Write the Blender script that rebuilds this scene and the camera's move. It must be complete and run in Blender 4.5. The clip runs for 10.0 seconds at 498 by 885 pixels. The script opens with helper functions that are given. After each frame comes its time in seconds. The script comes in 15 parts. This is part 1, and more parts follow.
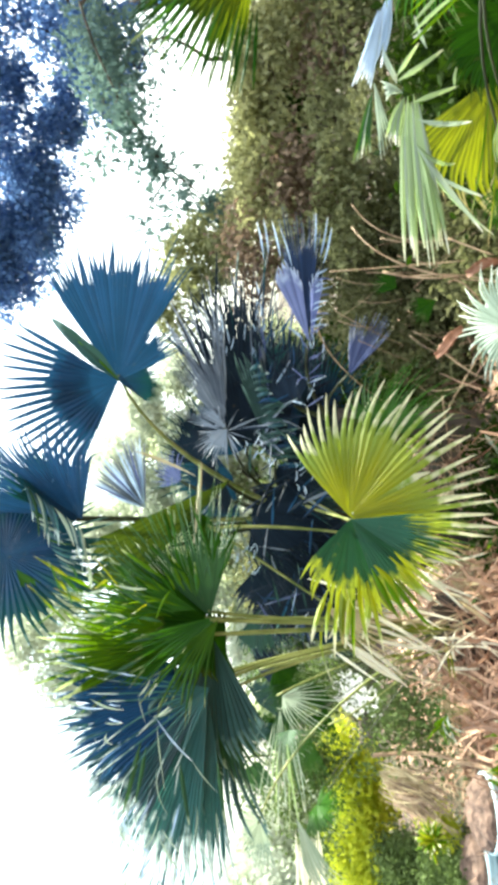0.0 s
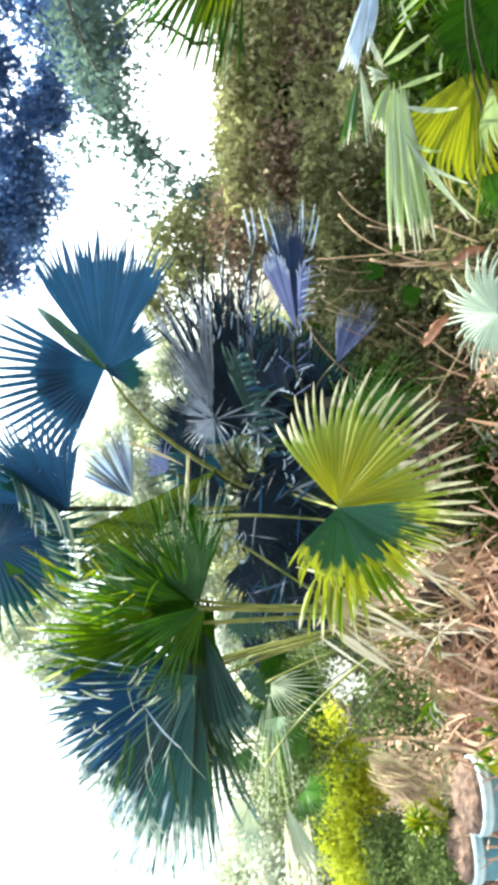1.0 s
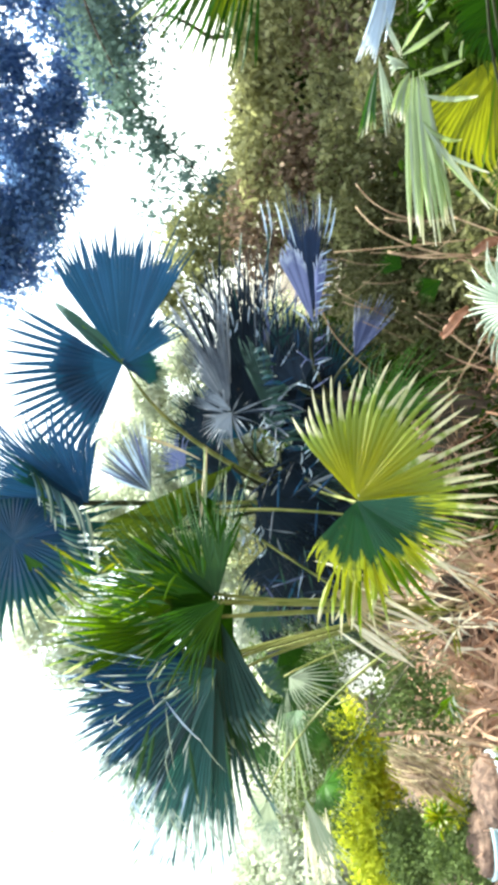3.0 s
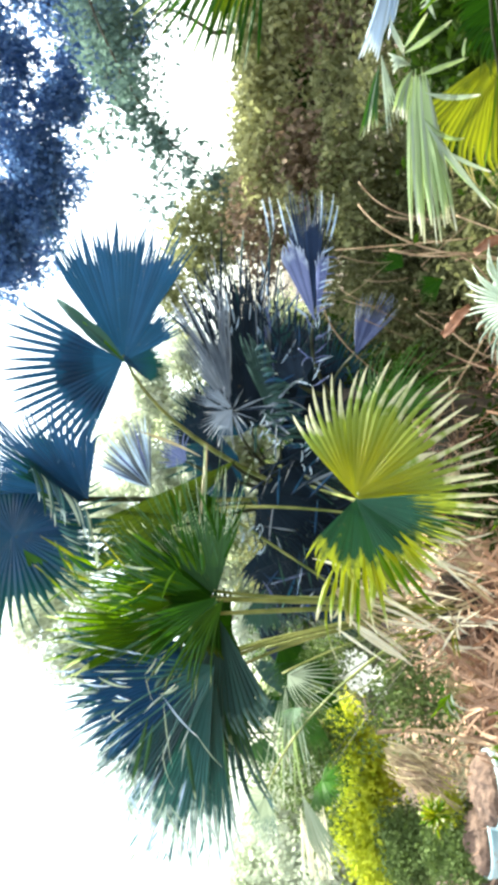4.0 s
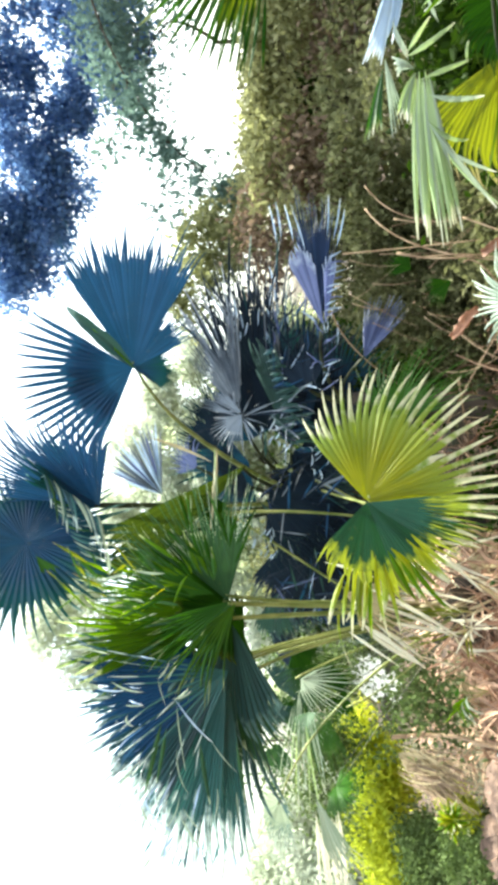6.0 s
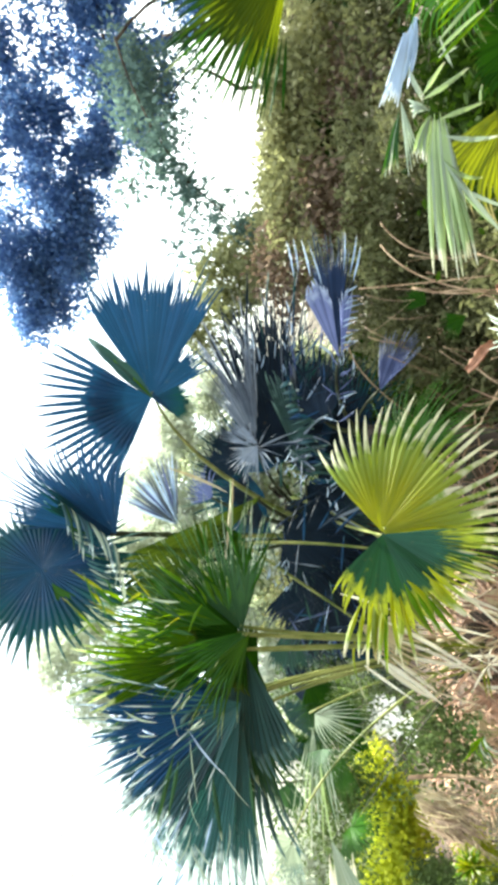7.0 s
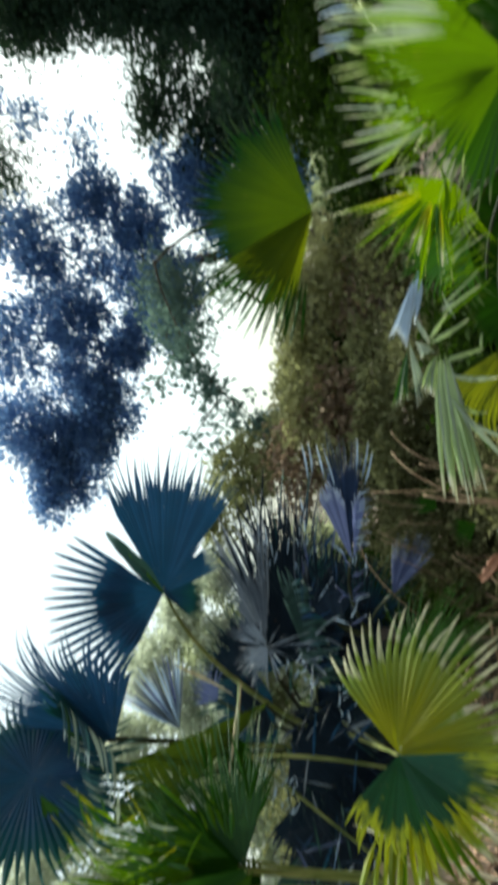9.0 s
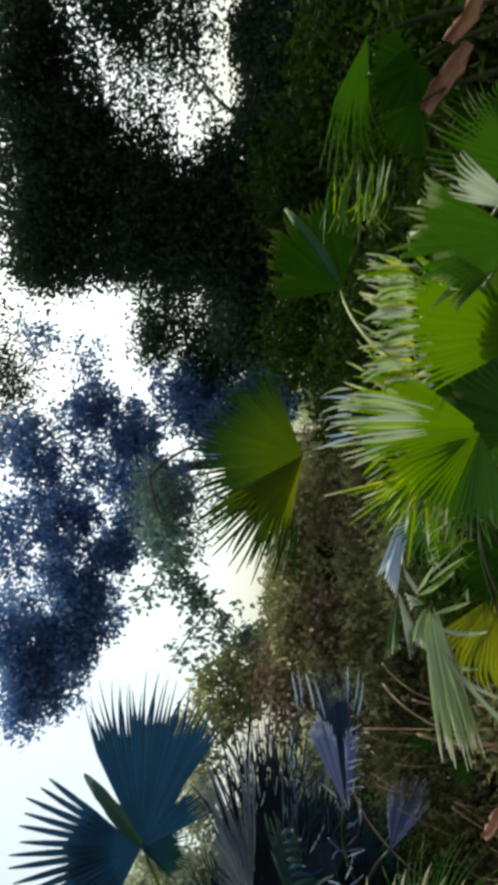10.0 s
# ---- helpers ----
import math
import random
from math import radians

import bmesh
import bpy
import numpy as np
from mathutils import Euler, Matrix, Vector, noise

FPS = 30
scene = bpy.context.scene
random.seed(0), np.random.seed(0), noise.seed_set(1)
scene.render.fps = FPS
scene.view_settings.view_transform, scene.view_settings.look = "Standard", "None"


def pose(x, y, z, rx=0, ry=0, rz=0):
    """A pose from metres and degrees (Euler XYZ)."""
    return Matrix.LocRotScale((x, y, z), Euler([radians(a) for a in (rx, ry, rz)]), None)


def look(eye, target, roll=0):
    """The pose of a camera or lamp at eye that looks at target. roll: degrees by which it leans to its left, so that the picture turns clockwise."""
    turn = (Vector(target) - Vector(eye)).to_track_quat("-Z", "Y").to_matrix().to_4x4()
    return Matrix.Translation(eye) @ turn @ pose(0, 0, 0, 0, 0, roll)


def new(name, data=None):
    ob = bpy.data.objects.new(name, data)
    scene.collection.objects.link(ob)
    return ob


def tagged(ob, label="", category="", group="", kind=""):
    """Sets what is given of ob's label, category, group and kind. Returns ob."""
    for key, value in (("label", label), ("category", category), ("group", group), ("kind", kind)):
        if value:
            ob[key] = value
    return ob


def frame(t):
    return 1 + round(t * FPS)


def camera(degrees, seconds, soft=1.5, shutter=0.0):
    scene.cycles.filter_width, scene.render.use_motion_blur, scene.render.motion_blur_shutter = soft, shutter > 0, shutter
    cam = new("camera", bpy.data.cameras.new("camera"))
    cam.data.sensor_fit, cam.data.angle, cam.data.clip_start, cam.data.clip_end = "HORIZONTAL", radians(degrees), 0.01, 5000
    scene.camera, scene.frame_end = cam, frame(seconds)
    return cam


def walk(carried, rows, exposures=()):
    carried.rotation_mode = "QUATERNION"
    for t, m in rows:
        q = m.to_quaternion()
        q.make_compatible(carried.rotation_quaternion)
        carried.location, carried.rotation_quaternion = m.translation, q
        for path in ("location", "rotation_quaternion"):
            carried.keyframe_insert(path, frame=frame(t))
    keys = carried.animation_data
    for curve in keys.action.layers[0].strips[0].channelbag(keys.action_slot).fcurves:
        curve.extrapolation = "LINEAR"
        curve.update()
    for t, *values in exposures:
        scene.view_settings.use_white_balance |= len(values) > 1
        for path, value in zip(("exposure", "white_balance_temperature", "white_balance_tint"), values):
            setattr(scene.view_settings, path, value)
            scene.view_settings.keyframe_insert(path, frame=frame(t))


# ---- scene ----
# camera: yaw to the right, elevation, roll
def aim(x, y, z, yaw, up, roll):
    yaw, up = radians(yaw), radians(up)
    way = Vector((math.sin(yaw) * math.cos(up), math.cos(yaw) * math.cos(up), math.sin(up)))
    return look((x, y, z), Vector((x, y, z)) + way, roll)


cam = camera(41.88, 10.0, soft=4.7, shutter=0.35)
ROWS = [
    (0, 0, 0, 1.55, -0, 2.5, -90),
    (0.5, -0.002, 0.001, 1.535, -2.13, 1.8, -90.28),
    (1, 0.003, 0.005, 1.542, -1.02, 1.53, -90.25),
    (1.5, -0.001, 0.012, 1.539, -1.26, 1.38, -90.33),
    (2, -0.012, 0.003, 1.542, -0.74, 1.9, -89.46),
    (2.5, -0.01, 0.005, 1.559, -1.25, 2.83, -90.58),
    (4, -0.001, 0.005, 1.546, -1.71, 3.03, -89.99),
    (4.5, -0.008, 0.013, 1.552, -0.73, 3.37, -89.21),
    (5, 0.004, -0.003, 1.539, -1, 3.02, -90.33),
    (6.5, -0.034, -0.005, 1.545, -0.39, 4.8, -90.92),
    (7, -0.045, -0.036, 1.552, 2.04, 5.17, -90.37),
    (7.5, -0.039, -0.012, 1.557, 4.65, 4.55, -89.96),
    (8, -0.081, 0.026, 1.539, 9.7, 3.87, -91.01),
    (8.5, 0.01, 0.052, 1.546, 8.7, 4.89, -91.41),
    (9, 0.091, -0.12, 1.574, 17.34, 6.01, -89.58),
    (9.5, 0.22, -0.248, 1.603, 28.72, 6.22, -89.77),
    (10, 0.267, -0.346, 1.616, 33.71, 4.68, -89.73),
]
walk(cam, [(t, aim(*row)) for t, *row in ROWS], exposures=[(0, 1.9, 6180, -4), (7.0, 1.78, 6180, -4), (7.5, 1.45, 6180, -6), (8.0, 1.38, 6180, -7), (8.5, 0.98, 6180, -10), (9.0, 0.38, 6180, -10), (9.5, -0.12, 6320, -6), (10, 0.0, 6380, -5)])

# ---- daylight ----
SUN_YAW, SUN_UP = 49.0, 57.0
world = bpy.data.worlds.new("sky")
scene.world = world
world.use_nodes = True
wn = world.node_tree
sky = wn.nodes.new("ShaderNodeTexSky")
sky.sky_type, sky.sun_disc = "NISHITA", False
sky.sun_elevation, sky.sun_rotation = radians(SUN_UP), radians(SUN_YAW)
sky.air_density, sky.dust_density, sky.ozone_density = 0.8, 5.0, 0.6
haze = wn.nodes.new("ShaderNodeMix")
haze.data_type, haze.blend_type = "RGBA", "ADD"
haze.inputs[0].default_value, haze.inputs[7].default_value = 1.0, (2.7, 2.45, 2.05, 1)
wn.links.new(sky.outputs[0], haze.inputs[6])
wn.links.new(haze.outputs[2], wn.nodes["Background"].inputs[0])
wn.nodes["Background"].inputs[1].default_value = 0.15
sun = new("sun", bpy.data.lights.new("sun", "SUN"))
sun.data.energy, sun.data.angle, sun.data.color = 4.7, radians(0.6), (1.0, 0.94, 0.82)
sy, su = radians(SUN_YAW), radians(SUN_UP)
sun.matrix_world = look((math.sin(sy) * math.cos(su) * 40, math.cos(sy) * math.cos(su) * 40, math.sin(su) * 40), (0, 0, 0))


# ---- materials ----
def graph(name):
    m = bpy.data.materials.new(name)
    m.use_nodes = True
    t = m.node_tree
    t.nodes.clear()
    return m, t, lambda kind: t.nodes.new("ShaderNode" + kind)


def mixed(t, a, b, fac):
    """Colour a to b by a socket or a number."""
    n = t.nodes.new("ShaderNodeMix")
    n.data_type = "RGBA"
    for sock, v in ((n.inputs[6], a), (n.inputs[7], b)):
        if isinstance(v, tuple):
            sock.default_value = (*v, 1)
        else:
            t.links.new(v, sock)
    if isinstance(fac, (int, float)):
        n.inputs[0].default_value = fac
    else:
        t.links.new(fac, n.inputs[0])
    return n.outputs[2]


def ranged(t, value, lo, hi, a=0.0, b=1.0):
    n = t.nodes.new("ShaderNodeMapRange")
    n.inputs[1].default_value, n.inputs[2].default_value, n.inputs[3].default_value, n.inputs[4].default_value = lo, hi, a, b
    t.links.new(value, n.inputs[0])
    return n.outputs[0]


def noise_of(t, scale, detail=4.0, coords="Object", stretch=(1, 1, 1)):
    c, m, n = (t.nodes.new("ShaderNode" + k) for k in ("TexCoord", "Mapping", "TexNoise"))
    m.inputs[3].default_value = stretch
    n.inputs["Scale"].default_value, n.inputs["Detail"].default_value = scale, detail
    t.links.new(c.outputs[coords], m.inputs[0])
    t.links.new(m.outputs[0], n.inputs[0])
    return n.outputs[0]


def value_of(t, name):
    n = t.nodes.new("ShaderNodeAttribute")
    n.attribute_name = name
    return n.outputs["Fac"]


def finish(t, colour, rough, through_=0.0, bump=None, strength=0.3, distance=0.01, glow=None, spec=0.5, metal=0.0):
    p, out = t.nodes.new("ShaderNodeBsdfPrincipled"), t.nodes.new("ShaderNodeOutputMaterial")
    t.links.new(colour, p.inputs["Base Color"])
    p.inputs["Specular IOR Level"].default_value = spec
    p.inputs["Metallic"].default_value = metal
    if isinstance(rough, (int, float)):
        p.inputs["Roughness"].default_value = rough
    else:
        t.links.new(rough, p.inputs["Roughness"])
    last = p.outputs[0]
    if through_:
        tr, mx = t.nodes.new("ShaderNodeBsdfTranslucent"), t.nodes.new("ShaderNodeMixShader")
        mx.inputs[0].default_value = through_
        t.links.new(glow or colour, tr.inputs[0])
        t.links.new(last, mx.inputs[1])
        t.links.new(tr.outputs[0], mx.inputs[2])
        last = mx.outputs[0]
    if bump:
        b = t.nodes.new("ShaderNodeBump")
        b.inputs["Strength"].default_value, b.inputs["Distance"].default_value = strength, distance
        t.links.new(bump, b.inputs["Height"])
        t.links.new(b.outputs[0], p.inputs["Normal"])
    t.links.new(last, out.inputs[0])


def palm_leaf(name, deep, light, glow, through_, rough, dry=(0.42, 0.34, 0.16), dry_from=0.8, spec=0.28, rim=None):
    """Pleated palm leaf: two greens in broad streaks, fine veins along the segments, dry tips."""
    m, t, node = graph(name)
    info = node("ObjectInfo")
    broad = ranged(t, noise_of(t, 2.5), 0.3, 0.7)
    seg = value_of(t, "segment")
    col = mixed(t, deep, light, broad)
    col = mixed(t, col, light, ranged(t, seg, 0.4, 1.0, 0.0, 0.6))
    col = mixed(t, col, deep, ranged(t, seg, 0.45, 0.0, 0.0, 0.7))
    far = ranged(t, value_of(t, "along"), 0.35, 0.8)
    if rim:
        col = mixed(t, col, rim, far)
        glow = mixed(t, glow, rim, far)
    dark = node("HueSaturation")
    t.links.new(col, dark.inputs["Color"])
    t.links.new(ranged(t, info.outputs["Random"], 0, 1, 0.75, 1.25), dark.inputs["Value"])
    col = dark.outputs[0]
    vein = node("Math")
    vein.operation = "SINE"
    wide = node("Math")
    wide.operation = "MULTIPLY"
    wide.inputs[1].default_value = 19.0
    t.links.new(value_of(t, "across"), wide.inputs[0])
    t.links.new(wide.outputs[0], vein.inputs[0])
    col = mixed(t, col, light, ranged(t, vein.outputs[0], 0.2, 1.0, 0.0, 0.25))
    ends = node("Math")
    ends.operation = "ADD"
    t.links.new(value_of(t, "along"), ends.inputs[0])
    t.links.new(ranged(t, noise_of(t, 14.0), 0.3, 0.7, -0.12, 0.12), ends.inputs[1])
    tip = ranged(t, ends.outputs[0], dry_from, dry_from + 0.16)
    spots = ranged(t, noise_of(t, 30.0, 2.0), 0.66, 0.78, 0.0, 0.22)
    col = mixed(t, mixed(t, col, dry, tip), (0.16, 0.11, 0.04), spots)
    gl = mixed(t, mixed(t, glow, col, 0.25), dry, tip)
    finish(t, col, ranged(t, noise_of(t, 9.0), 0.3, 0.7, rough - 0.08, rough + 0.12), through_, vein.outputs[0], 0.12, 0.004, gl, spec)
    return m


def small_leaf(name, deep, light, glow, through_, rough=0.6):
    m, t, node = graph(name)
    g = node("NewGeometry")
    col = mixed(t, deep, light, g.outputs["Random Per Island"])
    col = mixed(t, col, light, ranged(t, noise_of(t, 0.9), 0.42, 0.7, 0.0, 0.7))
    finish(t, col, rough, through_, None, glow=mixed(t, glow, col, 0.3), spec=0.05)
    return m


def barky(name, dark, light, scale=7.0, stretch=(1, 1, 0.25), rough=0.9):
    m, t, node = graph(name)
    n = noise_of(t, scale, 7.0, stretch=stretch)
    col = mixed(t, dark, light, ranged(t, n, 0.32, 0.68))
    col = mixed(t, col, dark, ranged(t, noise_of(t, scale * 5), 0.5, 0.75, 0.0, 0.6))
    finish(t, col, rough, 0, n, 0.8, 0.03)
    return m


def plain_stalk(name, a, b, rough=0.42):
    m, t, node = graph(name)
    n = noise_of(t, 5.0, 5.0)
    col = mixed(t, a, b, ranged(t, n, 0.35, 0.65))
    col = mixed(t, col, (0.12, 0.08, 0.035), ranged(t, noise_of(t, 30.0), 0.6, 0.75, 0.0, 0.5))
    finish(t, col, rough, 0, n, 0.2, 0.01, spec=0.18)
    return m


M_GREEN = palm_leaf("palm_green", (0.012, 0.058, 0.004), (0.038, 0.125, 0.006), (0.055, 0.15, 0.002), 0.22, 0.4, dry=(0.2, 0.24, 0.1))
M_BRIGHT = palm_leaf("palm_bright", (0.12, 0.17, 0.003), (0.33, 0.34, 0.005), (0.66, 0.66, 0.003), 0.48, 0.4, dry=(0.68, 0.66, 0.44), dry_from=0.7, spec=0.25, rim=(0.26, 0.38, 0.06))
# Glaucous blue-green pushed further to blue for the veil of lens flare.
M_BLUE = palm_leaf("palm_blue_green_flare", (0.005, 0.028, 0.075), (0.015, 0.065, 0.165), (0.01, 0.07, 0.14), 0.14, 0.5, dry=(0.05, 0.12, 0.2), dry_from=0.85, spec=0.25)
# Bluer for veiling glare; pale tip tone stands for sky glare on blade ends.
M_TEAL = palm_leaf("palm_teal", (0.008, 0.04, 0.055), (0.032, 0.1, 0.13), (0.02, 0.1, 0.1), 0.16, 0.42, dry=(0.6, 0.7, 0.68), dry_from=0.74, spec=0.5)
M_GREY = palm_leaf("palm_grey_dead", (0.04, 0.055, 0.085), (0.25, 0.29, 0.37), (0.16, 0.19, 0.25), 0.14, 0.45, dry=(0.34, 0.36, 0.42))
# Near-black, so the shade inside the crowns is part of the colour.
M_DARK = palm_leaf("palm_dark_shade", (0.003, 0.008, 0.017), (0.009, 0.018, 0.036), (0.012, 0.025, 0.03), 0.1, 0.5, dry=(0.03, 0.04, 0.06), spec=0.12)
M_DEEP = palm_leaf("palm_deep_green", (0.006, 0.03, 0.002), (0.022, 0.072, 0.003), (0.025, 0.075, 0.001), 0.14, 0.45, dry=(0.06, 0.09, 0.01), spec=0.06)
M_VIOLET = palm_leaf("palm_violet_grey", (0.028, 0.042, 0.13), (0.2, 0.23, 0.45), (0.12, 0.15, 0.32), 0.18, 0.45, dry=(0.34, 0.4, 0.56), spec=0.15)
M_OLIVE = palm_leaf("palm_olive", (0.008, 0.038, 0.003), (0.026, 0.07, 0.003), (0.11, 0.16, 0.002), 0.3, 0.6, dry=(0.03, 0.05, 0.02), spec=0.12, rim=(0.005, 0.028, 0.005))
M_YELLOW = palm_leaf("palm_yellow", (0.05, 0.09, 0.004), (0.16, 0.18, 0.008), (0.3, 0.32, 0.006), 0.38, 0.45)
M_PALE = palm_leaf("palm_pale", (0.2, 0.3, 0.11), (0.43, 0.51, 0.3), (0.38, 0.5, 0.15), 0.34, 0.36, dry=(0.55, 0.54, 0.36))
M_STRAW = palm_leaf("palm_straw", (0.3, 0.23, 0.12), (0.55, 0.46, 0.3), (0.5, 0.4, 0.2), 0.2, 0.55, dry=(0.5, 0.4, 0.26))
M_ASH = palm_leaf("palm_ash", (0.2, 0.27, 0.18), (0.46, 0.52, 0.42), (0.4, 0.47, 0.33), 0.3, 0.4, dry=(0.6, 0.6, 0.5))
M_CREAM = palm_leaf("palm_cream", (0.7, 0.64, 0.48), (0.9, 0.86, 0.72), (0.84, 0.78, 0.58), 0.45, 0.45, dry=(0.72, 0.6, 0.42), dry_from=0.9)
M_BROWN = palm_leaf("palm_brown", (0.13, 0.08, 0.05), (0.42, 0.31, 0.22), (0.3, 0.2, 0.12), 0.15, 0.65, dry=(0.36, 0.27, 0.18))
M_MOSS = palm_leaf("palm_moss", (0.008, 0.034, 0.018), (0.04, 0.1, 0.035), (0.06, 0.13, 0.02), 0.2, 0.45, dry=(0.4, 0.46, 0.3), dry_from=0.84, spec=0.2)
M_VERDE = palm_leaf("palm_verdant", (0.014, 0.055, 0.001), (0.06, 0.15, 0.002), (0.13, 0.23, 0.001), 0.4, 0.42, dry=(0.5, 0.56, 0.26), dry_from=0.82, spec=0.2)
# Tip tone again paints highlights on the blade ends, not dryness.
M_SEA = palm_leaf("palm_sea_green", (0.012, 0.06, 0.062), (0.05, 0.15, 0.15), (0.04, 0.15, 0.12), 0.2, 0.36, dry=(0.66, 0.76, 0.72), dry_from=0.7, spec=0.5)
M_BAND = palm_leaf("palm_folded_olive", (0.01, 0.03, 0.005), (0.032, 0.058, 0.008), (0.06, 0.085, 0.004), 0.22, 0.5, dry=(0.1, 0.12, 0.03), dry_from=0.9, spec=0.12)
M_PLUM = palm_leaf("palm_plum_grey", (0.018, 0.026, 0.07), (0.1, 0.12, 0.24), (0.07, 0.09, 0.18), 0.16, 0.45, dry=(0.2, 0.24, 0.36), spec=0.15)
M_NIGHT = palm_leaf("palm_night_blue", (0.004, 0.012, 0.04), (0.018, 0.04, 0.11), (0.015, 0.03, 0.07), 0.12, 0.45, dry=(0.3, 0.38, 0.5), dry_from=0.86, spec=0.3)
# Whitish tone stands for gloss on the leaf, palest at the tips.
M_SHEEN = palm_leaf("palm_sheen_green", (0.09, 0.13, 0.1), (0.25, 0.31, 0.25), (0.2, 0.26, 0.18), 0.25, 0.4, dry=(0.5, 0.55, 0.48), dry_from=0.7)
M_STALK = plain_stalk("stalk_green", (0.11, 0.14, 0.035), (0.32, 0.33, 0.12))
M_STALK_DARK = plain_stalk("stalk_dark", (0.018, 0.022, 0.012), (0.05, 0.06, 0.03))
M_LUSH = palm_leaf("palm_lush", (0.03, 0.095, 0.001), (0.1, 0.21, 0.002), (0.24, 0.37, 0.001), 0.46, 0.4, dry=(0.42, 0.44, 0.16), dry_from=0.88, spec=0.12)
M_STALK_DRY = plain_stalk("stalk_dry", (0.2, 0.125, 0.075), (0.44, 0.32, 0.21), 0.6)
M_BARK = barky("bark", (0.035, 0.026, 0.02), (0.14, 0.1, 0.075))
M_BOOT = barky("palm_boots", (0.02, 0.016, 0.014), (0.11, 0.08, 0.06), 5.0)
M_RED = barky("red_sheath", (0.13, 0.05, 0.025), (0.34, 0.16, 0.09), 6.0, rough=0.6)
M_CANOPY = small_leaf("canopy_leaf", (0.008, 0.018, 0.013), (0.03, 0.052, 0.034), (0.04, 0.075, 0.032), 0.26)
# Blue here is flare haze laid into the canopy leaf colour.
M_BLUISH = small_leaf("flare_blue_leaf", (0.03, 0.072, 0.165), (0.16, 0.27, 0.52), (0.16, 0.28, 0.54), 0.46, 0.6)
M_MID = small_leaf("mixed_leaf", (0.014, 0.016, 0.008), (0.21, 0.21, 0.1), (0.2, 0.21, 0.085), 0.34)
# Green deepened almost to black to carry the shade under the trees.
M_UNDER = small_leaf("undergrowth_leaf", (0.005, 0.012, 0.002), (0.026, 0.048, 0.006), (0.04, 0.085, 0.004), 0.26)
# Pale leaf, lightened to stand for veiling haze on the creeper.
M_VINE = small_leaf("vine_leaf", (0.15, 0.15, 0.07), (0.52, 0.5, 0.28), (0.54, 0.54, 0.24), 0.55)
M_SUNNY = small_leaf("sunny_bush_leaf", (0.15, 0.25, 0.02), (0.54, 0.58, 0.07), (0.74, 0.74, 0.05), 0.5)
# Paleness stands for haze and overexposure on far leaves.
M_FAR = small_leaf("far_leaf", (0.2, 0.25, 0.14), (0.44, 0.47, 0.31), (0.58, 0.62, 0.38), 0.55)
M_LITTER = small_leaf("palm_litter", (0.05, 0.022, 0.015), (0.64, 0.42, 0.3), (0.44, 0.26, 0.17), 0.16, 0.65)
# Paler still, as foliage lost in sky glare.
M_HAZE = small_leaf("haze_pale_leaf", (0.36, 0.41, 0.3), (0.62, 0.64, 0.54), (0.6, 0.64, 0.5), 0.5)
M_SAGE = small_leaf("sage_leaf", (0.07, 0.12, 0.11), (0.2, 0.28, 0.25), (0.2, 0.3, 0.24), 0.36)
M_DUSTY = small_leaf("dusty_leaf", (0.06, 0.065, 0.03), (0.42, 0.42, 0.22), (0.42, 0.43, 0.17), 0.45)
# Pale blue of some blades; also serves as painted sky glints.
M_ICE = palm_leaf("palm_pale_glint", (0.24, 0.34, 0.52), (0.52, 0.63, 0.8), (0.36, 0.46, 0.62), 0.25, 0.4, dry=(0.66, 0.72, 0.8))
# Shade over half of the yellow leaf, put into the blade colour.
M_SHADE = palm_leaf("palm_painted_shade", (0.006, 0.035, 0.02), (0.02, 0.085, 0.05), (0.03, 0.11, 0.02), 0.18, 0.4, dry=(0.42, 0.48, 0.03), dry_from=0.64)
M_DUSK = palm_leaf("palm_dusk_teal", (0.008, 0.03, 0.03), (0.03, 0.075, 0.07), (0.03, 0.08, 0.05), 0.14, 0.45, dry=(0.12, 0.2, 0.18))
# Flare-blue towards the hub, greener at the rim.
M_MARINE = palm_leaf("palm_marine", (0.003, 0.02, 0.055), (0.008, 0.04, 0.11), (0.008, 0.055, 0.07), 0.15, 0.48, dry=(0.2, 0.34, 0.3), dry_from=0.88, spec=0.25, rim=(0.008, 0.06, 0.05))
M_GOLD = palm_leaf("palm_gold", (0.025, 0.055, 0.003), (0.065, 0.1, 0.004), (0.24, 0.27, 0.003), 0.36, 0.5, dry=(0.02, 0.04, 0.01), spec=0.12, rim=(0.007, 0.032, 0.004))
M_BUSH = small_leaf("bush_leaf", (0.018, 0.036, 0.01), (0.15, 0.2, 0.075), (0.15, 0.22, 0.05), 0.34)
M_BROWNLEAF = small_leaf("brown_leaf", (0.12, 0.08, 0.055), (0.34, 0.25, 0.18), (0.3, 0.2, 0.12), 0.3, 0.7)


# ---- geometry ----
def mesh_of(name, verts, faces, material, parent=None, label="", smooth=False, values=()):
    me = bpy.data.meshes.new(name)
    me.from_pydata(verts, [], faces)
    me.materials.append(material)
    for key, data in values:
        at = me.attributes.new(key, "FLOAT", "POINT")
        at.data.foreach_set("value", np.asarray(data, dtype=np.float32))
    if smooth:
        me.polygons.foreach_set("use_smooth", [True] * len(me.polygons))
    me.update()
    ob = new(name, me)
    ob.parent = parent
    return tagged(ob, label) if label else ob


def part(name, bm, material, parent, label=""):
    """Links a bmesh as one mesh object under a thing or a part."""
    me = bpy.data.meshes.new(name)
    bm.to_mesh(me)
    bm.free()
    me.materials.append(material)
    ob = new(name, me)
    ob.parent = parent
    return tagged(ob, label) if label else ob


def thing(name, label, category, group="", at=(0, 0, 0)):
    ob = tagged(new(name), label, category, group)
    ob.empty_display_size = 0.1
    return ob


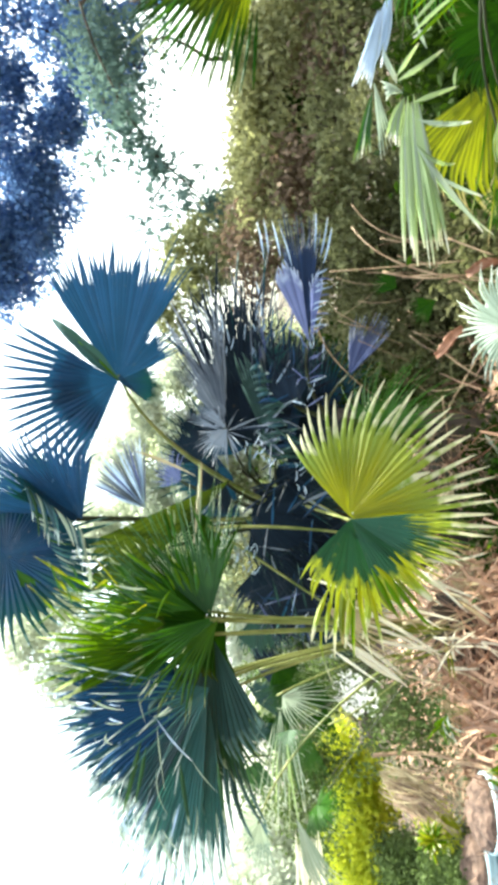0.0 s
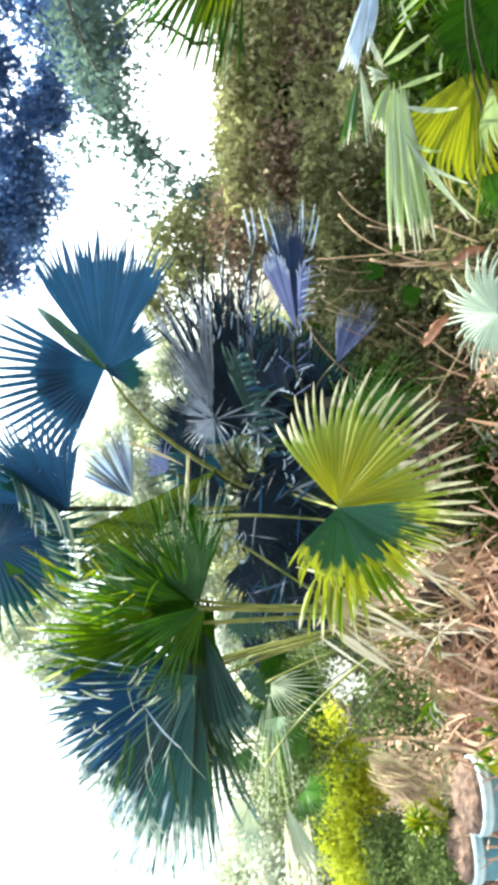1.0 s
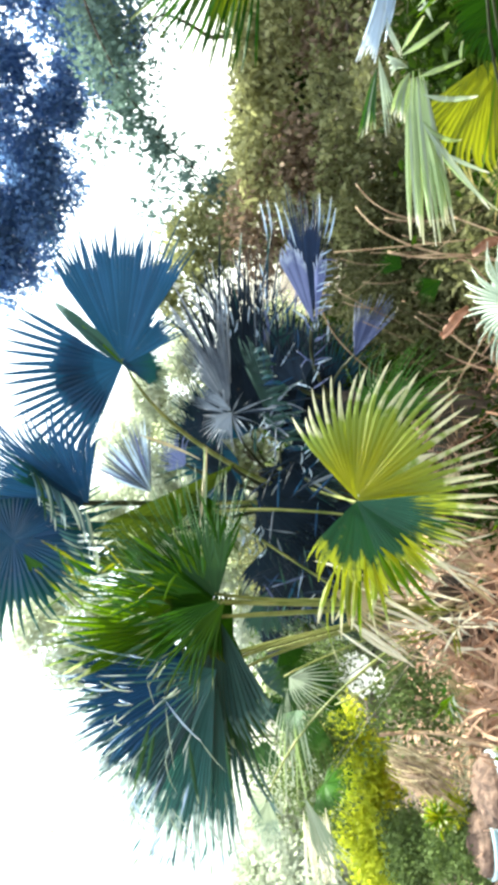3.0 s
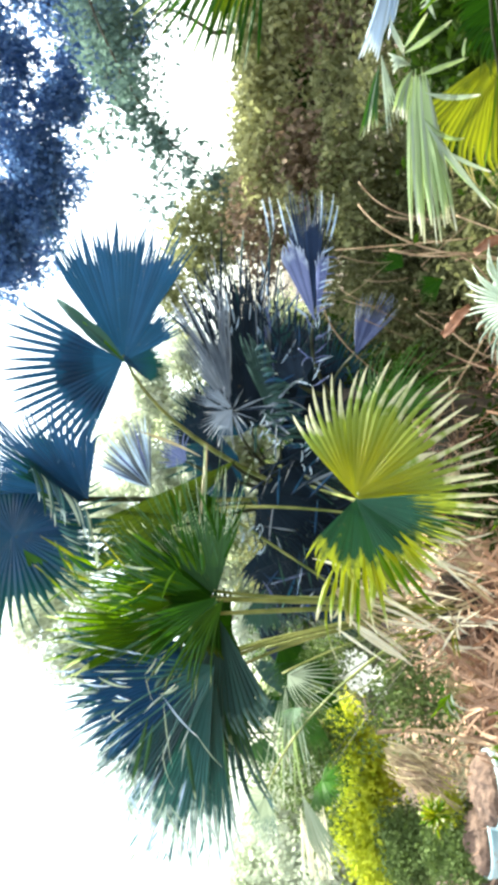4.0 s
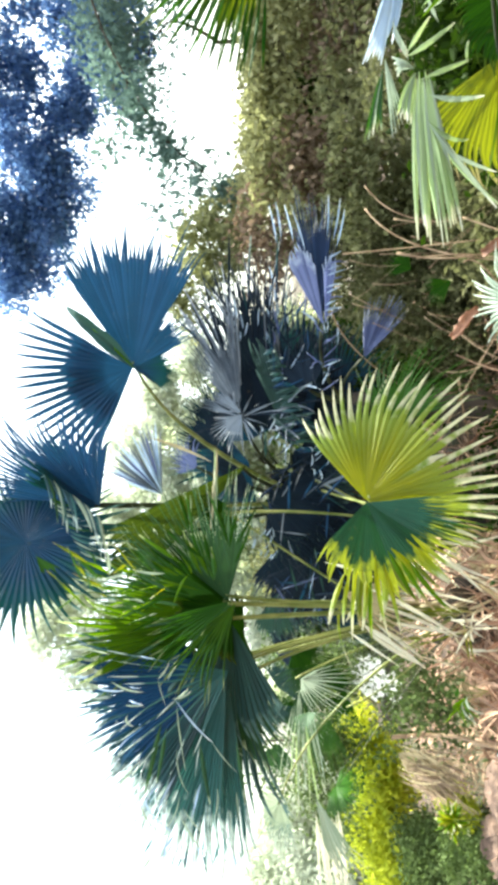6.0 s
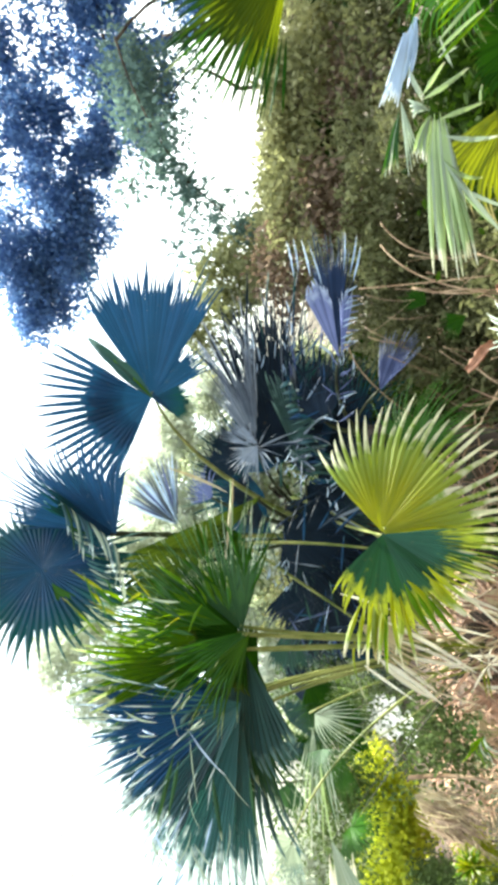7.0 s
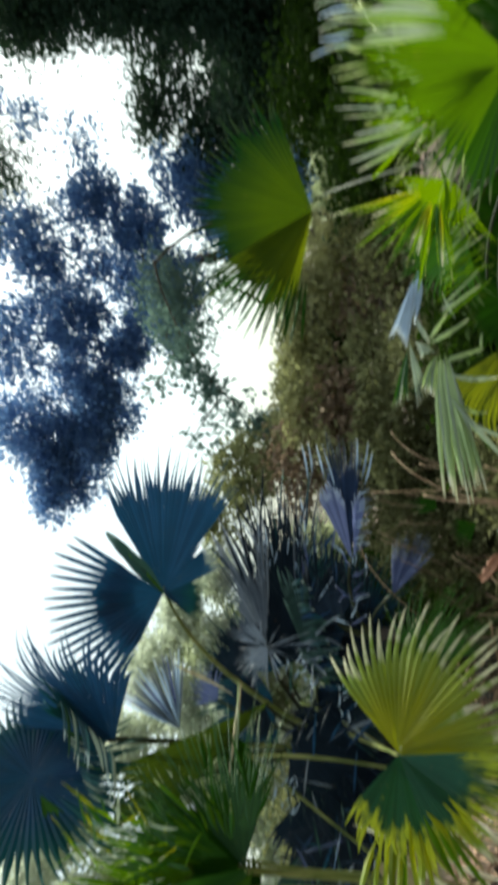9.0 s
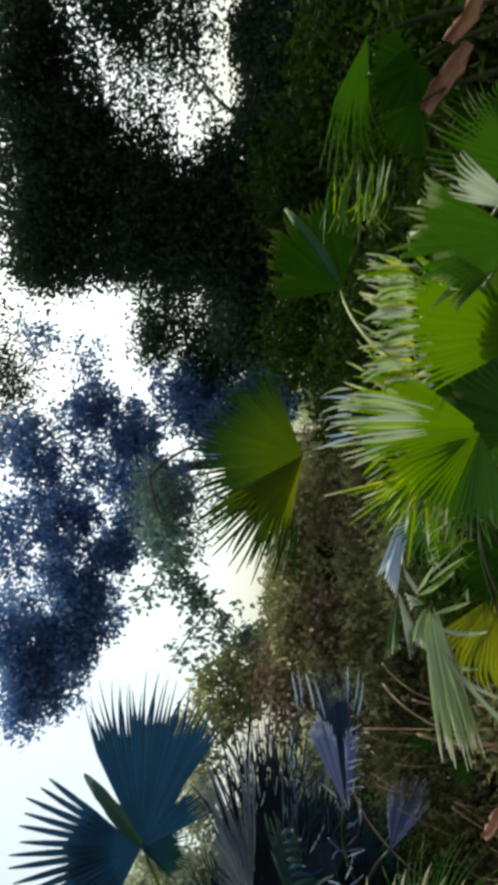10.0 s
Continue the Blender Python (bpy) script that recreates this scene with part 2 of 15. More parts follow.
def tube(path, radii, sides=7, flat=1.0):
    """Vertices and faces of a closed tapered tube along points."""
    verts, faces = [], []
    pts = [Vector(p) for p in path]
    up = Vector((0.31, 0.2, 0.93))
    for i, p in enumerate(pts):
        d = (pts[min(i + 1, len(pts) - 1)] - pts[max(i - 1, 0)]).normalized()
        s = d.cross(up)
        if s.length < 0.05:
            s = d.cross(Vector((1, 0, 0)))
        s.normalize()
        u = s.cross(d)
        for k in range(sides):
            a = 2 * math.pi * k / sides
            verts.append(p + radii[i] * (math.cos(a) * s + flat * math.sin(a) * u))
    for i in range(len(pts) - 1):
        for k in range(sides):
            k2 = (k + 1) % sides
            faces.append((i * sides + k, i * sides + k2, (i + 1) * sides + k2, (i + 1) * sides + k))
    faces.append(tuple(range(sides - 1, -1, -1)))
    faces.append(tuple(range((len(pts) - 1) * sides, len(pts) * sides)))
    return verts, faces


def curve_points(a, b, c, n=10):
    a, b, c = Vector(a), Vector(b), Vector(c)
    return [a * (1 - s) ** 2 + b * 2 * s * (1 - s) + c * s * s for s in (i / n for i in range(n + 1))]


def fan(hub, tip, face, half, n, split=0.55, droop=0.2, fold=0.15, pleat=0.3, cup=0.1, ragged=0.08, seed=1, short=0.2, thin=1.0, twist=0.0, blunt=0.75, wild=0.35):
    """A pleated fan: n segments spread half degrees to each side of the line from hub to tip, joined up to split, free and drooping beyond."""
    rnd = random.Random(seed)
    hub, tip, face = Vector(hub), Vector(tip), Vector(face)
    a = tip - hub
    R = a.length
    a.normalize()
    nrm = (face - face.dot(a) * a).normalized()
    b = nrm.cross(a)
    half = radians(half)
    dth = half / n
    steps = [0.015, 0.25, 0.6, 1.0, 1.18, 1.4, 1.62, 1.82, 2.0]
    verts, faces, along, across, segment = [hub.copy()], [], [0.0], [0.0], [0.5]
    down = Vector((0, 0, -1))
    wave = [rnd.uniform(0, 6.3) for _ in range(3)]
    for j in range(n):
        th = -half + (2 * j + 1) * dth
        q = abs(th) / max(half, 1e-6)
        L = R * (1 - short * q * q) * rnd.uniform(0.9, 1.06)
        cut = split * rnd.uniform(0.9, 1.12) * (1 - 0.12 * q)
        if rnd.random() < ragged:
            L *= rnd.uniform(0.6, 0.85)
        L = max(L, cut * R * 1.1)
        sag = droop * rnd.uniform(0.5, 1.5)
        lean = rnd.gauss(0, wild) * dth
        curl = rnd.gauss(0, 0.03 + 0.06 * wild)
        tw = rnd.gauss(0, twist)
        tone = rnd.random()
        start = len(verts)
        for st in steps[1:]:
            if st <= 1:
                r, s = st * cut * R, 0.0
                w = r * math.tan(dth)
            else:
                s = st - 1
                r = cut * R + s * (L - cut * R)
                w = cut * R * math.tan(dth) * thin ** min(1, s * 3) * max(0.03, (1 - s) ** blunt)
            g = r / R
            c = th + lean * s
            ray = math.cos(c) * a + math.sin(c) * b
            side = -math.sin(c) * a + math.cos(c) * b
            mid = hub + r * ray + nrm * (curl * R * s * s) + down * (R * (0.25 * droop * g * g + 0.9 * sag * s * s))
            ca, sa = math.cos(tw * s), math.sin(tw * s)
            for k in (-1, 0, 1):
                e = th + k * dth * (1 - min(1, 2 * s))
                lift = fold * r * abs(math.sin(e)) - cup * R * g * g + 0.03 * R * g * math.sin(3 * e + wave[0]) + 0.012 * R * g * math.sin(11 * e + wave[1])
                p = mid + k * w * (ca * side + sa * nrm) + (lift + (pleat * w if k == 0 else 0.0)) * nrm
                verts.append(p)
                along.append(r / max(L, 1e-6))
                across.append(k)
                segment.append(tone)
        faces += [(0, start, start + 1), (0, start + 1, start + 2)]
        for i in range(len(steps) - 2):
            for k in range(2):
                v = start + i * 3 + k
                faces.append((v, v + 1, v + 4, v + 3))
    return verts, faces, (("along", along), ("across", across), ("segment", segment))


def stalk_of(palm, a, b, c, thick, material, name="stalk", label=""):
    """A bare stalk, thread or stick through three points."""
    v, f = tube(curve_points(a, b, c, 12), [thick * (1.25 - 0.045 * i) for i in range(13)], 6, 0.7)
    return mesh_of(name, v, f, material, palm, label, smooth=True)


def sheath(palm, a, b, width, face, material, seed):
    """A dry boat-shaped leaf sheath: cupped, tapered, with thickness."""
    rnd = random.Random(seed)
    a, b = Vector(a), Vector(b)
    d = (b - a).normalized()
    nrm = (Vector(face) - Vector(face).dot(d) * d).normalized()
    s = nrm.cross(d)
    rows, cols = 9, 7
    v, f = [], []
    for layer in (0.0, 0.006):
        for i in range(rows):
            u = i / (rows - 1)
            w = width * (0.75 + 0.35 * math.sin(math.pi * u)) * rnd.uniform(0.72, 1.12)
            for k in range(cols):
                q = k / (cols - 1) * 2 - 1
                v.append(a.lerp(b, u + 0.22 * noise.noise((q * 3.1, seed, u * 2)) * (2 * u - 1)) + s * (q * w * 0.5 + 0.012 * math.sin(5 * u + seed)) + nrm * (layer - 0.3 * w * (1 - q * q) + 0.12 * (b - a).length * math.sin(math.pi * u) + rnd.gauss(0, 0.003)))
    n = rows * cols
    for i in range(rows - 1):
        for k in range(cols - 1):
            p = i * cols + k
            f += [(p, p + 1, p + cols + 1, p + cols), (n + p + cols, n + p + cols + 1, n + p + 1, n + p)]
    rim = [k for k in range(cols)] + [i * cols + cols - 1 for i in range(1, rows)] + [(rows - 1) * cols + k for k in range(cols - 2, -1, -1)] + [i * cols for i in range(rows - 2, 0, -1)]
    f += [(rim[j], n + rim[j], n + rim[(j + 1) % len(rim)], rim[(j + 1) % len(rim)]) for j in range(len(rim))]
    return mesh_of("sheath", v, f, material, palm, "dry reddish-brown leaf sheath", smooth=True)


def leaflet(palm, material, a, b, c, width, face, twist=0.6, label="", blunt=0.5):
    """One loose leaf segment: a keeled ribbon through three points, tapering to its tip."""
    SEED[0] += 1
    rnd = random.Random(SEED[0])
    pts = curve_points(a, b, c, 14)
    v, f, along, across, tone = [], [], [], [], []
    face = Vector(face)
    turn = rnd.uniform(-twist, twist)
    for i, p in enumerate(pts):
        u = i / 14
        d = (pts[min(i + 1, 14)] - pts[max(i - 1, 0)]).normalized()
        s = d.cross(face).normalized()
        n = s.cross(d)
        q = turn * u * 2
        s, n = s * math.cos(q) + n * math.sin(q), n * math.cos(q) - s * math.sin(q)
        w = width * (0.1 + 0.9 * min(1, u * 3)) * max(0.03, 1 - u ** 2.4) ** blunt * rnd.uniform(0.94, 1.06)
        for k in (-1, 0, 1):
            v.append(p + s * (k * w) + n * (0.45 * w if k == 0 else 0))
            along.append(u)
            across.append(k)
            tone.append(0.5)
    for i in range(14):
        for k in range(2):
            j = i * 3 + k
            f.append((j, j + 1, j + 4, j + 3))
    return mesh_of("segment", v, f, material, palm, label, values=(("along", along), ("across", across), ("segment", tone)))


SEED = [10]


def frond(palm, material, hub, tip, face, base=None, bow=0.25, half=110, n=44, stalk=None, thick=0.014, label="", **shape):
    """One leaf of a palm: the pleated blade, and its stalk from the crown or the ground to the hub."""
    SEED[0] += 1
    v, f, values = fan(hub, tip, face, half, n, seed=SEED[0], **shape)
    blade = mesh_of("frond", v, f, material, palm, label, values=values)
    if base is not None:
        hub, base = Vector(hub), Vector(base)
        mid = (hub + base) / 2 + Vector((0, 0, bow * (hub - base).length))
        path = curve_points(base, mid, hub + (Vector(tip) - hub) * 0.04)
        v, f = tube(path, [thick * (1.5 - 0.8 * i / 10) for i in range(11)], 6, 0.6)
        mesh_of("stalk", v, f, stalk or M_STALK, blade, smooth=True)
    return blade


def leaf_cloud(blobs, size, seed, droop=0.4, cluster=0.13, long=1.9):
    """Small leaves in twig clusters through blobs of (centre, radius, twigs, leaves a twig)."""
    rs = np.random.RandomState(seed)
    cs = []
    for c, r, twigs, per in blobs:
        d = rs.normal(size=(twigs, 3))
        d /= np.linalg.norm(d, axis=1)[:, None]
        d *= (rs.rand(twigs, 1) ** 0.45) * np.array([1.0, 1.0, 0.8]) * r
        tw = np.array(c) + d
        out = np.repeat(tw, per, axis=0) + rs.normal(size=(twigs * per, 3)) * cluster * np.array([1, 1, 0.7])
        cs.append(out)
    p = np.concatenate(cs)
    k = len(p)
    ax = rs.normal(size=(k, 3))
    ax[:, 2] -= droop * 2
    ax /= np.linalg.norm(ax, axis=1)[:, None]
    sd = np.cross(ax, rs.normal(size=(k, 3)))
    sd /= np.linalg.norm(sd, axis=1)[:, None] + 1e-9
    nn = np.cross(ax, sd)
    s = size * (0.6 + 0.8 * rs.rand(k, 1))
    w = s / long
    v = np.stack([p, p + ax * s * 0.45 + sd * w * 0.5 + nn * w * 0.15, p + ax * s, p + ax * s * 0.45 - sd * w * 0.5 + nn * w * 0.15], 1).reshape(-1, 3)
    idx = np.arange(k)[:, None] * 4
    f = np.concatenate([idx + [0, 1, 2], idx + [0, 2, 3]])
    return v.tolist(), f.tolist()


def tree(name, label, category, foot, blobs, size, leaf, trunk_r, seed, group="", top=None, bark=None, droop=0.4, cluster=0.13, limbs=True):
    """A tree or bush: tapered trunk, limbs to each mass of the crown, and the leaves."""
    rnd = random.Random(seed)
    th = thing(name, label, category, group)
    foot = Vector(foot)
    cen = sum((Vector(b[0]) for b in blobs), Vector()) / len(blobs)
    top = Vector(top) if top else Vector((foot.x * 0.55 + cen.x * 0.45, foot.y * 0.55 + cen.y * 0.45, max(foot.z + 0.25, cen.z * 0.75)))
    mid = (foot + top) / 2 + Vector((rnd.uniform(-0.2, 0.2), rnd.uniform(-0.2, 0.2), 0)) * trunk_r * 6
    path = curve_points(foot - Vector((0, 0, 0.1)), mid, top, 12)
    rad = [trunk_r * (1.35 if i == 0 else 1.1 if i == 1 else 1) * (1 - 0.045 * i) * rnd.uniform(0.94, 1.06) for i in range(13)]
    v, f = tube(path, rad, 11)
    mesh_of("trunk", v, f, bark or M_BARK, th, smooth=True)
    nodes = [(p, trunk_r * 0.5) for p in path[7:]]
    for c, r, *_ in sorted(blobs, key=lambda q: (Vector(q[0]) - path[-1]).length) if limbs else ():
        c = Vector(c)
        s, thick = min(nodes, key=lambda q: (q[0] - c).length + 0.3 * abs(q[1] - trunk_r * 0.5))
        m = (s + c) / 2 + Vector((rnd.uniform(-1, 1), rnd.uniform(-1, 1), rnd.uniform(0, 1))) * (c - s).length * 0.16
        lp = curve_points(s, m, c, 8)
        v, f = tube(lp, [thick * (1 - 0.085 * i) for i in range(9)], 6)
        nodes += [(lp[5], thick * 0.6), (c, thick * 0.4)]
        for _ in range(4):
            e = c + Vector((rnd.gauss(0, 1), rnd.gauss(0, 1), rnd.gauss(0, 0.8))) * r * 0.55
            g = lp[rnd.randint(4, 7)]
            v2, f2 = tube(curve_points(g, (g + e) / 2 + Vector((0, 0, 0.1 * r)), e, 5), [max(0.004, thick * 0.22) * (1 - 0.14 * i) for i in range(6)], 5)
            f += [tuple(i + len(v) for i in q) for q in f2]
            v += v2
        mesh_of("limb", v, f, bark or M_BARK, th, smooth=True)
    v, f = leaf_cloud(blobs, size, seed, droop, cluster)
    mesh_of("crown", v, f, leaf, th)
    return th


def strips(count, seed, where, length, width, lift, steep=0.35):
    """Dry leaf strips, bent and lying over one another. where(rnd) gives x, y and the height of the heap."""
    rnd = random.Random(seed)
    v, f = [], []
    for _ in range(count):
        x, y, h = where(rnd)
        a, e = rnd.uniform(0, 6.283), rnd.gauss(0, steep)
        ln, w = length * rnd.uniform(0.35, 1.4), width * rnd.uniform(0.4, 1.4)
        d = Vector((math.cos(a) * math.cos(e), math.sin(a) * math.cos(e), math.sin(e)))
        s = d.cross(Vector((rnd.gauss(0, 0.5), rnd.gauss(0, 0.5), 1))).normalized()
        p0 = Vector((x, y, rise(x, y) + 0.01 + h * rnd.random() + abs(d.z) * ln * 0.5))
        bend = rnd.gauss(0, 0.18) * ln
        k = len(v)
        for i in range(5):
            u = i / 4 - 0.5
            c = p0 + d * (u * ln) + Vector((0, 0, lift * rnd.random())) + s * bend * (u * u) * 4
            ww = w * (1 - 1.7 * abs(u) ** 1.6)
            v += [c - s * ww, c + s * ww]
        f += [(k + 2 * i, k + 2 * i + 1, k + 2 * i + 3, k + 2 * i + 2) for i in range(4)]
    return v, f


# ---- ground ----
def rise(x, y):
    """Height of the ground."""
    near = math.exp(-((x * x + y * y) / 900))
    return near * (0.09 * noise.noise((x * 0.45, y * 0.45, 0)) + 0.03 * noise.noise((x * 1.9, y * 1.9, 4)) + 0.012 * noise.noise((x * 7, y * 7, 9)))


def make_ground():
    xs = sorted({0.0, *[s * v for s in (-1, 1) for v in [i * 0.11 for i in range(1, 60)] + [6.6 * 1.16 ** i for i in range(1, 36)]]})
    ys = [v + 4 for v in xs]
    verts = [(x, y, rise(x, y)) for y in ys for x in xs]
    k = len(xs)
    faces = [(j * k + i, j * k + i + 1, (j + 1) * k + i + 1, (j + 1) * k + i) for j in range(len(ys) - 1) for i in range(k - 1)]
    m, t, node = graph("earth")
    a, b = noise_of(t, 1.3, 6.0), noise_of(t, 16.0, 6.0)
    col = mixed(t, (0.026, 0.016, 0.011), (0.085, 0.052, 0.036), ranged(t, a, 0.35, 0.65))
    col = mixed(t, col, (0.2, 0.14, 0.1), ranged(t, b, 0.55, 0.75, 0.0, 0.7))
    col = mixed(t, col, (0.06, 0.09, 0.025), ranged(t, noise_of(t, 0.6, 5.0), 0.5, 0.65, 0.0, 0.7))
    finish(t, col, 0.95, 0, b, 0.8, 0.05)
    tagged(mesh_of("ground", verts, faces, m, smooth=True), "brown earth strewn with dry palm litter", "ground", kind="structure")


make_ground()


# ---- the large stemless fan palm in the clearing ----
clump = thing("fan_palm", "large green fan palm clump growing from leaf litter", "palm", "fan palms")
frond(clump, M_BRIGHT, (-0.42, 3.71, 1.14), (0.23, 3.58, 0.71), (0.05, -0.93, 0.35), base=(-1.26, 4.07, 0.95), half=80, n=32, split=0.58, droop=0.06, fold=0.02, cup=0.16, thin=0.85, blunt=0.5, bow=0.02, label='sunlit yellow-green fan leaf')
# Other half of the same leaf, coloured as if in shade.
frond(clump, M_SHADE, (-0.43, 3.68, 1.14), (-0.9, 3.46, 0.97), (0.47, -0.86, -0.2), half=62, n=32, split=0.78, wild=0.25, thin=0.9, droop=0.06, fold=0.25, cup=0.1, short=0.0, label='fan leaf half with shade put into its blue-green, yellow tips')
frond(clump, M_GREEN, (-0.43, 3.72, 1.13), (-0.56, 3.49, 0.51), (0.36, -0.9, 0.25), half=16, n=10, split=0.5, droop=0.1)
leaflet(clump, M_BRIGHT, (-0.578, 3.484, 0.93), (-0.664, 3.392, 0.852), (-0.754, 3.339, 0.704), 0.0175, (0.15, -0.88, 0.45), 0.5)
leaflet(clump, M_BRIGHT, (-0.604, 3.484, 0.958), (-0.713, 3.378, 0.836), (-0.828, 3.326, 0.725), 0.0146, (0.56, -0.83, 0.03), 0.5)
leaflet(clump, M_BRIGHT, (-0.648, 3.47, 0.921), (-0.724, 3.382, 0.866), (-0.806, 3.342, 0.767), 0.0183, (0.49, -0.85, 0.2), 0.5)
leaflet(clump, M_YELLOW, (-0.699, 3.464, 0.944), (-0.763, 3.378, 0.89), (-0.836, 3.345, 0.813), 0.0138, (0.38, -0.85, 0.38), 0.5)
leaflet(clump, M_LUSH, (-0.709, 3.463, 0.949), (-0.825, 3.364, 0.892), (-0.944, 3.304, 0.763), 0.0149, (0.47, -0.87, 0.15), 0.5)
leaflet(clump, M_LUSH, (-0.715, 3.468, 0.987), (-0.799, 3.381, 0.949), (-0.891, 3.345, 0.879), 0.0136, (0.32, -0.84, 0.43), 0.5)
leaflet(clump, M_LUSH, (-0.667, 3.487, 1.052), (-0.78, 3.394, 1), (-0.899, 3.352, 0.928), 0.0185, (0.47, -0.88, 0.09), 0.5)
leaflet(clump, M_YELLOW, (-0.73, 3.473, 1.039), (-0.815, 3.385, 1.001), (-0.908, 3.347, 0.916), 0.0156, (0.53, -0.84, 0.11), 0.5)
leaflet(clump, M_BRIGHT, (-0.73, 3.478, 1.073), (-0.891, 3.373, 1.043), (-1.057, 3.319, 1.012), 0.0148, (0.42, -0.9, 0.1), 0.5)
leaflet(clump, M_BRIGHT, (-0.696, 3.49, 1.118), (-0.888, 3.385, 1.13), (-1.081, 3.321, 1.072), 0.019, (0.41, -0.89, -0.2), 0.5)
leaflet(clump, M_LUSH, (-0.762, 3.479, 1.141), (-0.926, 3.38, 1.171), (-1.095, 3.327, 1.159), 0.0135, (0.41, -0.91, -0.03), 0.5)
leaflet(clump, M_BRIGHT, (-0.777, 3.479, 1.167), (-0.911, 3.385, 1.177), (-1.054, 3.345, 1.204), 0.0149, (0.45, -0.85, 0.29), 0.5)
leaflet(clump, M_YELLOW, (-0.704, 3.496, 1.184), (-0.868, 3.401, 1.228), (-1.036, 3.352, 1.215), 0.0198, (0.41, -0.89, 0.2), 0.5)
leaflet(clump, M_BRIGHT, (-0.697, 3.499, 1.201), (-0.897, 3.396, 1.26), (-1.099, 3.336, 1.257), 0.0126, (0.36, -0.92, -0.13), 0.5)
leaflet(clump, M_BRIGHT, (-0.78, 3.486, 1.252), (-0.901, 3.398, 1.297), (-1.03, 3.361, 1.3), 0.0124, (0.4, -0.89, -0.24), 0.5)
leaflet(clump, M_BRIGHT, (-0.777, 3.489, 1.275), (-0.899, 3.402, 1.35), (-1.03, 3.366, 1.375), 0.0161, (0.52, -0.77, 0.37), 0.5)
frond(clump, M_DUSK, (-1.314, 3.643, 1.896), (-2.022, 3.488, 2.505), (0.42, -0.89, -0.179), base=(-1.15, 4.12, 0.48), half=60, n=32, split=0.64, droop=0.05, fold=0.05, short=0.12, twist=0.5, thin=0.8, pleat=0.7, cup=0.0, blunt=0.42, wild=1.5)
frond(clump, M_BLUE, (-1.288, 3.4, 1.94), (-1.367, 3.085, 2.671), (0.566, -0.795, -0.219), half=32, n=27, split=0.74, droop=0.06, fold=0.05, short=0.05, twist=0.5, thin=0.8, pleat=0.7, cup=0.0, blunt=0.42, wild=1.5, label='blue-green fan leaf with frayed pale tips')
frond(clump, M_TEAL, (-1.303, 3.361, 1.924), (-1.667, 2.988, 2.562), (0.567, -0.783, -0.256), half=28, n=25, split=0.74, droop=0.1, fold=0.1, short=0.05, twist=0.6, thin=0.9, pleat=0.7, cup=0.0, blunt=0.42, wild=1.5)
frond(clump, M_SEA, (-1.324, 3.341, 1.91), (-2.048, 2.949, 2.288), (0.517, -0.837, -0.179), half=24, n=23, split=0.74, droop=0.06, fold=0.15, short=0.08, twist=0.6, thin=0.9, pleat=0.7, cup=0.0, blunt=0.42, wild=1.5)
frond(clump, M_SEA, (-1.369, 3.381, 1.902), (-2.179, 3.064, 2.016), (0.526, -0.846, -0.085), half=18, n=17, split=0.74, droop=0.05, fold=0.1, short=0.1, twist=0.6, thin=0.9, pleat=0.7, cup=0.0, blunt=0.42, wild=1.5)
frond(clump, M_MARINE, (-1.31, 3.502, 1.903), (-1.609, 3.242, 2.514), (0.423, -0.864, -0.274), base=(-1.15, 4.12, 0.48), half=55, n=28, split=0.64, droop=0.06, fold=0.1, short=0.1, twist=0.5, thin=0.8, pleat=0.7, cup=0.0, blunt=0.42, wild=1.5)
frond(clump, M_SEA, (-1.243, 3.283, 1.893), (-1.516, 2.944, 2.49), (0.552, -0.766, -0.33), half=40, n=13, split=0.2, droop=0.08, fold=0.1, short=0.1, twist=0.9, thin=0.8, ragged=0.4, pleat=0.7, cup=0.0, blunt=0.42, wild=1.5)
frond(clump, M_MOSS, (-1.363, 3.482, 1.888), (-1.818, 3.341, 1.801), (0.442, -0.879, -0.18), base=(-1.15, 4.12, 0.48), half=33, n=19, split=0.66, droop=0.05, fold=0.1, short=0.1, twist=0.5, thin=0.8, pleat=0.7, cup=0.0, blunt=0.42, wild=1.5, label='dull olive-green fan leaf with spiky edge')
frond(clump, M_DUSK, (-1.075, 3.536, 1.897), (-1.626, 3.295, 1.953), (0.438, -0.829, -0.347), half=40, n=22, split=0.85, droop=0.02, fold=0.1, short=0.05, thin=0.8, pleat=0.7, cup=0.0, blunt=0.42, wild=1.5)
frond(clump, M_VERDE, (-1.07, 3.459, 2.011), (-1.079, 3.13, 2.824), (0.448, -0.845, -0.292), half=17, n=11, split=0.6, droop=0.05, fold=0.1, twist=0.5, thin=0.9, pleat=0.7, cup=0.0, blunt=0.42, wild=1.5, label='sunlit grass-green fan leaf')
frond(clump, M_GREEN, (-1.03, 3.481, 1.99), (-1.268, 3.233, 2.733), (0.429, -0.825, -0.369), base=(-1.15, 4.12, 0.48), half=20, n=13, split=0.55, droop=0.08, twist=0.6, thin=0.9, pleat=0.7, cup=0.0, blunt=0.42, wild=1.5)
frond(clump, M_VERDE, (-0.987, 3.538, 2.044), (-0.805, 3.336, 2.79), (0.067, -0.94, -0.334), half=24, n=18, split=0.35, droop=0.1, twist=0.9, thin=0.75, ragged=0.25, pleat=0.7, cup=0.0, blunt=0.42, wild=1.5)
frond(clump, M_GREEN, (-0.9, 3.482, 1.986), (-0.695, 3.396, 2.646), (-0.052, -0.972, -0.227), half=20, n=13, split=0.35, droop=0.1, twist=0.9, thin=0.7, ragged=0.2, pleat=0.7, cup=0.0, blunt=0.42, wild=1.5)
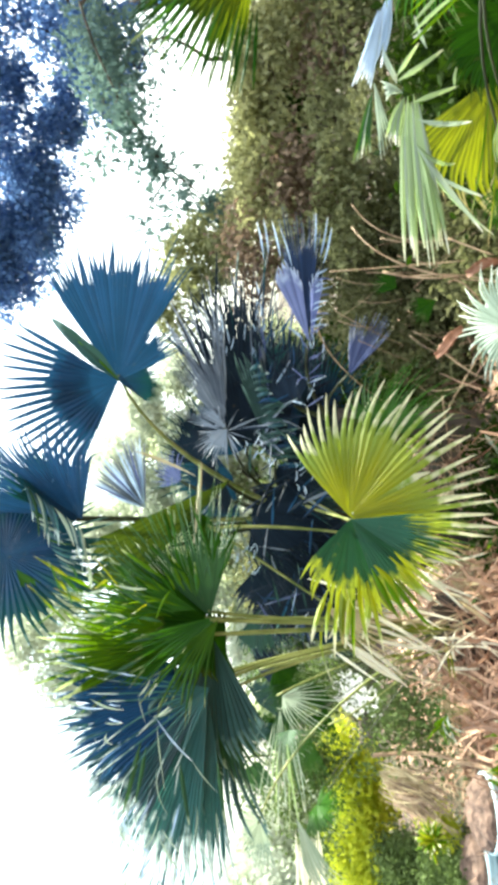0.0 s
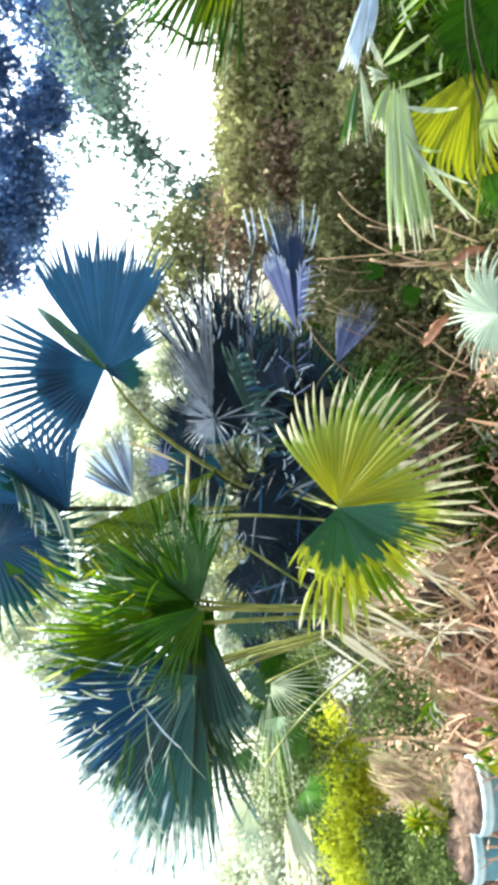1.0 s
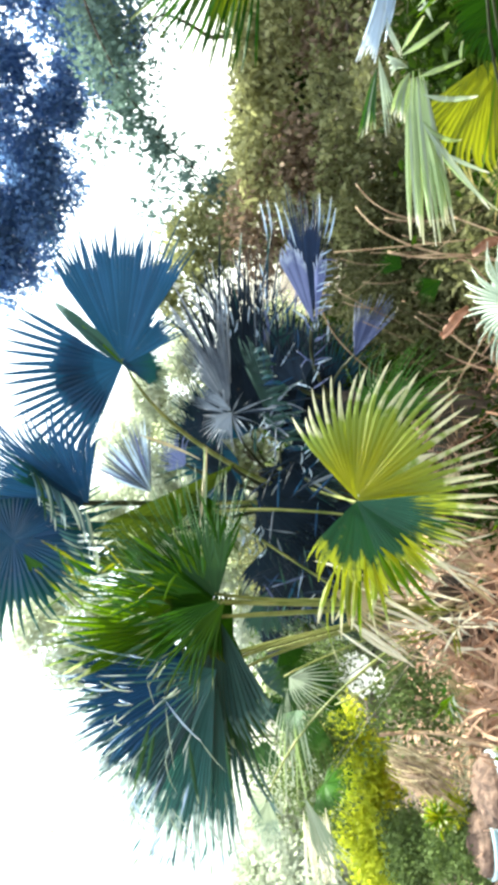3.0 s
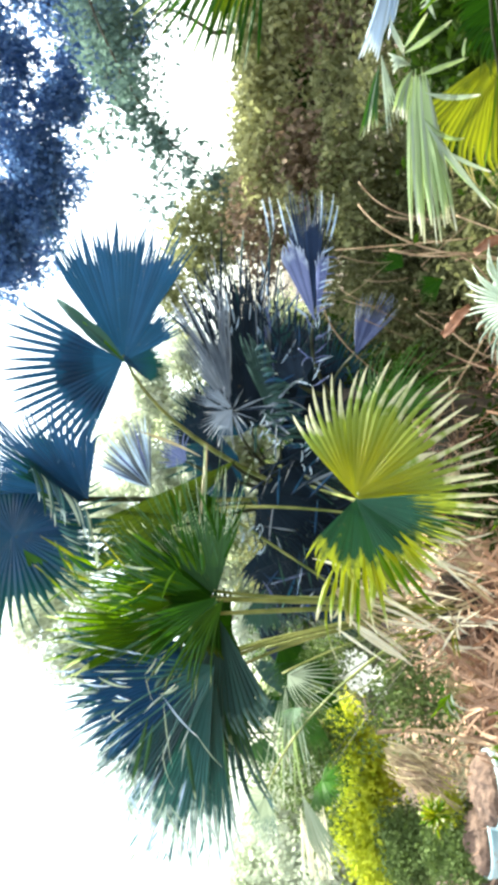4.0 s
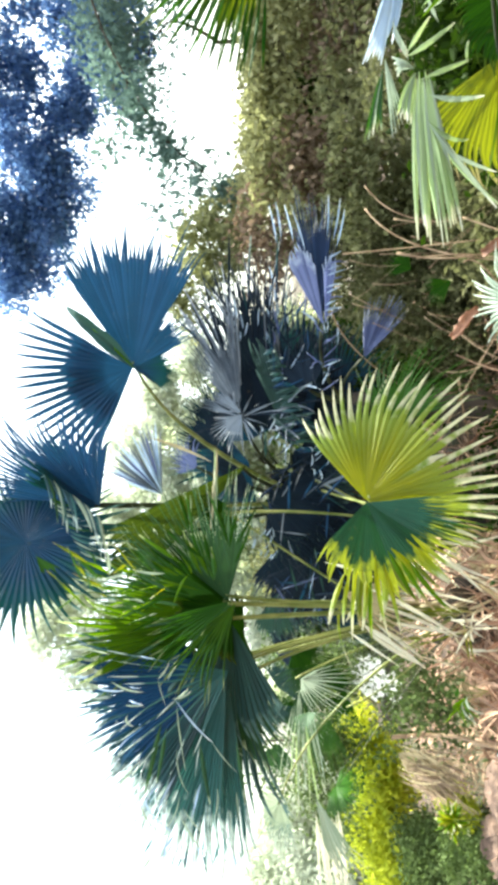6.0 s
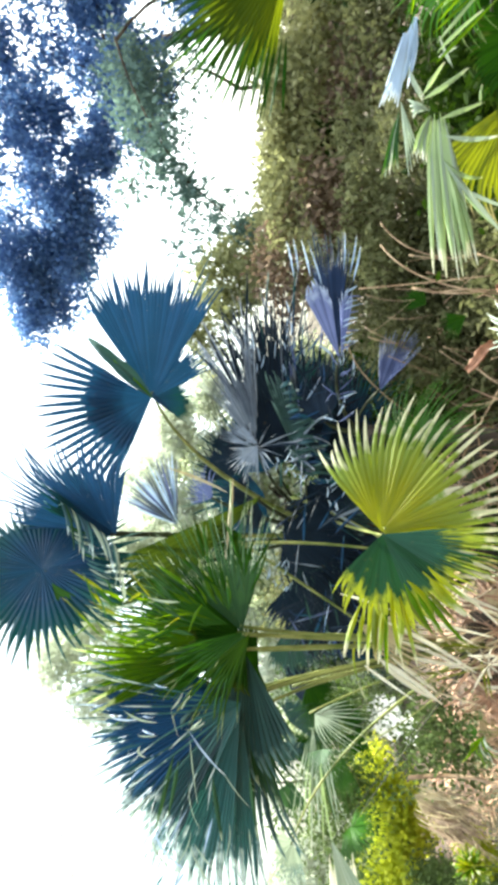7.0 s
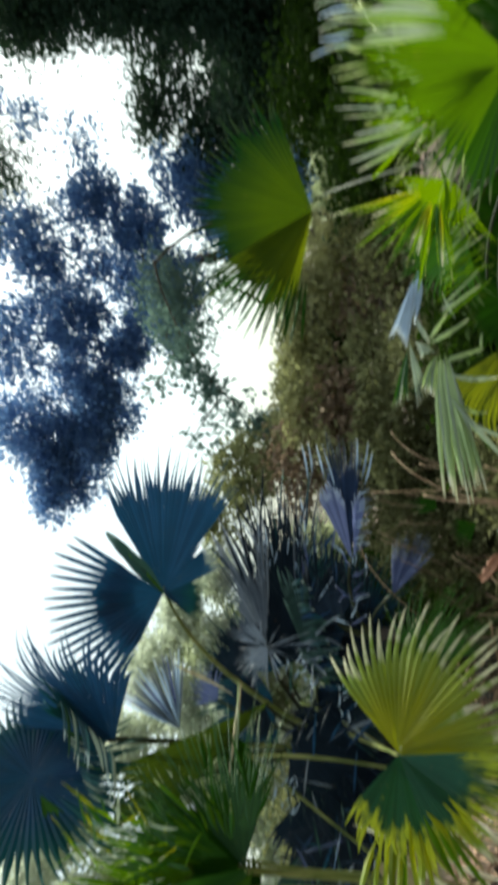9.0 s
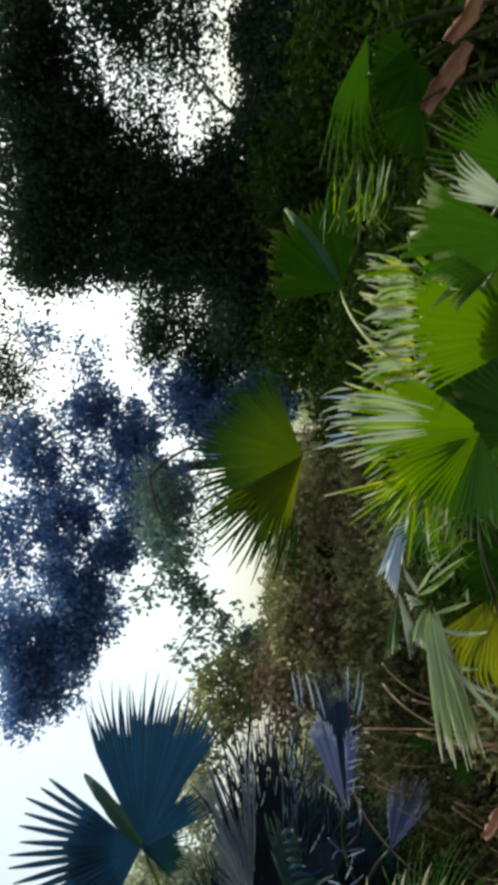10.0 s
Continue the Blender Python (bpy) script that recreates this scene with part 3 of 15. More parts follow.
frond(clump, M_GREEN, (-0.912, 3.388, 1.884), (-1.28, 3.161, 2.266), (0.471, -0.782, -0.41), base=(-1.15, 4.12, 0.48), half=33, n=15, split=0.45, droop=0.06, twist=0.6, thin=0.85, pleat=0.7, cup=0.0, blunt=0.42, wild=1.5)
frond(clump, M_VERDE, (-0.915, 3.35, 1.857), (-1.32, 3.167, 2.141), (0.474, -0.782, -0.404), half=22, n=9, split=0.35, droop=0.05, twist=0.6, thin=0.85, pleat=0.7, cup=0.0, blunt=0.42, wild=1.5)
frond(clump, M_MOSS, (-0.97, 3.605, 1.925), (-0.262, 3.929, 2.202), (-0.04, -0.952, -0.303), base=(-1.15, 4.12, 0.48), half=34, n=30, split=0.45, droop=0.03, twist=0.6, thin=0.65, short=0.05, pleat=0.7, cup=0.0, blunt=0.42, wild=1.5)
frond(clump, M_DEEP, (-1.008, 3.684, 1.939), (-0.629, 3.555, 2.507), (0.064, -0.951, -0.304), base=(-1.15, 4.12, 0.48), half=34, n=22, split=0.45, droop=0.08, twist=0.6, thin=0.65, pleat=0.7, cup=0.0, blunt=0.42, wild=1.5)
frond(clump, M_DEEP, (-0.985, 3.547, 1.9), (-1.153, 3.417, 2.191), (0.407, -0.808, -0.425), half=60, n=24, split=0.75, droop=0.03, fold=0.1, thin=0.8, pleat=0.7, cup=0.0, blunt=0.42, wild=1.5)
# Slim pale slivers put highlights along the blade ends.
leaflet(clump, M_ICE, (-1.618, 2.964, 2.113), (-1.677, 2.911, 2.156), (-1.771, 2.927, 2.198), 0.00527426, (0.013, -0.998, -0.059), 0.6)
leaflet(clump, M_ICE, (-1.644, 2.946, 1.994), (-1.697, 2.895, 2.008), (-1.786, 2.912, 2.03), 0.00536862, (0.013, -0.998, -0.059), 0.6)
leaflet(clump, M_ASH, (-1.422, 2.933, 2.485), (-1.404, 2.882, 2.515), (-1.455, 2.897, 2.588), 0.00372402, (0.013, -0.998, -0.059), 0.6)
leaflet(clump, M_ASH, (-1.687, 2.992, 1.923), (-1.721, 2.942, 1.905), (-1.822, 2.959, 1.934), 0.00393099, (0.013, -0.998, -0.059), 0.6)
leaflet(clump, M_TEAL, (-1.49, 2.956, 2.358), (-1.506, 2.904, 2.398), (-1.543, 2.92, 2.452), 0.004164, (0.013, -0.998, -0.059), 0.6)
leaflet(clump, M_TEAL, (-1.025, 2.932, 2.392), (-1.001, 2.879, 2.451), (-0.979, 2.895, 2.523), 0.00431299, (0.013, -0.998, -0.059), 0.6)
leaflet(clump, M_TEAL, (-1.081, 2.953, 2.485), (-1.036, 2.902, 2.518), (-1.048, 2.916, 2.623), 0.00337996, (0.013, -0.998, -0.059), 0.6)
leaflet(clump, M_TEAL, (-1.526, 2.997, 2.271), (-1.567, 2.944, 2.316), (-1.638, 2.957, 2.412), 0.00385031, (0.013, -0.998, -0.059), 0.6)
leaflet(clump, M_ICE, (-1.648, 2.953, 2.167), (-1.692, 2.899, 2.219), (-1.808, 2.915, 2.27), 0.00315167, (0.013, -0.998, -0.059), 0.6)
leaflet(clump, M_TEAL, (-1.302, 2.952, 2.414), (-1.299, 2.897, 2.492), (-1.344, 2.909, 2.629), 0.00305641, (0.013, -0.998, -0.059), 0.6)
leaflet(clump, M_ASH, (-1.579, 2.935, 2.298), (-1.608, 2.882, 2.339), (-1.652, 2.899, 2.382), 0.00399474, (0.013, -0.998, -0.059), 0.6)
leaflet(clump, M_TEAL, (-1.026, 2.935, 2.43), (-0.984, 2.882, 2.476), (-0.984, 2.898, 2.552), 0.00515996, (0.013, -0.998, -0.059), 0.6)
leaflet(clump, M_ASH, (-1.703, 2.947, 2.093), (-1.764, 2.896, 2.093), (-1.83, 2.912, 2.148), 0.00337825, (0.013, -0.998, -0.059), 0.6)
leaflet(clump, M_TEAL, (-1.313, 2.939, 2.301), (-1.316, 2.884, 2.391), (-1.369, 2.897, 2.492), 0.00452453, (0.013, -0.998, -0.059), 0.6)
leaflet(clump, M_TEAL, (-1.61, 2.995, 2.099), (-1.686, 2.943, 2.116), (-1.787, 2.957, 2.195), 0.00524883, (0.013, -0.998, -0.059), 0.6)
leaflet(clump, M_TEAL, (-1.2, 2.927, 2.471), (-1.183, 2.873, 2.554), (-1.202, 2.886, 2.668), 0.00315562, (0.013, -0.998, -0.059), 0.6)
leaflet(clump, M_ASH, (-1.682, 2.951, 1.829), (-1.702, 2.901, 1.818), (-1.798, 2.92, 1.817), 0.00434155, (0.013, -0.998, -0.059), 0.6)
leaflet(clump, M_TEAL, (-0.991, 2.973, 2.456), (-0.951, 2.921, 2.503), (-0.943, 2.938, 2.566), 0.0045057, (0.013, -0.998, -0.059), 0.6)
leaflet(clump, M_ASH, (-1.539, 2.951, 2.274), (-1.57, 2.899, 2.301), (-1.64, 2.913, 2.394), 0.00325547, (0.013, -0.998, -0.059), 0.6)
leaflet(clump, M_TEAL, (-1.638, 3.009, 2.143), (-1.683, 2.955, 2.193), (-1.807, 2.971, 2.247), 0.00336651, (0.013, -0.998, -0.059), 0.6)
leaflet(clump, M_TEAL, (-1.471, 2.981, 2.309), (-1.511, 2.928, 2.345), (-1.556, 2.942, 2.45), 0.00429599, (0.013, -0.998, -0.059), 0.6)
leaflet(clump, M_ASH, (-1.057, 2.975, 2.414), (-1.024, 2.923, 2.46), (-1.016, 2.938, 2.545), 0.0050152, (0.013, -0.998, -0.059), 0.6)
leaflet(clump, M_ICE, (-1.146, 2.92, 2.503), (-1.12, 2.868, 2.548), (-1.132, 2.883, 2.634), 0.00497529, (0.013, -0.998, -0.059), 0.6)
leaflet(clump, M_TEAL, (-1.559, 2.984, 2.282), (-1.61, 2.93, 2.336), (-1.671, 2.944, 2.413), 0.0053875, (0.013, -0.998, -0.059), 0.6)
leaflet(clump, M_ICE, (-1.665, 2.979, 2.196), (-1.685, 2.927, 2.228), (-1.768, 2.944, 2.269), 0.00419868, (0.013, -0.998, -0.059), 0.6)
leaflet(clump, M_ASH, (-1.425, 2.975, 2.545), (-1.439, 2.923, 2.574), (-1.454, 2.938, 2.654), 0.00419508, (0.013, -0.998, -0.059), 0.6)
leaflet(clump, M_MOSS, (-1.415, 3.063, 2.196), (-1.526, 2.96, 2.215), (-1.692, 2.926, 2.252), 0.0132, (0.013, -0.998, -0.059), 0.5)
leaflet(clump, M_MOSS, (-1.52, 3.072, 2.012), (-1.601, 2.973, 1.982), (-1.739, 2.943, 1.95), 0.012, (0.013, -0.998, -0.059), 0.5)
leaflet(clump, M_MOSS, (-1.441, 3.064, 2.174), (-1.525, 2.963, 2.173), (-1.639, 2.93, 2.196), 0.0108, (0.013, -0.998, -0.059), 0.5)
leaflet(clump, M_MOSS, (-1.517, 3.083, 1.838), (-1.599, 2.983, 1.808), (-1.737, 2.952, 1.788), 0.0108, (0.013, -0.998, -0.059), 0.5)
leaflet(clump, M_ICE, (-1.231, 2.891, 2.094), (-1.338, 2.854, 2.01), (-1.416, 2.878, 1.927), 0.0045, (0.013, -0.998, -0.059), 0.6)
leaflet(clump, M_ASH, (-1.426, 2.898, 1.93), (-1.491, 2.86, 1.874), (-1.556, 2.883, 1.815), 0.004, (0.013, -0.998, -0.059), 0.6)
leaflet(clump, M_ASH, (-1.261, 2.891, 2.089), (-1.389, 2.85, 2.07), (-1.544, 2.869, 2.049), 0.003, (0.013, -0.998, -0.059), 0.6)
leaflet(clump, M_ICE, (-1.658, 2.876, 2.25), (-1.765, 2.837, 2.209), (-1.831, 2.864, 2.087), 0.0055, (0.013, -0.998, -0.059), 0.6)
leaflet(clump, M_ASH, (-1.727, 2.886, 2.067), (-1.793, 2.849, 2.004), (-1.865, 2.872, 1.936), 0.005, (0.013, -0.998, -0.059), 0.6)
leaflet(clump, M_ASH, (-1.142, 2.89, 2.126), (-1.097, 2.851, 2.111), (-1.071, 2.873, 2.083), 0.004, (0.013, -0.998, -0.059), 0.6)
leaflet(clump, M_ASH, (-1.226, 2.891, 2.084), (-1.196, 2.853, 2.057), (-1.176, 2.875, 2.031), 0.005, (0.013, -0.998, -0.059), 0.6)
leaflet(clump, M_ICE, (-1.17, 2.879, 2.303), (-1.164, 2.841, 2.267), (-1.169, 2.863, 2.247), 0.0055, (0.013, -0.998, -0.059), 0.6)
leaflet(clump, M_ICE, (-1.233, 2.878, 2.304), (-1.231, 2.841, 2.266), (-1.244, 2.862, 2.241), 0.005, (0.013, -0.998, -0.059), 0.6)
leaflet(clump, M_ICE, (-1.03, 2.884, 2.249), (-1.031, 2.846, 2.209), (-1.035, 2.868, 2.184), 0.0045, (0.013, -0.998, -0.059), 0.6)
leaflet(clump, M_ICE, (-1.18, 2.871, 2.444), (-1.178, 2.835, 2.369), (-1.18, 2.858, 2.322), 0.005, (0.013, -0.998, -0.059), 0.6)
leaflet(clump, M_LUSH, (-0.884, 3.374, 2.709), (-0.923, 3.341, 2.763), (-0.982, 3.365, 2.849), 0.00829196, (0.013, -0.998, -0.059), 1.2)
leaflet(clump, M_YELLOW, (-0.711, 3.379, 2.644), (-0.65, 3.346, 2.719), (-0.597, 3.37, 2.831), 0.0109193, (0.013, -0.998, -0.059), 1.2)
leaflet(clump, M_LUSH, (-0.939, 3.283, 2.569), (-0.868, 3.252, 2.599), (-0.832, 3.278, 2.676), 0.00536543, (0.013, -0.998, -0.059), 1.2)
leaflet(clump, M_GREEN, (-0.962, 3.374, 2.236), (-0.918, 3.341, 2.294), (-0.89, 3.365, 2.398), 0.00578458, (0.013, -0.998, -0.059), 1.2)
leaflet(clump, M_GREEN, (-0.81, 3.184, 2.566), (-0.712, 3.155, 2.576), (-0.664, 3.182, 2.634), 0.00935116, (0.013, -0.998, -0.059), 1.2)
leaflet(clump, M_GREEN, (-0.753, 3.191, 2.315), (-0.794, 3.157, 2.37), (-0.822, 3.182, 2.447), 0.00534094, (0.013, -0.998, -0.059), 1.2)
leaflet(clump, M_GREEN, (-0.687, 3.232, 2.557), (-0.623, 3.203, 2.555), (-0.616, 3.23, 2.611), 0.00863683, (0.013, -0.998, -0.059), 1.2)
leaflet(clump, M_GREEN, (-0.75, 3.213, 2.545), (-0.692, 3.182, 2.575), (-0.647, 3.208, 2.654), 0.0102592, (0.013, -0.998, -0.059), 1.2)
leaflet(clump, M_LUSH, (-0.75, 3.288, 2.092), (-0.812, 3.254, 2.146), (-0.927, 3.281, 2.172), 0.00902693, (0.013, -0.998, -0.059), 1.2)
leaflet(clump, M_ASH, (-0.768, 3.392, 2.449), (-0.792, 3.357, 2.523), (-0.799, 3.384, 2.574), 0.00896154, (0.013, -0.998, -0.059), 1.2)
leaflet(clump, M_LUSH, (-0.974, 3.391, 2.637), (-0.888, 3.357, 2.708), (-0.818, 3.384, 2.789), 0.0059688, (0.013, -0.998, -0.059), 1.2)
leaflet(clump, M_LUSH, (-0.845, 3.337, 2.431), (-0.812, 3.303, 2.503), (-0.813, 3.33, 2.56), 0.00702788, (0.013, -0.998, -0.059), 1.2)
leaflet(clump, M_LUSH, (-0.912, 3.386, 2.425), (-0.9, 3.354, 2.455), (-0.946, 3.378, 2.55), 0.0108302, (0.013, -0.998, -0.059), 1.2)
leaflet(clump, M_YELLOW, (-0.741, 3.181, 2.595), (-0.688, 3.151, 2.6), (-0.673, 3.178, 2.652), 0.0100975, (0.013, -0.998, -0.059), 1.2)
leaflet(clump, M_ASH, (-0.937, 3.236, 2.248), (-0.946, 3.202, 2.312), (-0.989, 3.227, 2.39), 0.00610006, (0.013, -0.998, -0.059), 1.2)
leaflet(clump, M_LUSH, (-0.762, 3.328, 2.128), (-0.712, 3.295, 2.176), (-0.698, 3.325, 2.191), 0.00539974, (0.013, -0.998, -0.059), 1.2)
leaflet(clump, M_LUSH, (-0.811, 3.306, 2.145), (-0.796, 3.269, 2.254), (-0.834, 3.293, 2.351), 0.0106288, (0.013, -0.998, -0.059), 1.2)
leaflet(clump, M_LUSH, (-0.755, 3.311, 2.078), (-0.707, 3.282, 2.078), (-0.659, 3.309, 2.133), 0.00673977, (0.013, -0.998, -0.059), 1.2)
leaflet(clump, M_LUSH, (-0.736, 3.299, 2.378), (-0.726, 3.265, 2.452), (-0.705, 3.293, 2.493), 0.00808541, (0.013, -0.998, -0.059), 1.2)
leaflet(clump, M_YELLOW, (-0.816, 3.287, 2.538), (-0.78, 3.254, 2.599), (-0.742, 3.279, 2.694), 0.0108219, (0.013, -0.998, -0.059), 1.2)
leaflet(clump, M_LUSH, (-0.772, 3.399, 2.531), (-0.707, 3.366, 2.606), (-0.693, 3.389, 2.723), 0.0100219, (0.013, -0.998, -0.059), 1.2)
leaflet(clump, M_YELLOW, (-0.877, 3.307, 2.695), (-0.776, 3.274, 2.76), (-0.735, 3.3, 2.84), 0.0102232, (0.013, -0.998, -0.059), 1.2)
leaflet(clump, M_BRIGHT, (-0.748, 3.234, 2.253), (-0.714, 3.2, 2.331), (-0.697, 3.227, 2.387), 0.0108357, (0.013, -0.998, -0.059), 1.2)
leaflet(clump, M_YELLOW, (-0.724, 3.165, 2.315), (-0.632, 3.132, 2.381), (-0.566, 3.159, 2.443), 0.00550334, (0.013, -0.998, -0.059), 1.2)
leaflet(clump, M_YELLOW, (-0.878, 3.298, 2.519), (-0.835, 3.267, 2.54), (-0.845, 3.293, 2.612), 0.00513496, (0.013, -0.998, -0.059), 1.2)
leaflet(clump, M_ASH, (-0.759, 3.318, 2.51), (-0.684, 3.289, 2.507), (-0.595, 3.319, 2.524), 0.00970425, (0.013, -0.998, -0.059), 1.2)
leaflet(clump, M_ASH, (-0.923, 3.368, 2.33), (-0.884, 3.336, 2.378), (-0.899, 3.361, 2.454), 0.0103517, (0.013, -0.998, -0.059), 1.2)
leaflet(clump, M_LUSH, (-0.893, 3.29, 2.292), (-0.925, 3.254, 2.39), (-0.972, 3.279, 2.467), 0.00995845, (0.013, -0.998, -0.059), 1.2)
leaflet(clump, M_LUSH, (-0.929, 3.253, 2.311), (-0.907, 3.219, 2.384), (-0.938, 3.246, 2.425), 0.00725971, (0.013, -0.998, -0.059), 1.2)
leaflet(clump, M_YELLOW, (-0.685, 3.227, 2.391), (-0.69, 3.195, 2.417), (-0.733, 3.222, 2.463), 0.00978619, (0.013, -0.998, -0.059), 1.2)
leaflet(clump, M_BRIGHT, (-0.799, 3.19, 2.195), (-0.805, 3.158, 2.214), (-0.852, 3.184, 2.27), 0.00640871, (0.013, -0.998, -0.059), 1.2)
leaflet(clump, M_ASH, (-0.723, 3.191, 2.191), (-0.723, 3.157, 2.268), (-0.702, 3.182, 2.355), 0.00672392, (0.013, -0.998, -0.059), 1.2)
leaflet(clump, M_LUSH, (-0.876, 3.297, 2.67), (-0.84, 3.266, 2.705), (-0.8, 3.292, 2.776), 0.00507482, (0.013, -0.998, -0.059), 1.2)
leaflet(clump, M_GREEN, (-0.751, 3.218, 2.635), (-0.674, 3.189, 2.647), (-0.592, 3.217, 2.699), 0.00671326, (0.013, -0.998, -0.059), 1.2)
frond(clump, M_ASH, (-1.801, 4.399, 1.531), (-2.693, 4.288, 1.53), (0.647, -0.759, -0.075), base=(-1.15, 4.12, 0.48), bow=0.02, thick=0.005, half=11, n=11, split=0.07, droop=0.02, thin=0.9, pleat=0.8, cup=0.0, twist=0.9, ragged=0.35, wild=1.0, stalk=M_STALK_DARK, label='pale grey-green narrow fan leaf')
leaflet(clump, M_ASH, (-1.855, 4.296, 1.575), (-2.09, 4.249, 1.636), (-2.465, 4.261, 1.699), 0.00624932, (0.013, -0.998, -0.059), 1)
leaflet(clump, M_MOSS, (-1.894, 4.296, 1.566), (-2.156, 4.25, 1.608), (-2.295, 4.266, 1.642), 0.0040016, (0.013, -0.998, -0.059), 1)
leaflet(clump, M_ASH, (-1.84, 4.297, 1.559), (-2.071, 4.251, 1.604), (-2.512, 4.263, 1.647), 0.0040494, (0.013, -0.998, -0.059), 1)
leaflet(clump, M_PALE, (-1.931, 4.296, 1.55), (-2.157, 4.251, 1.6), (-2.415, 4.268, 1.583), 0.00656628, (0.013, -0.998, -0.059), 1)
leaflet(clump, M_PALE, (-1.98, 4.296, 1.541), (-2.19, 4.252, 1.565), (-2.586, 4.268, 1.556), 0.00689722, (0.013, -0.998, -0.059), 1)
leaflet(clump, M_ASH, (-1.917, 4.298, 1.533), (-2.17, 4.253, 1.556), (-2.263, 4.274, 1.515), 0.00662213, (0.013, -0.998, -0.059), 1)
leaflet(clump, M_ASH, (-1.86, 4.299, 1.526), (-2.137, 4.254, 1.546), (-2.55, 4.269, 1.545), 0.00770071, (0.013, -0.998, -0.059), 1)
leaflet(clump, M_ASH, (-2.003, 4.298, 1.516), (-2.236, 4.255, 1.505), (-2.389, 4.274, 1.491), 0.0071538, (0.013, -0.998, -0.059), 1)
leaflet(clump, M_ASH, (-1.925, 4.299, 1.509), (-2.232, 4.255, 1.511), (-2.264, 4.278, 1.444), 0.00602971, (0.013, -0.998, -0.059), 1)
leaflet(clump, M_PALE, (-1.859, 4.3, 1.501), (-2.086, 4.259, 1.469), (-2.557, 4.273, 1.47), 0.00476775, (0.013, -0.998, -0.059), 1)
leaflet(clump, M_PALE, (-1.9, 4.3, 1.493), (-2.198, 4.257, 1.475), (-2.58, 4.278, 1.389), 0.00736608, (0.013, -0.998, -0.059), 1)
leaflet(clump, M_MOSS, (-1.927, 4.3, 1.484), (-2.208, 4.26, 1.435), (-2.387, 4.281, 1.372), 0.00689849, (0.013, -0.998, -0.059), 1)
leaflet(clump, M_ASH, (-1.933, 4.301, 1.476), (-2.18, 4.261, 1.422), (-2.432, 4.281, 1.368), 0.00468618, (0.013, -0.998, -0.059), 1)
leaflet(clump, M_ASH, (-1.833, 4.302, 1.469), (-2.141, 4.26, 1.442), (-2.283, 4.283, 1.364), 0.00411493, (0.013, -0.998, -0.059), 1)
leaflet(clump, M_ASH, (-1.835, 4.303, 1.461), (-2.12, 4.263, 1.395), (-2.441, 4.281, 1.358), 0.00545362, (0.013, -0.998, -0.059), 1)
leaflet(clump, M_ASH, (-1.979, 4.302, 1.451), (-2.265, 4.263, 1.368), (-2.367, 4.286, 1.287), 0.00498631, (0.013, -0.998, -0.059), 1)
leaflet(clump, M_CREAM, (-2.561, 4.295, 1.431), (-2.778, 4.254, 1.414), (-3.051, 4.27, 1.409), 0.011797, (0.002, -0.816, 0.578), 0.3)
leaflet(clump, M_CREAM, (-2.624, 4.295, 1.416), (-2.778, 4.254, 1.4), (-3.05, 4.273, 1.362), 0.00834988, (0.002, -0.816, 0.578), 0.3)
leaflet(clump, M_CREAM, (-2.61, 4.297, 1.401), (-2.777, 4.255, 1.385), (-3.05, 4.274, 1.352), 0.00990846, (0.002, -0.816, 0.578), 0.3)
leaflet(clump, M_CREAM, (-2.554, 4.298, 1.387), (-2.777, 4.256, 1.37), (-3.05, 4.275, 1.331), 0.0105853, (0.002, -0.816, 0.578), 0.3)
leaflet(clump, M_CREAM, (-2.568, 4.299, 1.372), (-2.777, 4.257, 1.355), (-3.05, 4.275, 1.336), 0.00904464, (0.002, -0.816, 0.578), 0.3)
leaflet(clump, M_CREAM, (-2.573, 4.3, 1.357), (-2.777, 4.258, 1.341), (-3.049, 4.277, 1.295), 0.00819363, (0.002, -0.816, 0.578), 0.3)
leaflet(clump, M_CREAM, (-2.61, 4.3, 1.341), (-2.777, 4.259, 1.326), (-3.049, 4.278, 1.281), 0.011077, (0.002, -0.816, 0.578), 0.3)
leaflet(clump, M_CREAM, (-2.595, 4.301, 1.327), (-2.776, 4.26, 1.311), (-3.049, 4.278, 1.285), 0.0091506, (0.002, -0.816, 0.578), 0.3)
leaflet(clump, M_CREAM, (-2.608, 4.302, 1.312), (-2.776, 4.261, 1.296), (-3.049, 4.279, 1.256), 0.00812499, (0.002, -0.816, 0.578), 0.3)
leaflet(clump, M_CREAM, (-2.588, 4.303, 1.297), (-2.776, 4.261, 1.282), (-3.049, 4.278, 1.272), 0.00987577, (0.002, -0.816, 0.578), 0.3)
leaflet(clump, M_CREAM, (-2.545, 4.304, 1.283), (-2.776, 4.262, 1.267), (-3.048, 4.281, 1.237), 0.0108576, (0.002, -0.816, 0.578), 0.3)
leaflet(clump, M_CREAM, (-2.615, 4.304, 1.267), (-2.776, 4.263, 1.252), (-3.048, 4.281, 1.222), 0.00914844, (0.002, -0.816, 0.578), 0.3)
frond(clump, M_DUSK, (-1.945, 4.839, 1.689), (-1.714, 4.803, 1.504), (0.383, -0.924, 0.012), half=75, n=26, split=0.5, droop=0.08, thin=0.6, pleat=0.6, twist=0.6)
frond(clump, M_MOSS, (-2.027, 4.845, 1.562), (-2.17, 4.808, 1.31), (0.495, -0.861, 0.118), half=75, n=26, split=0.5, droop=0.08, thin=0.6, pleat=0.6, twist=0.6)
frond(clump, M_DEEP, (-2.197, 4.838, 1.644), (-2.004, 4.805, 1.396), (0.315, -0.917, 0.246), half=75, n=26, split=0.5, droop=0.08, thin=0.6, pleat=0.6, twist=0.6)
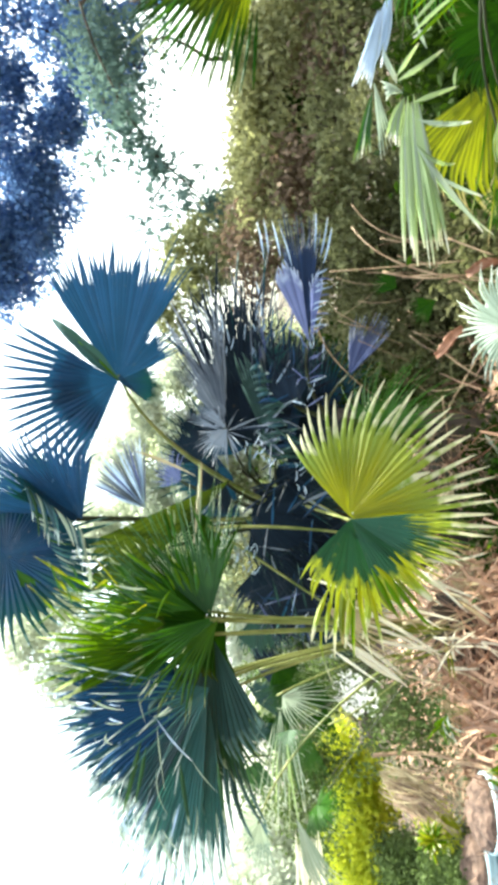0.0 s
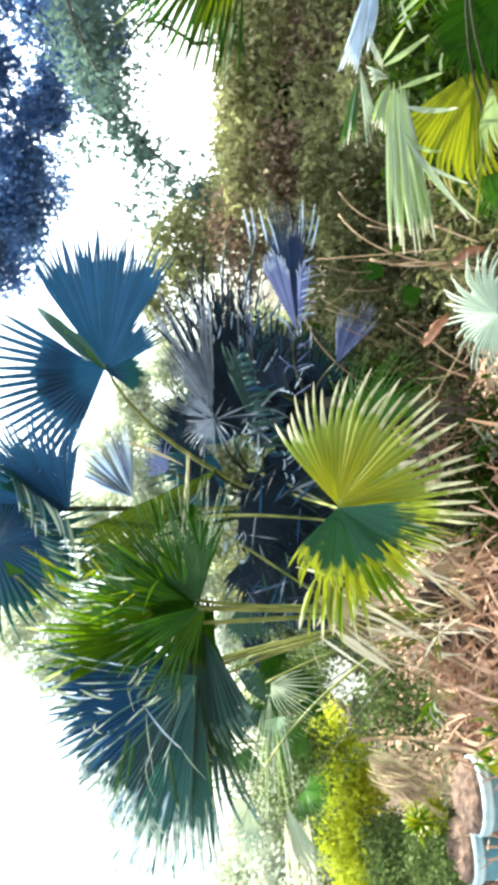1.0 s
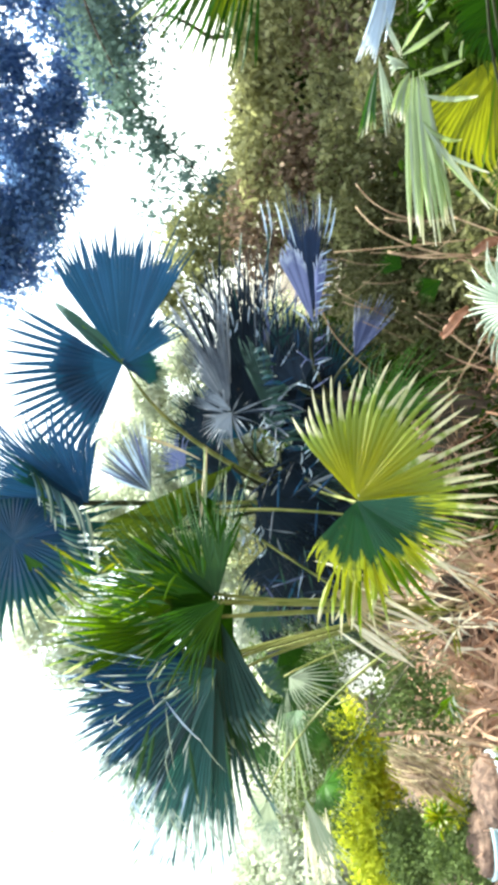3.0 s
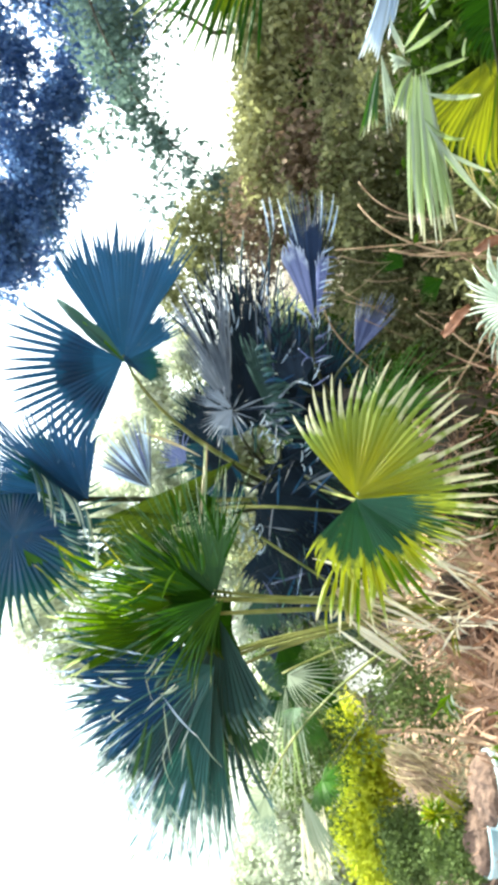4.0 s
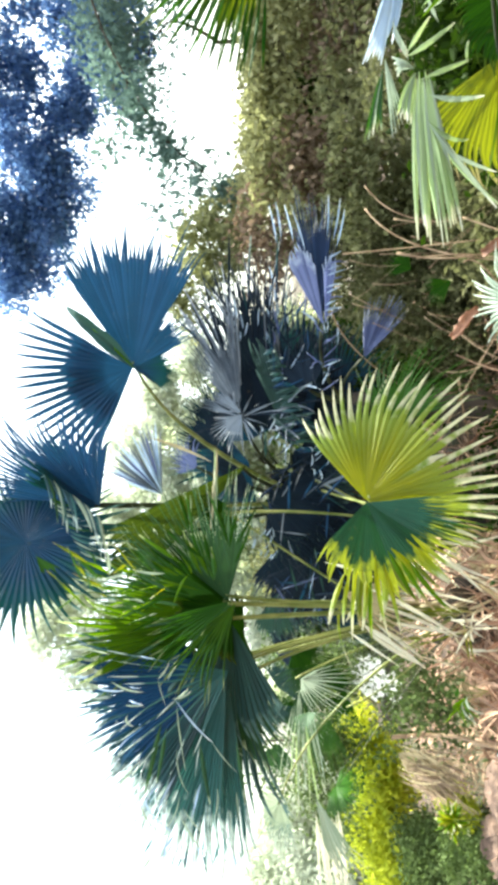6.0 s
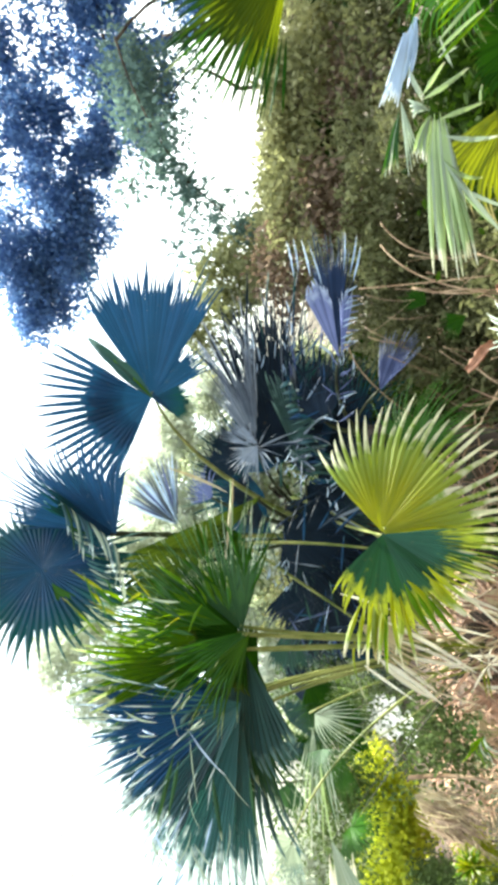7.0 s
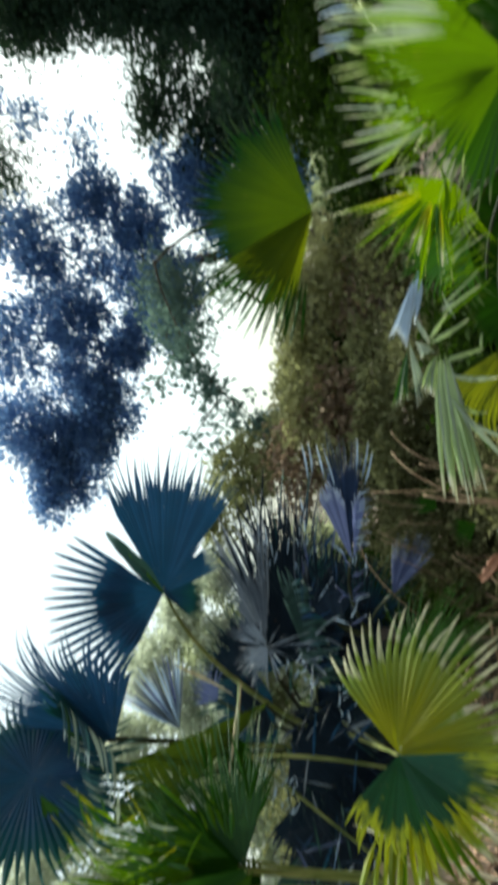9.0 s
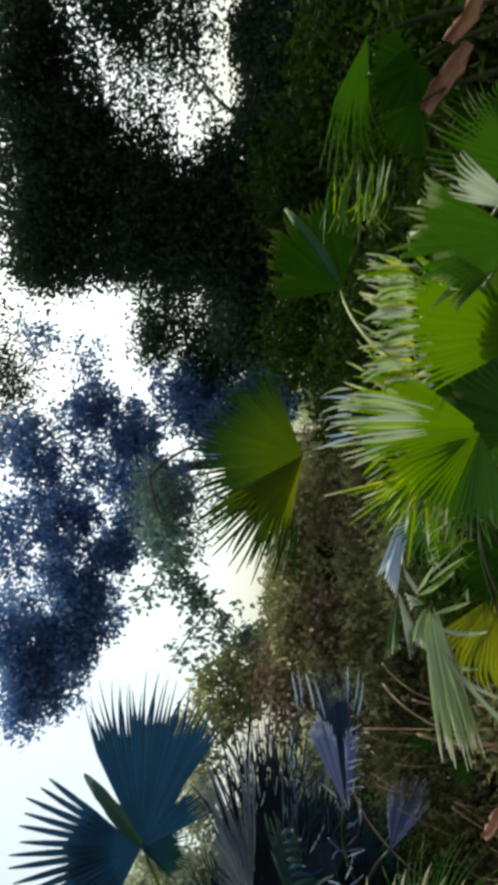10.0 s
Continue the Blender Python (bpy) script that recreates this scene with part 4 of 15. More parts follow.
frond(clump, M_DUSK, (-2.072, 4.834, 1.751), (-2.341, 4.784, 1.682), (0.469, -0.862, 0.191), half=75, n=26, split=0.5, droop=0.08, thin=0.6, pleat=0.6, twist=0.6)
frond(clump, M_DEEP, (-1.94, 4.861, 1.311), (-1.709, 4.824, 1.15), (0.577, -0.807, -0.128), half=75, n=26, split=0.5, droop=0.08, thin=0.6, pleat=0.6, twist=0.6)
frond(clump, M_DARK, (-1.692, 4.842, 1.693), (-1.505, 4.809, 1.444), (0.54, -0.838, -0.071), half=75, n=26, split=0.5, droop=0.08, thin=0.6, pleat=0.6, twist=0.6)
leaflet(clump, M_CREAM, (-0.913, 3.653, 1.129), (-0.956, 3.542, 0.96), (-1.15, 3.557, 0.669), 0.014, (-0.001, -0.715, 0.699), 0.3)
leaflet(clump, M_CREAM, (-1.117, 3.648, 1.173), (-1.155, 3.535, 1.033), (-1.319, 3.544, 0.849), 0.017, (-0.001, -0.715, 0.699), 0.3)
leaflet(clump, M_CREAM, (-0.706, 3.666, 0.944), (-0.757, 3.553, 0.826), (-0.882, 3.561, 0.658), 0.012, (-0.001, -0.715, 0.699), 0.3)
leaflet(clump, M_CREAM, (-0.713, 3.677, 0.755), (-0.785, 3.562, 0.659), (-0.92, 3.568, 0.521), 0.011, (-0.001, -0.715, 0.699), 0.3)
leaflet(clump, M_CREAM, (-0.848, 3.661, 1.004), (-0.879, 3.548, 0.87), (-1.013, 3.559, 0.656), 0.011, (-0.001, -0.715, 0.699), 0.3)
leaflet(clump, M_CREAM, (-1.006, 3.655, 1.081), (-1.031, 3.545, 0.898), (-1.15, 3.555, 0.7), 0.01, (-0.001, -0.715, 0.699), 0.3)
leaflet(clump, M_CREAM, (-1.15, 3.643, 1.251), (-1.202, 3.528, 1.139), (-1.306, 3.536, 0.986), 0.013, (-0.001, -0.715, 0.699), 0.3)
leaflet(clump, M_CREAM, (-0.909, 3.668, 0.878), (-0.923, 3.555, 0.748), (-0.966, 3.565, 0.566), 0.009, (-0.001, -0.715, 0.699), 0.3)
leaflet(clump, M_CREAM, (-1.099, 3.66, 0.97), (-1.122, 3.547, 0.836), (-1.125, 3.558, 0.654), 0.009, (-0.001, -0.715, 0.699), 0.3)
leaflet(clump, M_CREAM, (-0.759, 3.64, 1.382), (-0.769, 3.528, 1.235), (-0.822, 3.535, 1.113), 0.009, (-0.001, -0.715, 0.699), 0.3)
leaflet(clump, M_YELLOW, (-1.046, 3.64, 0.973), (-1.014, 3.603, 0.766), (-1.03, 3.614, 0.582), 0.006, (0.002, -0.816, 0.578), 0.6)
leaflet(clump, M_YELLOW, (-1.203, 3.637, 1.002), (-1.168, 3.597, 0.826), (-1.12, 3.607, 0.673), 0.006, (0.002, -0.816, 0.578), 0.6)
leaflet(clump, M_YELLOW, (-1.249, 3.64, 0.939), (-1.168, 3.601, 0.764), (-1.135, 3.611, 0.605), 0.006, (0.002, -0.816, 0.578), 0.6)
leaflet(clump, M_YELLOW, (-1.151, 3.662, 0.592), (-1.227, 3.61, 0.591), (-1.304, 3.611, 0.572), 0.006, (0.002, -0.816, 0.578), 0.6)
leaflet(clump, M_CREAM, (-1.166, 3.764, 0.546), (-1.141, 3.686, 0.525), (-1.152, 3.731, 0.432), 0.008, (0.002, -0.816, 0.578), 0.6)
leaflet(clump, M_CREAM, (-1.166, 3.764, 0.546), (-1.168, 3.684, 0.551), (-1.208, 3.727, 0.484), 0.008, (0.002, -0.816, 0.578), 0.6)
leaflet(clump, M_CREAM, (-1.166, 3.764, 0.546), (-1.18, 3.682, 0.58), (-1.233, 3.723, 0.544), 0.008, (0.002, -0.816, 0.578), 0.6)
leaflet(clump, M_CREAM, (-1.166, 3.764, 0.546), (-1.21, 3.679, 0.629), (-1.293, 3.717, 0.644), 0.008, (0.002, -0.816, 0.578), 0.6)
leaflet(clump, M_STRAW, (-1.166, 3.764, 0.546), (-1.154, 3.679, 0.636), (-1.18, 3.717, 0.657), 0.008, (0.002, -0.816, 0.578), 0.6)
leaflet(clump, M_CREAM, (-1.166, 3.764, 0.546), (-1.102, 3.679, 0.652), (-1.073, 3.717, 0.689), 0.008, (0.002, -0.816, 0.578), 0.6)
leaflet(clump, M_STRAW, (-1.166, 3.764, 0.546), (-1.083, 3.681, 0.615), (-1.035, 3.722, 0.614), 0.008, (0.002, -0.816, 0.578), 0.6)
leaflet(clump, M_CREAM, (-1.166, 3.764, 0.546), (-1.095, 3.683, 0.577), (-1.06, 3.726, 0.538), 0.008, (0.002, -0.816, 0.578), 0.6)
leaflet(clump, M_CREAM, (-1.166, 3.764, 0.546), (-1.098, 3.686, 0.524), (-1.066, 3.732, 0.43), 0.008, (0.002, -0.816, 0.578), 0.6)
frond(clump, M_DEEP, (-1.215, 3.737, 1.841), (-1.267, 3.67, 2.125), (0.393, -0.905, -0.165), half=100, n=30, split=0.8, droop=0.03, thin=0.8, pleat=0.6, cup=0.0)
frond(clump, M_MOSS, (-1.271, 3.704, 1.886), (-1.69, 3.628, 1.889), (0.406, -0.897, -0.176), half=40, n=20, split=0.7, droop=0.03, thin=0.8, pleat=0.6, cup=0.0)
frond(clump, M_MOSS, (-0.989, 3.827, 2.062), (-0.826, 3.635, 2.82), (0.049, -0.943, -0.328), half=34, n=24, split=0.55, droop=0.06, thin=0.8, pleat=0.7, cup=0.0, twist=0.5)
frond(clump, M_GREEN, (-1.069, 3.776, 2.061), (-1.068, 3.585, 2.768), (0.169, -0.93, -0.325), half=24, n=16, split=0.55, droop=0.06, thin=0.8, pleat=0.7, cup=0.0, twist=0.5)
frond(clump, M_MOSS, (-1.718, 4.709, 1.402), (-2.106, 4.64, 1.64), (0.208, -0.965, -0.16), half=50, n=20, split=0.4, droop=0.08, thin=0.65, pleat=0.6, twist=0.6)
frond(clump, M_DEEP, (-1.598, 4.7, 1.567), (-1.9, 4.661, 1.321), (0.283, -0.933, 0.224), half=55, n=20, split=0.4, droop=0.08, thin=0.65, pleat=0.6, twist=0.6)
frond(clump, M_GREEN, (-2.125, 4.708, 1.315), (-2.548, 4.646, 1.433), (0.216, -0.975, 0.057), half=45, n=20, split=0.4, droop=0.08, thin=0.65, pleat=0.6, twist=0.6)
frond(clump, M_MOSS, (-2.293, 4.685, 1.68), (-2.673, 4.626, 1.753), (0.5, -0.866, -0.03), half=50, n=20, split=0.4, droop=0.08, thin=0.65, pleat=0.6, twist=0.6)
frond(clump, M_DEEP, (-1.919, 4.718, 1.196), (-2.264, 4.657, 1.316), (0.568, -0.818, -0.089), half=45, n=20, split=0.4, droop=0.08, thin=0.65, pleat=0.6, twist=0.6)
frond(clump, M_MOSS, (-2.655, 4.702, 1.308), (-2.947, 4.658, 1.145), (0.625, -0.781, 0.011), half=50, n=20, split=0.4, droop=0.08, thin=0.65, pleat=0.6, twist=0.6)
frond(clump, M_SEA, (-2.741, 4.682, 1.633), (-3.077, 4.618, 1.788), (0.588, -0.785, 0.193), half=40, n=20, split=0.4, droop=0.08, thin=0.65, pleat=0.6, twist=0.6)
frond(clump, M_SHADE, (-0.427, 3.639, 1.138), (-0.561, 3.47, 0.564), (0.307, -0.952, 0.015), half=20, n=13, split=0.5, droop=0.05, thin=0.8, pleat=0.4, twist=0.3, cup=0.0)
leaflet(clump, M_TEAL, (-2.043, 3.057, 2.008), (-2.086, 3.038, 1.989), (-2.156, 3.057, 1.986), 0.00515323, (0.013, -0.998, -0.059), 0.6)
leaflet(clump, M_TEAL, (-1.922, 3.042, 2.171), (-1.968, 3.021, 2.181), (-2.04, 3.038, 2.21), 0.00677934, (0.013, -0.998, -0.059), 0.6)
leaflet(clump, M_ICE, (-1.93, 2.988, 2.169), (-1.978, 2.968, 2.167), (-2.051, 2.986, 2.183), 0.00587586, (0.013, -0.998, -0.059), 0.6)
leaflet(clump, M_ICE, (-1.923, 3.011, 2.133), (-1.95, 2.99, 2.15), (-2.004, 3.007, 2.186), 0.00787842, (0.013, -0.998, -0.059), 0.6)
leaflet(clump, M_SEA, (-2.004, 2.994, 2.089), (-2.032, 2.973, 2.098), (-2.088, 2.991, 2.126), 0.00513928, (0.013, -0.998, -0.059), 0.6)
leaflet(clump, M_SEA, (-1.904, 2.995, 1.817), (-1.96, 2.975, 1.804), (-2.043, 2.994, 1.805), 0.0064237, (0.013, -0.998, -0.059), 0.6)
leaflet(clump, M_TEAL, (-1.996, 3.036, 2.119), (-2.039, 3.015, 2.133), (-2.109, 3.032, 2.164), 0.00490067, (0.013, -0.998, -0.059), 0.6)
leaflet(clump, M_SEA, (-1.976, 3.011, 1.83), (-2.008, 2.991, 1.816), (-2.066, 3.01, 1.815), 0.00456131, (0.013, -0.998, -0.059), 0.6)
leaflet(clump, M_ICE, (-1.996, 3.041, 2.189), (-2.03, 3.02, 2.2), (-2.09, 3.038, 2.23), 0.00507473, (0.013, -0.998, -0.059), 0.6)
leaflet(clump, M_SEA, (-1.968, 3.009, 1.983), (-2.022, 2.989, 1.98), (-2.103, 3.007, 1.994), 0.0040173, (0.013, -0.998, -0.059), 0.6)
leaflet(clump, M_SEA, (-1.961, 3.014, 1.921), (-2.005, 2.993, 1.93), (-2.075, 3.01, 1.955), 0.00749105, (0.013, -0.998, -0.059), 0.6)
leaflet(clump, M_SEA, (-1.937, 3.014, 1.995), (-1.981, 2.993, 1.992), (-2.051, 3.012, 2.007), 0.00517168, (0.013, -0.998, -0.059), 0.6)
leaflet(clump, M_ICE, (-1.987, 3.046, 2.101), (-2.029, 3.026, 2.1), (-2.097, 3.044, 2.116), 0.0055227, (0.013, -0.998, -0.059), 0.6)
leaflet(clump, M_ICE, (-1.959, 3.003, 2.136), (-2.004, 2.98, 2.166), (-2.077, 2.997, 2.216), 0.00632633, (0.013, -0.998, -0.059), 0.6)
leaflet(clump, M_ASH, (-2.047, 3.048, 2.244), (-2.077, 3.026, 2.265), (-2.134, 3.043, 2.306), 0.00788848, (0.013, -0.998, -0.059), 0.6)
leaflet(clump, M_ICE, (-2.001, 3.001, 1.86), (-2.026, 2.981, 1.843), (-2.079, 3.001, 1.839), 0.00519928, (0.013, -0.998, -0.059), 0.6)
leaflet(clump, M_ICE, (-1.945, 3.038, 2.032), (-1.996, 3.019, 2.016), (-2.074, 3.038, 2.018), 0.00555807, (0.013, -0.998, -0.059), 0.6)
leaflet(clump, M_SEA, (-1.999, 3.055, 2.118), (-2.036, 3.033, 2.131), (-2.099, 3.051, 2.162), 0.00610099, (0.013, -0.998, -0.059), 0.6)
leaflet(clump, M_ICE, (-1.966, 3.041, 2.239), (-2.008, 3.021, 2.241), (-2.076, 3.038, 2.262), 0.00594685, (0.013, -0.998, -0.059), 0.6)
leaflet(clump, M_TEAL, (-1.964, 2.997, 2.069), (-2.028, 2.976, 2.073), (-2.119, 2.994, 2.094), 0.00698587, (0.013, -0.998, -0.059), 0.6)
leaflet(clump, M_SEA, (-1.919, 2.972, 2.226), (-1.952, 2.95, 2.245), (-2.01, 2.967, 2.283), 0.00675955, (0.013, -0.998, -0.059), 0.6)
leaflet(clump, M_ASH, (-2.017, 3.015, 1.895), (-2.077, 2.994, 1.896), (-2.165, 3.012, 1.912), 0.00609623, (0.013, -0.998, -0.059), 0.6)
leaflet(clump, M_SEA, (-1.918, 3.03, 1.9), (-1.981, 3.01, 1.892), (-2.069, 3.028, 1.899), 0.00541274, (0.013, -0.998, -0.059), 0.6)
leaflet(clump, M_SEA, (-1.967, 3.019, 1.815), (-1.995, 2.999, 1.808), (-2.049, 3.018, 1.815), 0.00522696, (0.013, -0.998, -0.059), 0.6)
leaflet(clump, M_GREEN, (-0.801, 3.351, 1.966), (-0.721, 3.33, 1.999), (-0.63, 3.33, 2.015), 0.0104022, (0.013, -0.998, -0.059), 0.6)
leaflet(clump, M_GREEN, (-0.501, 3.199, 1.903), (-0.395, 3.178, 1.936), (-0.313, 3.177, 1.965), 0.00794062, (0.013, -0.998, -0.059), 0.6)
leaflet(clump, M_VERDE, (-0.764, 3.355, 1.954), (-0.697, 3.335, 1.966), (-0.617, 3.336, 1.977), 0.0109006, (0.013, -0.998, -0.059), 0.6)
leaflet(clump, M_DEEP, (-0.633, 3.237, 2.031), (-0.551, 3.217, 2.054), (-0.487, 3.217, 2.061), 0.00759673, (0.013, -0.998, -0.059), 0.6)
leaflet(clump, M_DEEP, (-0.592, 3.228, 1.878), (-0.516, 3.208, 1.892), (-0.418, 3.208, 1.913), 0.00963785, (0.013, -0.998, -0.059), 0.6)
leaflet(clump, M_GREEN, (-0.757, 3.345, 2.029), (-0.706, 3.323, 2.069), (-0.637, 3.322, 2.1), 0.0118954, (0.013, -0.998, -0.059), 0.6)
leaflet(clump, M_DEEP, (-0.845, 3.223, 2.192), (-0.897, 3.195, 2.301), (-0.949, 3.187, 2.424), 0.00948097, (0.013, -0.998, -0.059), 0.6)
leaflet(clump, M_MOSS, (-0.778, 3.272, 2.21), (-0.743, 3.248, 2.276), (-0.72, 3.246, 2.326), 0.00811932, (0.013, -0.998, -0.059), 0.6)
leaflet(clump, M_DEEP, (-0.692, 3.296, 1.851), (-0.605, 3.28, 1.803), (-0.497, 3.284, 1.766), 0.00953366, (0.013, -0.998, -0.059), 0.6)
leaflet(clump, M_DEEP, (-0.609, 3.272, 1.876), (-0.504, 3.255, 1.86), (-0.429, 3.257, 1.83), 0.0109856, (0.013, -0.998, -0.059), 0.6)
leaflet(clump, M_GREEN, (-0.881, 3.342, 2.082), (-0.826, 3.316, 2.183), (-0.778, 3.311, 2.29), 0.0117696, (0.013, -0.998, -0.059), 0.6)
leaflet(clump, M_MOSS, (-0.906, 3.269, 2.139), (-0.881, 3.246, 2.201), (-0.878, 3.241, 2.292), 0.0127056, (0.013, -0.998, -0.059), 0.6)
leaflet(clump, M_DEEP, (-0.787, 3.278, 2.056), (-0.702, 3.256, 2.109), (-0.629, 3.253, 2.17), 0.0084775, (0.013, -0.998, -0.059), 0.6)
leaflet(clump, M_VERDE, (-0.751, 3.269, 2.017), (-0.641, 3.247, 2.073), (-0.514, 3.246, 2.109), 0.0114156, (0.013, -0.998, -0.059), 0.6)
leaflet(clump, M_MOSS, (-0.785, 3.354, 1.945), (-0.678, 3.333, 1.984), (-0.554, 3.333, 2.007), 0.00892622, (0.013, -0.998, -0.059), 0.6)
leaflet(clump, M_VERDE, (-0.77, 3.307, 1.985), (-0.665, 3.286, 2.026), (-0.583, 3.283, 2.085), 0.0113123, (0.013, -0.998, -0.059), 0.6)
leaflet(clump, M_DEEP, (-1.002, 3.323, 2.113), (-1.068, 3.297, 2.209), (-1.119, 3.289, 2.325), 0.0121677, (0.013, -0.998, -0.059), 0.6)
leaflet(clump, M_MOSS, (-0.974, 3.308, 2.114), (-0.985, 3.285, 2.171), (-0.979, 3.281, 2.243), 0.00715158, (0.013, -0.998, -0.059), 0.6)
leaflet(clump, M_DEEP, (-0.656, 3.238, 2.005), (-0.58, 3.213, 2.116), (-0.485, 3.208, 2.209), 0.0114043, (0.013, -0.998, -0.059), 0.6)
leaflet(clump, M_GREEN, (-0.776, 3.297, 1.957), (-0.694, 3.278, 1.955), (-0.638, 3.278, 1.969), 0.0114299, (0.013, -0.998, -0.059), 0.6)
leaflet(clump, M_VERDE, (-0.685, 3.251, 2.12), (-0.605, 3.226, 2.231), (-0.534, 3.221, 2.331), 0.011106, (0.013, -0.998, -0.059), 0.6)
leaflet(clump, M_DEEP, (-0.894, 3.357, 2.04), (-0.872, 3.33, 2.148), (-0.835, 3.323, 2.283), 0.0105107, (0.013, -0.998, -0.059), 0.6)
leaflet(clump, M_DEEP, (-0.531, 3.242, 2.075), (-0.408, 3.223, 2.093), (-0.312, 3.222, 2.128), 0.0111681, (0.013, -0.998, -0.059), 0.6)
leaflet(clump, M_MOSS, (-0.763, 3.209, 2.209), (-0.72, 3.183, 2.318), (-0.656, 3.178, 2.423), 0.00965534, (0.013, -0.998, -0.059), 0.6)
leaflet(clump, M_MOSS, (-0.836, 3.263, 2.166), (-0.78, 3.238, 2.258), (-0.733, 3.232, 2.365), 0.0100713, (0.013, -0.998, -0.059), 0.6)
leaflet(clump, M_MOSS, (-0.732, 3.28, 1.876), (-0.614, 3.26, 1.89), (-0.498, 3.26, 1.925), 0.00804718, (0.013, -0.998, -0.059), 0.6)
leaflet(clump, M_DEEP, (-0.947, 3.19, 2.237), (-0.948, 3.165, 2.313), (-0.971, 3.16, 2.387), 0.00886332, (0.013, -0.998, -0.059), 0.6)
leaflet(clump, M_GREEN, (-0.969, 3.206, 2.216), (-0.924, 3.181, 2.325), (-0.873, 3.176, 2.411), 0.00779861, (0.013, -0.998, -0.059), 0.6)
leaflet(clump, M_MOSS, (-0.619, 3.221, 2.075), (-0.56, 3.199, 2.108), (-0.503, 3.197, 2.163), 0.0115631, (0.013, -0.998, -0.059), 0.6)
leaflet(clump, M_DEEP, (-0.95, 3.234, 2.215), (-0.98, 3.209, 2.296), (-1.038, 3.202, 2.399), 0.00873604, (0.013, -0.998, -0.059), 0.6)
leaflet(clump, M_DEEP, (-0.863, 3.322, 2.091), (-0.829, 3.299, 2.141), (-0.82, 3.295, 2.221), 0.00967043, (0.013, -0.998, -0.059), 0.6)
leaflet(clump, M_DEEP, (-0.744, 3.25, 2.043), (-0.662, 3.229, 2.085), (-0.57, 3.226, 2.157), 0.00750383, (0.013, -0.998, -0.059), 0.6)
leaflet(clump, M_GREEN, (-0.515, 3.209, 2.052), (-0.407, 3.19, 2.06), (-0.312, 3.189, 2.088), 0.00915577, (0.013, -0.998, -0.059), 0.6)
leaflet(clump, M_MOSS, (-0.997, 3.312, 2.111), (-0.999, 3.286, 2.222), (-1.021, 3.279, 2.323), 0.00783191, (0.013, -0.998, -0.059), 0.6)
leaflet(clump, M_MOSS, (-1.07, 3.238, 2.21), (-1.132, 3.21, 2.321), (-1.185, 3.204, 2.419), 0.0119824, (0.013, -0.998, -0.059), 0.6)
leaflet(clump, M_DEEP, (-0.701, 3.328, 1.98), (-0.61, 3.308, 2.001), (-0.544, 3.309, 2.009), 0.0125183, (0.013, -0.998, -0.059), 0.6)
leaflet(clump, M_MOSS, (-0.713, 3.35, 1.927), (-0.628, 3.332, 1.913), (-0.573, 3.333, 1.895), 0.00829865, (0.013, -0.998, -0.059), 0.6)
leaflet(clump, M_MOSS, (-0.751, 3.244, 2.201), (-0.662, 3.219, 2.308), (-0.566, 3.215, 2.394), 0.00798183, (0.013, -0.998, -0.059), 0.6)
leaflet(clump, M_MOSS, (-0.689, 3.172, 2.238), (-0.624, 3.15, 2.286), (-0.589, 3.148, 2.332), 0.0106644, (0.013, -0.998, -0.059), 0.6)
leaflet(clump, M_MOSS, (-0.617, 3.235, 1.927), (-0.538, 3.216, 1.93), (-0.468, 3.216, 1.936), 0.00903201, (0.013, -0.998, -0.059), 0.6)
leaflet(clump, M_DEEP, (-0.743, 3.222, 2.175), (-0.673, 3.198, 2.261), (-0.598, 3.193, 2.368), 0.0104051, (0.013, -0.998, -0.059), 0.6)
leaflet(clump, M_VERDE, (-0.748, 3.253, 2.139), (-0.707, 3.229, 2.212), (-0.651, 3.224, 2.312), 0.0128462, (0.013, -0.998, -0.059), 0.6)
leaflet(clump, M_DEEP, (-0.595, 3.281, 1.84), (-0.483, 3.266, 1.777), (-0.379, 3.271, 1.72), 0.00921183, (0.013, -0.998, -0.059), 0.6)
leaflet(clump, M_MOSS, (-0.768, 3.32, 1.993), (-0.639, 3.298, 2.056), (-0.531, 3.297, 2.095), 0.0110721, (0.013, -0.998, -0.059), 0.6)
leaflet(clump, M_VERDE, (-0.839, 3.311, 2.041), (-0.8, 3.285, 2.153), (-0.77, 3.279, 2.253), 0.00856649, (0.013, -0.998, -0.059), 0.6)
leaflet(clump, M_GREEN, (-0.903, 3.222, 2.302), (-0.872, 3.199, 2.362), (-0.861, 3.194, 2.447), 0.00756979, (0.013, -0.998, -0.059), 0.6)
frond(clump, M_STRAW, (-0.97, 3.77, 1.26), (-1.09, 3.54, 0.69), (0.6, -0.78, 0.18), base=(-1.15, 4.12, 0.48), half=38, n=12, split=0.3, droop=0.25, thin=0.7, stalk=M_STALK_DRY, label='dried straw-coloured leaf')
frond(clump, M_ASH, (-1.95, 3.38, 1.45), (-2.18, 3.1, 1.31), (0.8, -0.5, -0.33), base=(-1.15, 4.12, 0.48), bow=0.02, thick=0.005, stalk=M_STALK_DARK, half=17, n=12, split=0.6, droop=0.15)
frond(clump, M_MOSS, (-1.82, 4.12, 1.48), (-1.98, 3.93, 1.52), (0.67, -0.45, 0.59), base=(-1.15, 4.12, 0.48), bow=0.02, thick=0.005, stalk=M_STALK_DARK, half=80, n=22, split=0.3, thin=0.6, twist=0.6)
frond(clump, M_ASH, (-2.32, 3.98, 1.66), (-2.46, 3.76, 1.85), (0.32, -0.74, -0.59), base=(-1.15, 4.12, 0.48), half=80, n=24, split=0.35, thin=0.7)
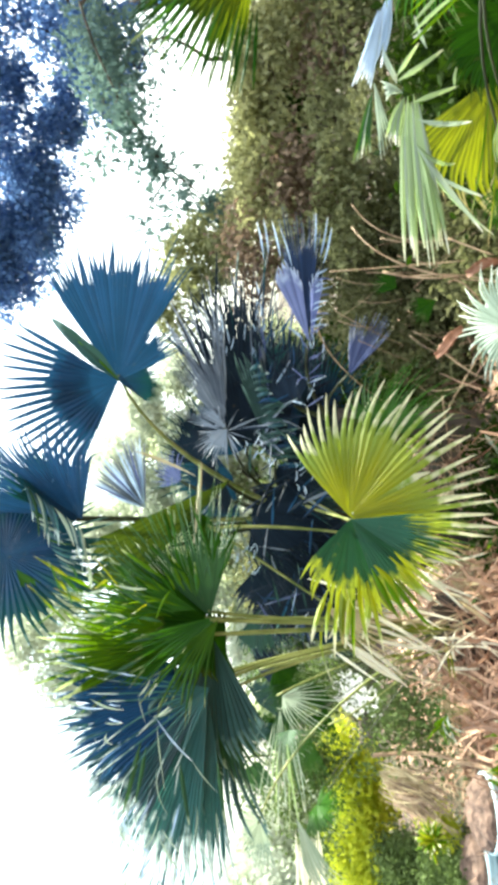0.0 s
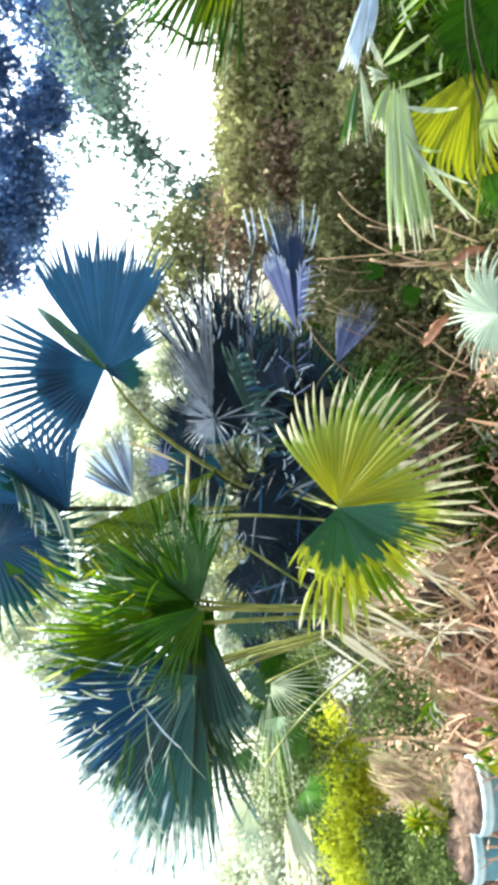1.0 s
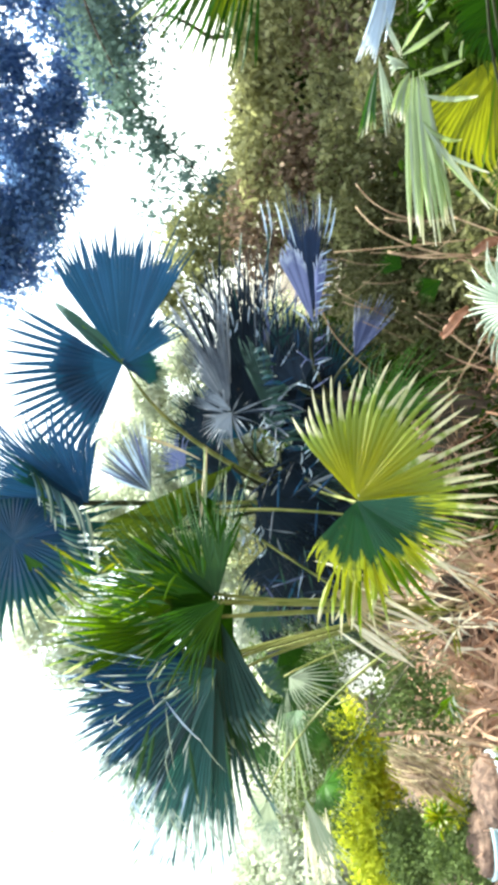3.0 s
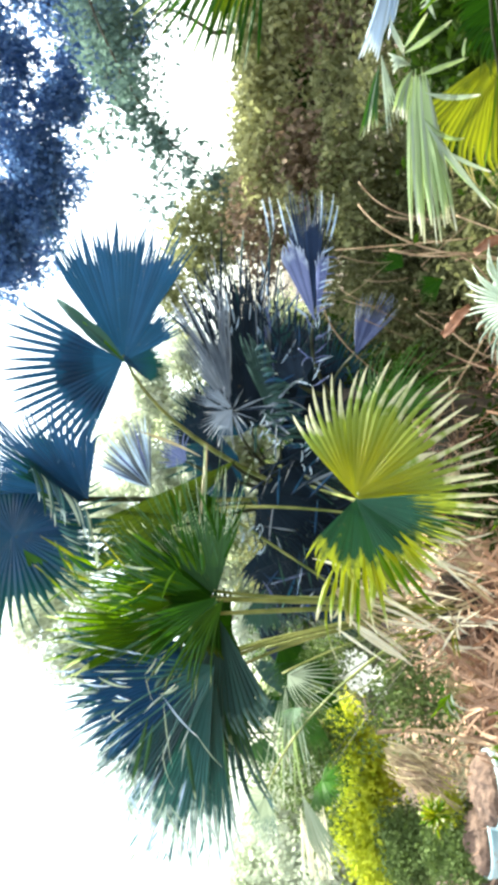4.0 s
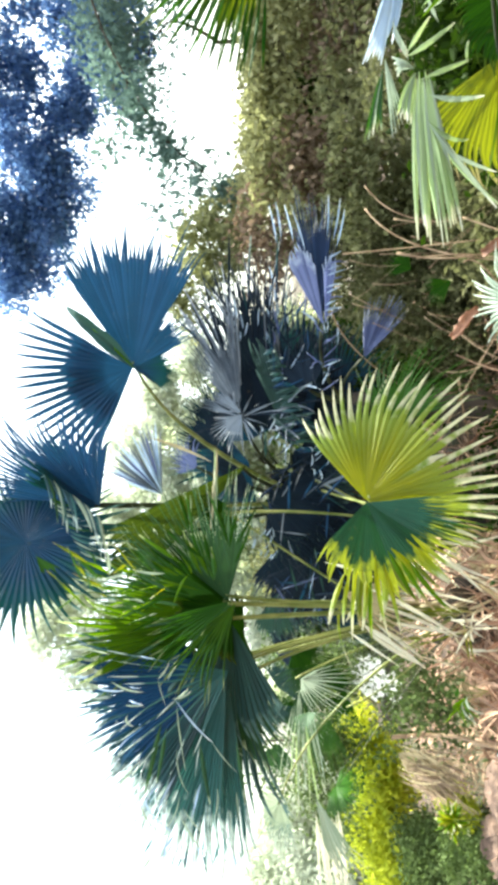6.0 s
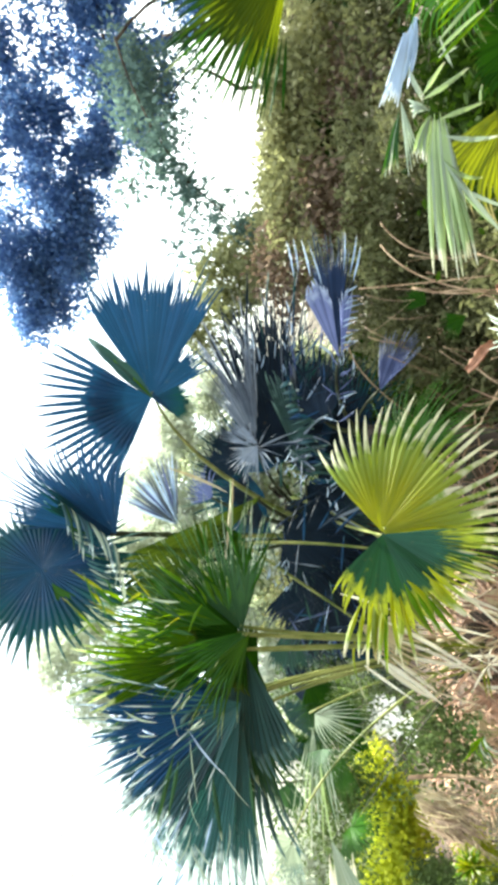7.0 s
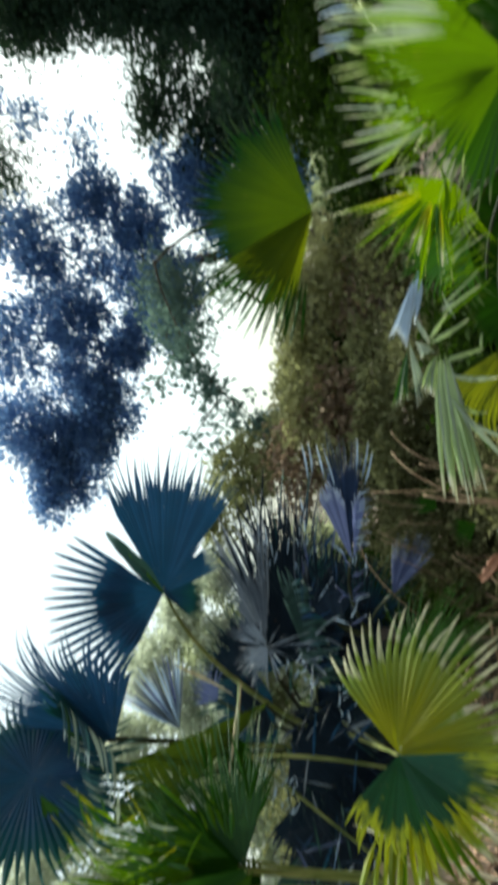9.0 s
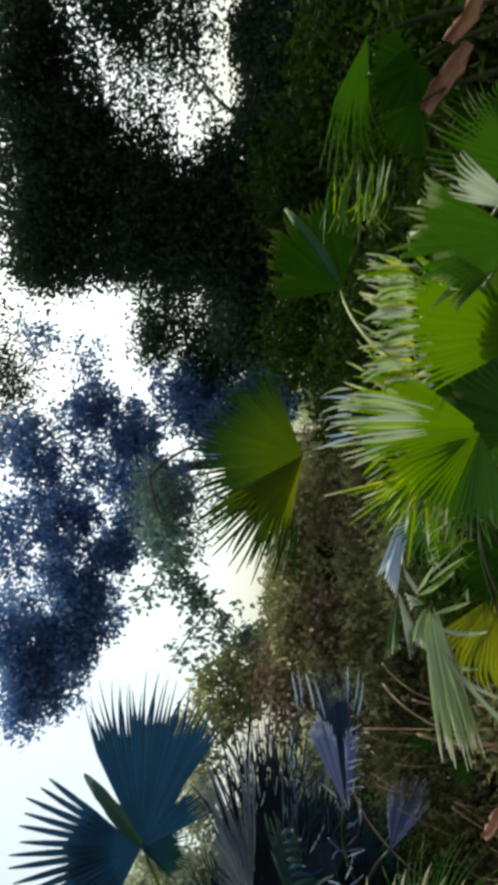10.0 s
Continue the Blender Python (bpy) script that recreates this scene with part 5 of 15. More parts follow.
frond(clump, M_GREEN, (-2.23, 4.02, 1.31), (-2.23, 3.89, 1.12), (0.88, -0.38, 0.27), base=(-1.15, 4.12, 0.48), bow=0.02, thick=0.005, stalk=M_STALK_DARK, half=100, n=26, split=0.35, thin=0.7)
frond(clump, M_ASH, (-1.56, 4.01, 1.52), (-1.63, 3.86, 1.25), (0.84, -0.55, 0.07), base=(-1.15, 4.12, 0.48), bow=0.02, thick=0.005, stalk=M_STALK_DARK, half=60, n=14, split=0.3, thin=0.7)
leaflet(clump, M_CREAM, (-0.663, 3.898, 0.91), (-0.809, 3.791, 0.666), (-0.881, 3.684, 0.407), 0.014, (0.23, -0.93, 0.3), 0.6)
leaflet(clump, M_CREAM, (-1.162, 3.864, 1.15), (-1.264, 3.768, 1.062), (-1.354, 3.703, 0.847), 0.02, (0.38, -0.9, 0.24), 0.6)
leaflet(clump, M_CREAM, (-1.159, 3.857, 1.084), (-1.23, 3.766, 0.965), (-1.311, 3.718, 0.844), 0.014, (0.39, -0.88, 0.27), 0.6)
leaflet(clump, M_CREAM, (-1.156, 3.846, 0.985), (-1.177, 3.755, 0.804), (-1.152, 3.729, 0.649), 0.012, (0.29, -0.9, 0.32), 0.6)
leaflet(clump, M_CREAM, (-0.661, 3.887, 0.845), (-0.727, 3.792, 0.601), (-0.617, 3.724, 0.363), 0.012, (0.15, -0.93, 0.33), 0.6)
leaflet(clump, M_BRIGHT, (-1.007, 3.916, 1.246), (-1.166, 3.878, 1.35), (-1.387, 3.742, 1.228), 0.008, (0.41, -0.91, 0.08), 0.6)
leaflet(clump, M_YELLOW, (-1.11, 3.985, 0.793), (-1.106, 3.909, 0.673), (-1.087, 3.821, 0.512), 0.012, (0.25, -0.83, 0.5), 0.6)
leaflet(clump, M_YELLOW, (-1.118, 4.011, 0.961), (-1.143, 3.919, 0.772), (-1.111, 3.834, 0.591), 0.008, (0.27, -0.87, 0.42), 0.6)
leaflet(clump, M_YELLOW, (-1.251, 3.938, 0.768), (-1.307, 3.897, 0.944), (-1.237, 3.889, 1.114), 0.007, (0.3, -0.94, -0.14), 0.6)
leaflet(clump, M_YELLOW, (-1.147, 3.821, 0.578), (-1.236, 3.79, 0.569), (-1.353, 3.748, 0.564), 0.01, (0.31, -0.92, 0.24), 0.6)
leaflet(clump, M_STRAW, (-1.122, 3.905, 0.676), (-1.081, 3.861, 0.667), (-0.995, 3.842, 0.498), 0.0081, (0.55, -0.58, 0.6), 1)
leaflet(clump, M_STRAW, (-0.937, 3.905, 0.481), (-0.951, 3.835, 0.434), (-1.055, 3.774, 0.323), 0.0131, (0.64, -0.76, 0.15), 1)
leaflet(clump, M_STRAW, (-1.33, 3.809, 0.556), (-1.282, 3.76, 0.512), (-1.367, 3.692, 0.384), 0.0107, (-0.21, -0.79, 0.58), 1)
leaflet(clump, M_STRAW, (-0.748, 3.929, 0.418), (-0.731, 3.869, 0.383), (-0.621, 3.817, 0.166), 0.0101, (0.06, -0.9, 0.43), 1)
leaflet(clump, M_STRAW, (-0.994, 3.967, 0.816), (-0.999, 3.913, 0.814), (-1.138, 3.849, 0.687), 0.0114, (0.41, -0.85, 0.33), 1)
leaflet(clump, M_STRAW, (-0.871, 3.939, 0.551), (-0.93, 3.863, 0.516), (-0.899, 3.844, 0.421), 0.0084, (0.45, -0.76, 0.46), 1)
leaflet(clump, M_CREAM, (-1.176, 3.848, 0.512), (-1.126, 3.78, 0.41), (-1.15, 3.724, 0.259), 0.0111, (-0.24, -0.88, 0.41), 1)
leaflet(clump, M_CREAM, (-0.867, 4.008, 0.877), (-0.843, 3.948, 0.805), (-0.792, 3.931, 0.669), 0.0085, (0.04, -0.93, 0.36), 1)
leaflet(clump, M_CREAM, (-1.298, 3.821, 0.559), (-1.298, 3.769, 0.568), (-1.278, 3.73, 0.407), 0.0118, (0.58, -0.67, 0.47), 1)
leaflet(clump, M_CREAM, (-0.872, 3.991, 0.79), (-0.906, 3.92, 0.731), (-0.733, 3.93, 0.613), 0.0135, (0.2, -0.87, 0.46), 1)
leaflet(clump, M_STRAW, (-0.861, 3.921, 0.474), (-0.807, 3.852, 0.377), (-0.817, 3.813, 0.262), 0.0111, (0.13, -0.87, 0.47), 1)
leaflet(clump, M_STRAW, (-1.357, 3.863, 0.842), (-1.361, 3.785, 0.728), (-1.395, 3.738, 0.581), 0.0065, (-0.31, -0.84, 0.45), 1)
leaflet(clump, M_CREAM, (-1.18, 3.825, 0.433), (-1.151, 3.753, 0.346), (-1.218, 3.694, 0.233), 0.0065, (0.38, -0.8, 0.46), 1)
leaflet(clump, M_CREAM, (-1.112, 3.852, 0.456), (-1.104, 3.787, 0.411), (-1.22, 3.713, 0.292), 0.012, (0.18, -0.81, 0.57), 1)
leaflet(clump, M_CREAM, (-0.904, 3.999, 0.872), (-0.873, 3.946, 0.827), (-0.867, 3.902, 0.609), 0.0117, (-0.12, -0.94, 0.33), 1)
leaflet(clump, M_STRAW, (-0.884, 3.899, 0.414), (-0.819, 3.832, 0.321), (-0.869, 3.806, 0.276), 0.0116, (0.3, -0.78, 0.56), 1)
leaflet(clump, M_CREAM, (-0.827, 3.961, 0.601), (-0.863, 3.882, 0.53), (-0.907, 3.833, 0.389), 0.0118, (0.7, -0.69, 0.15), 1)
leaflet(clump, M_CREAM, (-0.818, 3.982, 0.689), (-0.901, 3.899, 0.631), (-0.721, 3.89, 0.45), 0.0065, (-0.36, -0.91, 0.21), 1)
leaflet(clump, M_CREAM, (-0.89, 3.934, 0.546), (-0.899, 3.856, 0.463), (-1.01, 3.786, 0.323), 0.0137, (-0.22, -0.76, 0.62), 1)
leaflet(clump, M_STRAW, (-1.061, 3.928, 0.706), (-1.125, 3.846, 0.655), (-0.972, 3.83, 0.435), 0.0091, (0.14, -0.92, 0.38), 1)
leaflet(clump, M_STRAW, (-1.09, 3.88, 0.537), (-1.067, 3.826, 0.512), (-1, 3.811, 0.393), 0.0099, (0.39, -0.71, 0.59), 1)
leaflet(clump, M_STRAW, (-1.089, 3.94, 0.805), (-1.07, 3.891, 0.796), (-1.023, 3.873, 0.648), 0.0136, (0.13, -0.89, 0.44), 1)
leaflet(clump, M_CREAM, (-1.151, 3.887, 0.636), (-1.152, 3.82, 0.582), (-1.105, 3.792, 0.427), 0.0113, (0.1, -0.9, 0.43), 1)
leaflet(clump, M_STRAW, (-1.226, 3.861, 0.625), (-1.276, 3.788, 0.612), (-1.369, 3.727, 0.504), 0.0075, (0.16, -0.75, 0.65), 1)
leaflet(clump, M_STRAW, (-0.817, 3.921, 0.439), (-0.869, 3.857, 0.44), (-0.968, 3.762, 0.219), 0.0121, (-0.05, -0.79, 0.61), 1)
leaflet(clump, M_STRAW, (-1.131, 3.873, 0.556), (-1.05, 3.813, 0.446), (-1.048, 3.795, 0.384), 0.0129, (-0.08, -0.92, 0.38), 1)
leaflet(clump, M_BRIGHT, (-0.669, 3.571, 1.148), (-0.863, 3.478, 1.158), (-1.035, 3.442, 1.282), 0.02, (0.35, -0.94, 0.05), 0.6)
leaflet(clump, M_BRIGHT, (-0.697, 3.558, 1.088), (-0.859, 3.464, 1.04), (-1.029, 3.426, 1.105), 0.022, (0.37, -0.92, 0.12), 0.6)
leaflet(clump, M_BRIGHT, (-0.666, 3.556, 1.027), (-0.741, 3.472, 0.919), (-0.91, 3.427, 0.898), 0.022, (0.35, -0.91, 0.23), 0.6)
leaflet(clump, M_ASH, (-1.502, 2.978, 2.107), (-1.604, 2.925, 2.105), (-1.667, 2.9, 2.042), 0.0031, (0.47, -0.87, -0.16), 0.6)
leaflet(clump, M_ASH, (-1.639, 2.847, 2.26), (-1.77, 2.776, 2.226), (-1.801, 2.788, 2.081), 0.0043, (0.51, -0.84, -0.19), 0.6)
leaflet(clump, M_ASH, (-1.711, 2.844, 2.083), (-1.806, 2.796, 2.021), (-1.862, 2.771, 1.944), 0.0043, (0.53, -0.84, -0.14), 0.6)
leaflet(clump, M_ASH, (-1.216, 3.05, 2.436), (-1.262, 3.033, 2.351), (-1.264, 3.051, 2.275), 0.0062, (0.4, -0.91, -0.13), 0.6)
leaflet(clump, M_ASH, (-1.361, 3.014, 2.346), (-1.384, 2.976, 2.363), (-1.399, 2.982, 2.312), 0.0062, (0.66, -0.75, -0.04), 0.6)
leaflet(clump, M_ASH, (-1.301, 3.065, 2.143), (-1.305, 3.073, 2.09), (-1.272, 3.093, 2.053), 0.0062, (0.38, -0.91, -0.16), 0.6)
leaflet(clump, M_ASH, (-1.215, 3.085, 2.214), (-1.182, 3.106, 2.177), (-1.147, 3.121, 2.166), 0.0062, (0.35, -0.92, -0.19), 0.6)
leaflet(clump, M_ASH, (-1.218, 3.019, 2.534), (-1.239, 3.006, 2.476), (-1.253, 3.023, 2.401), 0.005, (0.41, -0.9, -0.13), 0.6)
leaflet(clump, M_ASH, (-1.319, 3.028, 2.363), (-1.322, 3.016, 2.32), (-1.319, 3.029, 2.27), 0.005, (0.4, -0.92, -0.01), 0.6)
leaflet(clump, M_ASH, (-1.215, 3.085, 2.214), (-1.275, 3.065, 2.197), (-1.327, 3.048, 2.172), 0.0025, (0.38, -0.91, -0.19), 0.6)


# ---- the taller palm, its skirt coloured dark for shade ----
tall = thing("fan_palm", "tall blue-green fan palm, skirt of dead leaves coloured dark for shade", "palm", "fan palms")
frond(tall, M_BLUE, (0.36, 3.77, 2.48), (1.26, 3.66, 2.48), (-0.13, -0.96, -0.24), base=(-0.57, 4.87, 1.34), half=34, n=32, split=0.72, wild=1.3, thin=0.6, pleat=0.45, droop=0.02, fold=0.0, cup=0.05, short=0.06, twist=0.3, stalk=M_STALK, label='dark blue-green leaf seen from below, flare haze in its blue')
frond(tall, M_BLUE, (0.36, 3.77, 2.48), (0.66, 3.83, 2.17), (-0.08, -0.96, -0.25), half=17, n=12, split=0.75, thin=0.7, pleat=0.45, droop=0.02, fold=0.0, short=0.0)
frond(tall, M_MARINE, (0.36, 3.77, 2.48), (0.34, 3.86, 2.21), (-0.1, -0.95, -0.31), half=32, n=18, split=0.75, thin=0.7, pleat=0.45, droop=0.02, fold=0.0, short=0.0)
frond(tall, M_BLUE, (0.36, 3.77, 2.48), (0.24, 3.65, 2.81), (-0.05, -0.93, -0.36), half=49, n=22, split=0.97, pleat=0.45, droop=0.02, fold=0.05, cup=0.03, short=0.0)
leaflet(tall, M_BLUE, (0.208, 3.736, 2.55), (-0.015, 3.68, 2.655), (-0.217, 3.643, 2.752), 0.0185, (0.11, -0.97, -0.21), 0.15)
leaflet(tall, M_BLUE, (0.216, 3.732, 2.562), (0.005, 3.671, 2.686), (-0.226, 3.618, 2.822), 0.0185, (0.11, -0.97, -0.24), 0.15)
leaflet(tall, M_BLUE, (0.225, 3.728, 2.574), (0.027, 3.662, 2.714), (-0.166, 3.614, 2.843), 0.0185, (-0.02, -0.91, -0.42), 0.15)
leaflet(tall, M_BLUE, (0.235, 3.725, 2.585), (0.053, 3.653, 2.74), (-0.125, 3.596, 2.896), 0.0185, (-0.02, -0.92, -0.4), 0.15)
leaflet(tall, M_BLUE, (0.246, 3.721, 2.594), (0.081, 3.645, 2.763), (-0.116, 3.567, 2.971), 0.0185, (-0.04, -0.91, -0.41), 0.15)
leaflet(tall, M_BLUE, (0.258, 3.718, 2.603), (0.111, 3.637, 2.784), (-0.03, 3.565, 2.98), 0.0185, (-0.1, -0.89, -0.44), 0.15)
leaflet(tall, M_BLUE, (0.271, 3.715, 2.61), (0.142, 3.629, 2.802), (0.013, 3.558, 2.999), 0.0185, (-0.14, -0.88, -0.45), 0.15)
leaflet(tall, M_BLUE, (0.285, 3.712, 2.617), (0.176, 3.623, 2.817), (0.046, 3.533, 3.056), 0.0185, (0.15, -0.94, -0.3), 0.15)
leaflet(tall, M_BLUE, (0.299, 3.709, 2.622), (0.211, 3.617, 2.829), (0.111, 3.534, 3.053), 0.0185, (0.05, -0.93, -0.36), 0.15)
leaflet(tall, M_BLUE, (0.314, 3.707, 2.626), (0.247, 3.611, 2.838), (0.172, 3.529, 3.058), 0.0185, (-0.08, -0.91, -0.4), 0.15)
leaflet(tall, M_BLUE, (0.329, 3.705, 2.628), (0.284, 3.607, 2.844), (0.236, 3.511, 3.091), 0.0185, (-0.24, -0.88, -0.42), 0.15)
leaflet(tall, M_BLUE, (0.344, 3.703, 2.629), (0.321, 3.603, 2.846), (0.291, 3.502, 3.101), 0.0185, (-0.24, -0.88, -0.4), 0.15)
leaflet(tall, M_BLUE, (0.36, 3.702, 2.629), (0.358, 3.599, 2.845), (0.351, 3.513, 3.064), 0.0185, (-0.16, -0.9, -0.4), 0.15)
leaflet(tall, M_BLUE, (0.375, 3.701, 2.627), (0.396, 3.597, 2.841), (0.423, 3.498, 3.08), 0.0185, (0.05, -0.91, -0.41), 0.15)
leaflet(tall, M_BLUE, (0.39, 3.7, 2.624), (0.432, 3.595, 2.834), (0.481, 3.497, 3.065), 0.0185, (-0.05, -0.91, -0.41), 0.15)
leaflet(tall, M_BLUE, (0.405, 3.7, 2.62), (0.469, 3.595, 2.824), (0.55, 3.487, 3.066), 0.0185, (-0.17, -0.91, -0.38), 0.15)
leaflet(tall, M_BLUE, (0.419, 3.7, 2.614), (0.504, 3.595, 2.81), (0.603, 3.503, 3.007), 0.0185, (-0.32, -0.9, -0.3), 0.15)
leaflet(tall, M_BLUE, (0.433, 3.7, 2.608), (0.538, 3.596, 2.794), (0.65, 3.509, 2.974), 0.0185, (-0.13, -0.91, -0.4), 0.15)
# Greener ribbons put the lit fold along the rib into colour.
leaflet(tall, M_DUSK, (0.356, 3.726, 2.463), (0.522, 3.613, 2.614), (0.681, 3.53, 2.789), 0.05, (-0.54, -0.84, 0.03), 0.1)
leaflet(tall, M_LUSH, (0.355, 3.717, 2.461), (0.491, 3.616, 2.583), (0.602, 3.561, 2.707), 0.012, (-0.55, -0.83, 0.03), 0.1)
frond(tall, M_DEEP, (0.43, 3.9, 2.44), (0.21, 3.95, 2.3), (0.02, -0.94, -0.34), half=34, n=16, split=0.3, thin=0.6)
leaflet(tall, M_MARINE, (-0.633, 3.674, 2.995), (-0.612, 3.745, 2.81), (-0.576, 3.813, 2.607), 0.034, (0.15, -0.94, -0.31), 0.1)
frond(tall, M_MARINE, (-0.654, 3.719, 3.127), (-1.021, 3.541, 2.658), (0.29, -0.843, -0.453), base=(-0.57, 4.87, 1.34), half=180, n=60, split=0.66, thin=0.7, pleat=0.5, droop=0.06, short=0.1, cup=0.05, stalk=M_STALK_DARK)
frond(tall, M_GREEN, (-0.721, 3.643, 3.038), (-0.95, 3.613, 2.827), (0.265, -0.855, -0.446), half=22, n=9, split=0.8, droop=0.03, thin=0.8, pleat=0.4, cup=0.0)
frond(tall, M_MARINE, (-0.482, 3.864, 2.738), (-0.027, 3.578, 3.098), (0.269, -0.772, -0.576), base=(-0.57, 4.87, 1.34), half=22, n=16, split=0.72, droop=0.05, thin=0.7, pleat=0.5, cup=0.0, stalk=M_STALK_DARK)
leaflet(tall, M_TEAL, (-0.235, 3.632, 2.988), (-0.328, 3.605, 2.926), (-0.447, 3.633, 2.935), 0.00880426, (0.013, -0.998, -0.059), 0.6)
leaflet(tall, M_MOSS, (-0.252, 3.633, 2.966), (-0.344, 3.606, 2.894), (-0.531, 3.634, 2.901), 0.0094278, (0.013, -0.998, -0.059), 0.6)
leaflet(tall, M_TEAL, (-0.269, 3.634, 2.944), (-0.361, 3.607, 2.886), (-0.502, 3.638, 2.839), 0.00642447, (0.013, -0.998, -0.059), 0.6)
leaflet(tall, M_ASH, (-0.285, 3.635, 2.922), (-0.378, 3.609, 2.845), (-0.545, 3.635, 2.87), 0.00737969, (0.013, -0.998, -0.059), 0.6)
leaflet(tall, M_SEA, (-0.302, 3.637, 2.9), (-0.395, 3.609, 2.841), (-0.592, 3.636, 2.845), 0.0082619, (0.013, -0.998, -0.059), 0.6)
leaflet(tall, M_TEAL, (-0.319, 3.638, 2.878), (-0.412, 3.61, 2.815), (-0.559, 3.64, 2.787), 0.009786, (0.013, -0.998, -0.059), 0.6)
leaflet(tall, M_TEAL, (-0.336, 3.639, 2.856), (-0.428, 3.611, 2.793), (-0.551, 3.639, 2.812), 0.00672294, (0.013, -0.998, -0.059), 0.6)
leaflet(tall, M_SEA, (-0.353, 3.64, 2.834), (-0.445, 3.612, 2.777), (-0.587, 3.639, 2.79), 0.00882228, (0.013, -0.998, -0.059), 0.6)
leaflet(tall, M_ASH, (-0.37, 3.641, 2.812), (-0.462, 3.614, 2.732), (-0.569, 3.644, 2.713), 0.00839227, (0.013, -0.998, -0.059), 0.6)
leaflet(tall, M_ASH, (-0.387, 3.642, 2.79), (-0.478, 3.615, 2.711), (-0.589, 3.644, 2.704), 0.00727484, (0.013, -0.998, -0.059), 0.6)
leaflet(tall, M_TEAL, (-0.404, 3.643, 2.768), (-0.495, 3.616, 2.696), (-0.67, 3.646, 2.665), 0.00757247, (0.013, -0.998, -0.059), 0.6)
leaflet(tall, M_ASH, (-0.421, 3.644, 2.746), (-0.512, 3.617, 2.669), (-0.639, 3.645, 2.681), 0.00888285, (0.013, -0.998, -0.059), 0.6)
leaflet(tall, M_TEAL, (-0.438, 3.645, 2.724), (-0.529, 3.617, 2.668), (-0.669, 3.646, 2.666), 0.00961102, (0.013, -0.998, -0.059), 0.6)
leaflet(tall, M_SEA, (-0.455, 3.646, 2.702), (-0.546, 3.62, 2.626), (-0.735, 3.645, 2.657), 0.00883843, (0.013, -0.998, -0.059), 0.6)
leaflet(tall, M_ASH, (-0.471, 3.647, 2.68), (-0.563, 3.619, 2.624), (-0.748, 3.647, 2.629), 0.00975752, (0.013, -0.998, -0.059), 0.6)
leaflet(tall, M_GREEN, (-0.381, 3.652, 2.962), (-0.423, 3.636, 2.889), (-0.448, 3.661, 2.802), 0.00861006, (0.013, -0.998, -0.059), 0.6)
leaflet(tall, M_ASH, (-0.413, 3.653, 2.944), (-0.455, 3.636, 2.872), (-0.465, 3.66, 2.806), 0.00649657, (0.013, -0.998, -0.059), 0.6)
leaflet(tall, M_ASH, (-0.445, 3.653, 2.926), (-0.487, 3.637, 2.854), (-0.512, 3.661, 2.783), 0.00923022, (0.013, -0.998, -0.059), 0.6)
leaflet(tall, M_SEA, (-0.477, 3.654, 2.908), (-0.518, 3.638, 2.836), (-0.584, 3.661, 2.757), 0.0091954, (0.013, -0.998, -0.059), 0.6)
leaflet(tall, M_TEAL, (-0.509, 3.655, 2.89), (-0.55, 3.638, 2.818), (-0.557, 3.665, 2.702), 0.00973591, (0.013, -0.998, -0.059), 0.6)
leaflet(tall, M_GREEN, (-0.541, 3.655, 2.872), (-0.582, 3.639, 2.8), (-0.583, 3.666, 2.687), 0.00778898, (0.013, -0.998, -0.059), 0.6)
leaflet(tall, M_SEA, (-0.573, 3.656, 2.854), (-0.614, 3.64, 2.782), (-0.635, 3.666, 2.666), 0.00608694, (0.013, -0.998, -0.059), 0.6)
leaflet(tall, M_SEA, (-0.605, 3.657, 2.836), (-0.646, 3.64, 2.764), (-0.664, 3.665, 2.687), 0.00929224, (0.013, -0.998, -0.059), 0.6)
leaflet(tall, M_ASH, (-0.637, 3.657, 2.818), (-0.678, 3.641, 2.746), (-0.699, 3.663, 2.698), 0.00732792, (0.013, -0.998, -0.059), 0.6)
leaflet(tall, M_SEA, (-0.669, 3.658, 2.8), (-0.71, 3.642, 2.728), (-0.738, 3.664, 2.674), 0.00955727, (0.013, -0.998, -0.059), 0.6)
leaflet(tall, M_ASH, (-0.701, 3.659, 2.782), (-0.742, 3.642, 2.71), (-0.753, 3.669, 2.598), 0.00764713, (0.013, -0.998, -0.059), 0.6)
leaflet(tall, M_TEAL, (-0.733, 3.659, 2.764), (-0.773, 3.643, 2.692), (-0.812, 3.665, 2.651), 0.0071862, (0.013, -0.998, -0.059), 0.6)
frond(tall, M_BLUE, (-0.47, 3.89, 2.73), (0.01, 3.46, 3.34), (-0.69, -0.72, 0.02), base=(-0.57, 4.87, 1.34), half=60, n=40, split=0.62, droop=0.08, stalk=M_STALK_DARK)
frond(tall, M_GREEN, (-0.84, 3.94, 2.76), (-1.04, 3.79, 2.72), (0.51, -0.52, -0.69), base=(-0.57, 4.87, 1.34), half=60, n=20, split=0.3, thin=0.7, stalk=M_STALK_DARK)
frond(tall, M_BAND, (-0.242, 4.3, 1.851), (-0.834, 3.842, 2.703), (-0.038, -0.918, -0.395), base=(-0.57, 4.87, 1.34), half=11, n=8, split=0.92, droop=0.02, fold=0.1, short=0.0, cup=0.0, pleat=0.25, stalk=M_STALK_DARK)
frond(tall, M_DEEP, (-0.51, 4.35, 2), (-0.87, 4.06, 2.19), (0.07, -0.6, -0.8), base=(-0.57, 4.87, 1.34), half=70, n=26, split=0.4, thin=0.8)
leaflet(tall, M_STRAW, (-0.127, 4.174, 2.038), (-0.411, 4.103, 2.049), (-0.733, 4.002, 2.081), 0.014, (0.26, -0.96, -0.14), 0.6)
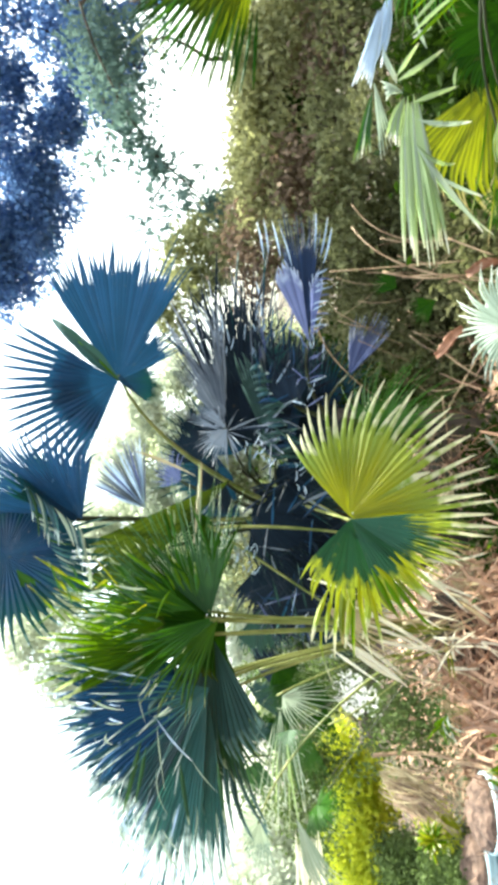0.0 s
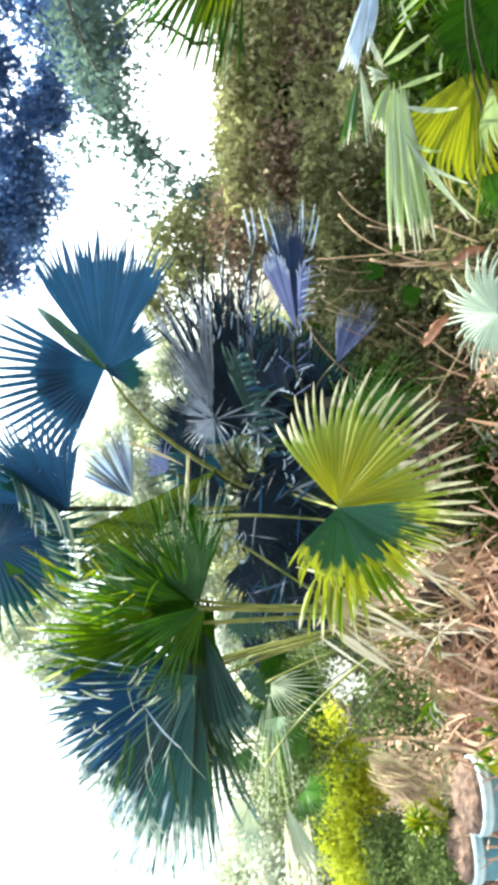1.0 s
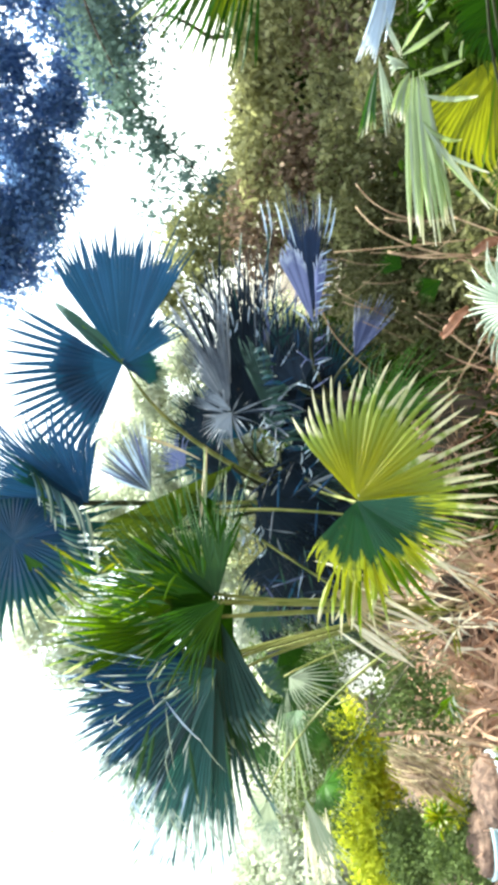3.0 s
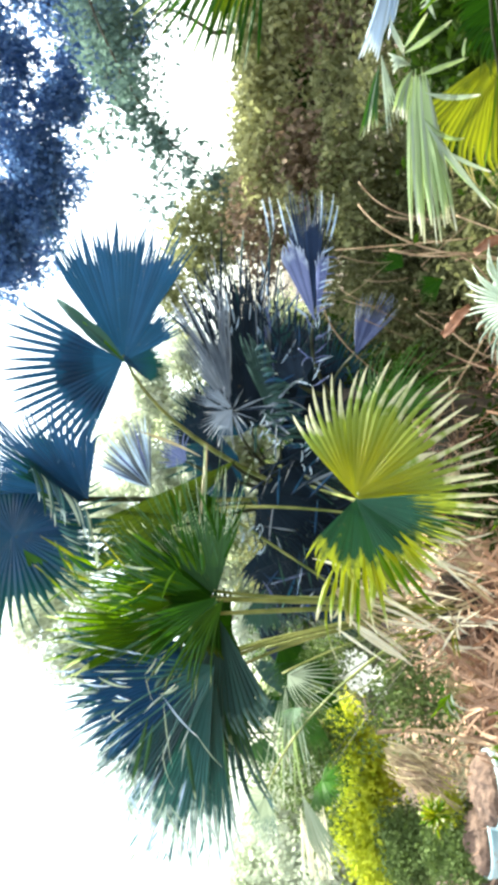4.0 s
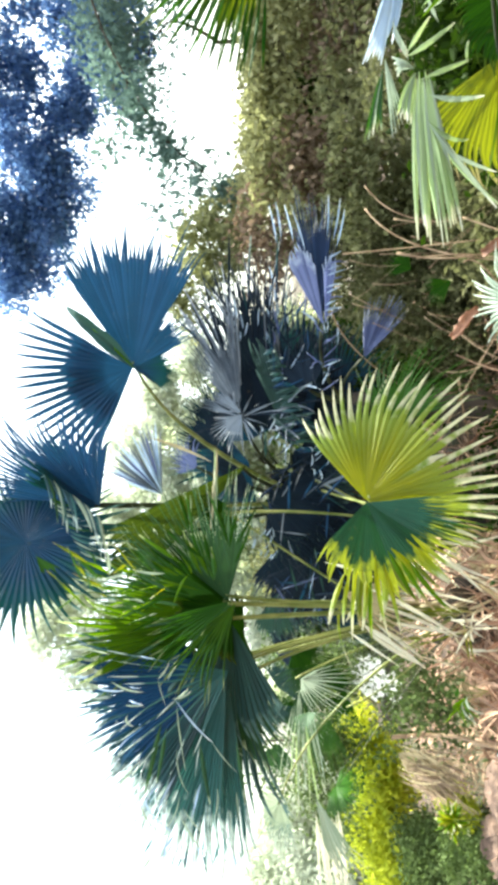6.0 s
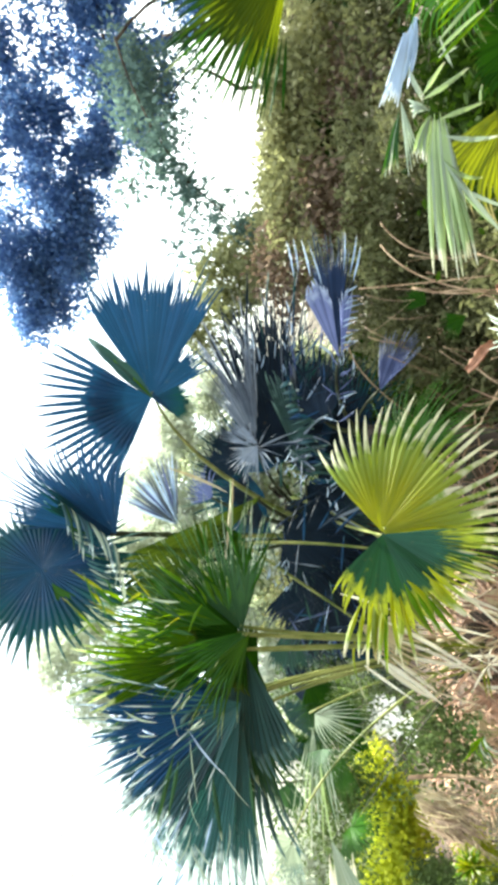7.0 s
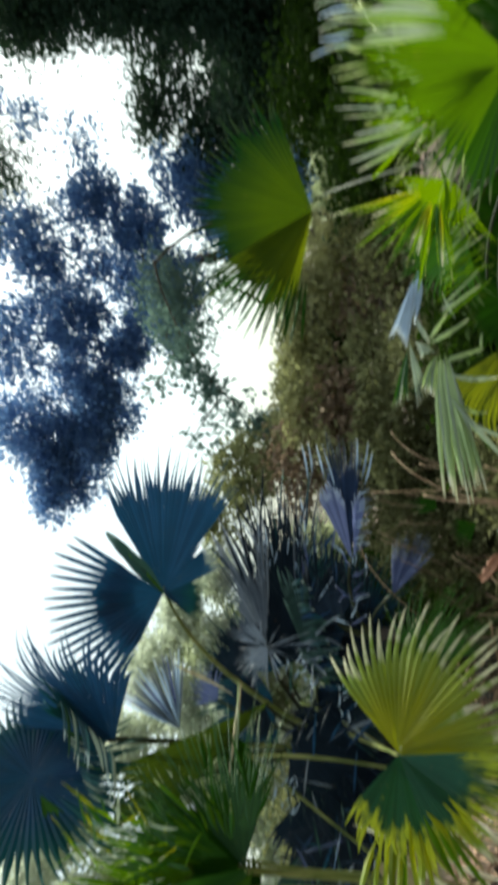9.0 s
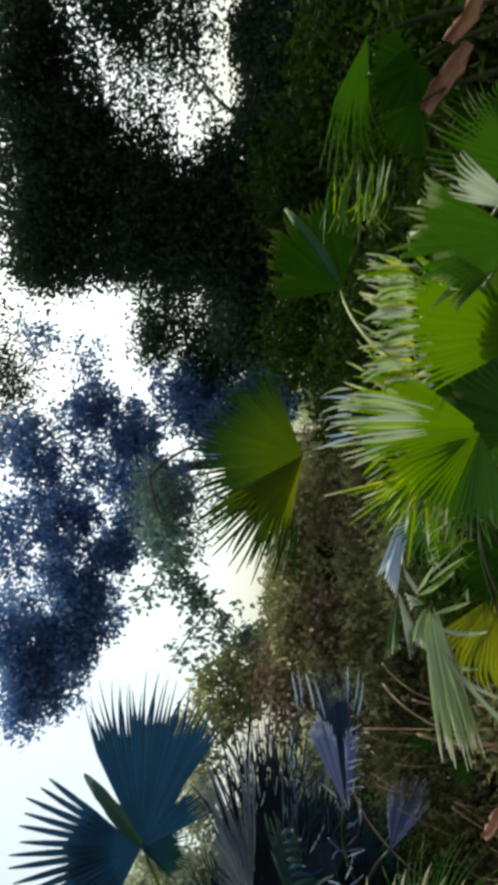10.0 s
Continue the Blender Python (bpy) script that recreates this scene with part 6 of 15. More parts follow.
leaflet(tall, M_PALE, (-0.127, 4.171, 2.056), (-0.411, 4.105, 2.032), (-0.683, 4.016, 2.04), 0.01, (0.27, -0.96, -0.12), 0.6)
leaflet(tall, M_PALE, (-0.586, 4.08, 2.369), (-0.639, 3.966, 2.381), (-0.779, 3.968, 2.244), 0.006, (0.5, -0.87, 0.01), 0.6)
leaflet(tall, M_PALE, (-0.413, 4.13, 2.215), (-0.473, 4.027, 2.181), (-0.576, 4.011, 2.197), 0.006, (0.59, -0.79, -0.13), 0.6)
leaflet(tall, M_STRAW, (-0.056, 4.396, 2.525), (-0.135, 4.441, 2.283), (-0.228, 4.363, 2.099), 0.014, (0.12, -0.99, 0.03), 0.6)
leaflet(tall, M_GREY, (0.119, 4.388, 1.912), (0.426, 4.313, 2.06), (0.798, 4.268, 2.289), 0.0116, (-0.26, -0.95, 0.16), 0.4)
leaflet(tall, M_DARK, (0.107, 4.389, 1.906), (0.5, 4.31, 2.023), (0.733, 4.273, 2.321), 0.0139, (0.06, -0.94, -0.35), 0.4)
leaflet(tall, M_GREY, (0.295, 4.381, 1.891), (0.418, 4.318, 2.03), (0.739, 4.28, 2.277), 0.0132, (-0.19, -0.98, -0.03), 0.4)
leaflet(tall, M_GREY, (0.132, 4.388, 1.911), (0.459, 4.314, 2.029), (0.795, 4.27, 2.281), 0.012, (-0.08, -0.98, -0.18), 0.4)
leaflet(tall, M_GREY, (0.261, 4.383, 1.902), (0.502, 4.308, 2.034), (0.913, 4.252, 2.246), 0.0143, (-0.27, -0.95, 0.15), 0.4)
leaflet(tall, M_DARK, (0.209, 4.386, 1.891), (0.416, 4.318, 2.025), (0.9, 4.256, 2.239), 0.0106, (0.01, -0.93, -0.38), 0.4)
leaflet(tall, M_GREY, (0.284, 4.381, 1.901), (0.414, 4.32, 2.015), (0.803, 4.278, 2.22), 0.0102, (-0.15, -0.99, -0.07), 0.4)
leaflet(tall, M_DARK, (0.207, 4.386, 1.89), (0.494, 4.315, 1.978), (0.868, 4.268, 2.202), 0.0098, (0, -0.93, -0.36), 0.4)
leaflet(tall, M_GREY, (0.157, 4.387, 1.91), (0.469, 4.319, 1.965), (0.934, 4.262, 2.153), 0.0108, (0.01, -0.88, -0.47), 0.4)
leaflet(tall, M_DARK, (0.2, 4.385, 1.908), (0.415, 4.322, 1.991), (1.028, 4.243, 2.133), 0.0114, (-0.08, -0.95, -0.3), 0.4)
leaflet(tall, M_GREY, (0.092, 4.389, 1.908), (0.448, 4.318, 2), (0.972, 4.258, 2.118), 0.0114, (-0.04, -0.92, -0.4), 0.4)
leaflet(tall, M_DARK, (0.111, 4.389, 1.897), (0.419, 4.323, 1.977), (0.928, 4.272, 2.086), 0.0093, (-0.06, -0.94, -0.34), 0.4)
leaflet(tall, M_GREY, (0.29, 4.381, 1.896), (0.443, 4.324, 1.945), (0.744, 4.311, 2.06), 0.0089, (-0.23, -0.95, 0.23), 0.4)
leaflet(tall, M_GREY, (0.08, 4.389, 1.904), (0.434, 4.321, 1.987), (0.734, 4.311, 2.077), 0.0146, (-0.1, -0.99, -0.07), 0.4)
leaflet(tall, M_GREY, (0.26, 4.383, 1.901), (0.486, 4.322, 1.912), (0.946, 4.273, 2.048), 0.0085, (-0.07, -0.92, -0.38), 0.4)
leaflet(tall, M_GREY, (0.287, 4.382, 1.89), (0.486, 4.321, 1.932), (1.08, 4.246, 2), 0.0116, (-0.2, -0.93, 0.3), 0.4)
leaflet(tall, M_GREY, (0.218, 4.385, 1.896), (0.508, 4.315, 1.966), (0.814, 4.306, 1.991), 0.0122, (-0.04, -0.87, -0.49), 0.4)
leaflet(tall, M_GREY, (0.115, 4.389, 1.896), (0.491, 4.322, 1.913), (0.815, 4.304, 2.008), 0.0084, (-0.15, -0.97, 0.18), 0.4)
leaflet(tall, M_GREY, (0.183, 4.386, 1.909), (0.499, 4.319, 1.936), (0.938, 4.285, 1.949), 0.0119, (-0.12, -0.96, -0.24), 0.4)
leaflet(tall, M_GREY, (0.275, 4.382, 1.901), (0.516, 4.32, 1.895), (0.888, 4.297, 1.934), 0.0101, (-0.1, -0.9, -0.42), 0.4)
leaflet(tall, M_GREY, (0.075, 4.371, 1.889), (0.172, 4.291, 1.847), (0.217, 4.195, 1.803), 0.0093, (-0.77, -0.63, 0), 1.2)
leaflet(tall, M_DARK, (0.075, 4.371, 1.889), (0.134, 4.294, 1.817), (0.166, 4.231, 1.752), 0.0066, (-0.7, -0.68, 0.22), 1.2)
leaflet(tall, M_GREY, (0.075, 4.371, 1.889), (0.147, 4.298, 1.732), (0.184, 4.262, 1.617), 0.0098, (0.13, -0.9, 0.41), 1.2)
leaflet(tall, M_GREY, (0.075, 4.371, 1.889), (0.106, 4.3, 1.716), (0.119, 4.281, 1.59), 0.0075, (-0.41, -0.89, 0.21), 1.2)
leaflet(tall, M_DARK, (0.075, 4.371, 1.889), (0.111, 4.3, 1.709), (0.09, 4.262, 1.576), 0.0102, (-0.3, -0.91, 0.3), 1.2)
leaflet(tall, M_GREY, (0.075, 4.371, 1.889), (0.047, 4.297, 1.791), (0.012, 4.234, 1.709), 0.0078, (0.58, -0.73, 0.36), 1.2)
leaflet(tall, M_DARK, (0.075, 4.371, 1.889), (0.041, 4.298, 1.781), (0.012, 4.33, 1.74), 0.0102, (-0.34, -0.86, 0.38), 1.2)
leaflet(tall, M_GREY, (0.075, 4.371, 1.889), (0.017, 4.296, 1.821), (-0.045, 4.235, 1.772), 0.0086, (0.57, -0.76, 0.3), 1.2)
leaflet(tall, M_GREY, (0.075, 4.371, 1.889), (0.019, 4.293, 1.864), (-0.087, 4.242, 1.795), 0.0106, (0.59, -0.8, 0.07), 1.2)
leaflet(tall, M_GREY, (0.075, 4.371, 1.889), (0.005, 4.293, 1.862), (-0.119, 4.266, 1.815), 0.0065, (0.55, -0.67, -0.5), 1.2)
leaflet(tall, M_GREY, (0.075, 4.371, 1.889), (-0.045, 4.289, 1.904), (-0.193, 4.381, 1.875), 0.0107, (-0.04, -1, 0.05), 1.2)
leaflet(tall, M_GREY, (0.075, 4.371, 1.889), (-0.025, 4.286, 1.943), (-0.16, 4.269, 1.977), 0.0068, (0.38, -0.92, -0.06), 1.2)
leaflet(tall, M_GREY, (0.075, 4.371, 1.889), (-0.005, 4.285, 1.953), (-0.088, 4.252, 2.004), 0.0108, (-0.11, -0.61, -0.78), 1.2)
leaflet(tall, M_GREY, (0.075, 4.371, 1.889), (0.014, 4.284, 1.967), (-0.078, 4.187, 2.032), 0.0063, (0.7, -0.7, -0.15), 1.2)
leaflet(tall, M_GREY, (0.075, 4.371, 1.889), (0.029, 4.285, 1.957), (-0.005, 4.241, 2.032), 0.0062, (-0.18, -0.68, -0.71), 1.2)
leaflet(tall, M_DARK, (0.075, 4.371, 1.889), (0.026, 4.28, 2.003), (-0.024, 4.206, 2.172), 0.0085, (0.66, -0.72, -0.19), 1.2)
leaflet(tall, M_GREY, (0.075, 4.371, 1.889), (0.072, 4.284, 1.958), (0.068, 4.179, 2.06), 0.0075, (0.35, -0.63, -0.69), 1.2)
leaflet(tall, M_GREY, (0.075, 4.371, 1.889), (0.117, 4.279, 1.995), (0.11, 4.357, 2.076), 0.0094, (-0.63, -0.77, 0.06), 1.2)
leaflet(tall, M_DARK, (0.075, 4.371, 1.889), (0.111, 4.284, 1.952), (0.17, 4.179, 2.053), 0.0083, (-0.24, -0.7, -0.67), 1.2)
leaflet(tall, M_GREY, (0.075, 4.371, 1.889), (0.131, 4.284, 1.944), (0.211, 4.337, 1.992), 0.0099, (-0.37, -0.91, 0.19), 1.2)
leaflet(tall, M_DARK, (0.075, 4.371, 1.889), (0.162, 4.286, 1.908), (0.229, 4.256, 1.967), 0.009, (-0.63, -0.76, 0.14), 1.2)
leaflet(tall, M_GREY, (0.075, 4.371, 1.889), (0.134, 4.285, 1.937), (0.237, 4.206, 1.93), 0.0118, (-0.71, -0.71, -0.04), 1.2)
leaflet(tall, M_DARK, (0.075, 4.371, 1.889), (0.136, 4.289, 1.892), (0.195, 4.267, 1.895), 0.0083, (-0.63, -0.72, 0.28), 1.2)
leaflet(tall, M_DARK, (0.075, 4.371, 1.889), (0.156, 4.291, 1.848), (0.196, 4.351, 1.864), 0.0107, (-0.05, -0.89, 0.45), 1.2)
frond(tall, M_GREY, (0.108, 4.302, 1.893), (0.813, 4.293, 2.201), (0.17, -0.949, -0.267), base=(-0.57, 4.87, 1.34), half=23, n=26, split=0.4, droop=0, thin=0.85, cup=0.05, pleat=0.9, twist=0.3, stalk=M_STALK_DARK, label='silver-grey withered fan')
frond(tall, M_GREY, (0.1, 4.283, 1.884), (0.245, 4.268, 2.164), (-0.115, -0.927, -0.358), half=24, n=12, split=0.5, droop=0.02, thin=0.7, pleat=0.6, twist=0.5)
frond(tall, M_GREY, (0.092, 4.263, 1.882), (-0.125, 4.25, 2.056), (0.267, -0.949, -0.166), half=40, n=14, split=0.45, droop=0.05, thin=0.6, pleat=0.6, twist=0.6)
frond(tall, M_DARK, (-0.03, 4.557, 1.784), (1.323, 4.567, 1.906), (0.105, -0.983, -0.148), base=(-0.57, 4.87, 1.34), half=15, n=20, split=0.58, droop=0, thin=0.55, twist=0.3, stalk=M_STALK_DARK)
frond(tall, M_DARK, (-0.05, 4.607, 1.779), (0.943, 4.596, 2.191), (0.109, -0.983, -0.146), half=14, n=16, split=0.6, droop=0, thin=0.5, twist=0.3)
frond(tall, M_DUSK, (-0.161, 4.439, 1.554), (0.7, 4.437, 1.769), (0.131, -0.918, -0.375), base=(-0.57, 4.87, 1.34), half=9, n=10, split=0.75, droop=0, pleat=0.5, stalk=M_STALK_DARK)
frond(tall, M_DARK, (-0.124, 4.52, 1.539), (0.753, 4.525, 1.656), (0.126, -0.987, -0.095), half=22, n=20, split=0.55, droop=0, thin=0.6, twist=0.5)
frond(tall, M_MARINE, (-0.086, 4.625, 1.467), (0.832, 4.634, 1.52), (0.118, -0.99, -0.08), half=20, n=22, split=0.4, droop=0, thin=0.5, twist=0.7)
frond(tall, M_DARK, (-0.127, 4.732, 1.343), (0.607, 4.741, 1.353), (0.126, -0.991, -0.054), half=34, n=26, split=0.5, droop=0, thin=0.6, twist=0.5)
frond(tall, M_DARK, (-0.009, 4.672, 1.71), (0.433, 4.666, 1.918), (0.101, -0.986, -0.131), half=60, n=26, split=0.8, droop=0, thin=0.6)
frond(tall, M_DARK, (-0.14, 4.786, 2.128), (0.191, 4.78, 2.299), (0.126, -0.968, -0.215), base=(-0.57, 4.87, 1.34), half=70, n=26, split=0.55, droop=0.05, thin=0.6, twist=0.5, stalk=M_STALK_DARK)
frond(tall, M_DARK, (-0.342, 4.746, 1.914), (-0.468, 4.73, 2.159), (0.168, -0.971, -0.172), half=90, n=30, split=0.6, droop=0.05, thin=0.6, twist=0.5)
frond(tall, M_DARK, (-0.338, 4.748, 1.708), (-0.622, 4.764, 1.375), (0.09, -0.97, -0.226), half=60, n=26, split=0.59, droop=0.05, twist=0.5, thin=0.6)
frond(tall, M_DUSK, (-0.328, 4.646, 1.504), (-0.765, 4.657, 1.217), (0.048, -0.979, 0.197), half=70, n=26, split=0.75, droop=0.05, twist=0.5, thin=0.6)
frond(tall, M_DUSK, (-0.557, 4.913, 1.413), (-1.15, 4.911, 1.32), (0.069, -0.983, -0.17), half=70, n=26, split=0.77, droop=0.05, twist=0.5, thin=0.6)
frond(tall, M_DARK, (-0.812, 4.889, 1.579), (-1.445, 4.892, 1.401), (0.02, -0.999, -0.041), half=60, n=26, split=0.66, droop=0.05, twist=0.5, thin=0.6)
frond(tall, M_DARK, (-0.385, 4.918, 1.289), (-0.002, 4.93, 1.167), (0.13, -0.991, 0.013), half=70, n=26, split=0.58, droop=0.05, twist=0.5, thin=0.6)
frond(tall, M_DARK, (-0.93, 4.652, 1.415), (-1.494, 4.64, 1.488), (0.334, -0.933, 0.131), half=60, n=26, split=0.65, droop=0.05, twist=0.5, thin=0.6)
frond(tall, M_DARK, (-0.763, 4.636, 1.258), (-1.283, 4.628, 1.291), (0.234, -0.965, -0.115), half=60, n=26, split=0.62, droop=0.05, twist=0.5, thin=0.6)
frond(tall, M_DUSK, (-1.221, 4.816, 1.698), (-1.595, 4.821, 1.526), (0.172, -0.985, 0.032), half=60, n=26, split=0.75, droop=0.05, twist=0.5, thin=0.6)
leaflet(tall, M_TEAL, (0.485, 4.396, 1.737), (0.527, 4.369, 1.695), (0.51, 4.401, 1.662), 0.0175584, (0.013, -0.998, -0.059), 0.6)
leaflet(tall, M_TEAL, (0.442, 4.396, 1.725), (0.458, 4.371, 1.659), (0.47, 4.404, 1.607), 0.014341, (0.013, -0.998, -0.059), 0.6)
leaflet(tall, M_DUSK, (0.399, 4.397, 1.713), (0.421, 4.371, 1.639), (0.408, 4.405, 1.578), 0.0136509, (0.013, -0.998, -0.059), 0.6)
leaflet(tall, M_DUSK, (0.356, 4.397, 1.701), (0.364, 4.37, 1.648), (0.352, 4.402, 1.607), 0.0158098, (0.013, -0.998, -0.059), 0.6)
leaflet(tall, M_TEAL, (0.313, 4.397, 1.688), (0.339, 4.371, 1.63), (0.328, 4.403, 1.583), 0.0166391, (0.013, -0.998, -0.059), 0.6)
leaflet(tall, M_MARINE, (0.27, 4.397, 1.676), (0.317, 4.373, 1.593), (0.259, 4.406, 1.523), 0.0157854, (0.013, -0.998, -0.059), 0.6)
leaflet(tall, M_DUSK, (0.227, 4.397, 1.664), (0.267, 4.373, 1.571), (0.257, 4.408, 1.495), 0.0163941, (0.013, -0.998, -0.059), 0.6)
leaflet(tall, M_DUSK, (0.184, 4.398, 1.652), (0.221, 4.373, 1.573), (0.201, 4.406, 1.508), 0.0122939, (0.013, -0.998, -0.059), 0.6)
leaflet(tall, M_DUSK, (0.141, 4.398, 1.64), (0.157, 4.374, 1.537), (0.152, 4.409, 1.453), 0.0136905, (0.013, -0.998, -0.059), 0.6)
leaflet(tall, M_TEAL, (0.098, 4.398, 1.627), (0.125, 4.373, 1.55), (0.118, 4.406, 1.486), 0.0148991, (0.013, -0.998, -0.059), 0.6)
leaflet(tall, M_DUSK, (0.055, 4.398, 1.615), (0.071, 4.374, 1.516), (0.08, 4.409, 1.434), 0.0132472, (0.013, -0.998, -0.059), 0.6)
leaflet(tall, M_MARINE, (0.012, 4.398, 1.603), (0.046, 4.375, 1.489), (0.022, 4.411, 1.394), 0.013997, (0.013, -0.998, -0.059), 0.6)
leaflet(tall, M_MARINE, (-0.03, 4.398, 1.591), (-0.015, 4.375, 1.479), (-0.008, 4.411, 1.387), 0.0125443, (0.013, -0.998, -0.059), 0.6)
leaflet(tall, M_DUSK, (-0.073, 4.399, 1.578), (-0.05, 4.374, 1.484), (-0.06, 4.409, 1.405), 0.0168562, (0.013, -0.998, -0.059), 0.6)
leaflet(tall, M_DUSK, (-0.116, 4.399, 1.566), (-0.073, 4.375, 1.476), (-0.106, 4.409, 1.4), 0.0144833, (0.013, -0.998, -0.059), 0.6)
leaflet(tall, M_MARINE, (-0.159, 4.399, 1.554), (-0.137, 4.376, 1.443), (-0.166, 4.411, 1.35), 0.0149889, (0.013, -0.998, -0.059), 0.6)
leaflet(tall, M_BLUE, (0.651, 4.509, 1.512), (0.77, 4.511, 1.506), (0.89, 4.512, 1.523), 0.0053551, (0.013, -0.998, -0.059), 0.6)
leaflet(tall, M_BLUE, (0.628, 4.518, 1.626), (0.716, 4.518, 1.645), (0.804, 4.517, 1.687), 0.00463624, (0.013, -0.998, -0.059), 0.6)
leaflet(tall, M_ICE, (0.396, 4.387, 1.561), (0.477, 4.391, 1.501), (0.557, 4.394, 1.464), 0.00827731, (0.013, -0.998, -0.059), 0.6)
leaflet(tall, M_ICE, (0.703, 4.413, 1.378), (0.743, 4.412, 1.419), (0.782, 4.408, 1.482), 0.00885944, (0.013, -0.998, -0.059), 0.6)
leaflet(tall, M_BLUE, (0.359, 4.382, 1.668), (0.483, 4.383, 1.668), (0.607, 4.383, 1.691), 0.00400683, (0.013, -0.998, -0.059), 0.6)
leaflet(tall, M_MARINE, (0.52, 4.478, 1.666), (0.569, 4.477, 1.691), (0.618, 4.475, 1.739), 0.00713236, (0.013, -0.998, -0.059), 0.6)
leaflet(tall, M_MARINE, (0.606, 4.522, 1.527), (0.687, 4.525, 1.501), (0.767, 4.526, 1.498), 0.00594041, (0.013, -0.998, -0.059), 0.6)
leaflet(tall, M_DARK, (0.495, 4.418, 1.631), (0.553, 4.419, 1.622), (0.611, 4.419, 1.635), 0.00539302, (0.013, -0.998, -0.059), 0.6)
leaflet(tall, M_DARK, (0.351, 4.377, 1.597), (0.447, 4.38, 1.567), (0.543, 4.382, 1.561), 0.00752327, (0.013, -0.998, -0.059), 0.6)
leaflet(tall, M_DARK, (0.848, 4.48, 1.608), (0.922, 4.485, 1.535), (0.996, 4.489, 1.485), 0.00440546, (0.013, -0.998, -0.059), 0.6)
leaflet(tall, M_VIOLET, (0.608, 4.482, 1.632), (0.718, 4.483, 1.641), (0.828, 4.482, 1.674), 0.00741283, (0.013, -0.998, -0.059), 0.6)
leaflet(tall, M_MARINE, (0.381, 4.447, 1.639), (0.48, 4.452, 1.569), (0.579, 4.456, 1.523), 0.00647848, (0.013, -0.998, -0.059), 0.6)
leaflet(tall, M_BLUE, (0.405, 4.505, 1.639), (0.48, 4.508, 1.602), (0.555, 4.51, 1.588), 0.00875963, (0.013, -0.998, -0.059), 0.6)
leaflet(tall, M_BLUE, (0.743, 4.444, 1.541), (0.804, 4.448, 1.486), (0.865, 4.45, 1.455), 0.00874381, (0.013, -0.998, -0.059), 0.6)
leaflet(tall, M_BLUE, (0.612, 4.38, 1.658), (0.673, 4.383, 1.619), (0.734, 4.385, 1.602), 0.00492052, (0.013, -0.998, -0.059), 0.6)
leaflet(tall, M_BLUE, (0.427, 4.393, 1.553), (0.448, 4.399, 1.464), (0.469, 4.403, 1.397), 0.00865798, (0.013, -0.998, -0.059), 0.6)
leaflet(tall, M_DARK, (0.75, 4.478, 1.599), (0.791, 4.481, 1.543), (0.832, 4.484, 1.51), 0.00819563, (0.013, -0.998, -0.059), 0.6)
leaflet(tall, M_BLUE, (0.587, 4.401, 1.373), (0.652, 4.402, 1.369), (0.716, 4.401, 1.389), 0.00575733, (0.013, -0.998, -0.059), 0.6)
leaflet(tall, M_DARK, (0.794, 4.515, 1.381), (0.871, 4.519, 1.332), (0.949, 4.521, 1.306), 0.0044388, (0.013, -0.998, -0.059), 0.6)
leaflet(tall, M_VIOLET, (0.74, 4.452, 1.469), (0.839, 4.455, 1.448), (0.937, 4.456, 1.45), 0.00582124, (0.013, -0.998, -0.059), 0.6)
leaflet(tall, M_BLUE, (0.828, 4.396, 1.406), (0.927, 4.395, 1.451), (1.027, 4.392, 1.519), 0.00632025, (0.013, -0.998, -0.059), 0.6)
leaflet(tall, M_ICE, (0.809, 4.397, 1.438), (0.869, 4.401, 1.387), (0.928, 4.404, 1.359), 0.00569535, (0.013, -0.998, -0.059), 0.6)
leaflet(tall, M_VIOLET, (0.284, 4.419, 1.611), (0.396, 4.42, 1.61), (0.507, 4.42, 1.632), 0.00548703, (0.013, -0.998, -0.059), 0.6)
leaflet(tall, M_BLUE, (0.511, 4.525, 1.458), (0.632, 4.527, 1.455), (0.753, 4.527, 1.475), 0.00412128, (0.013, -0.998, -0.059), 0.6)
leaflet(tall, M_DARK, (0.568, 4.411, 1.628), (0.599, 4.417, 1.536), (0.63, 4.422, 1.467), 0.008074, (0.013, -0.998, -0.059), 0.6)
leaflet(tall, M_VIOLET, (0.568, 4.511, 1.665), (0.627, 4.512, 1.661), (0.685, 4.512, 1.681), 0.00811378, (0.013, -0.998, -0.059), 0.6)
leaflet(tall, M_BLUE, (0.502, 4.501, 1.441), (0.588, 4.503, 1.431), (0.674, 4.503, 1.444), 0.00655942, (0.013, -0.998, -0.059), 0.6)
leaflet(tall, M_DARK, (0.765, 4.477, 1.577), (0.844, 4.481, 1.523), (0.922, 4.484, 1.492), 0.00676297, (0.013, -0.998, -0.059), 0.6)
leaflet(tall, M_BLUE, (0.269, 4.385, 1.593), (0.302, 4.39, 1.512), (0.335, 4.394, 1.454), 0.0061053, (0.013, -0.998, -0.059), 0.6)
leaflet(tall, M_DARK, (0.277, 4.405, 1.367), (0.331, 4.404, 1.401), (0.384, 4.401, 1.458), 0.00710154, (0.013, -0.998, -0.059), 0.6)
# Extra near-black fans fill the shade behind the skirt.
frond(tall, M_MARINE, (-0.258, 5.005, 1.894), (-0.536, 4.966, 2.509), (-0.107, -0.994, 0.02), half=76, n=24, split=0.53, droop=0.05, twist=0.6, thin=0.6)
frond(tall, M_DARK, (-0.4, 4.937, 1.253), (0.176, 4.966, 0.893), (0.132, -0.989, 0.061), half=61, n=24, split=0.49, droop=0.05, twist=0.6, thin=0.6)
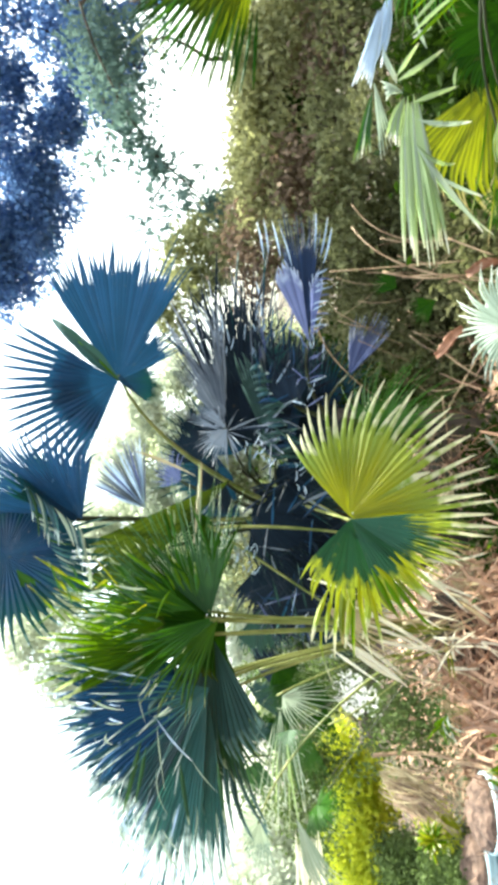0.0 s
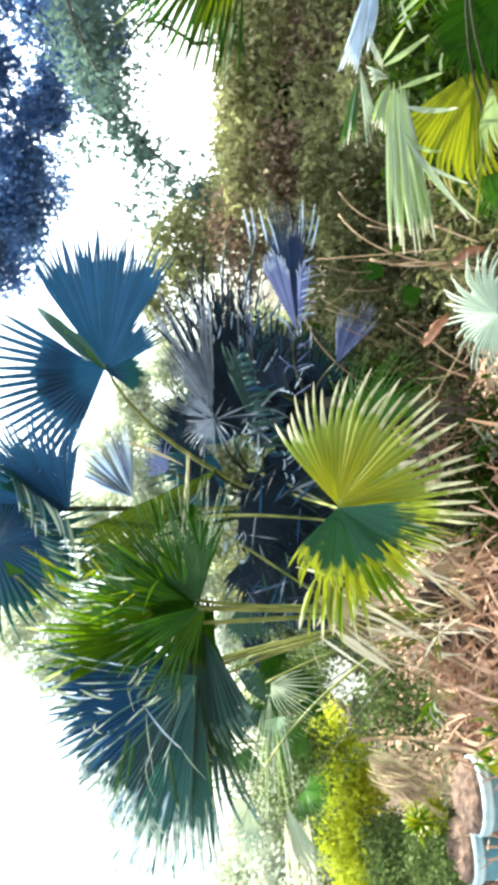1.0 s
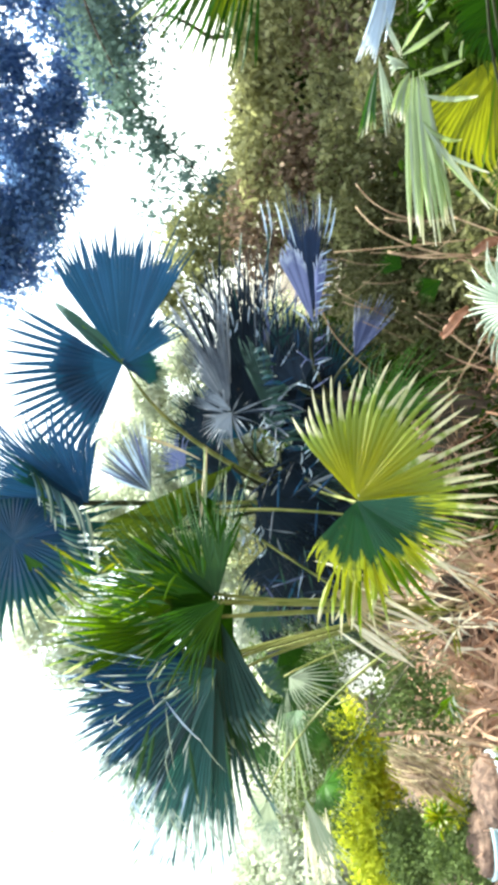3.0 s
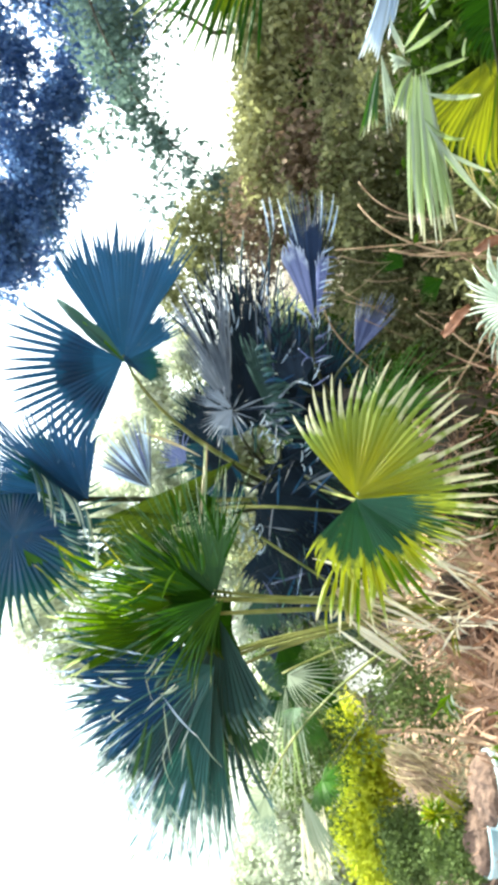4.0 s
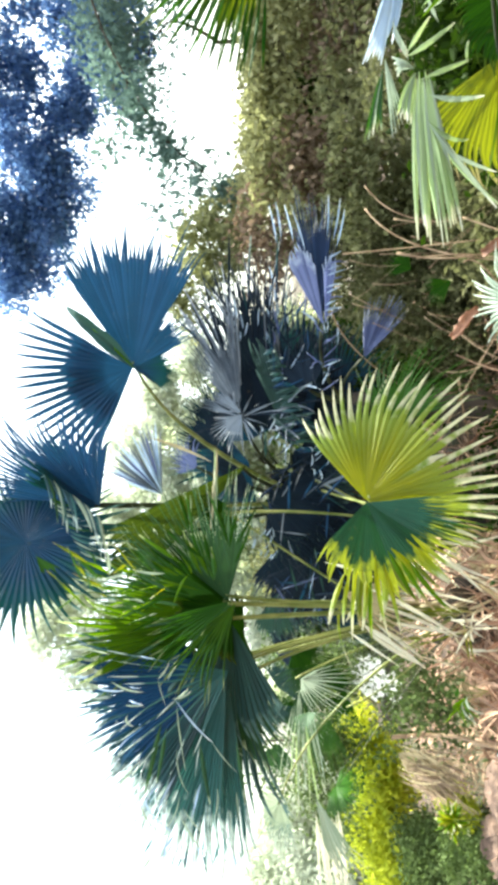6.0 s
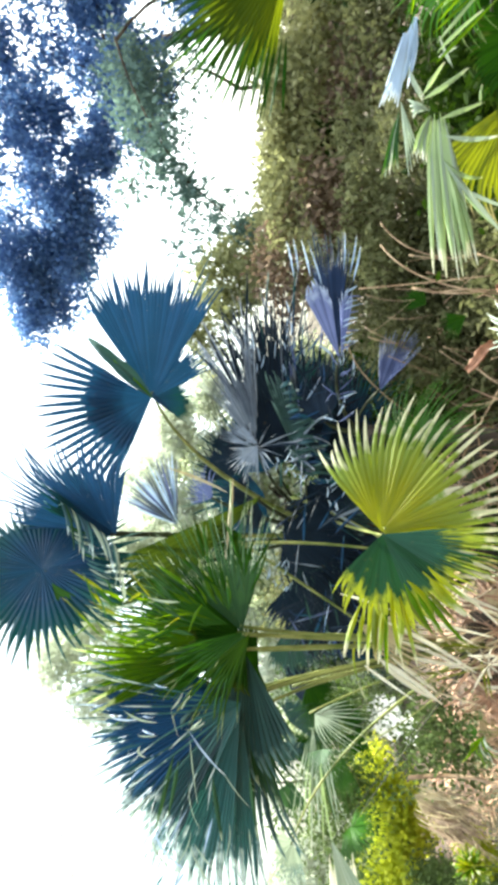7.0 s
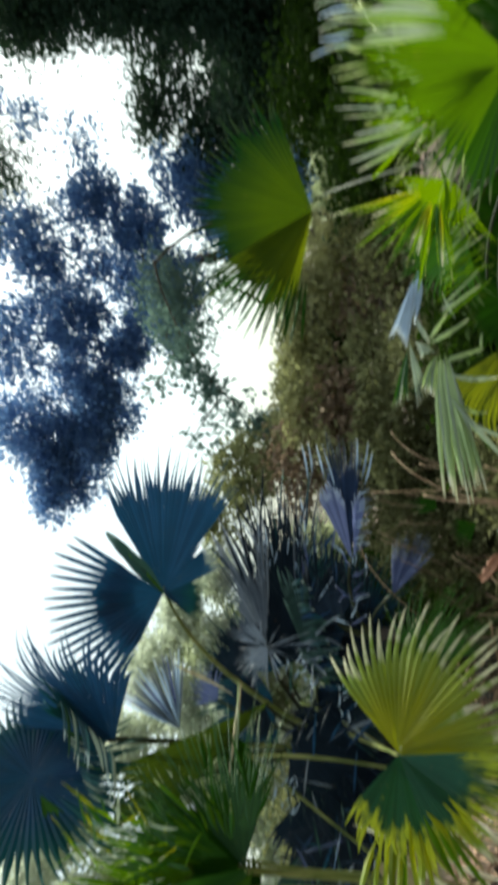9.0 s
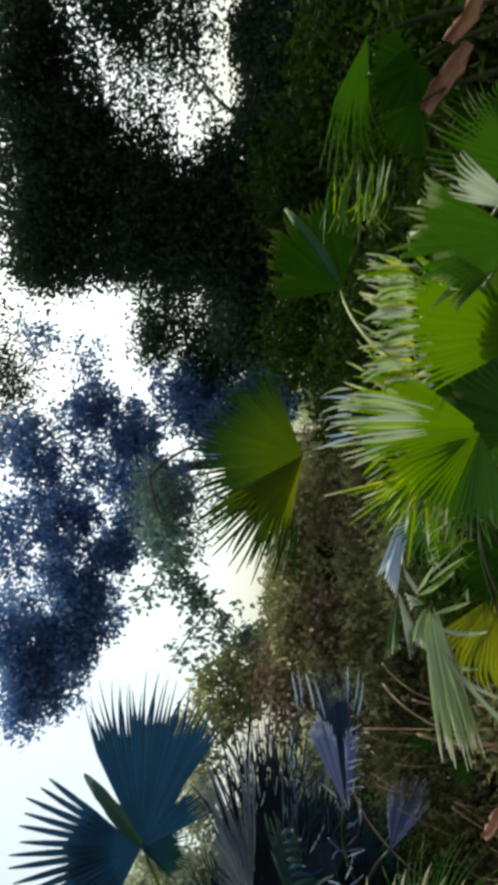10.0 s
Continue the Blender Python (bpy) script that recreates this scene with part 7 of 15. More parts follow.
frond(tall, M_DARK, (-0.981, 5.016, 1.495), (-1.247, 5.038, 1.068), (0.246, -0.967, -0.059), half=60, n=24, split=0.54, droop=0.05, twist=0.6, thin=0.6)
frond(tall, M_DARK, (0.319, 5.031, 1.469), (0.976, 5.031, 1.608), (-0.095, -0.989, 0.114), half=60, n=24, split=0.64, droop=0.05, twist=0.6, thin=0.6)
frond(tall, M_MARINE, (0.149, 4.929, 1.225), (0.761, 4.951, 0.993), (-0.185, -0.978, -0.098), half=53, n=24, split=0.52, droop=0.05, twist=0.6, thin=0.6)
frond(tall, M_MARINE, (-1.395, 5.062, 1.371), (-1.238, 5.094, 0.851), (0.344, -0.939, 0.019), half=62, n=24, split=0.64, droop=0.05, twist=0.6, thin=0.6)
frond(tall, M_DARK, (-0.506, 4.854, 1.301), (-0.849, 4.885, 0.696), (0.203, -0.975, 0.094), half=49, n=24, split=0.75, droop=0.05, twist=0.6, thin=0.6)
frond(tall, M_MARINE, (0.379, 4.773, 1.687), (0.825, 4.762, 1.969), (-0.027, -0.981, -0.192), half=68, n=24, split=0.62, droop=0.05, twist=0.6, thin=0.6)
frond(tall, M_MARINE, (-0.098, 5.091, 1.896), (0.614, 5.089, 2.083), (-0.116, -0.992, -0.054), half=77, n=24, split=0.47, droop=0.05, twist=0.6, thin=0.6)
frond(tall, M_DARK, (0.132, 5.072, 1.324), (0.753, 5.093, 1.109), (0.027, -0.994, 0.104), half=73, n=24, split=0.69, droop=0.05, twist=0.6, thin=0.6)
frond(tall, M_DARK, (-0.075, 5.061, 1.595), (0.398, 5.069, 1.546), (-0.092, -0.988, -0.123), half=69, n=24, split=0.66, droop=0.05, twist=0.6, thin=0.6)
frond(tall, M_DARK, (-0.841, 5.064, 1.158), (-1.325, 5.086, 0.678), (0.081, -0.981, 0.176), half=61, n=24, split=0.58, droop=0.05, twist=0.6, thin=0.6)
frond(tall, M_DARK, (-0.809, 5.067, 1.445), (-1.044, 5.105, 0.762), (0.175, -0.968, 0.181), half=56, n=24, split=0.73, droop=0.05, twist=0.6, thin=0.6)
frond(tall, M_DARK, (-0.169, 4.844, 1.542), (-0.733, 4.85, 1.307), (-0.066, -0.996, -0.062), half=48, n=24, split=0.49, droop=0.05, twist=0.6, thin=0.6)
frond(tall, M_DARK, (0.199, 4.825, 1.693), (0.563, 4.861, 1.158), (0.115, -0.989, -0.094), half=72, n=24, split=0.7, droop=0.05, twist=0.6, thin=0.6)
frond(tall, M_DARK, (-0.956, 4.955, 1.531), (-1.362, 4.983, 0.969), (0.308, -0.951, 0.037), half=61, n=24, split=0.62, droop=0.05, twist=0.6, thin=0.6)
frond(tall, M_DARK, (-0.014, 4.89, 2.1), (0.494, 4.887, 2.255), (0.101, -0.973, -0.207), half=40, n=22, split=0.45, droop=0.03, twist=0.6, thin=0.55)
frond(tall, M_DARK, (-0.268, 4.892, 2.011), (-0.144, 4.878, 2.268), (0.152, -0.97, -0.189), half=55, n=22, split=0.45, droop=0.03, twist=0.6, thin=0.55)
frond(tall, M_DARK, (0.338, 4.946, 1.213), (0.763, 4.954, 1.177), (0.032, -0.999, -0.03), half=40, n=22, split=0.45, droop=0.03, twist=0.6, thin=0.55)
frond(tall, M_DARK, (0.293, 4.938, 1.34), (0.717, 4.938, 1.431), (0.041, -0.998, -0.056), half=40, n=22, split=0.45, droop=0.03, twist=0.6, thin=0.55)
leaflet(tall, M_GREY, (0.681, 4.548, 1.533), (0.897, 4.55, 1.541), (1.112, 4.55, 1.587), 0.00634489, (0.013, -0.998, -0.059), 0.6)
leaflet(tall, M_MARINE, (0.704, 4.429, 1.651), (1.026, 4.433, 1.648), (1.347, 4.438, 1.631), 0.00684086, (0.013, -0.998, -0.059), 0.6)
leaflet(tall, M_DARK, (0.568, 4.675, 2.021), (0.836, 4.677, 2.042), (1.104, 4.68, 2.043), 0.00708412, (0.013, -0.998, -0.059), 0.6)
leaflet(tall, M_MARINE, (0.642, 4.48, 1.594), (0.851, 4.482, 1.596), (1.06, 4.487, 1.558), 0.00652453, (0.013, -0.998, -0.059), 0.6)
leaflet(tall, M_DARK, (0.673, 4.633, 1.713), (0.896, 4.635, 1.721), (1.12, 4.637, 1.736), 0.00721375, (0.013, -0.998, -0.059), 0.6)
leaflet(tall, M_DARK, (0.594, 4.62, 1.984), (0.836, 4.626, 1.943), (1.078, 4.631, 1.903), 0.00808585, (0.013, -0.998, -0.059), 0.6)
leaflet(tall, M_DARK, (0.627, 4.639, 1.877), (0.959, 4.646, 1.839), (1.291, 4.65, 1.837), 0.00759756, (0.013, -0.998, -0.059), 0.6)
leaflet(tall, M_DARK, (0.542, 4.456, 1.91), (0.773, 4.459, 1.909), (1.003, 4.462, 1.914), 0.0111484, (0.013, -0.998, -0.059), 0.6)
leaflet(tall, M_DARK, (0.515, 4.485, 1.829), (0.84, 4.491, 1.798), (1.164, 4.495, 1.792), 0.0112085, (0.013, -0.998, -0.059), 0.6)
leaflet(tall, M_GREY, (0.522, 4.45, 1.721), (0.74, 4.452, 1.733), (0.957, 4.455, 1.74), 0.00615385, (0.013, -0.998, -0.059), 0.6)
leaflet(tall, M_DARK, (0.762, 4.478, 1.615), (0.971, 4.481, 1.598), (1.181, 4.486, 1.559), 0.0109029, (0.013, -0.998, -0.059), 0.6)
leaflet(tall, M_DARK, (0.77, 4.464, 1.989), (1.052, 4.469, 1.964), (1.334, 4.472, 1.971), 0.00982102, (0.013, -0.998, -0.059), 0.6)
leaflet(tall, M_DARK, (0.728, 4.471, 1.778), (0.966, 4.47, 1.843), (1.204, 4.471, 1.873), 0.00896155, (0.013, -0.998, -0.059), 0.6)
leaflet(tall, M_DARK, (0.726, 4.54, 1.764), (0.922, 4.542, 1.772), (1.117, 4.544, 1.785), 0.0073646, (0.013, -0.998, -0.059), 0.6)
leaflet(tall, M_GREY, (0.587, 4.414, 1.887), (0.791, 4.41, 2.01), (0.994, 4.404, 2.151), 0.00958224, (0.013, -0.998, -0.059), 0.6)
leaflet(tall, M_DARK, (0.784, 4.437, 1.711), (1.099, 4.445, 1.655), (1.414, 4.453, 1.585), 0.00744226, (0.013, -0.998, -0.059), 0.6)
leaflet(tall, M_MARINE, (0.695, 4.657, 1.852), (1.034, 4.661, 1.863), (1.374, 4.667, 1.83), 0.00910425, (0.013, -0.998, -0.059), 0.6)
leaflet(tall, M_DARK, (0.524, 4.556, 1.537), (0.702, 4.55, 1.667), (0.879, 4.546, 1.783), 0.00918479, (0.013, -0.998, -0.059), 0.6)
leaflet(tall, M_GREY, (0.701, 4.696, 1.99), (0.966, 4.699, 1.987), (1.232, 4.702, 1.997), 0.0108556, (0.013, -0.998, -0.059), 0.6)
leaflet(tall, M_DARK, (0.547, 4.62, 1.574), (0.731, 4.622, 1.576), (0.914, 4.622, 1.618), 0.00974082, (0.013, -0.998, -0.059), 0.6)
leaflet(tall, M_DARK, (0.547, 4.424, 1.695), (0.725, 4.427, 1.682), (0.902, 4.427, 1.71), 0.00772514, (0.013, -0.998, -0.059), 0.6)
leaflet(tall, M_MARINE, (0.617, 4.589, 1.862), (0.815, 4.592, 1.856), (1.012, 4.593, 1.888), 0.00650684, (0.013, -0.998, -0.059), 0.6)
frond(tall, M_DARK, (0.555, 5.02, 1.707), (1.465, 5.028, 1.776), (-0.01, -0.991, -0.13), half=26, n=22, split=0.3, droop=0.03, thin=0.7, twist=0.6)
frond(tall, M_DARK, (0.513, 5.026, 1.598), (1.294, 5.035, 1.609), (-0.002, -0.994, -0.108), half=22, n=22, split=0.3, droop=0.03, thin=0.7, twist=0.6)
frond(tall, M_DARK, (0.553, 5.011, 1.859), (1.289, 5.014, 1.964), (-0.01, -0.987, -0.16), half=20, n=22, split=0.3, droop=0.03, thin=0.7, twist=0.6)
leaflet(tall, M_NIGHT, (-0.582, 4.504, 1.482), (-0.585, 4.51, 1.376), (-0.589, 4.515, 1.298), 0.0104555, (0.013, -0.998, -0.059), 1)
leaflet(tall, M_NIGHT, (-1.127, 4.533, 1.452), (-1.253, 4.536, 1.365), (-1.38, 4.537, 1.323), 0.00830338, (0.013, -0.998, -0.059), 1)
leaflet(tall, M_PLUM, (-1.016, 4.434, 1.365), (-1.059, 4.426, 1.499), (-1.102, 4.417, 1.638), 0.0108078, (0.013, -0.998, -0.059), 1)
leaflet(tall, M_DUSK, (-0.705, 4.426, 1.428), (-0.741, 4.423, 1.462), (-0.777, 4.417, 1.552), 0.00775823, (0.013, -0.998, -0.059), 1)
leaflet(tall, M_NIGHT, (-0.475, 4.434, 1.737), (-0.641, 4.436, 1.668), (-0.808, 4.435, 1.65), 0.0102246, (0.013, -0.998, -0.059), 1)
leaflet(tall, M_NIGHT, (-1.033, 4.514, 1.703), (-1.112, 4.518, 1.613), (-1.192, 4.52, 1.564), 0.00573633, (0.013, -0.998, -0.059), 1)
leaflet(tall, M_NIGHT, (-1.019, 4.498, 1.575), (-1.077, 4.494, 1.628), (-1.135, 4.491, 1.663), 0.00696417, (0.013, -0.998, -0.059), 1)
leaflet(tall, M_MARINE, (-0.382, 4.459, 1.441), (-0.479, 4.465, 1.328), (-0.576, 4.472, 1.177), 0.00768061, (0.013, -0.998, -0.059), 1)
leaflet(tall, M_NIGHT, (-0.881, 4.546, 1.285), (-0.955, 4.546, 1.275), (-1.029, 4.548, 1.22), 0.0105866, (0.013, -0.998, -0.059), 1)
leaflet(tall, M_MARINE, (-0.954, 4.514, 1.264), (-1.097, 4.516, 1.196), (-1.24, 4.518, 1.132), 0.00913712, (0.013, -0.998, -0.059), 1)
leaflet(tall, M_NIGHT, (-1.201, 4.496, 1.302), (-1.283, 4.495, 1.298), (-1.366, 4.492, 1.332), 0.00521275, (0.013, -0.998, -0.059), 1)
leaflet(tall, M_PLUM, (-1.085, 4.458, 1.691), (-1.21, 4.462, 1.598), (-1.334, 4.462, 1.563), 0.00915751, (0.013, -0.998, -0.059), 1)
leaflet(tall, M_MARINE, (-0.562, 4.494, 1.534), (-0.66, 4.492, 1.549), (-0.76, 4.487, 1.612), 0.00853534, (0.013, -0.998, -0.059), 1)
leaflet(tall, M_DUSK, (-0.511, 4.471, 1.785), (-0.586, 4.474, 1.712), (-0.661, 4.478, 1.635), 0.0106245, (0.013, -0.998, -0.059), 1)
leaflet(tall, M_NIGHT, (-0.561, 4.511, 1.512), (-0.677, 4.513, 1.459), (-0.792, 4.516, 1.379), 0.00664003, (0.013, -0.998, -0.059), 1)
leaflet(tall, M_NIGHT, (-0.591, 4.496, 1.502), (-0.652, 4.49, 1.584), (-0.714, 4.481, 1.727), 0.00520467, (0.013, -0.998, -0.059), 1)
leaflet(tall, M_MARINE, (-1.049, 4.509, 1.457), (-1.173, 4.505, 1.493), (-1.299, 4.499, 1.564), 0.00975825, (0.013, -0.998, -0.059), 1)
leaflet(tall, M_MARINE, (-1.054, 4.412, 1.656), (-1.059, 4.418, 1.56), (-1.064, 4.422, 1.493), 0.00805344, (0.013, -0.998, -0.059), 1)
leaflet(tall, M_MARINE, (-0.664, 4.471, 1.417), (-0.684, 4.477, 1.323), (-0.704, 4.479, 1.275), 0.00969539, (0.013, -0.998, -0.059), 1)
leaflet(tall, M_NIGHT, (-1.174, 4.56, 1.49), (-1.284, 4.563, 1.402), (-1.395, 4.57, 1.268), 0.00504339, (0.013, -0.998, -0.059), 1)
leaflet(tall, M_NIGHT, (-0.749, 4.453, 1.272), (-0.757, 4.458, 1.195), (-0.764, 4.465, 1.075), 0.00931912, (0.013, -0.998, -0.059), 1)
leaflet(tall, M_NIGHT, (-1.205, 4.444, 1.396), (-1.278, 4.444, 1.376), (-1.352, 4.443, 1.367), 0.00682542, (0.013, -0.998, -0.059), 1)
leaflet(tall, M_NIGHT, (-0.963, 4.477, 1.207), (-1.066, 4.482, 1.102), (-1.168, 4.488, 0.97), 0.00654524, (0.013, -0.998, -0.059), 1)
leaflet(tall, M_NIGHT, (-0.51, 4.506, 1.8), (-0.447, 4.509, 1.755), (-0.383, 4.516, 1.653), 0.00768751, (0.013, -0.998, -0.059), 1)
leaflet(tall, M_NIGHT, (-0.596, 4.439, 1.262), (-0.654, 4.443, 1.184), (-0.712, 4.446, 1.118), 0.00547585, (0.013, -0.998, -0.059), 1)
leaflet(tall, M_NIGHT, (-1.122, 4.442, 1.305), (-1.21, 4.443, 1.266), (-1.298, 4.446, 1.199), 0.00885491, (0.013, -0.998, -0.059), 1)
leaflet(tall, M_PLUM, (-0.373, 4.459, 1.279), (-0.367, 4.469, 1.11), (-0.361, 4.477, 0.977), 0.00552319, (0.013, -0.998, -0.059), 1)
leaflet(tall, M_ICE, (-0.457, 4.488, 2.466), (-0.367, 4.423, 2.689), (-0.281, 4.373, 2.89), 0.011, (-0.24, -0.96, -0.16), 0.5)
leaflet(tall, M_VIOLET, (-0.457, 4.488, 2.466), (-0.354, 4.431, 2.663), (-0.253, 4.377, 2.881), 0.0102, (0.44, -0.79, -0.43), 0.5)
leaflet(tall, M_ICE, (-0.457, 4.488, 2.466), (-0.336, 4.429, 2.677), (-0.218, 4.378, 2.884), 0.0123, (-0.05, -0.97, -0.23), 0.5)
leaflet(tall, M_GREY, (-0.457, 4.488, 2.466), (-0.342, 4.435, 2.651), (-0.23, 4.399, 2.811), 0.0124, (-0.3, -0.95, -0.05), 0.5)
leaflet(tall, M_GREY, (-0.457, 4.488, 2.466), (-0.325, 4.441, 2.631), (-0.196, 4.4, 2.814), 0.0084, (0.01, -0.97, -0.25), 0.5)
leaflet(tall, M_GREY, (-0.457, 4.488, 2.466), (-0.31, 4.44, 2.64), (-0.167, 4.403, 2.807), 0.0118, (-0.24, -0.97, -0.03), 0.5)
leaflet(tall, M_ICE, (-0.457, 4.488, 2.466), (-0.298, 4.441, 2.641), (-0.143, 4.409, 2.792), 0.0111, (-0.25, -0.97, 0.01), 0.5)
leaflet(tall, M_VIOLET, (-0.457, 4.488, 2.466), (-0.282, 4.445, 2.628), (-0.112, 4.412, 2.783), 0.0116, (0.07, -0.95, -0.3), 0.5)
leaflet(tall, M_ICE, (-0.457, 4.488, 2.466), (-0.267, 4.449, 2.616), (-0.08, 4.416, 2.772), 0.0126, (0.04, -0.96, -0.28), 0.5)
leaflet(tall, M_ICE, (-0.457, 4.488, 2.466), (-0.285, 4.454, 2.592), (-0.115, 4.432, 2.711), 0.0088, (-0.1, -0.99, -0.08), 0.5)
leaflet(tall, M_GREY, (-0.457, 4.488, 2.466), (-0.265, 4.455, 2.593), (-0.077, 4.434, 2.705), 0.0129, (0.29, -0.73, -0.62), 0.5)
leaflet(tall, M_GREY, (-0.457, 4.488, 2.466), (-0.267, 4.458, 2.58), (-0.08, 4.442, 2.672), 0.0086, (-0.13, -0.99, 0.02), 0.5)
leaflet(tall, M_ICE, (-0.457, 4.488, 2.466), (-0.235, 4.462, 2.57), (-0.015, 4.443, 2.675), 0.0101, (0.11, -0.9, -0.42), 0.5)
leaflet(tall, M_ICE, (-0.457, 4.488, 2.466), (-0.252, 4.469, 2.533), (-0.049, 4.454, 2.63), 0.0111, (-0.06, -1, -0.07), 0.5)
leaflet(tall, M_GREY, (-0.457, 4.488, 2.466), (-0.222, 4.469, 2.542), (0.01, 4.456, 2.621), 0.0125, (-0.08, -1, 0.05), 0.5)
leaflet(tall, M_VIOLET, (-0.457, 4.488, 2.466), (-0.22, 4.473, 2.525), (0.014, 4.463, 2.592), 0.0102, (0.1, -0.83, -0.55), 0.5)
leaflet(tall, M_GREY, (-0.457, 4.488, 2.466), (-0.204, 4.478, 2.502), (0.048, 4.468, 2.569), 0.0097, (0.02, -0.96, -0.28), 0.5)
leaflet(tall, M_ICE, (-0.457, 4.488, 2.466), (-0.212, 4.477, 2.507), (0.032, 4.476, 2.535), 0.0127, (0.05, -0.86, -0.5), 0.5)
leaflet(tall, M_ICE, (-0.457, 4.488, 2.466), (-0.197, 4.479, 2.499), (0.061, 4.482, 2.508), 0.0112, (-0.03, -0.98, 0.21), 0.5)
leaflet(tall, M_GREY, (-0.457, 4.488, 2.466), (-0.228, 4.483, 2.475), (-0.001, 4.489, 2.475), 0.0095, (0.02, -0.76, -0.65), 0.5)
frond(tall, M_VIOLET, (-0.28, 4.64, 2.24), (-0.1, 4.61, 2.49), (-0.49, -0.84, 0.23), base=(-0.57, 4.87, 1.34), half=60, n=16, split=0.4, stalk=M_STALK_DARK)
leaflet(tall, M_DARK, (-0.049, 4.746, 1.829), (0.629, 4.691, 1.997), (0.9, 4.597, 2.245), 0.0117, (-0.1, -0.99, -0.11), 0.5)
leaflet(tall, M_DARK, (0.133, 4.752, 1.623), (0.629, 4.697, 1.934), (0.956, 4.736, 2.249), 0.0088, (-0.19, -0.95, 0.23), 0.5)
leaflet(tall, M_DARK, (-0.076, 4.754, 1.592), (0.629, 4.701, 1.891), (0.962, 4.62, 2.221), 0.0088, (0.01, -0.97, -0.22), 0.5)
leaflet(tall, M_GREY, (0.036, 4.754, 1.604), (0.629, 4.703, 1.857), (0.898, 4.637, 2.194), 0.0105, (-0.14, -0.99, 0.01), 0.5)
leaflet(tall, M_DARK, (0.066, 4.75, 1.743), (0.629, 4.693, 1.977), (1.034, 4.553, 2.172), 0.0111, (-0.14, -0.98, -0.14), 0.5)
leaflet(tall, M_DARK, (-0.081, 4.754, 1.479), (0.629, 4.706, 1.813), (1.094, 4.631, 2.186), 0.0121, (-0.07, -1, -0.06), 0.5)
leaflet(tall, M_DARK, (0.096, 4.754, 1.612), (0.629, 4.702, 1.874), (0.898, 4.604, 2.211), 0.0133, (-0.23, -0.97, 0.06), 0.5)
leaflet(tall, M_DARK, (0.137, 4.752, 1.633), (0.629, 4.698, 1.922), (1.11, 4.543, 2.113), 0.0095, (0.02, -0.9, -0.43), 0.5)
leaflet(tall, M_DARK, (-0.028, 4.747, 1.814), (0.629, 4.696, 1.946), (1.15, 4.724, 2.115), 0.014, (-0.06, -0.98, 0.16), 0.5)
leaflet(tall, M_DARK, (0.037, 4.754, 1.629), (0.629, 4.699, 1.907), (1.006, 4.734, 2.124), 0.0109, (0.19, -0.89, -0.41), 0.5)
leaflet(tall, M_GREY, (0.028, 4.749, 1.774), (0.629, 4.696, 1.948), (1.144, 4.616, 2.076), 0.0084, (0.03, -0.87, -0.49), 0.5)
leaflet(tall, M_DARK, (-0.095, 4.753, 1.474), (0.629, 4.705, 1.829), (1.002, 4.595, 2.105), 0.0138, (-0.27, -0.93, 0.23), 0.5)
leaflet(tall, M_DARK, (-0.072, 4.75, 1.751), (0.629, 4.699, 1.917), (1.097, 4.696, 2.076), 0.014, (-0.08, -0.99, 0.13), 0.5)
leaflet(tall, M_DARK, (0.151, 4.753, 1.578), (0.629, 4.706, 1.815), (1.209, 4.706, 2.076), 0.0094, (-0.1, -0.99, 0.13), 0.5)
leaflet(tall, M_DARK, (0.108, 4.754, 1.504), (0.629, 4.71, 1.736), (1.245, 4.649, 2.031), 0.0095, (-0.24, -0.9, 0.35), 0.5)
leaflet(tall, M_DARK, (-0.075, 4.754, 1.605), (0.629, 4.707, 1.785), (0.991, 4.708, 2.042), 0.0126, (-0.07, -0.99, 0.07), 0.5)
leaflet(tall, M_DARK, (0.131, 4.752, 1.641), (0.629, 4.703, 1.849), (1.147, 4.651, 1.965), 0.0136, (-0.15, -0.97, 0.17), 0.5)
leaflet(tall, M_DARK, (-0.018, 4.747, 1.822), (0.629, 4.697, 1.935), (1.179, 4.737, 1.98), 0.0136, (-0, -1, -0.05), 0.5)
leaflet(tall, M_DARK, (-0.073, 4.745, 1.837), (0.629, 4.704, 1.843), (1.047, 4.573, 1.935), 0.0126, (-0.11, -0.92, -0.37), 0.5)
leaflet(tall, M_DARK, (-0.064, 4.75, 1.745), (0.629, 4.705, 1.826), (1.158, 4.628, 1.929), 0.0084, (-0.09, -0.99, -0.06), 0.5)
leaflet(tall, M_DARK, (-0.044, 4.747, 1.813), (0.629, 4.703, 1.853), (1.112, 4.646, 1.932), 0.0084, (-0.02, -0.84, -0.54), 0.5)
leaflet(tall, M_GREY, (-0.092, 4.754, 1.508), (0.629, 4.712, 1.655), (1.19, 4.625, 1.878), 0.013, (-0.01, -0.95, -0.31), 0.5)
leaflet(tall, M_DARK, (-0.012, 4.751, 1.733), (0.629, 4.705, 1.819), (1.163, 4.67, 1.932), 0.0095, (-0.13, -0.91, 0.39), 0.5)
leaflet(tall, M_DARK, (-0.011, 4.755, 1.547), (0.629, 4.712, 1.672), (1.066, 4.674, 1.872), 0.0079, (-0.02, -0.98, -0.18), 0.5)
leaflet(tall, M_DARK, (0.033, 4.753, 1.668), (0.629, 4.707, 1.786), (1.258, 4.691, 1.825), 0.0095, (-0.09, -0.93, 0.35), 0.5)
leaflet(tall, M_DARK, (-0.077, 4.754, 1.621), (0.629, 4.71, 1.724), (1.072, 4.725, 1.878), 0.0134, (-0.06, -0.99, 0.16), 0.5)
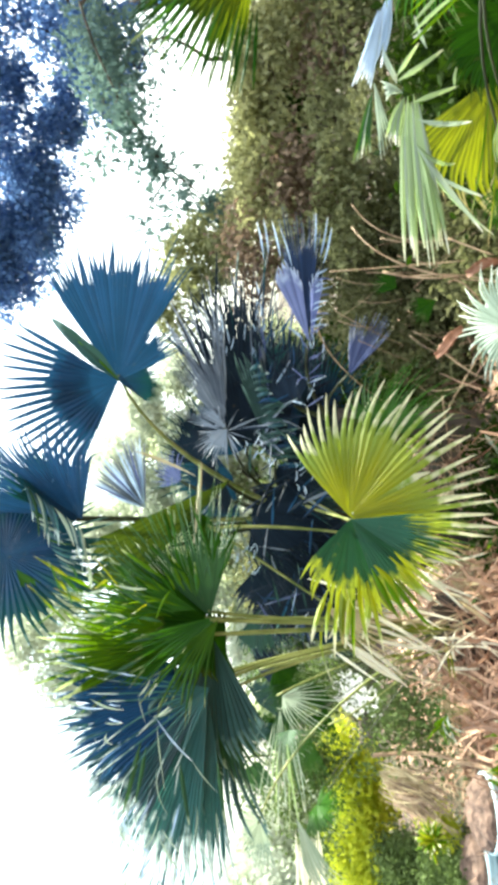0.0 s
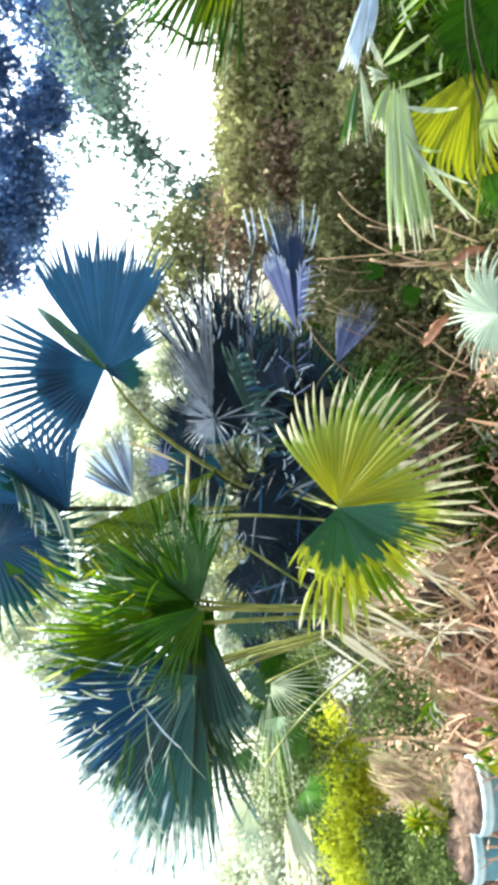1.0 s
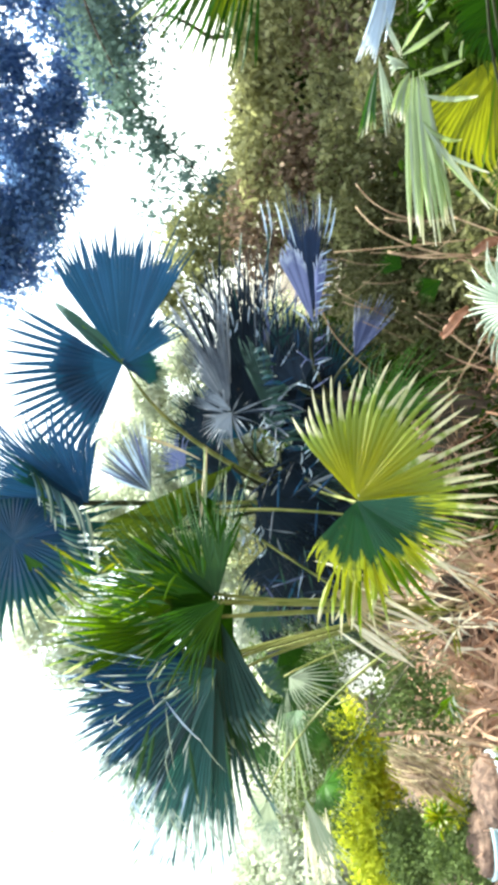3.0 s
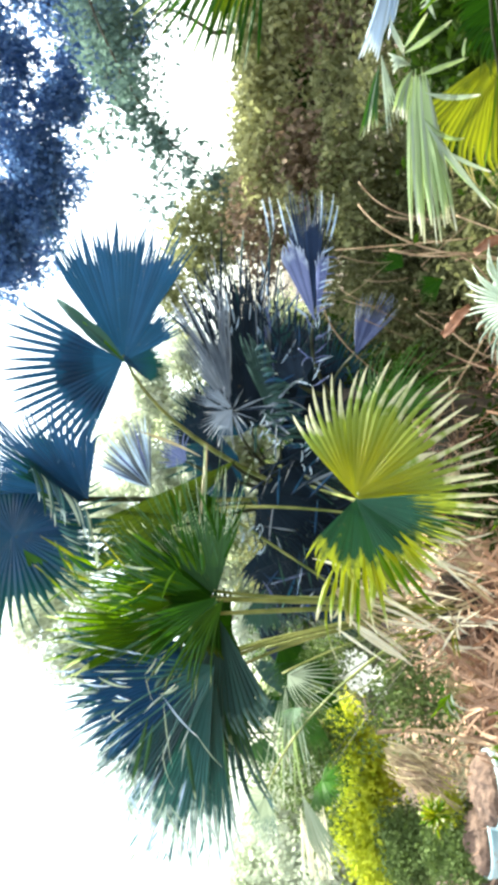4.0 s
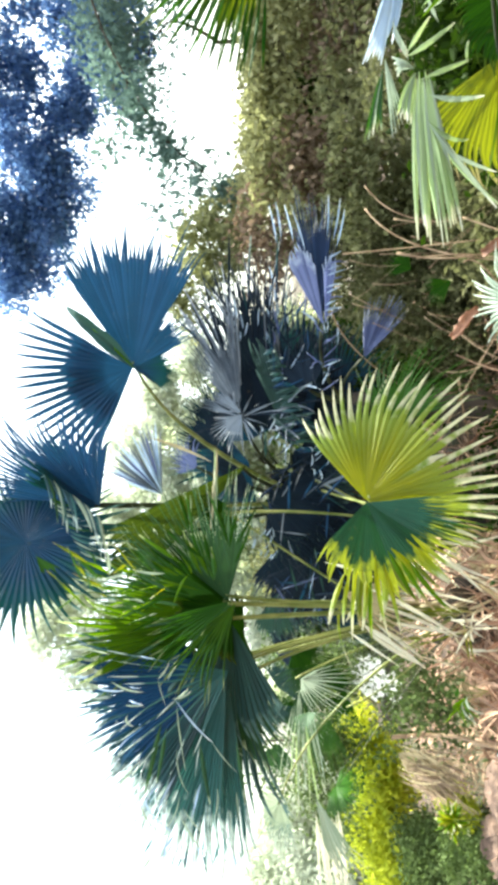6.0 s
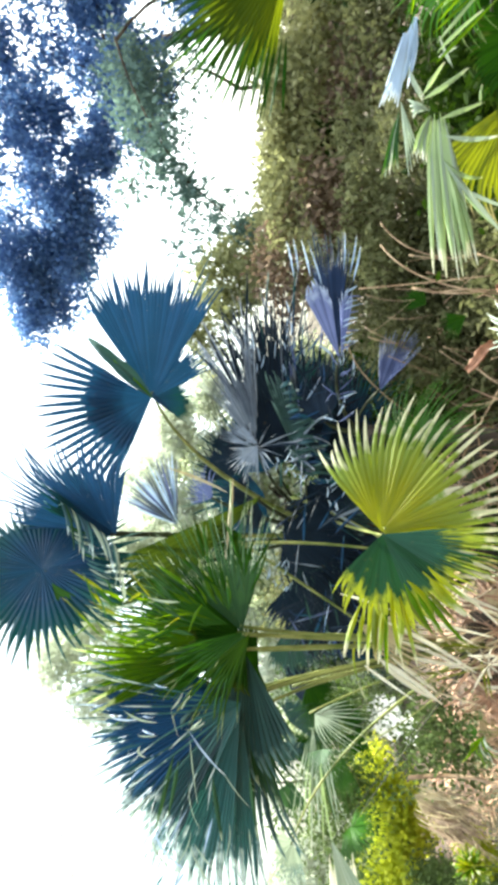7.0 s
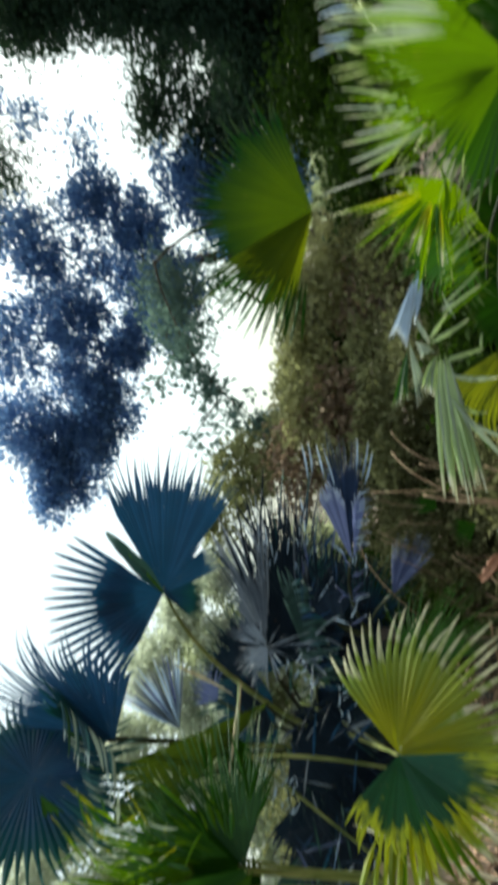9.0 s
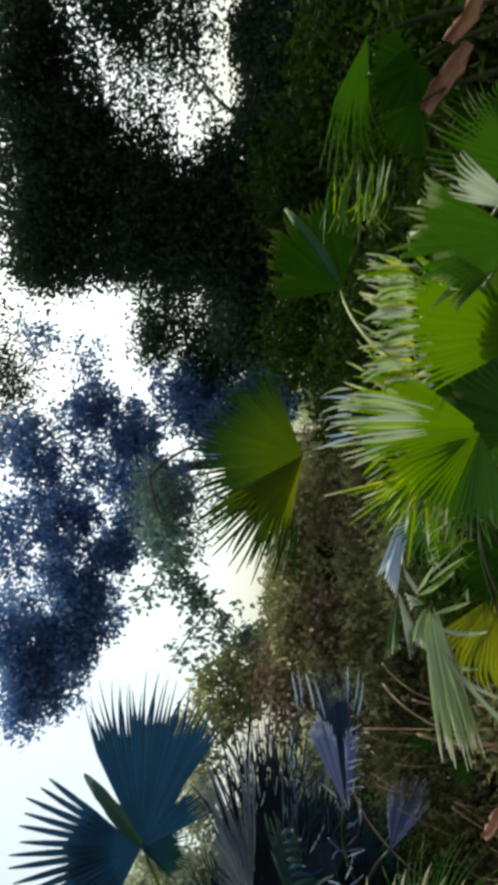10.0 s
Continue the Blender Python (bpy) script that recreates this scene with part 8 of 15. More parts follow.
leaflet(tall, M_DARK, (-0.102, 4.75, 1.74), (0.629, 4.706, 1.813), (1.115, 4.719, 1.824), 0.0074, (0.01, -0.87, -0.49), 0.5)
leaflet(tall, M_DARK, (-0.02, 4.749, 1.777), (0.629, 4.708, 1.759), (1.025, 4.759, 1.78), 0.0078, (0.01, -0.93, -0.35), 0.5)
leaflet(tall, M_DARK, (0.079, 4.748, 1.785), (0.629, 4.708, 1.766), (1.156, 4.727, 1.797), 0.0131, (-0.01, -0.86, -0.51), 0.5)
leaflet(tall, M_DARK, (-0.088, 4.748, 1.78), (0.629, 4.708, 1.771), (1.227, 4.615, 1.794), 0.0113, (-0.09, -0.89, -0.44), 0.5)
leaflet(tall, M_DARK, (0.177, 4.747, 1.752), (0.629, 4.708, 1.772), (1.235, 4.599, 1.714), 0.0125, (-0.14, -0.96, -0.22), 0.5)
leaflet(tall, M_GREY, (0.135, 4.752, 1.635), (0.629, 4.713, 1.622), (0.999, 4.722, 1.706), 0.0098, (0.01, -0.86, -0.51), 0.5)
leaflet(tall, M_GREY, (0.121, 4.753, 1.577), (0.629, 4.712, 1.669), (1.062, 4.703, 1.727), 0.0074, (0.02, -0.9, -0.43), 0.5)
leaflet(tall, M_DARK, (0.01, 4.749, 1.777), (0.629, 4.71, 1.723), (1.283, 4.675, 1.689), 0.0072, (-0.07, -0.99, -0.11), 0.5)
leaflet(tall, M_DUSK, (0.124, 4.451, 1.686), (0.289, 4.396, 1.566), (0.234, 4.349, 1.494), 0.0108, (-0.39, -0.89, 0.24), 0.8)
leaflet(tall, M_GREY, (-0.026, 4.453, 1.668), (0.262, 4.397, 1.566), (0.287, 4.344, 1.418), 0.0112, (0.2, -0.78, 0.59), 0.8)
leaflet(tall, M_DUSK, (0.074, 4.452, 1.692), (0.218, 4.4, 1.566), (0.243, 4.348, 1.502), 0.0078, (0.14, -0.81, 0.57), 0.8)
leaflet(tall, M_DUSK, (0.121, 4.452, 1.664), (0.215, 4.4, 1.566), (0.3, 4.343, 1.412), 0.0127, (0.21, -0.84, 0.51), 0.8)
leaflet(tall, M_DUSK, (0.142, 4.451, 1.681), (0.18, 4.401, 1.566), (0.257, 4.347, 1.513), 0.0114, (-0.51, -0.84, 0.17), 0.8)
leaflet(tall, M_GREY, (0.052, 4.451, 1.712), (0.222, 4.399, 1.566), (0.089, 4.352, 1.391), 0.0132, (-0.34, -0.91, 0.24), 0.8)
leaflet(tall, M_DARK, (0.079, 4.451, 1.722), (0.164, 4.402, 1.566), (0.18, 4.347, 1.34), 0.0084, (0.15, -0.94, 0.3), 0.8)
leaflet(tall, M_DARK, (0.145, 4.451, 1.676), (0.19, 4.401, 1.566), (0.191, 4.348, 1.394), 0.0082, (0.2, -0.91, 0.36), 0.8)
leaflet(tall, M_DUSK, (0.15, 4.451, 1.663), (0.191, 4.401, 1.566), (0.11, 4.353, 1.481), 0.01, (-0.47, -0.73, 0.49), 0.8)
leaflet(tall, M_GREY, (0.018, 4.453, 1.684), (0.112, 4.404, 1.566), (0.057, 4.353, 1.423), 0.0075, (-0.15, -0.93, 0.33), 0.8)
leaflet(tall, M_DUSK, (-0.053, 4.453, 1.671), (0.091, 4.404, 1.567), (0.041, 4.353, 1.432), 0.0079, (-0.02, -0.93, 0.38), 0.8)
leaflet(tall, M_DUSK, (0.151, 4.45, 1.688), (0.124, 4.403, 1.566), (0.024, 4.355, 1.486), 0.0124, (0.3, -0.92, 0.25), 0.8)
leaflet(tall, M_DUSK, (0.038, 4.452, 1.693), (0.079, 4.404, 1.567), (0.092, 4.352, 1.406), 0.0104, (0.13, -0.93, 0.35), 0.8)
leaflet(tall, M_DUSK, (0.031, 4.452, 1.689), (0.065, 4.404, 1.567), (-0.025, 4.35, 1.332), 0.0121, (0.62, -0.78, 0.13), 0.8)
leaflet(tall, M_DARK, (0.117, 4.452, 1.667), (0.047, 4.405, 1.567), (-0.077, 4.349, 1.332), 0.0119, (0.16, -0.97, 0.2), 0.8)
leaflet(tall, M_GREY, (-0.03, 4.452, 1.709), (0.026, 4.405, 1.567), (0.019, 4.355, 1.526), 0.0133, (0.06, -0.88, 0.48), 0.8)
leaflet(tall, M_DUSK, (0.132, 4.45, 1.714), (-0.09, 4.404, 1.567), (0.041, 4.355, 1.54), 0.0131, (-0.42, -0.69, 0.59), 0.8)
leaflet(tall, M_DUSK, (0.1, 4.451, 1.711), (-0.108, 4.403, 1.567), (-0.024, 4.354, 1.459), 0.0101, (0.42, -0.9, 0.14), 0.8)
leaflet(tall, M_GREY, (0.079, 4.452, 1.694), (-0.023, 4.405, 1.567), (-0.076, 4.354, 1.506), 0.0097, (-0.13, -0.83, 0.54), 0.8)
leaflet(tall, M_DUSK, (-0.055, 4.452, 1.691), (-0.078, 4.404, 1.567), (-0.149, 4.352, 1.469), 0.007, (-0, -0.91, 0.41), 0.8)
leaflet(tall, M_DARK, (0.048, 4.452, 1.69), (-0.167, 4.402, 1.568), (-0.179, 4.35, 1.451), 0.0097, (-0.21, -0.81, 0.55), 0.8)
leaflet(tall, M_DARK, (-0.007, 4.452, 1.693), (-0.092, 4.404, 1.567), (-0.085, 4.354, 1.525), 0.0101, (0.02, -0.87, 0.5), 0.8)
# Small pale slivers stand for sky glints between the dark spikes.
leaflet(tall, M_ICE, (0.65, 4.553, 1.31), (0.692, 4.525, 1.285), (0.768, 4.495, 1.313), 0.0044, (-0.37, -0.71, 0.59), 0.6)
leaflet(tall, M_ICE, (0.618, 4.554, 1.237), (0.661, 4.526, 1.221), (0.724, 4.497, 1.238), 0.0075, (-0.46, -0.87, 0.18), 0.6)
leaflet(tall, M_ICE, (0.99, 4.496, 1.672), (1.03, 4.466, 1.671), (1.098, 4.429, 1.698), 0.0065, (-0.55, -0.82, 0.14), 0.6)
leaflet(tall, M_ICE, (0.748, 4.543, 1.65), (0.79, 4.515, 1.654), (0.865, 4.482, 1.639), 0.0058, (-0.46, -0.89, 0.05), 0.6)
leaflet(tall, M_ICE, (0.601, 4.55, 1.92), (0.645, 4.526, 1.894), (0.686, 4.498, 1.913), 0.0075, (-0.48, -0.83, 0.29), 0.6)
leaflet(tall, M_ICE, (0.827, 4.528, 1.701), (0.869, 4.5, 1.703), (0.92, 4.47, 1.674), 0.0066, (-0.26, -0.72, 0.64), 0.6)
leaflet(tall, M_ICE, (0.871, 4.521, 1.669), (0.911, 4.493, 1.648), (0.96, 4.462, 1.67), 0.007, (-0.52, -0.78, 0.36), 0.6)
leaflet(tall, M_ICE, (0.711, 4.532, 1.942), (0.754, 4.505, 1.943), (0.784, 4.482, 1.92), 0.0066, (-0.6, -0.69, -0.4), 0.6)
leaflet(tall, M_ICE, (0.708, 4.53, 1.973), (0.75, 4.504, 1.959), (0.77, 4.478, 1.988), 0.0049, (-0.52, -0.74, -0.42), 0.6)
leaflet(tall, M_ICE, (0.582, 4.565, 1.708), (0.626, 4.54, 1.695), (0.65, 4.515, 1.716), 0.0043, (-0.57, -0.8, -0.17), 0.6)
leaflet(tall, M_ICE, (0.744, 4.542, 1.693), (0.786, 4.515, 1.704), (0.816, 4.49, 1.674), 0.004, (-0.61, -0.71, -0.34), 0.6)
leaflet(tall, M_ICE, (0.892, 4.516, 1.692), (0.933, 4.487, 1.684), (0.984, 4.455, 1.693), 0.0063, (-0.53, -0.81, 0.25), 0.6)
leaflet(tall, M_ICE, (0.609, 4.561, 1.725), (0.653, 4.535, 1.71), (0.676, 4.511, 1.733), 0.0079, (-0.57, -0.69, 0.44), 0.6)
leaflet(tall, M_ICE, (0.765, 4.525, 1.926), (0.807, 4.497, 1.929), (0.855, 4.468, 1.933), 0.0055, (-0.37, -0.66, -0.65), 0.6)
leaflet(tall, M_ICE, (0.643, 4.548, 1.881), (0.686, 4.523, 1.856), (0.732, 4.496, 1.853), 0.0073, (-0.28, -0.78, 0.56), 0.6)
leaflet(tall, M_ICE, (0.775, 4.521, 1.952), (0.817, 4.495, 1.936), (0.891, 4.46, 1.936), 0.0059, (-0.48, -0.87, -0.13), 0.6)
leaflet(tall, M_ICE, (0.656, 4.553, 1.318), (0.699, 4.526, 1.322), (0.743, 4.5, 1.35), 0.0063, (-0.58, -0.7, 0.42), 0.6)
leaflet(tall, M_ICE, (0.723, 4.548, 1.572), (0.765, 4.521, 1.582), (0.796, 4.495, 1.563), 0.0077, (-0.57, -0.71, -0.41), 0.6)
leaflet(tall, M_ICE, (0.752, 4.536, 1.273), (0.795, 4.509, 1.281), (0.846, 4.476, 1.245), 0.0043, (-0.37, -0.8, 0.47), 0.6)
leaflet(tall, M_ICE, (0.761, 4.541, 1.655), (0.803, 4.513, 1.638), (0.823, 4.49, 1.634), 0.0051, (-0.67, -0.69, -0.29), 0.6)
leaflet(tall, M_ICE, (0.847, 4.524, 1.704), (0.888, 4.496, 1.699), (0.922, 4.469, 1.691), 0.0044, (-0.6, -0.78, -0.16), 0.6)
leaflet(tall, M_ICE, (0.932, 4.508, 1.693), (0.972, 4.479, 1.674), (1.033, 4.446, 1.648), 0.0074, (-0.49, -0.87, 0.08), 0.6)
leaflet(tall, M_ICE, (0.75, 4.541, 1.699), (0.793, 4.514, 1.698), (0.824, 4.487, 1.726), 0.0069, (-0.53, -0.82, -0.21), 0.6)
leaflet(tall, M_ICE, (0.711, 4.544, 1.782), (0.754, 4.517, 1.779), (0.822, 4.485, 1.77), 0.0058, (-0.47, -0.84, -0.25), 0.6)
leaflet(tall, M_ICE, (0.689, 4.541, 1.885), (0.732, 4.513, 1.886), (0.791, 4.482, 1.902), 0.007, (-0.51, -0.76, 0.41), 0.6)
leaflet(tall, M_ICE, (0.574, 4.559, 1.229), (0.618, 4.533, 1.234), (0.643, 4.507, 1.205), 0.0052, (-0.63, -0.65, -0.43), 0.6)
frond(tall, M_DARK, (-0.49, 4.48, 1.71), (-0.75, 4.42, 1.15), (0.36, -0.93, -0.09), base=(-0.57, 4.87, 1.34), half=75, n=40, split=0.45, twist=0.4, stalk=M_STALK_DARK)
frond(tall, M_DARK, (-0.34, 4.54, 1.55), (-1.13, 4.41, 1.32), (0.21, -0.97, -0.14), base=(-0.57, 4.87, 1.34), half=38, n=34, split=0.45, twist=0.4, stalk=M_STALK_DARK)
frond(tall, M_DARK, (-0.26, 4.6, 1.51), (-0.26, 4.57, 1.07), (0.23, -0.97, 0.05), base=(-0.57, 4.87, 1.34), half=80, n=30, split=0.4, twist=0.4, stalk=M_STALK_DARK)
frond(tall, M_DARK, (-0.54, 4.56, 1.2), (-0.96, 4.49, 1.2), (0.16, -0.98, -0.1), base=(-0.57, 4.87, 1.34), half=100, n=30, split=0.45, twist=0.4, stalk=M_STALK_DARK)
leaflet(tall, M_DUSK, (-1.085, 4.289, 1.533), (-0.979, 4.294, 1.565), (-0.876, 4.316, 1.588), 0.0082, (0.07, -0.97, 0.23), 1)
leaflet(tall, M_DARK, (-0.26, 4.417, 1.519), (-0.286, 4.394, 1.634), (-0.313, 4.389, 1.741), 0.0087, (0.41, -0.91, -0.02), 1)
leaflet(tall, M_GREY, (-0.817, 4.347, 1.645), (-0.688, 4.349, 1.633), (-0.561, 4.368, 1.614), 0.0073, (0.14, -0.77, 0.62), 1)
leaflet(tall, M_DUSK, (-0.64, 4.373, 1.757), (-0.783, 4.33, 1.739), (-0.926, 4.302, 1.715), 0.0069, (0.04, -0.63, 0.78), 1)
leaflet(tall, M_DARK, (-0.555, 4.383, 1.307), (-0.629, 4.356, 1.361), (-0.705, 4.345, 1.407), 0.0088, (0.57, -0.44, 0.69), 1)
leaflet(tall, M_BLUE, (-0.225, 4.412, 1.299), (-0.279, 4.392, 1.361), (-0.334, 4.39, 1.414), 0.011, (-0.46, -0.68, -0.57), 1)
leaflet(tall, M_BLUE, (-0.489, 4.397, 1.491), (-0.405, 4.385, 1.445), (-0.322, 4.39, 1.392), 0.007, (0.14, -0.95, 0.29), 1)
leaflet(tall, M_GREY, (-0.958, 4.318, 1.449), (-1.002, 4.282, 1.302), (-1.049, 4.259, 1.149), 0.0063, (0.57, -0.82, -0.01), 1)
leaflet(tall, M_DARK, (-0.927, 4.326, 1.599), (-0.913, 4.308, 1.501), (-0.903, 4.308, 1.397), 0.0079, (-0.47, -0.88, 0.02), 1)
leaflet(tall, M_DARK, (-1.142, 4.264, 1.252), (-1.227, 4.208, 1.112), (-1.313, 4.164, 0.968), 0.0099, (0.82, -0.46, -0.33), 1)
leaflet(tall, M_DARK, (-1.072, 4.283, 1.257), (-0.998, 4.283, 1.3), (-0.928, 4.3, 1.335), 0.0072, (0.46, -0.49, -0.74), 1)
leaflet(tall, M_GREY, (-0.364, 4.41, 1.557), (-0.415, 4.385, 1.596), (-0.468, 4.379, 1.628), 0.0072, (-0.21, -0.74, -0.64), 1)
leaflet(tall, M_GREY, (-0.342, 4.41, 1.413), (-0.414, 4.378, 1.293), (-0.487, 4.362, 1.167), 0.0079, (0.72, -0.62, -0.3), 1)
leaflet(tall, M_DARK, (-0.52, 4.391, 1.699), (-0.395, 4.385, 1.653), (-0.272, 4.396, 1.6), 0.01, (0.31, -0.59, 0.74), 1)
leaflet(tall, M_DARK, (-0.622, 4.376, 1.344), (-0.752, 4.33, 1.253), (-0.883, 4.297, 1.155), 0.0107, (-0.31, -0.64, 0.7), 1)
leaflet(tall, M_BLUE, (-0.762, 4.353, 1.337), (-0.638, 4.353, 1.33), (-0.515, 4.368, 1.315), 0.0081, (0.09, -0.92, 0.39), 1)
leaflet(tall, M_GREY, (-1.106, 4.279, 1.338), (-1.178, 4.241, 1.411), (-1.253, 4.221, 1.474), 0.0083, (0.54, -0.81, 0.24), 1)
leaflet(tall, M_BLUE, (-0.502, 4.393, 1.377), (-0.411, 4.378, 1.292), (-0.322, 4.38, 1.199), 0.0076, (-0.15, -0.98, -0.08), 1)
leaflet(tall, M_DARK, (-0.366, 4.406, 1.73), (-0.273, 4.396, 1.579), (-0.181, 4.399, 1.421), 0.0106, (0.04, -1, 0.05), 1)
leaflet(tall, M_DARK, (-0.534, 4.39, 1.398), (-0.409, 4.377, 1.274), (-0.285, 4.377, 1.142), 0.0112, (0.56, -0.6, 0.57), 1)
leaflet(tall, M_DARK, (-1.144, 4.273, 1.614), (-1.213, 4.233, 1.567), (-1.286, 4.212, 1.513), 0.0101, (-0.2, -0.69, 0.7), 1)
leaflet(tall, M_BLUE, (-0.082, 4.407, 1.154), (-0.179, 4.386, 1.177), (-0.276, 4.382, 1.192), 0.0065, (0.14, -0.99, 0.05), 1)
leaflet(tall, M_DARK, (-0.253, 4.417, 1.474), (-0.343, 4.391, 1.515), (-0.433, 4.383, 1.548), 0.0096, (0.39, -0.65, 0.66), 1)
leaflet(tall, M_BLUE, (-0.841, 4.329, 1.189), (-0.838, 4.317, 1.307), (-0.839, 4.322, 1.417), 0.0069, (-0.13, -0.99, -0.03), 1)
leaflet(tall, M_DARK, (-1.047, 4.298, 1.517), (-1.129, 4.255, 1.411), (-1.213, 4.227, 1.3), 0.0092, (0.68, -0.67, -0.3), 1)
leaflet(tall, M_DARK, (-1.02, 4.3, 1.325), (-1.088, 4.258, 1.261), (-1.159, 4.234, 1.188), 0.0073, (0.18, -0.95, 0.27), 1)
leaflet(tall, M_GREY, (-0.427, 4.402, 1.424), (-0.355, 4.382, 1.268), (-0.284, 4.374, 1.104), 0.0116, (-0.56, -0.81, -0.18), 1)
leaflet(tall, M_DUSK, (-1.098, 4.282, 1.357), (-0.951, 4.298, 1.39), (-0.806, 4.328, 1.415), 0.0063, (0.15, -0.99, 0.05), 1)
leaflet(tall, M_BLUE, (-0.578, 4.386, 1.585), (-0.433, 4.383, 1.582), (-0.289, 4.395, 1.571), 0.0104, (0.04, -0.97, 0.22), 1)
leaflet(tall, M_BLUE, (-0.863, 4.338, 1.438), (-0.928, 4.304, 1.447), (-0.996, 4.289, 1.448), 0.0103, (0.21, -0.72, -0.67), 1)
leaflet(tall, M_DARK, (-0.372, 4.407, 1.664), (-0.318, 4.393, 1.58), (-0.265, 4.396, 1.489), 0.0082, (-0.37, -0.91, -0.17), 1)
leaflet(tall, M_DARK, (-0.924, 4.326, 1.475), (-0.983, 4.29, 1.374), (-1.045, 4.269, 1.266), 0.0102, (0.83, -0.41, -0.37), 1)
leaflet(tall, M_DARK, (-0.13, 4.419, 1.352), (-0.134, 4.386, 1.161), (-0.139, 4.365, 0.965), 0.0115, (0.67, -0.73, 0.09), 1)
leaflet(tall, M_GREY, (-0.883, 4.335, 1.547), (-0.817, 4.328, 1.573), (-0.754, 4.339, 1.591), 0.0114, (-0.16, -0.84, 0.53), 1)
leaflet(tall, M_DARK, (-0.843, 4.343, 1.495), (-0.852, 4.321, 1.591), (-0.863, 4.317, 1.679), 0.0099, (-0.49, -0.85, -0.17), 1)
leaflet(tall, M_GREY, (-0.725, 4.364, 1.463), (-0.707, 4.347, 1.578), (-0.691, 4.347, 1.687), 0.0072, (-0.01, -1, -0.07), 1)
leaflet(tall, M_BLUE, (-0.767, 4.339, 1.14), (-0.77, 4.323, 1.197), (-0.775, 4.325, 1.244), 0.0129, (0.71, -0.71, -0.04), 1)
leaflet(tall, M_DARK, (-0.496, 4.396, 1.507), (-0.394, 4.384, 1.379), (-0.292, 4.385, 1.245), 0.0109, (0.18, -0.97, 0.18), 1)
leaflet(tall, M_DUSK, (-0.201, 4.418, 1.397), (-0.095, 4.396, 1.283), (0.01, 4.388, 1.161), 0.0111, (0.53, -0.64, 0.55), 1)
leaflet(tall, M_BLUE, (-0.178, 4.421, 1.516), (-0.147, 4.399, 1.367), (-0.115, 4.391, 1.211), 0.0112, (-0.61, -0.79, -0.05), 1)
leaflet(tall, M_DUSK, (-0.209, 4.416, 1.735), (-0.115, 4.399, 1.738), (-0.022, 4.401, 1.734), 0.0115, (-0.08, -0.99, 0.09), 1)
leaflet(tall, M_DARK, (-1.062, 4.286, 1.263), (-1.037, 4.263, 1.163), (-1.017, 4.257, 1.054), 0.0129, (0.81, -0.54, 0.25), 1)
leaflet(tall, M_DARK, (-1.113, 4.281, 1.446), (-1.093, 4.261, 1.332), (-1.077, 4.257, 1.21), 0.0091, (0.48, -0.86, 0.16), 1)
leaflet(tall, M_DARK, (-0.628, 4.371, 1.271), (-0.564, 4.352, 1.167), (-0.502, 4.349, 1.054), 0.0129, (-0.32, -0.95, -0.08), 1)
leaflet(tall, M_DARK, (-0.323, 4.403, 1.248), (-0.27, 4.393, 1.375), (-0.218, 4.399, 1.493), 0.009, (-0.76, -0.57, 0.32), 1)
leaflet(tall, M_DUSK, (-0.999, 4.309, 1.463), (-1.142, 4.252, 1.427), (-1.286, 4.209, 1.385), 0.0098, (0.36, -0.92, -0.15), 1)
leaflet(tall, M_DARK, (-1.204, 4.256, 1.626), (-1.24, 4.225, 1.48), (-1.28, 4.208, 1.328), 0.0106, (0.09, -0.99, 0.13), 1)
leaflet(tall, M_BLUE, (-0.893, 4.331, 1.403), (-1.019, 4.283, 1.436), (-1.146, 4.251, 1.46), 0.0129, (0.34, -0.52, 0.78), 1)
leaflet(tall, M_DARK, (-0.255, 4.417, 1.501), (-0.359, 4.388, 1.42), (-0.464, 4.375, 1.331), 0.0069, (0.48, -0.79, -0.39), 1)
leaflet(tall, M_GREY, (-1.169, 4.256, 1.244), (-1.075, 4.258, 1.218), (-0.986, 4.277, 1.183), 0.0087, (0.33, -0.44, 0.83), 1)
leaflet(tall, M_DARK, (-0.507, 4.39, 1.766), (-0.658, 4.352, 1.71), (-0.808, 4.328, 1.649), 0.0069, (0.37, -0.72, -0.58), 1)
leaflet(tall, M_DARK, (-0.203, 4.418, 1.676), (-0.133, 4.403, 1.582), (-0.064, 4.404, 1.481), 0.0088, (0.4, -0.85, 0.35), 1)
leaflet(tall, M_GREY, (-0.281, 4.415, 1.602), (-0.124, 4.403, 1.599), (0.032, 4.405, 1.59), 0.0112, (-0.02, -0.96, 0.28), 1)
leaflet(tall, M_DARK, (-1.096, 4.284, 1.396), (-1.108, 4.254, 1.277), (-1.123, 4.24, 1.151), 0.0085, (0.95, -0.32, -0.05), 1)
# More slivers mimic bright sky gaps in the skirt.
leaflet(tall, M_ICE, (-0.195, 4.358, 1.409), (-0.172, 4.349, 1.386), (-0.149, 4.348, 1.35), 0.0051, (-0.06, -0.99, 0.13), 0.6)
leaflet(tall, M_ICE, (-0.874, 4.273, 1.708), (-0.85, 4.268, 1.685), (-0.811, 4.276, 1.661), 0.0054, (0.23, -0.95, 0.23), 0.6)
leaflet(tall, M_ICE, (-0.802, 4.28, 1.832), (-0.778, 4.276, 1.809), (-0.728, 4.284, 1.821), 0.0048, (0.03, -0.99, -0.15), 0.6)
leaflet(tall, M_ICE, (-0.331, 4.349, 1.378), (-0.308, 4.34, 1.355), (-0.288, 4.342, 1.377), 0.0032, (-0.16, -0.97, -0.17), 0.6)
leaflet(tall, M_ICE, (-0.15, 4.36, 1.408), (-0.127, 4.35, 1.386), (-0.097, 4.352, 1.403), 0.0044, (-0.19, -0.86, -0.48), 0.6)
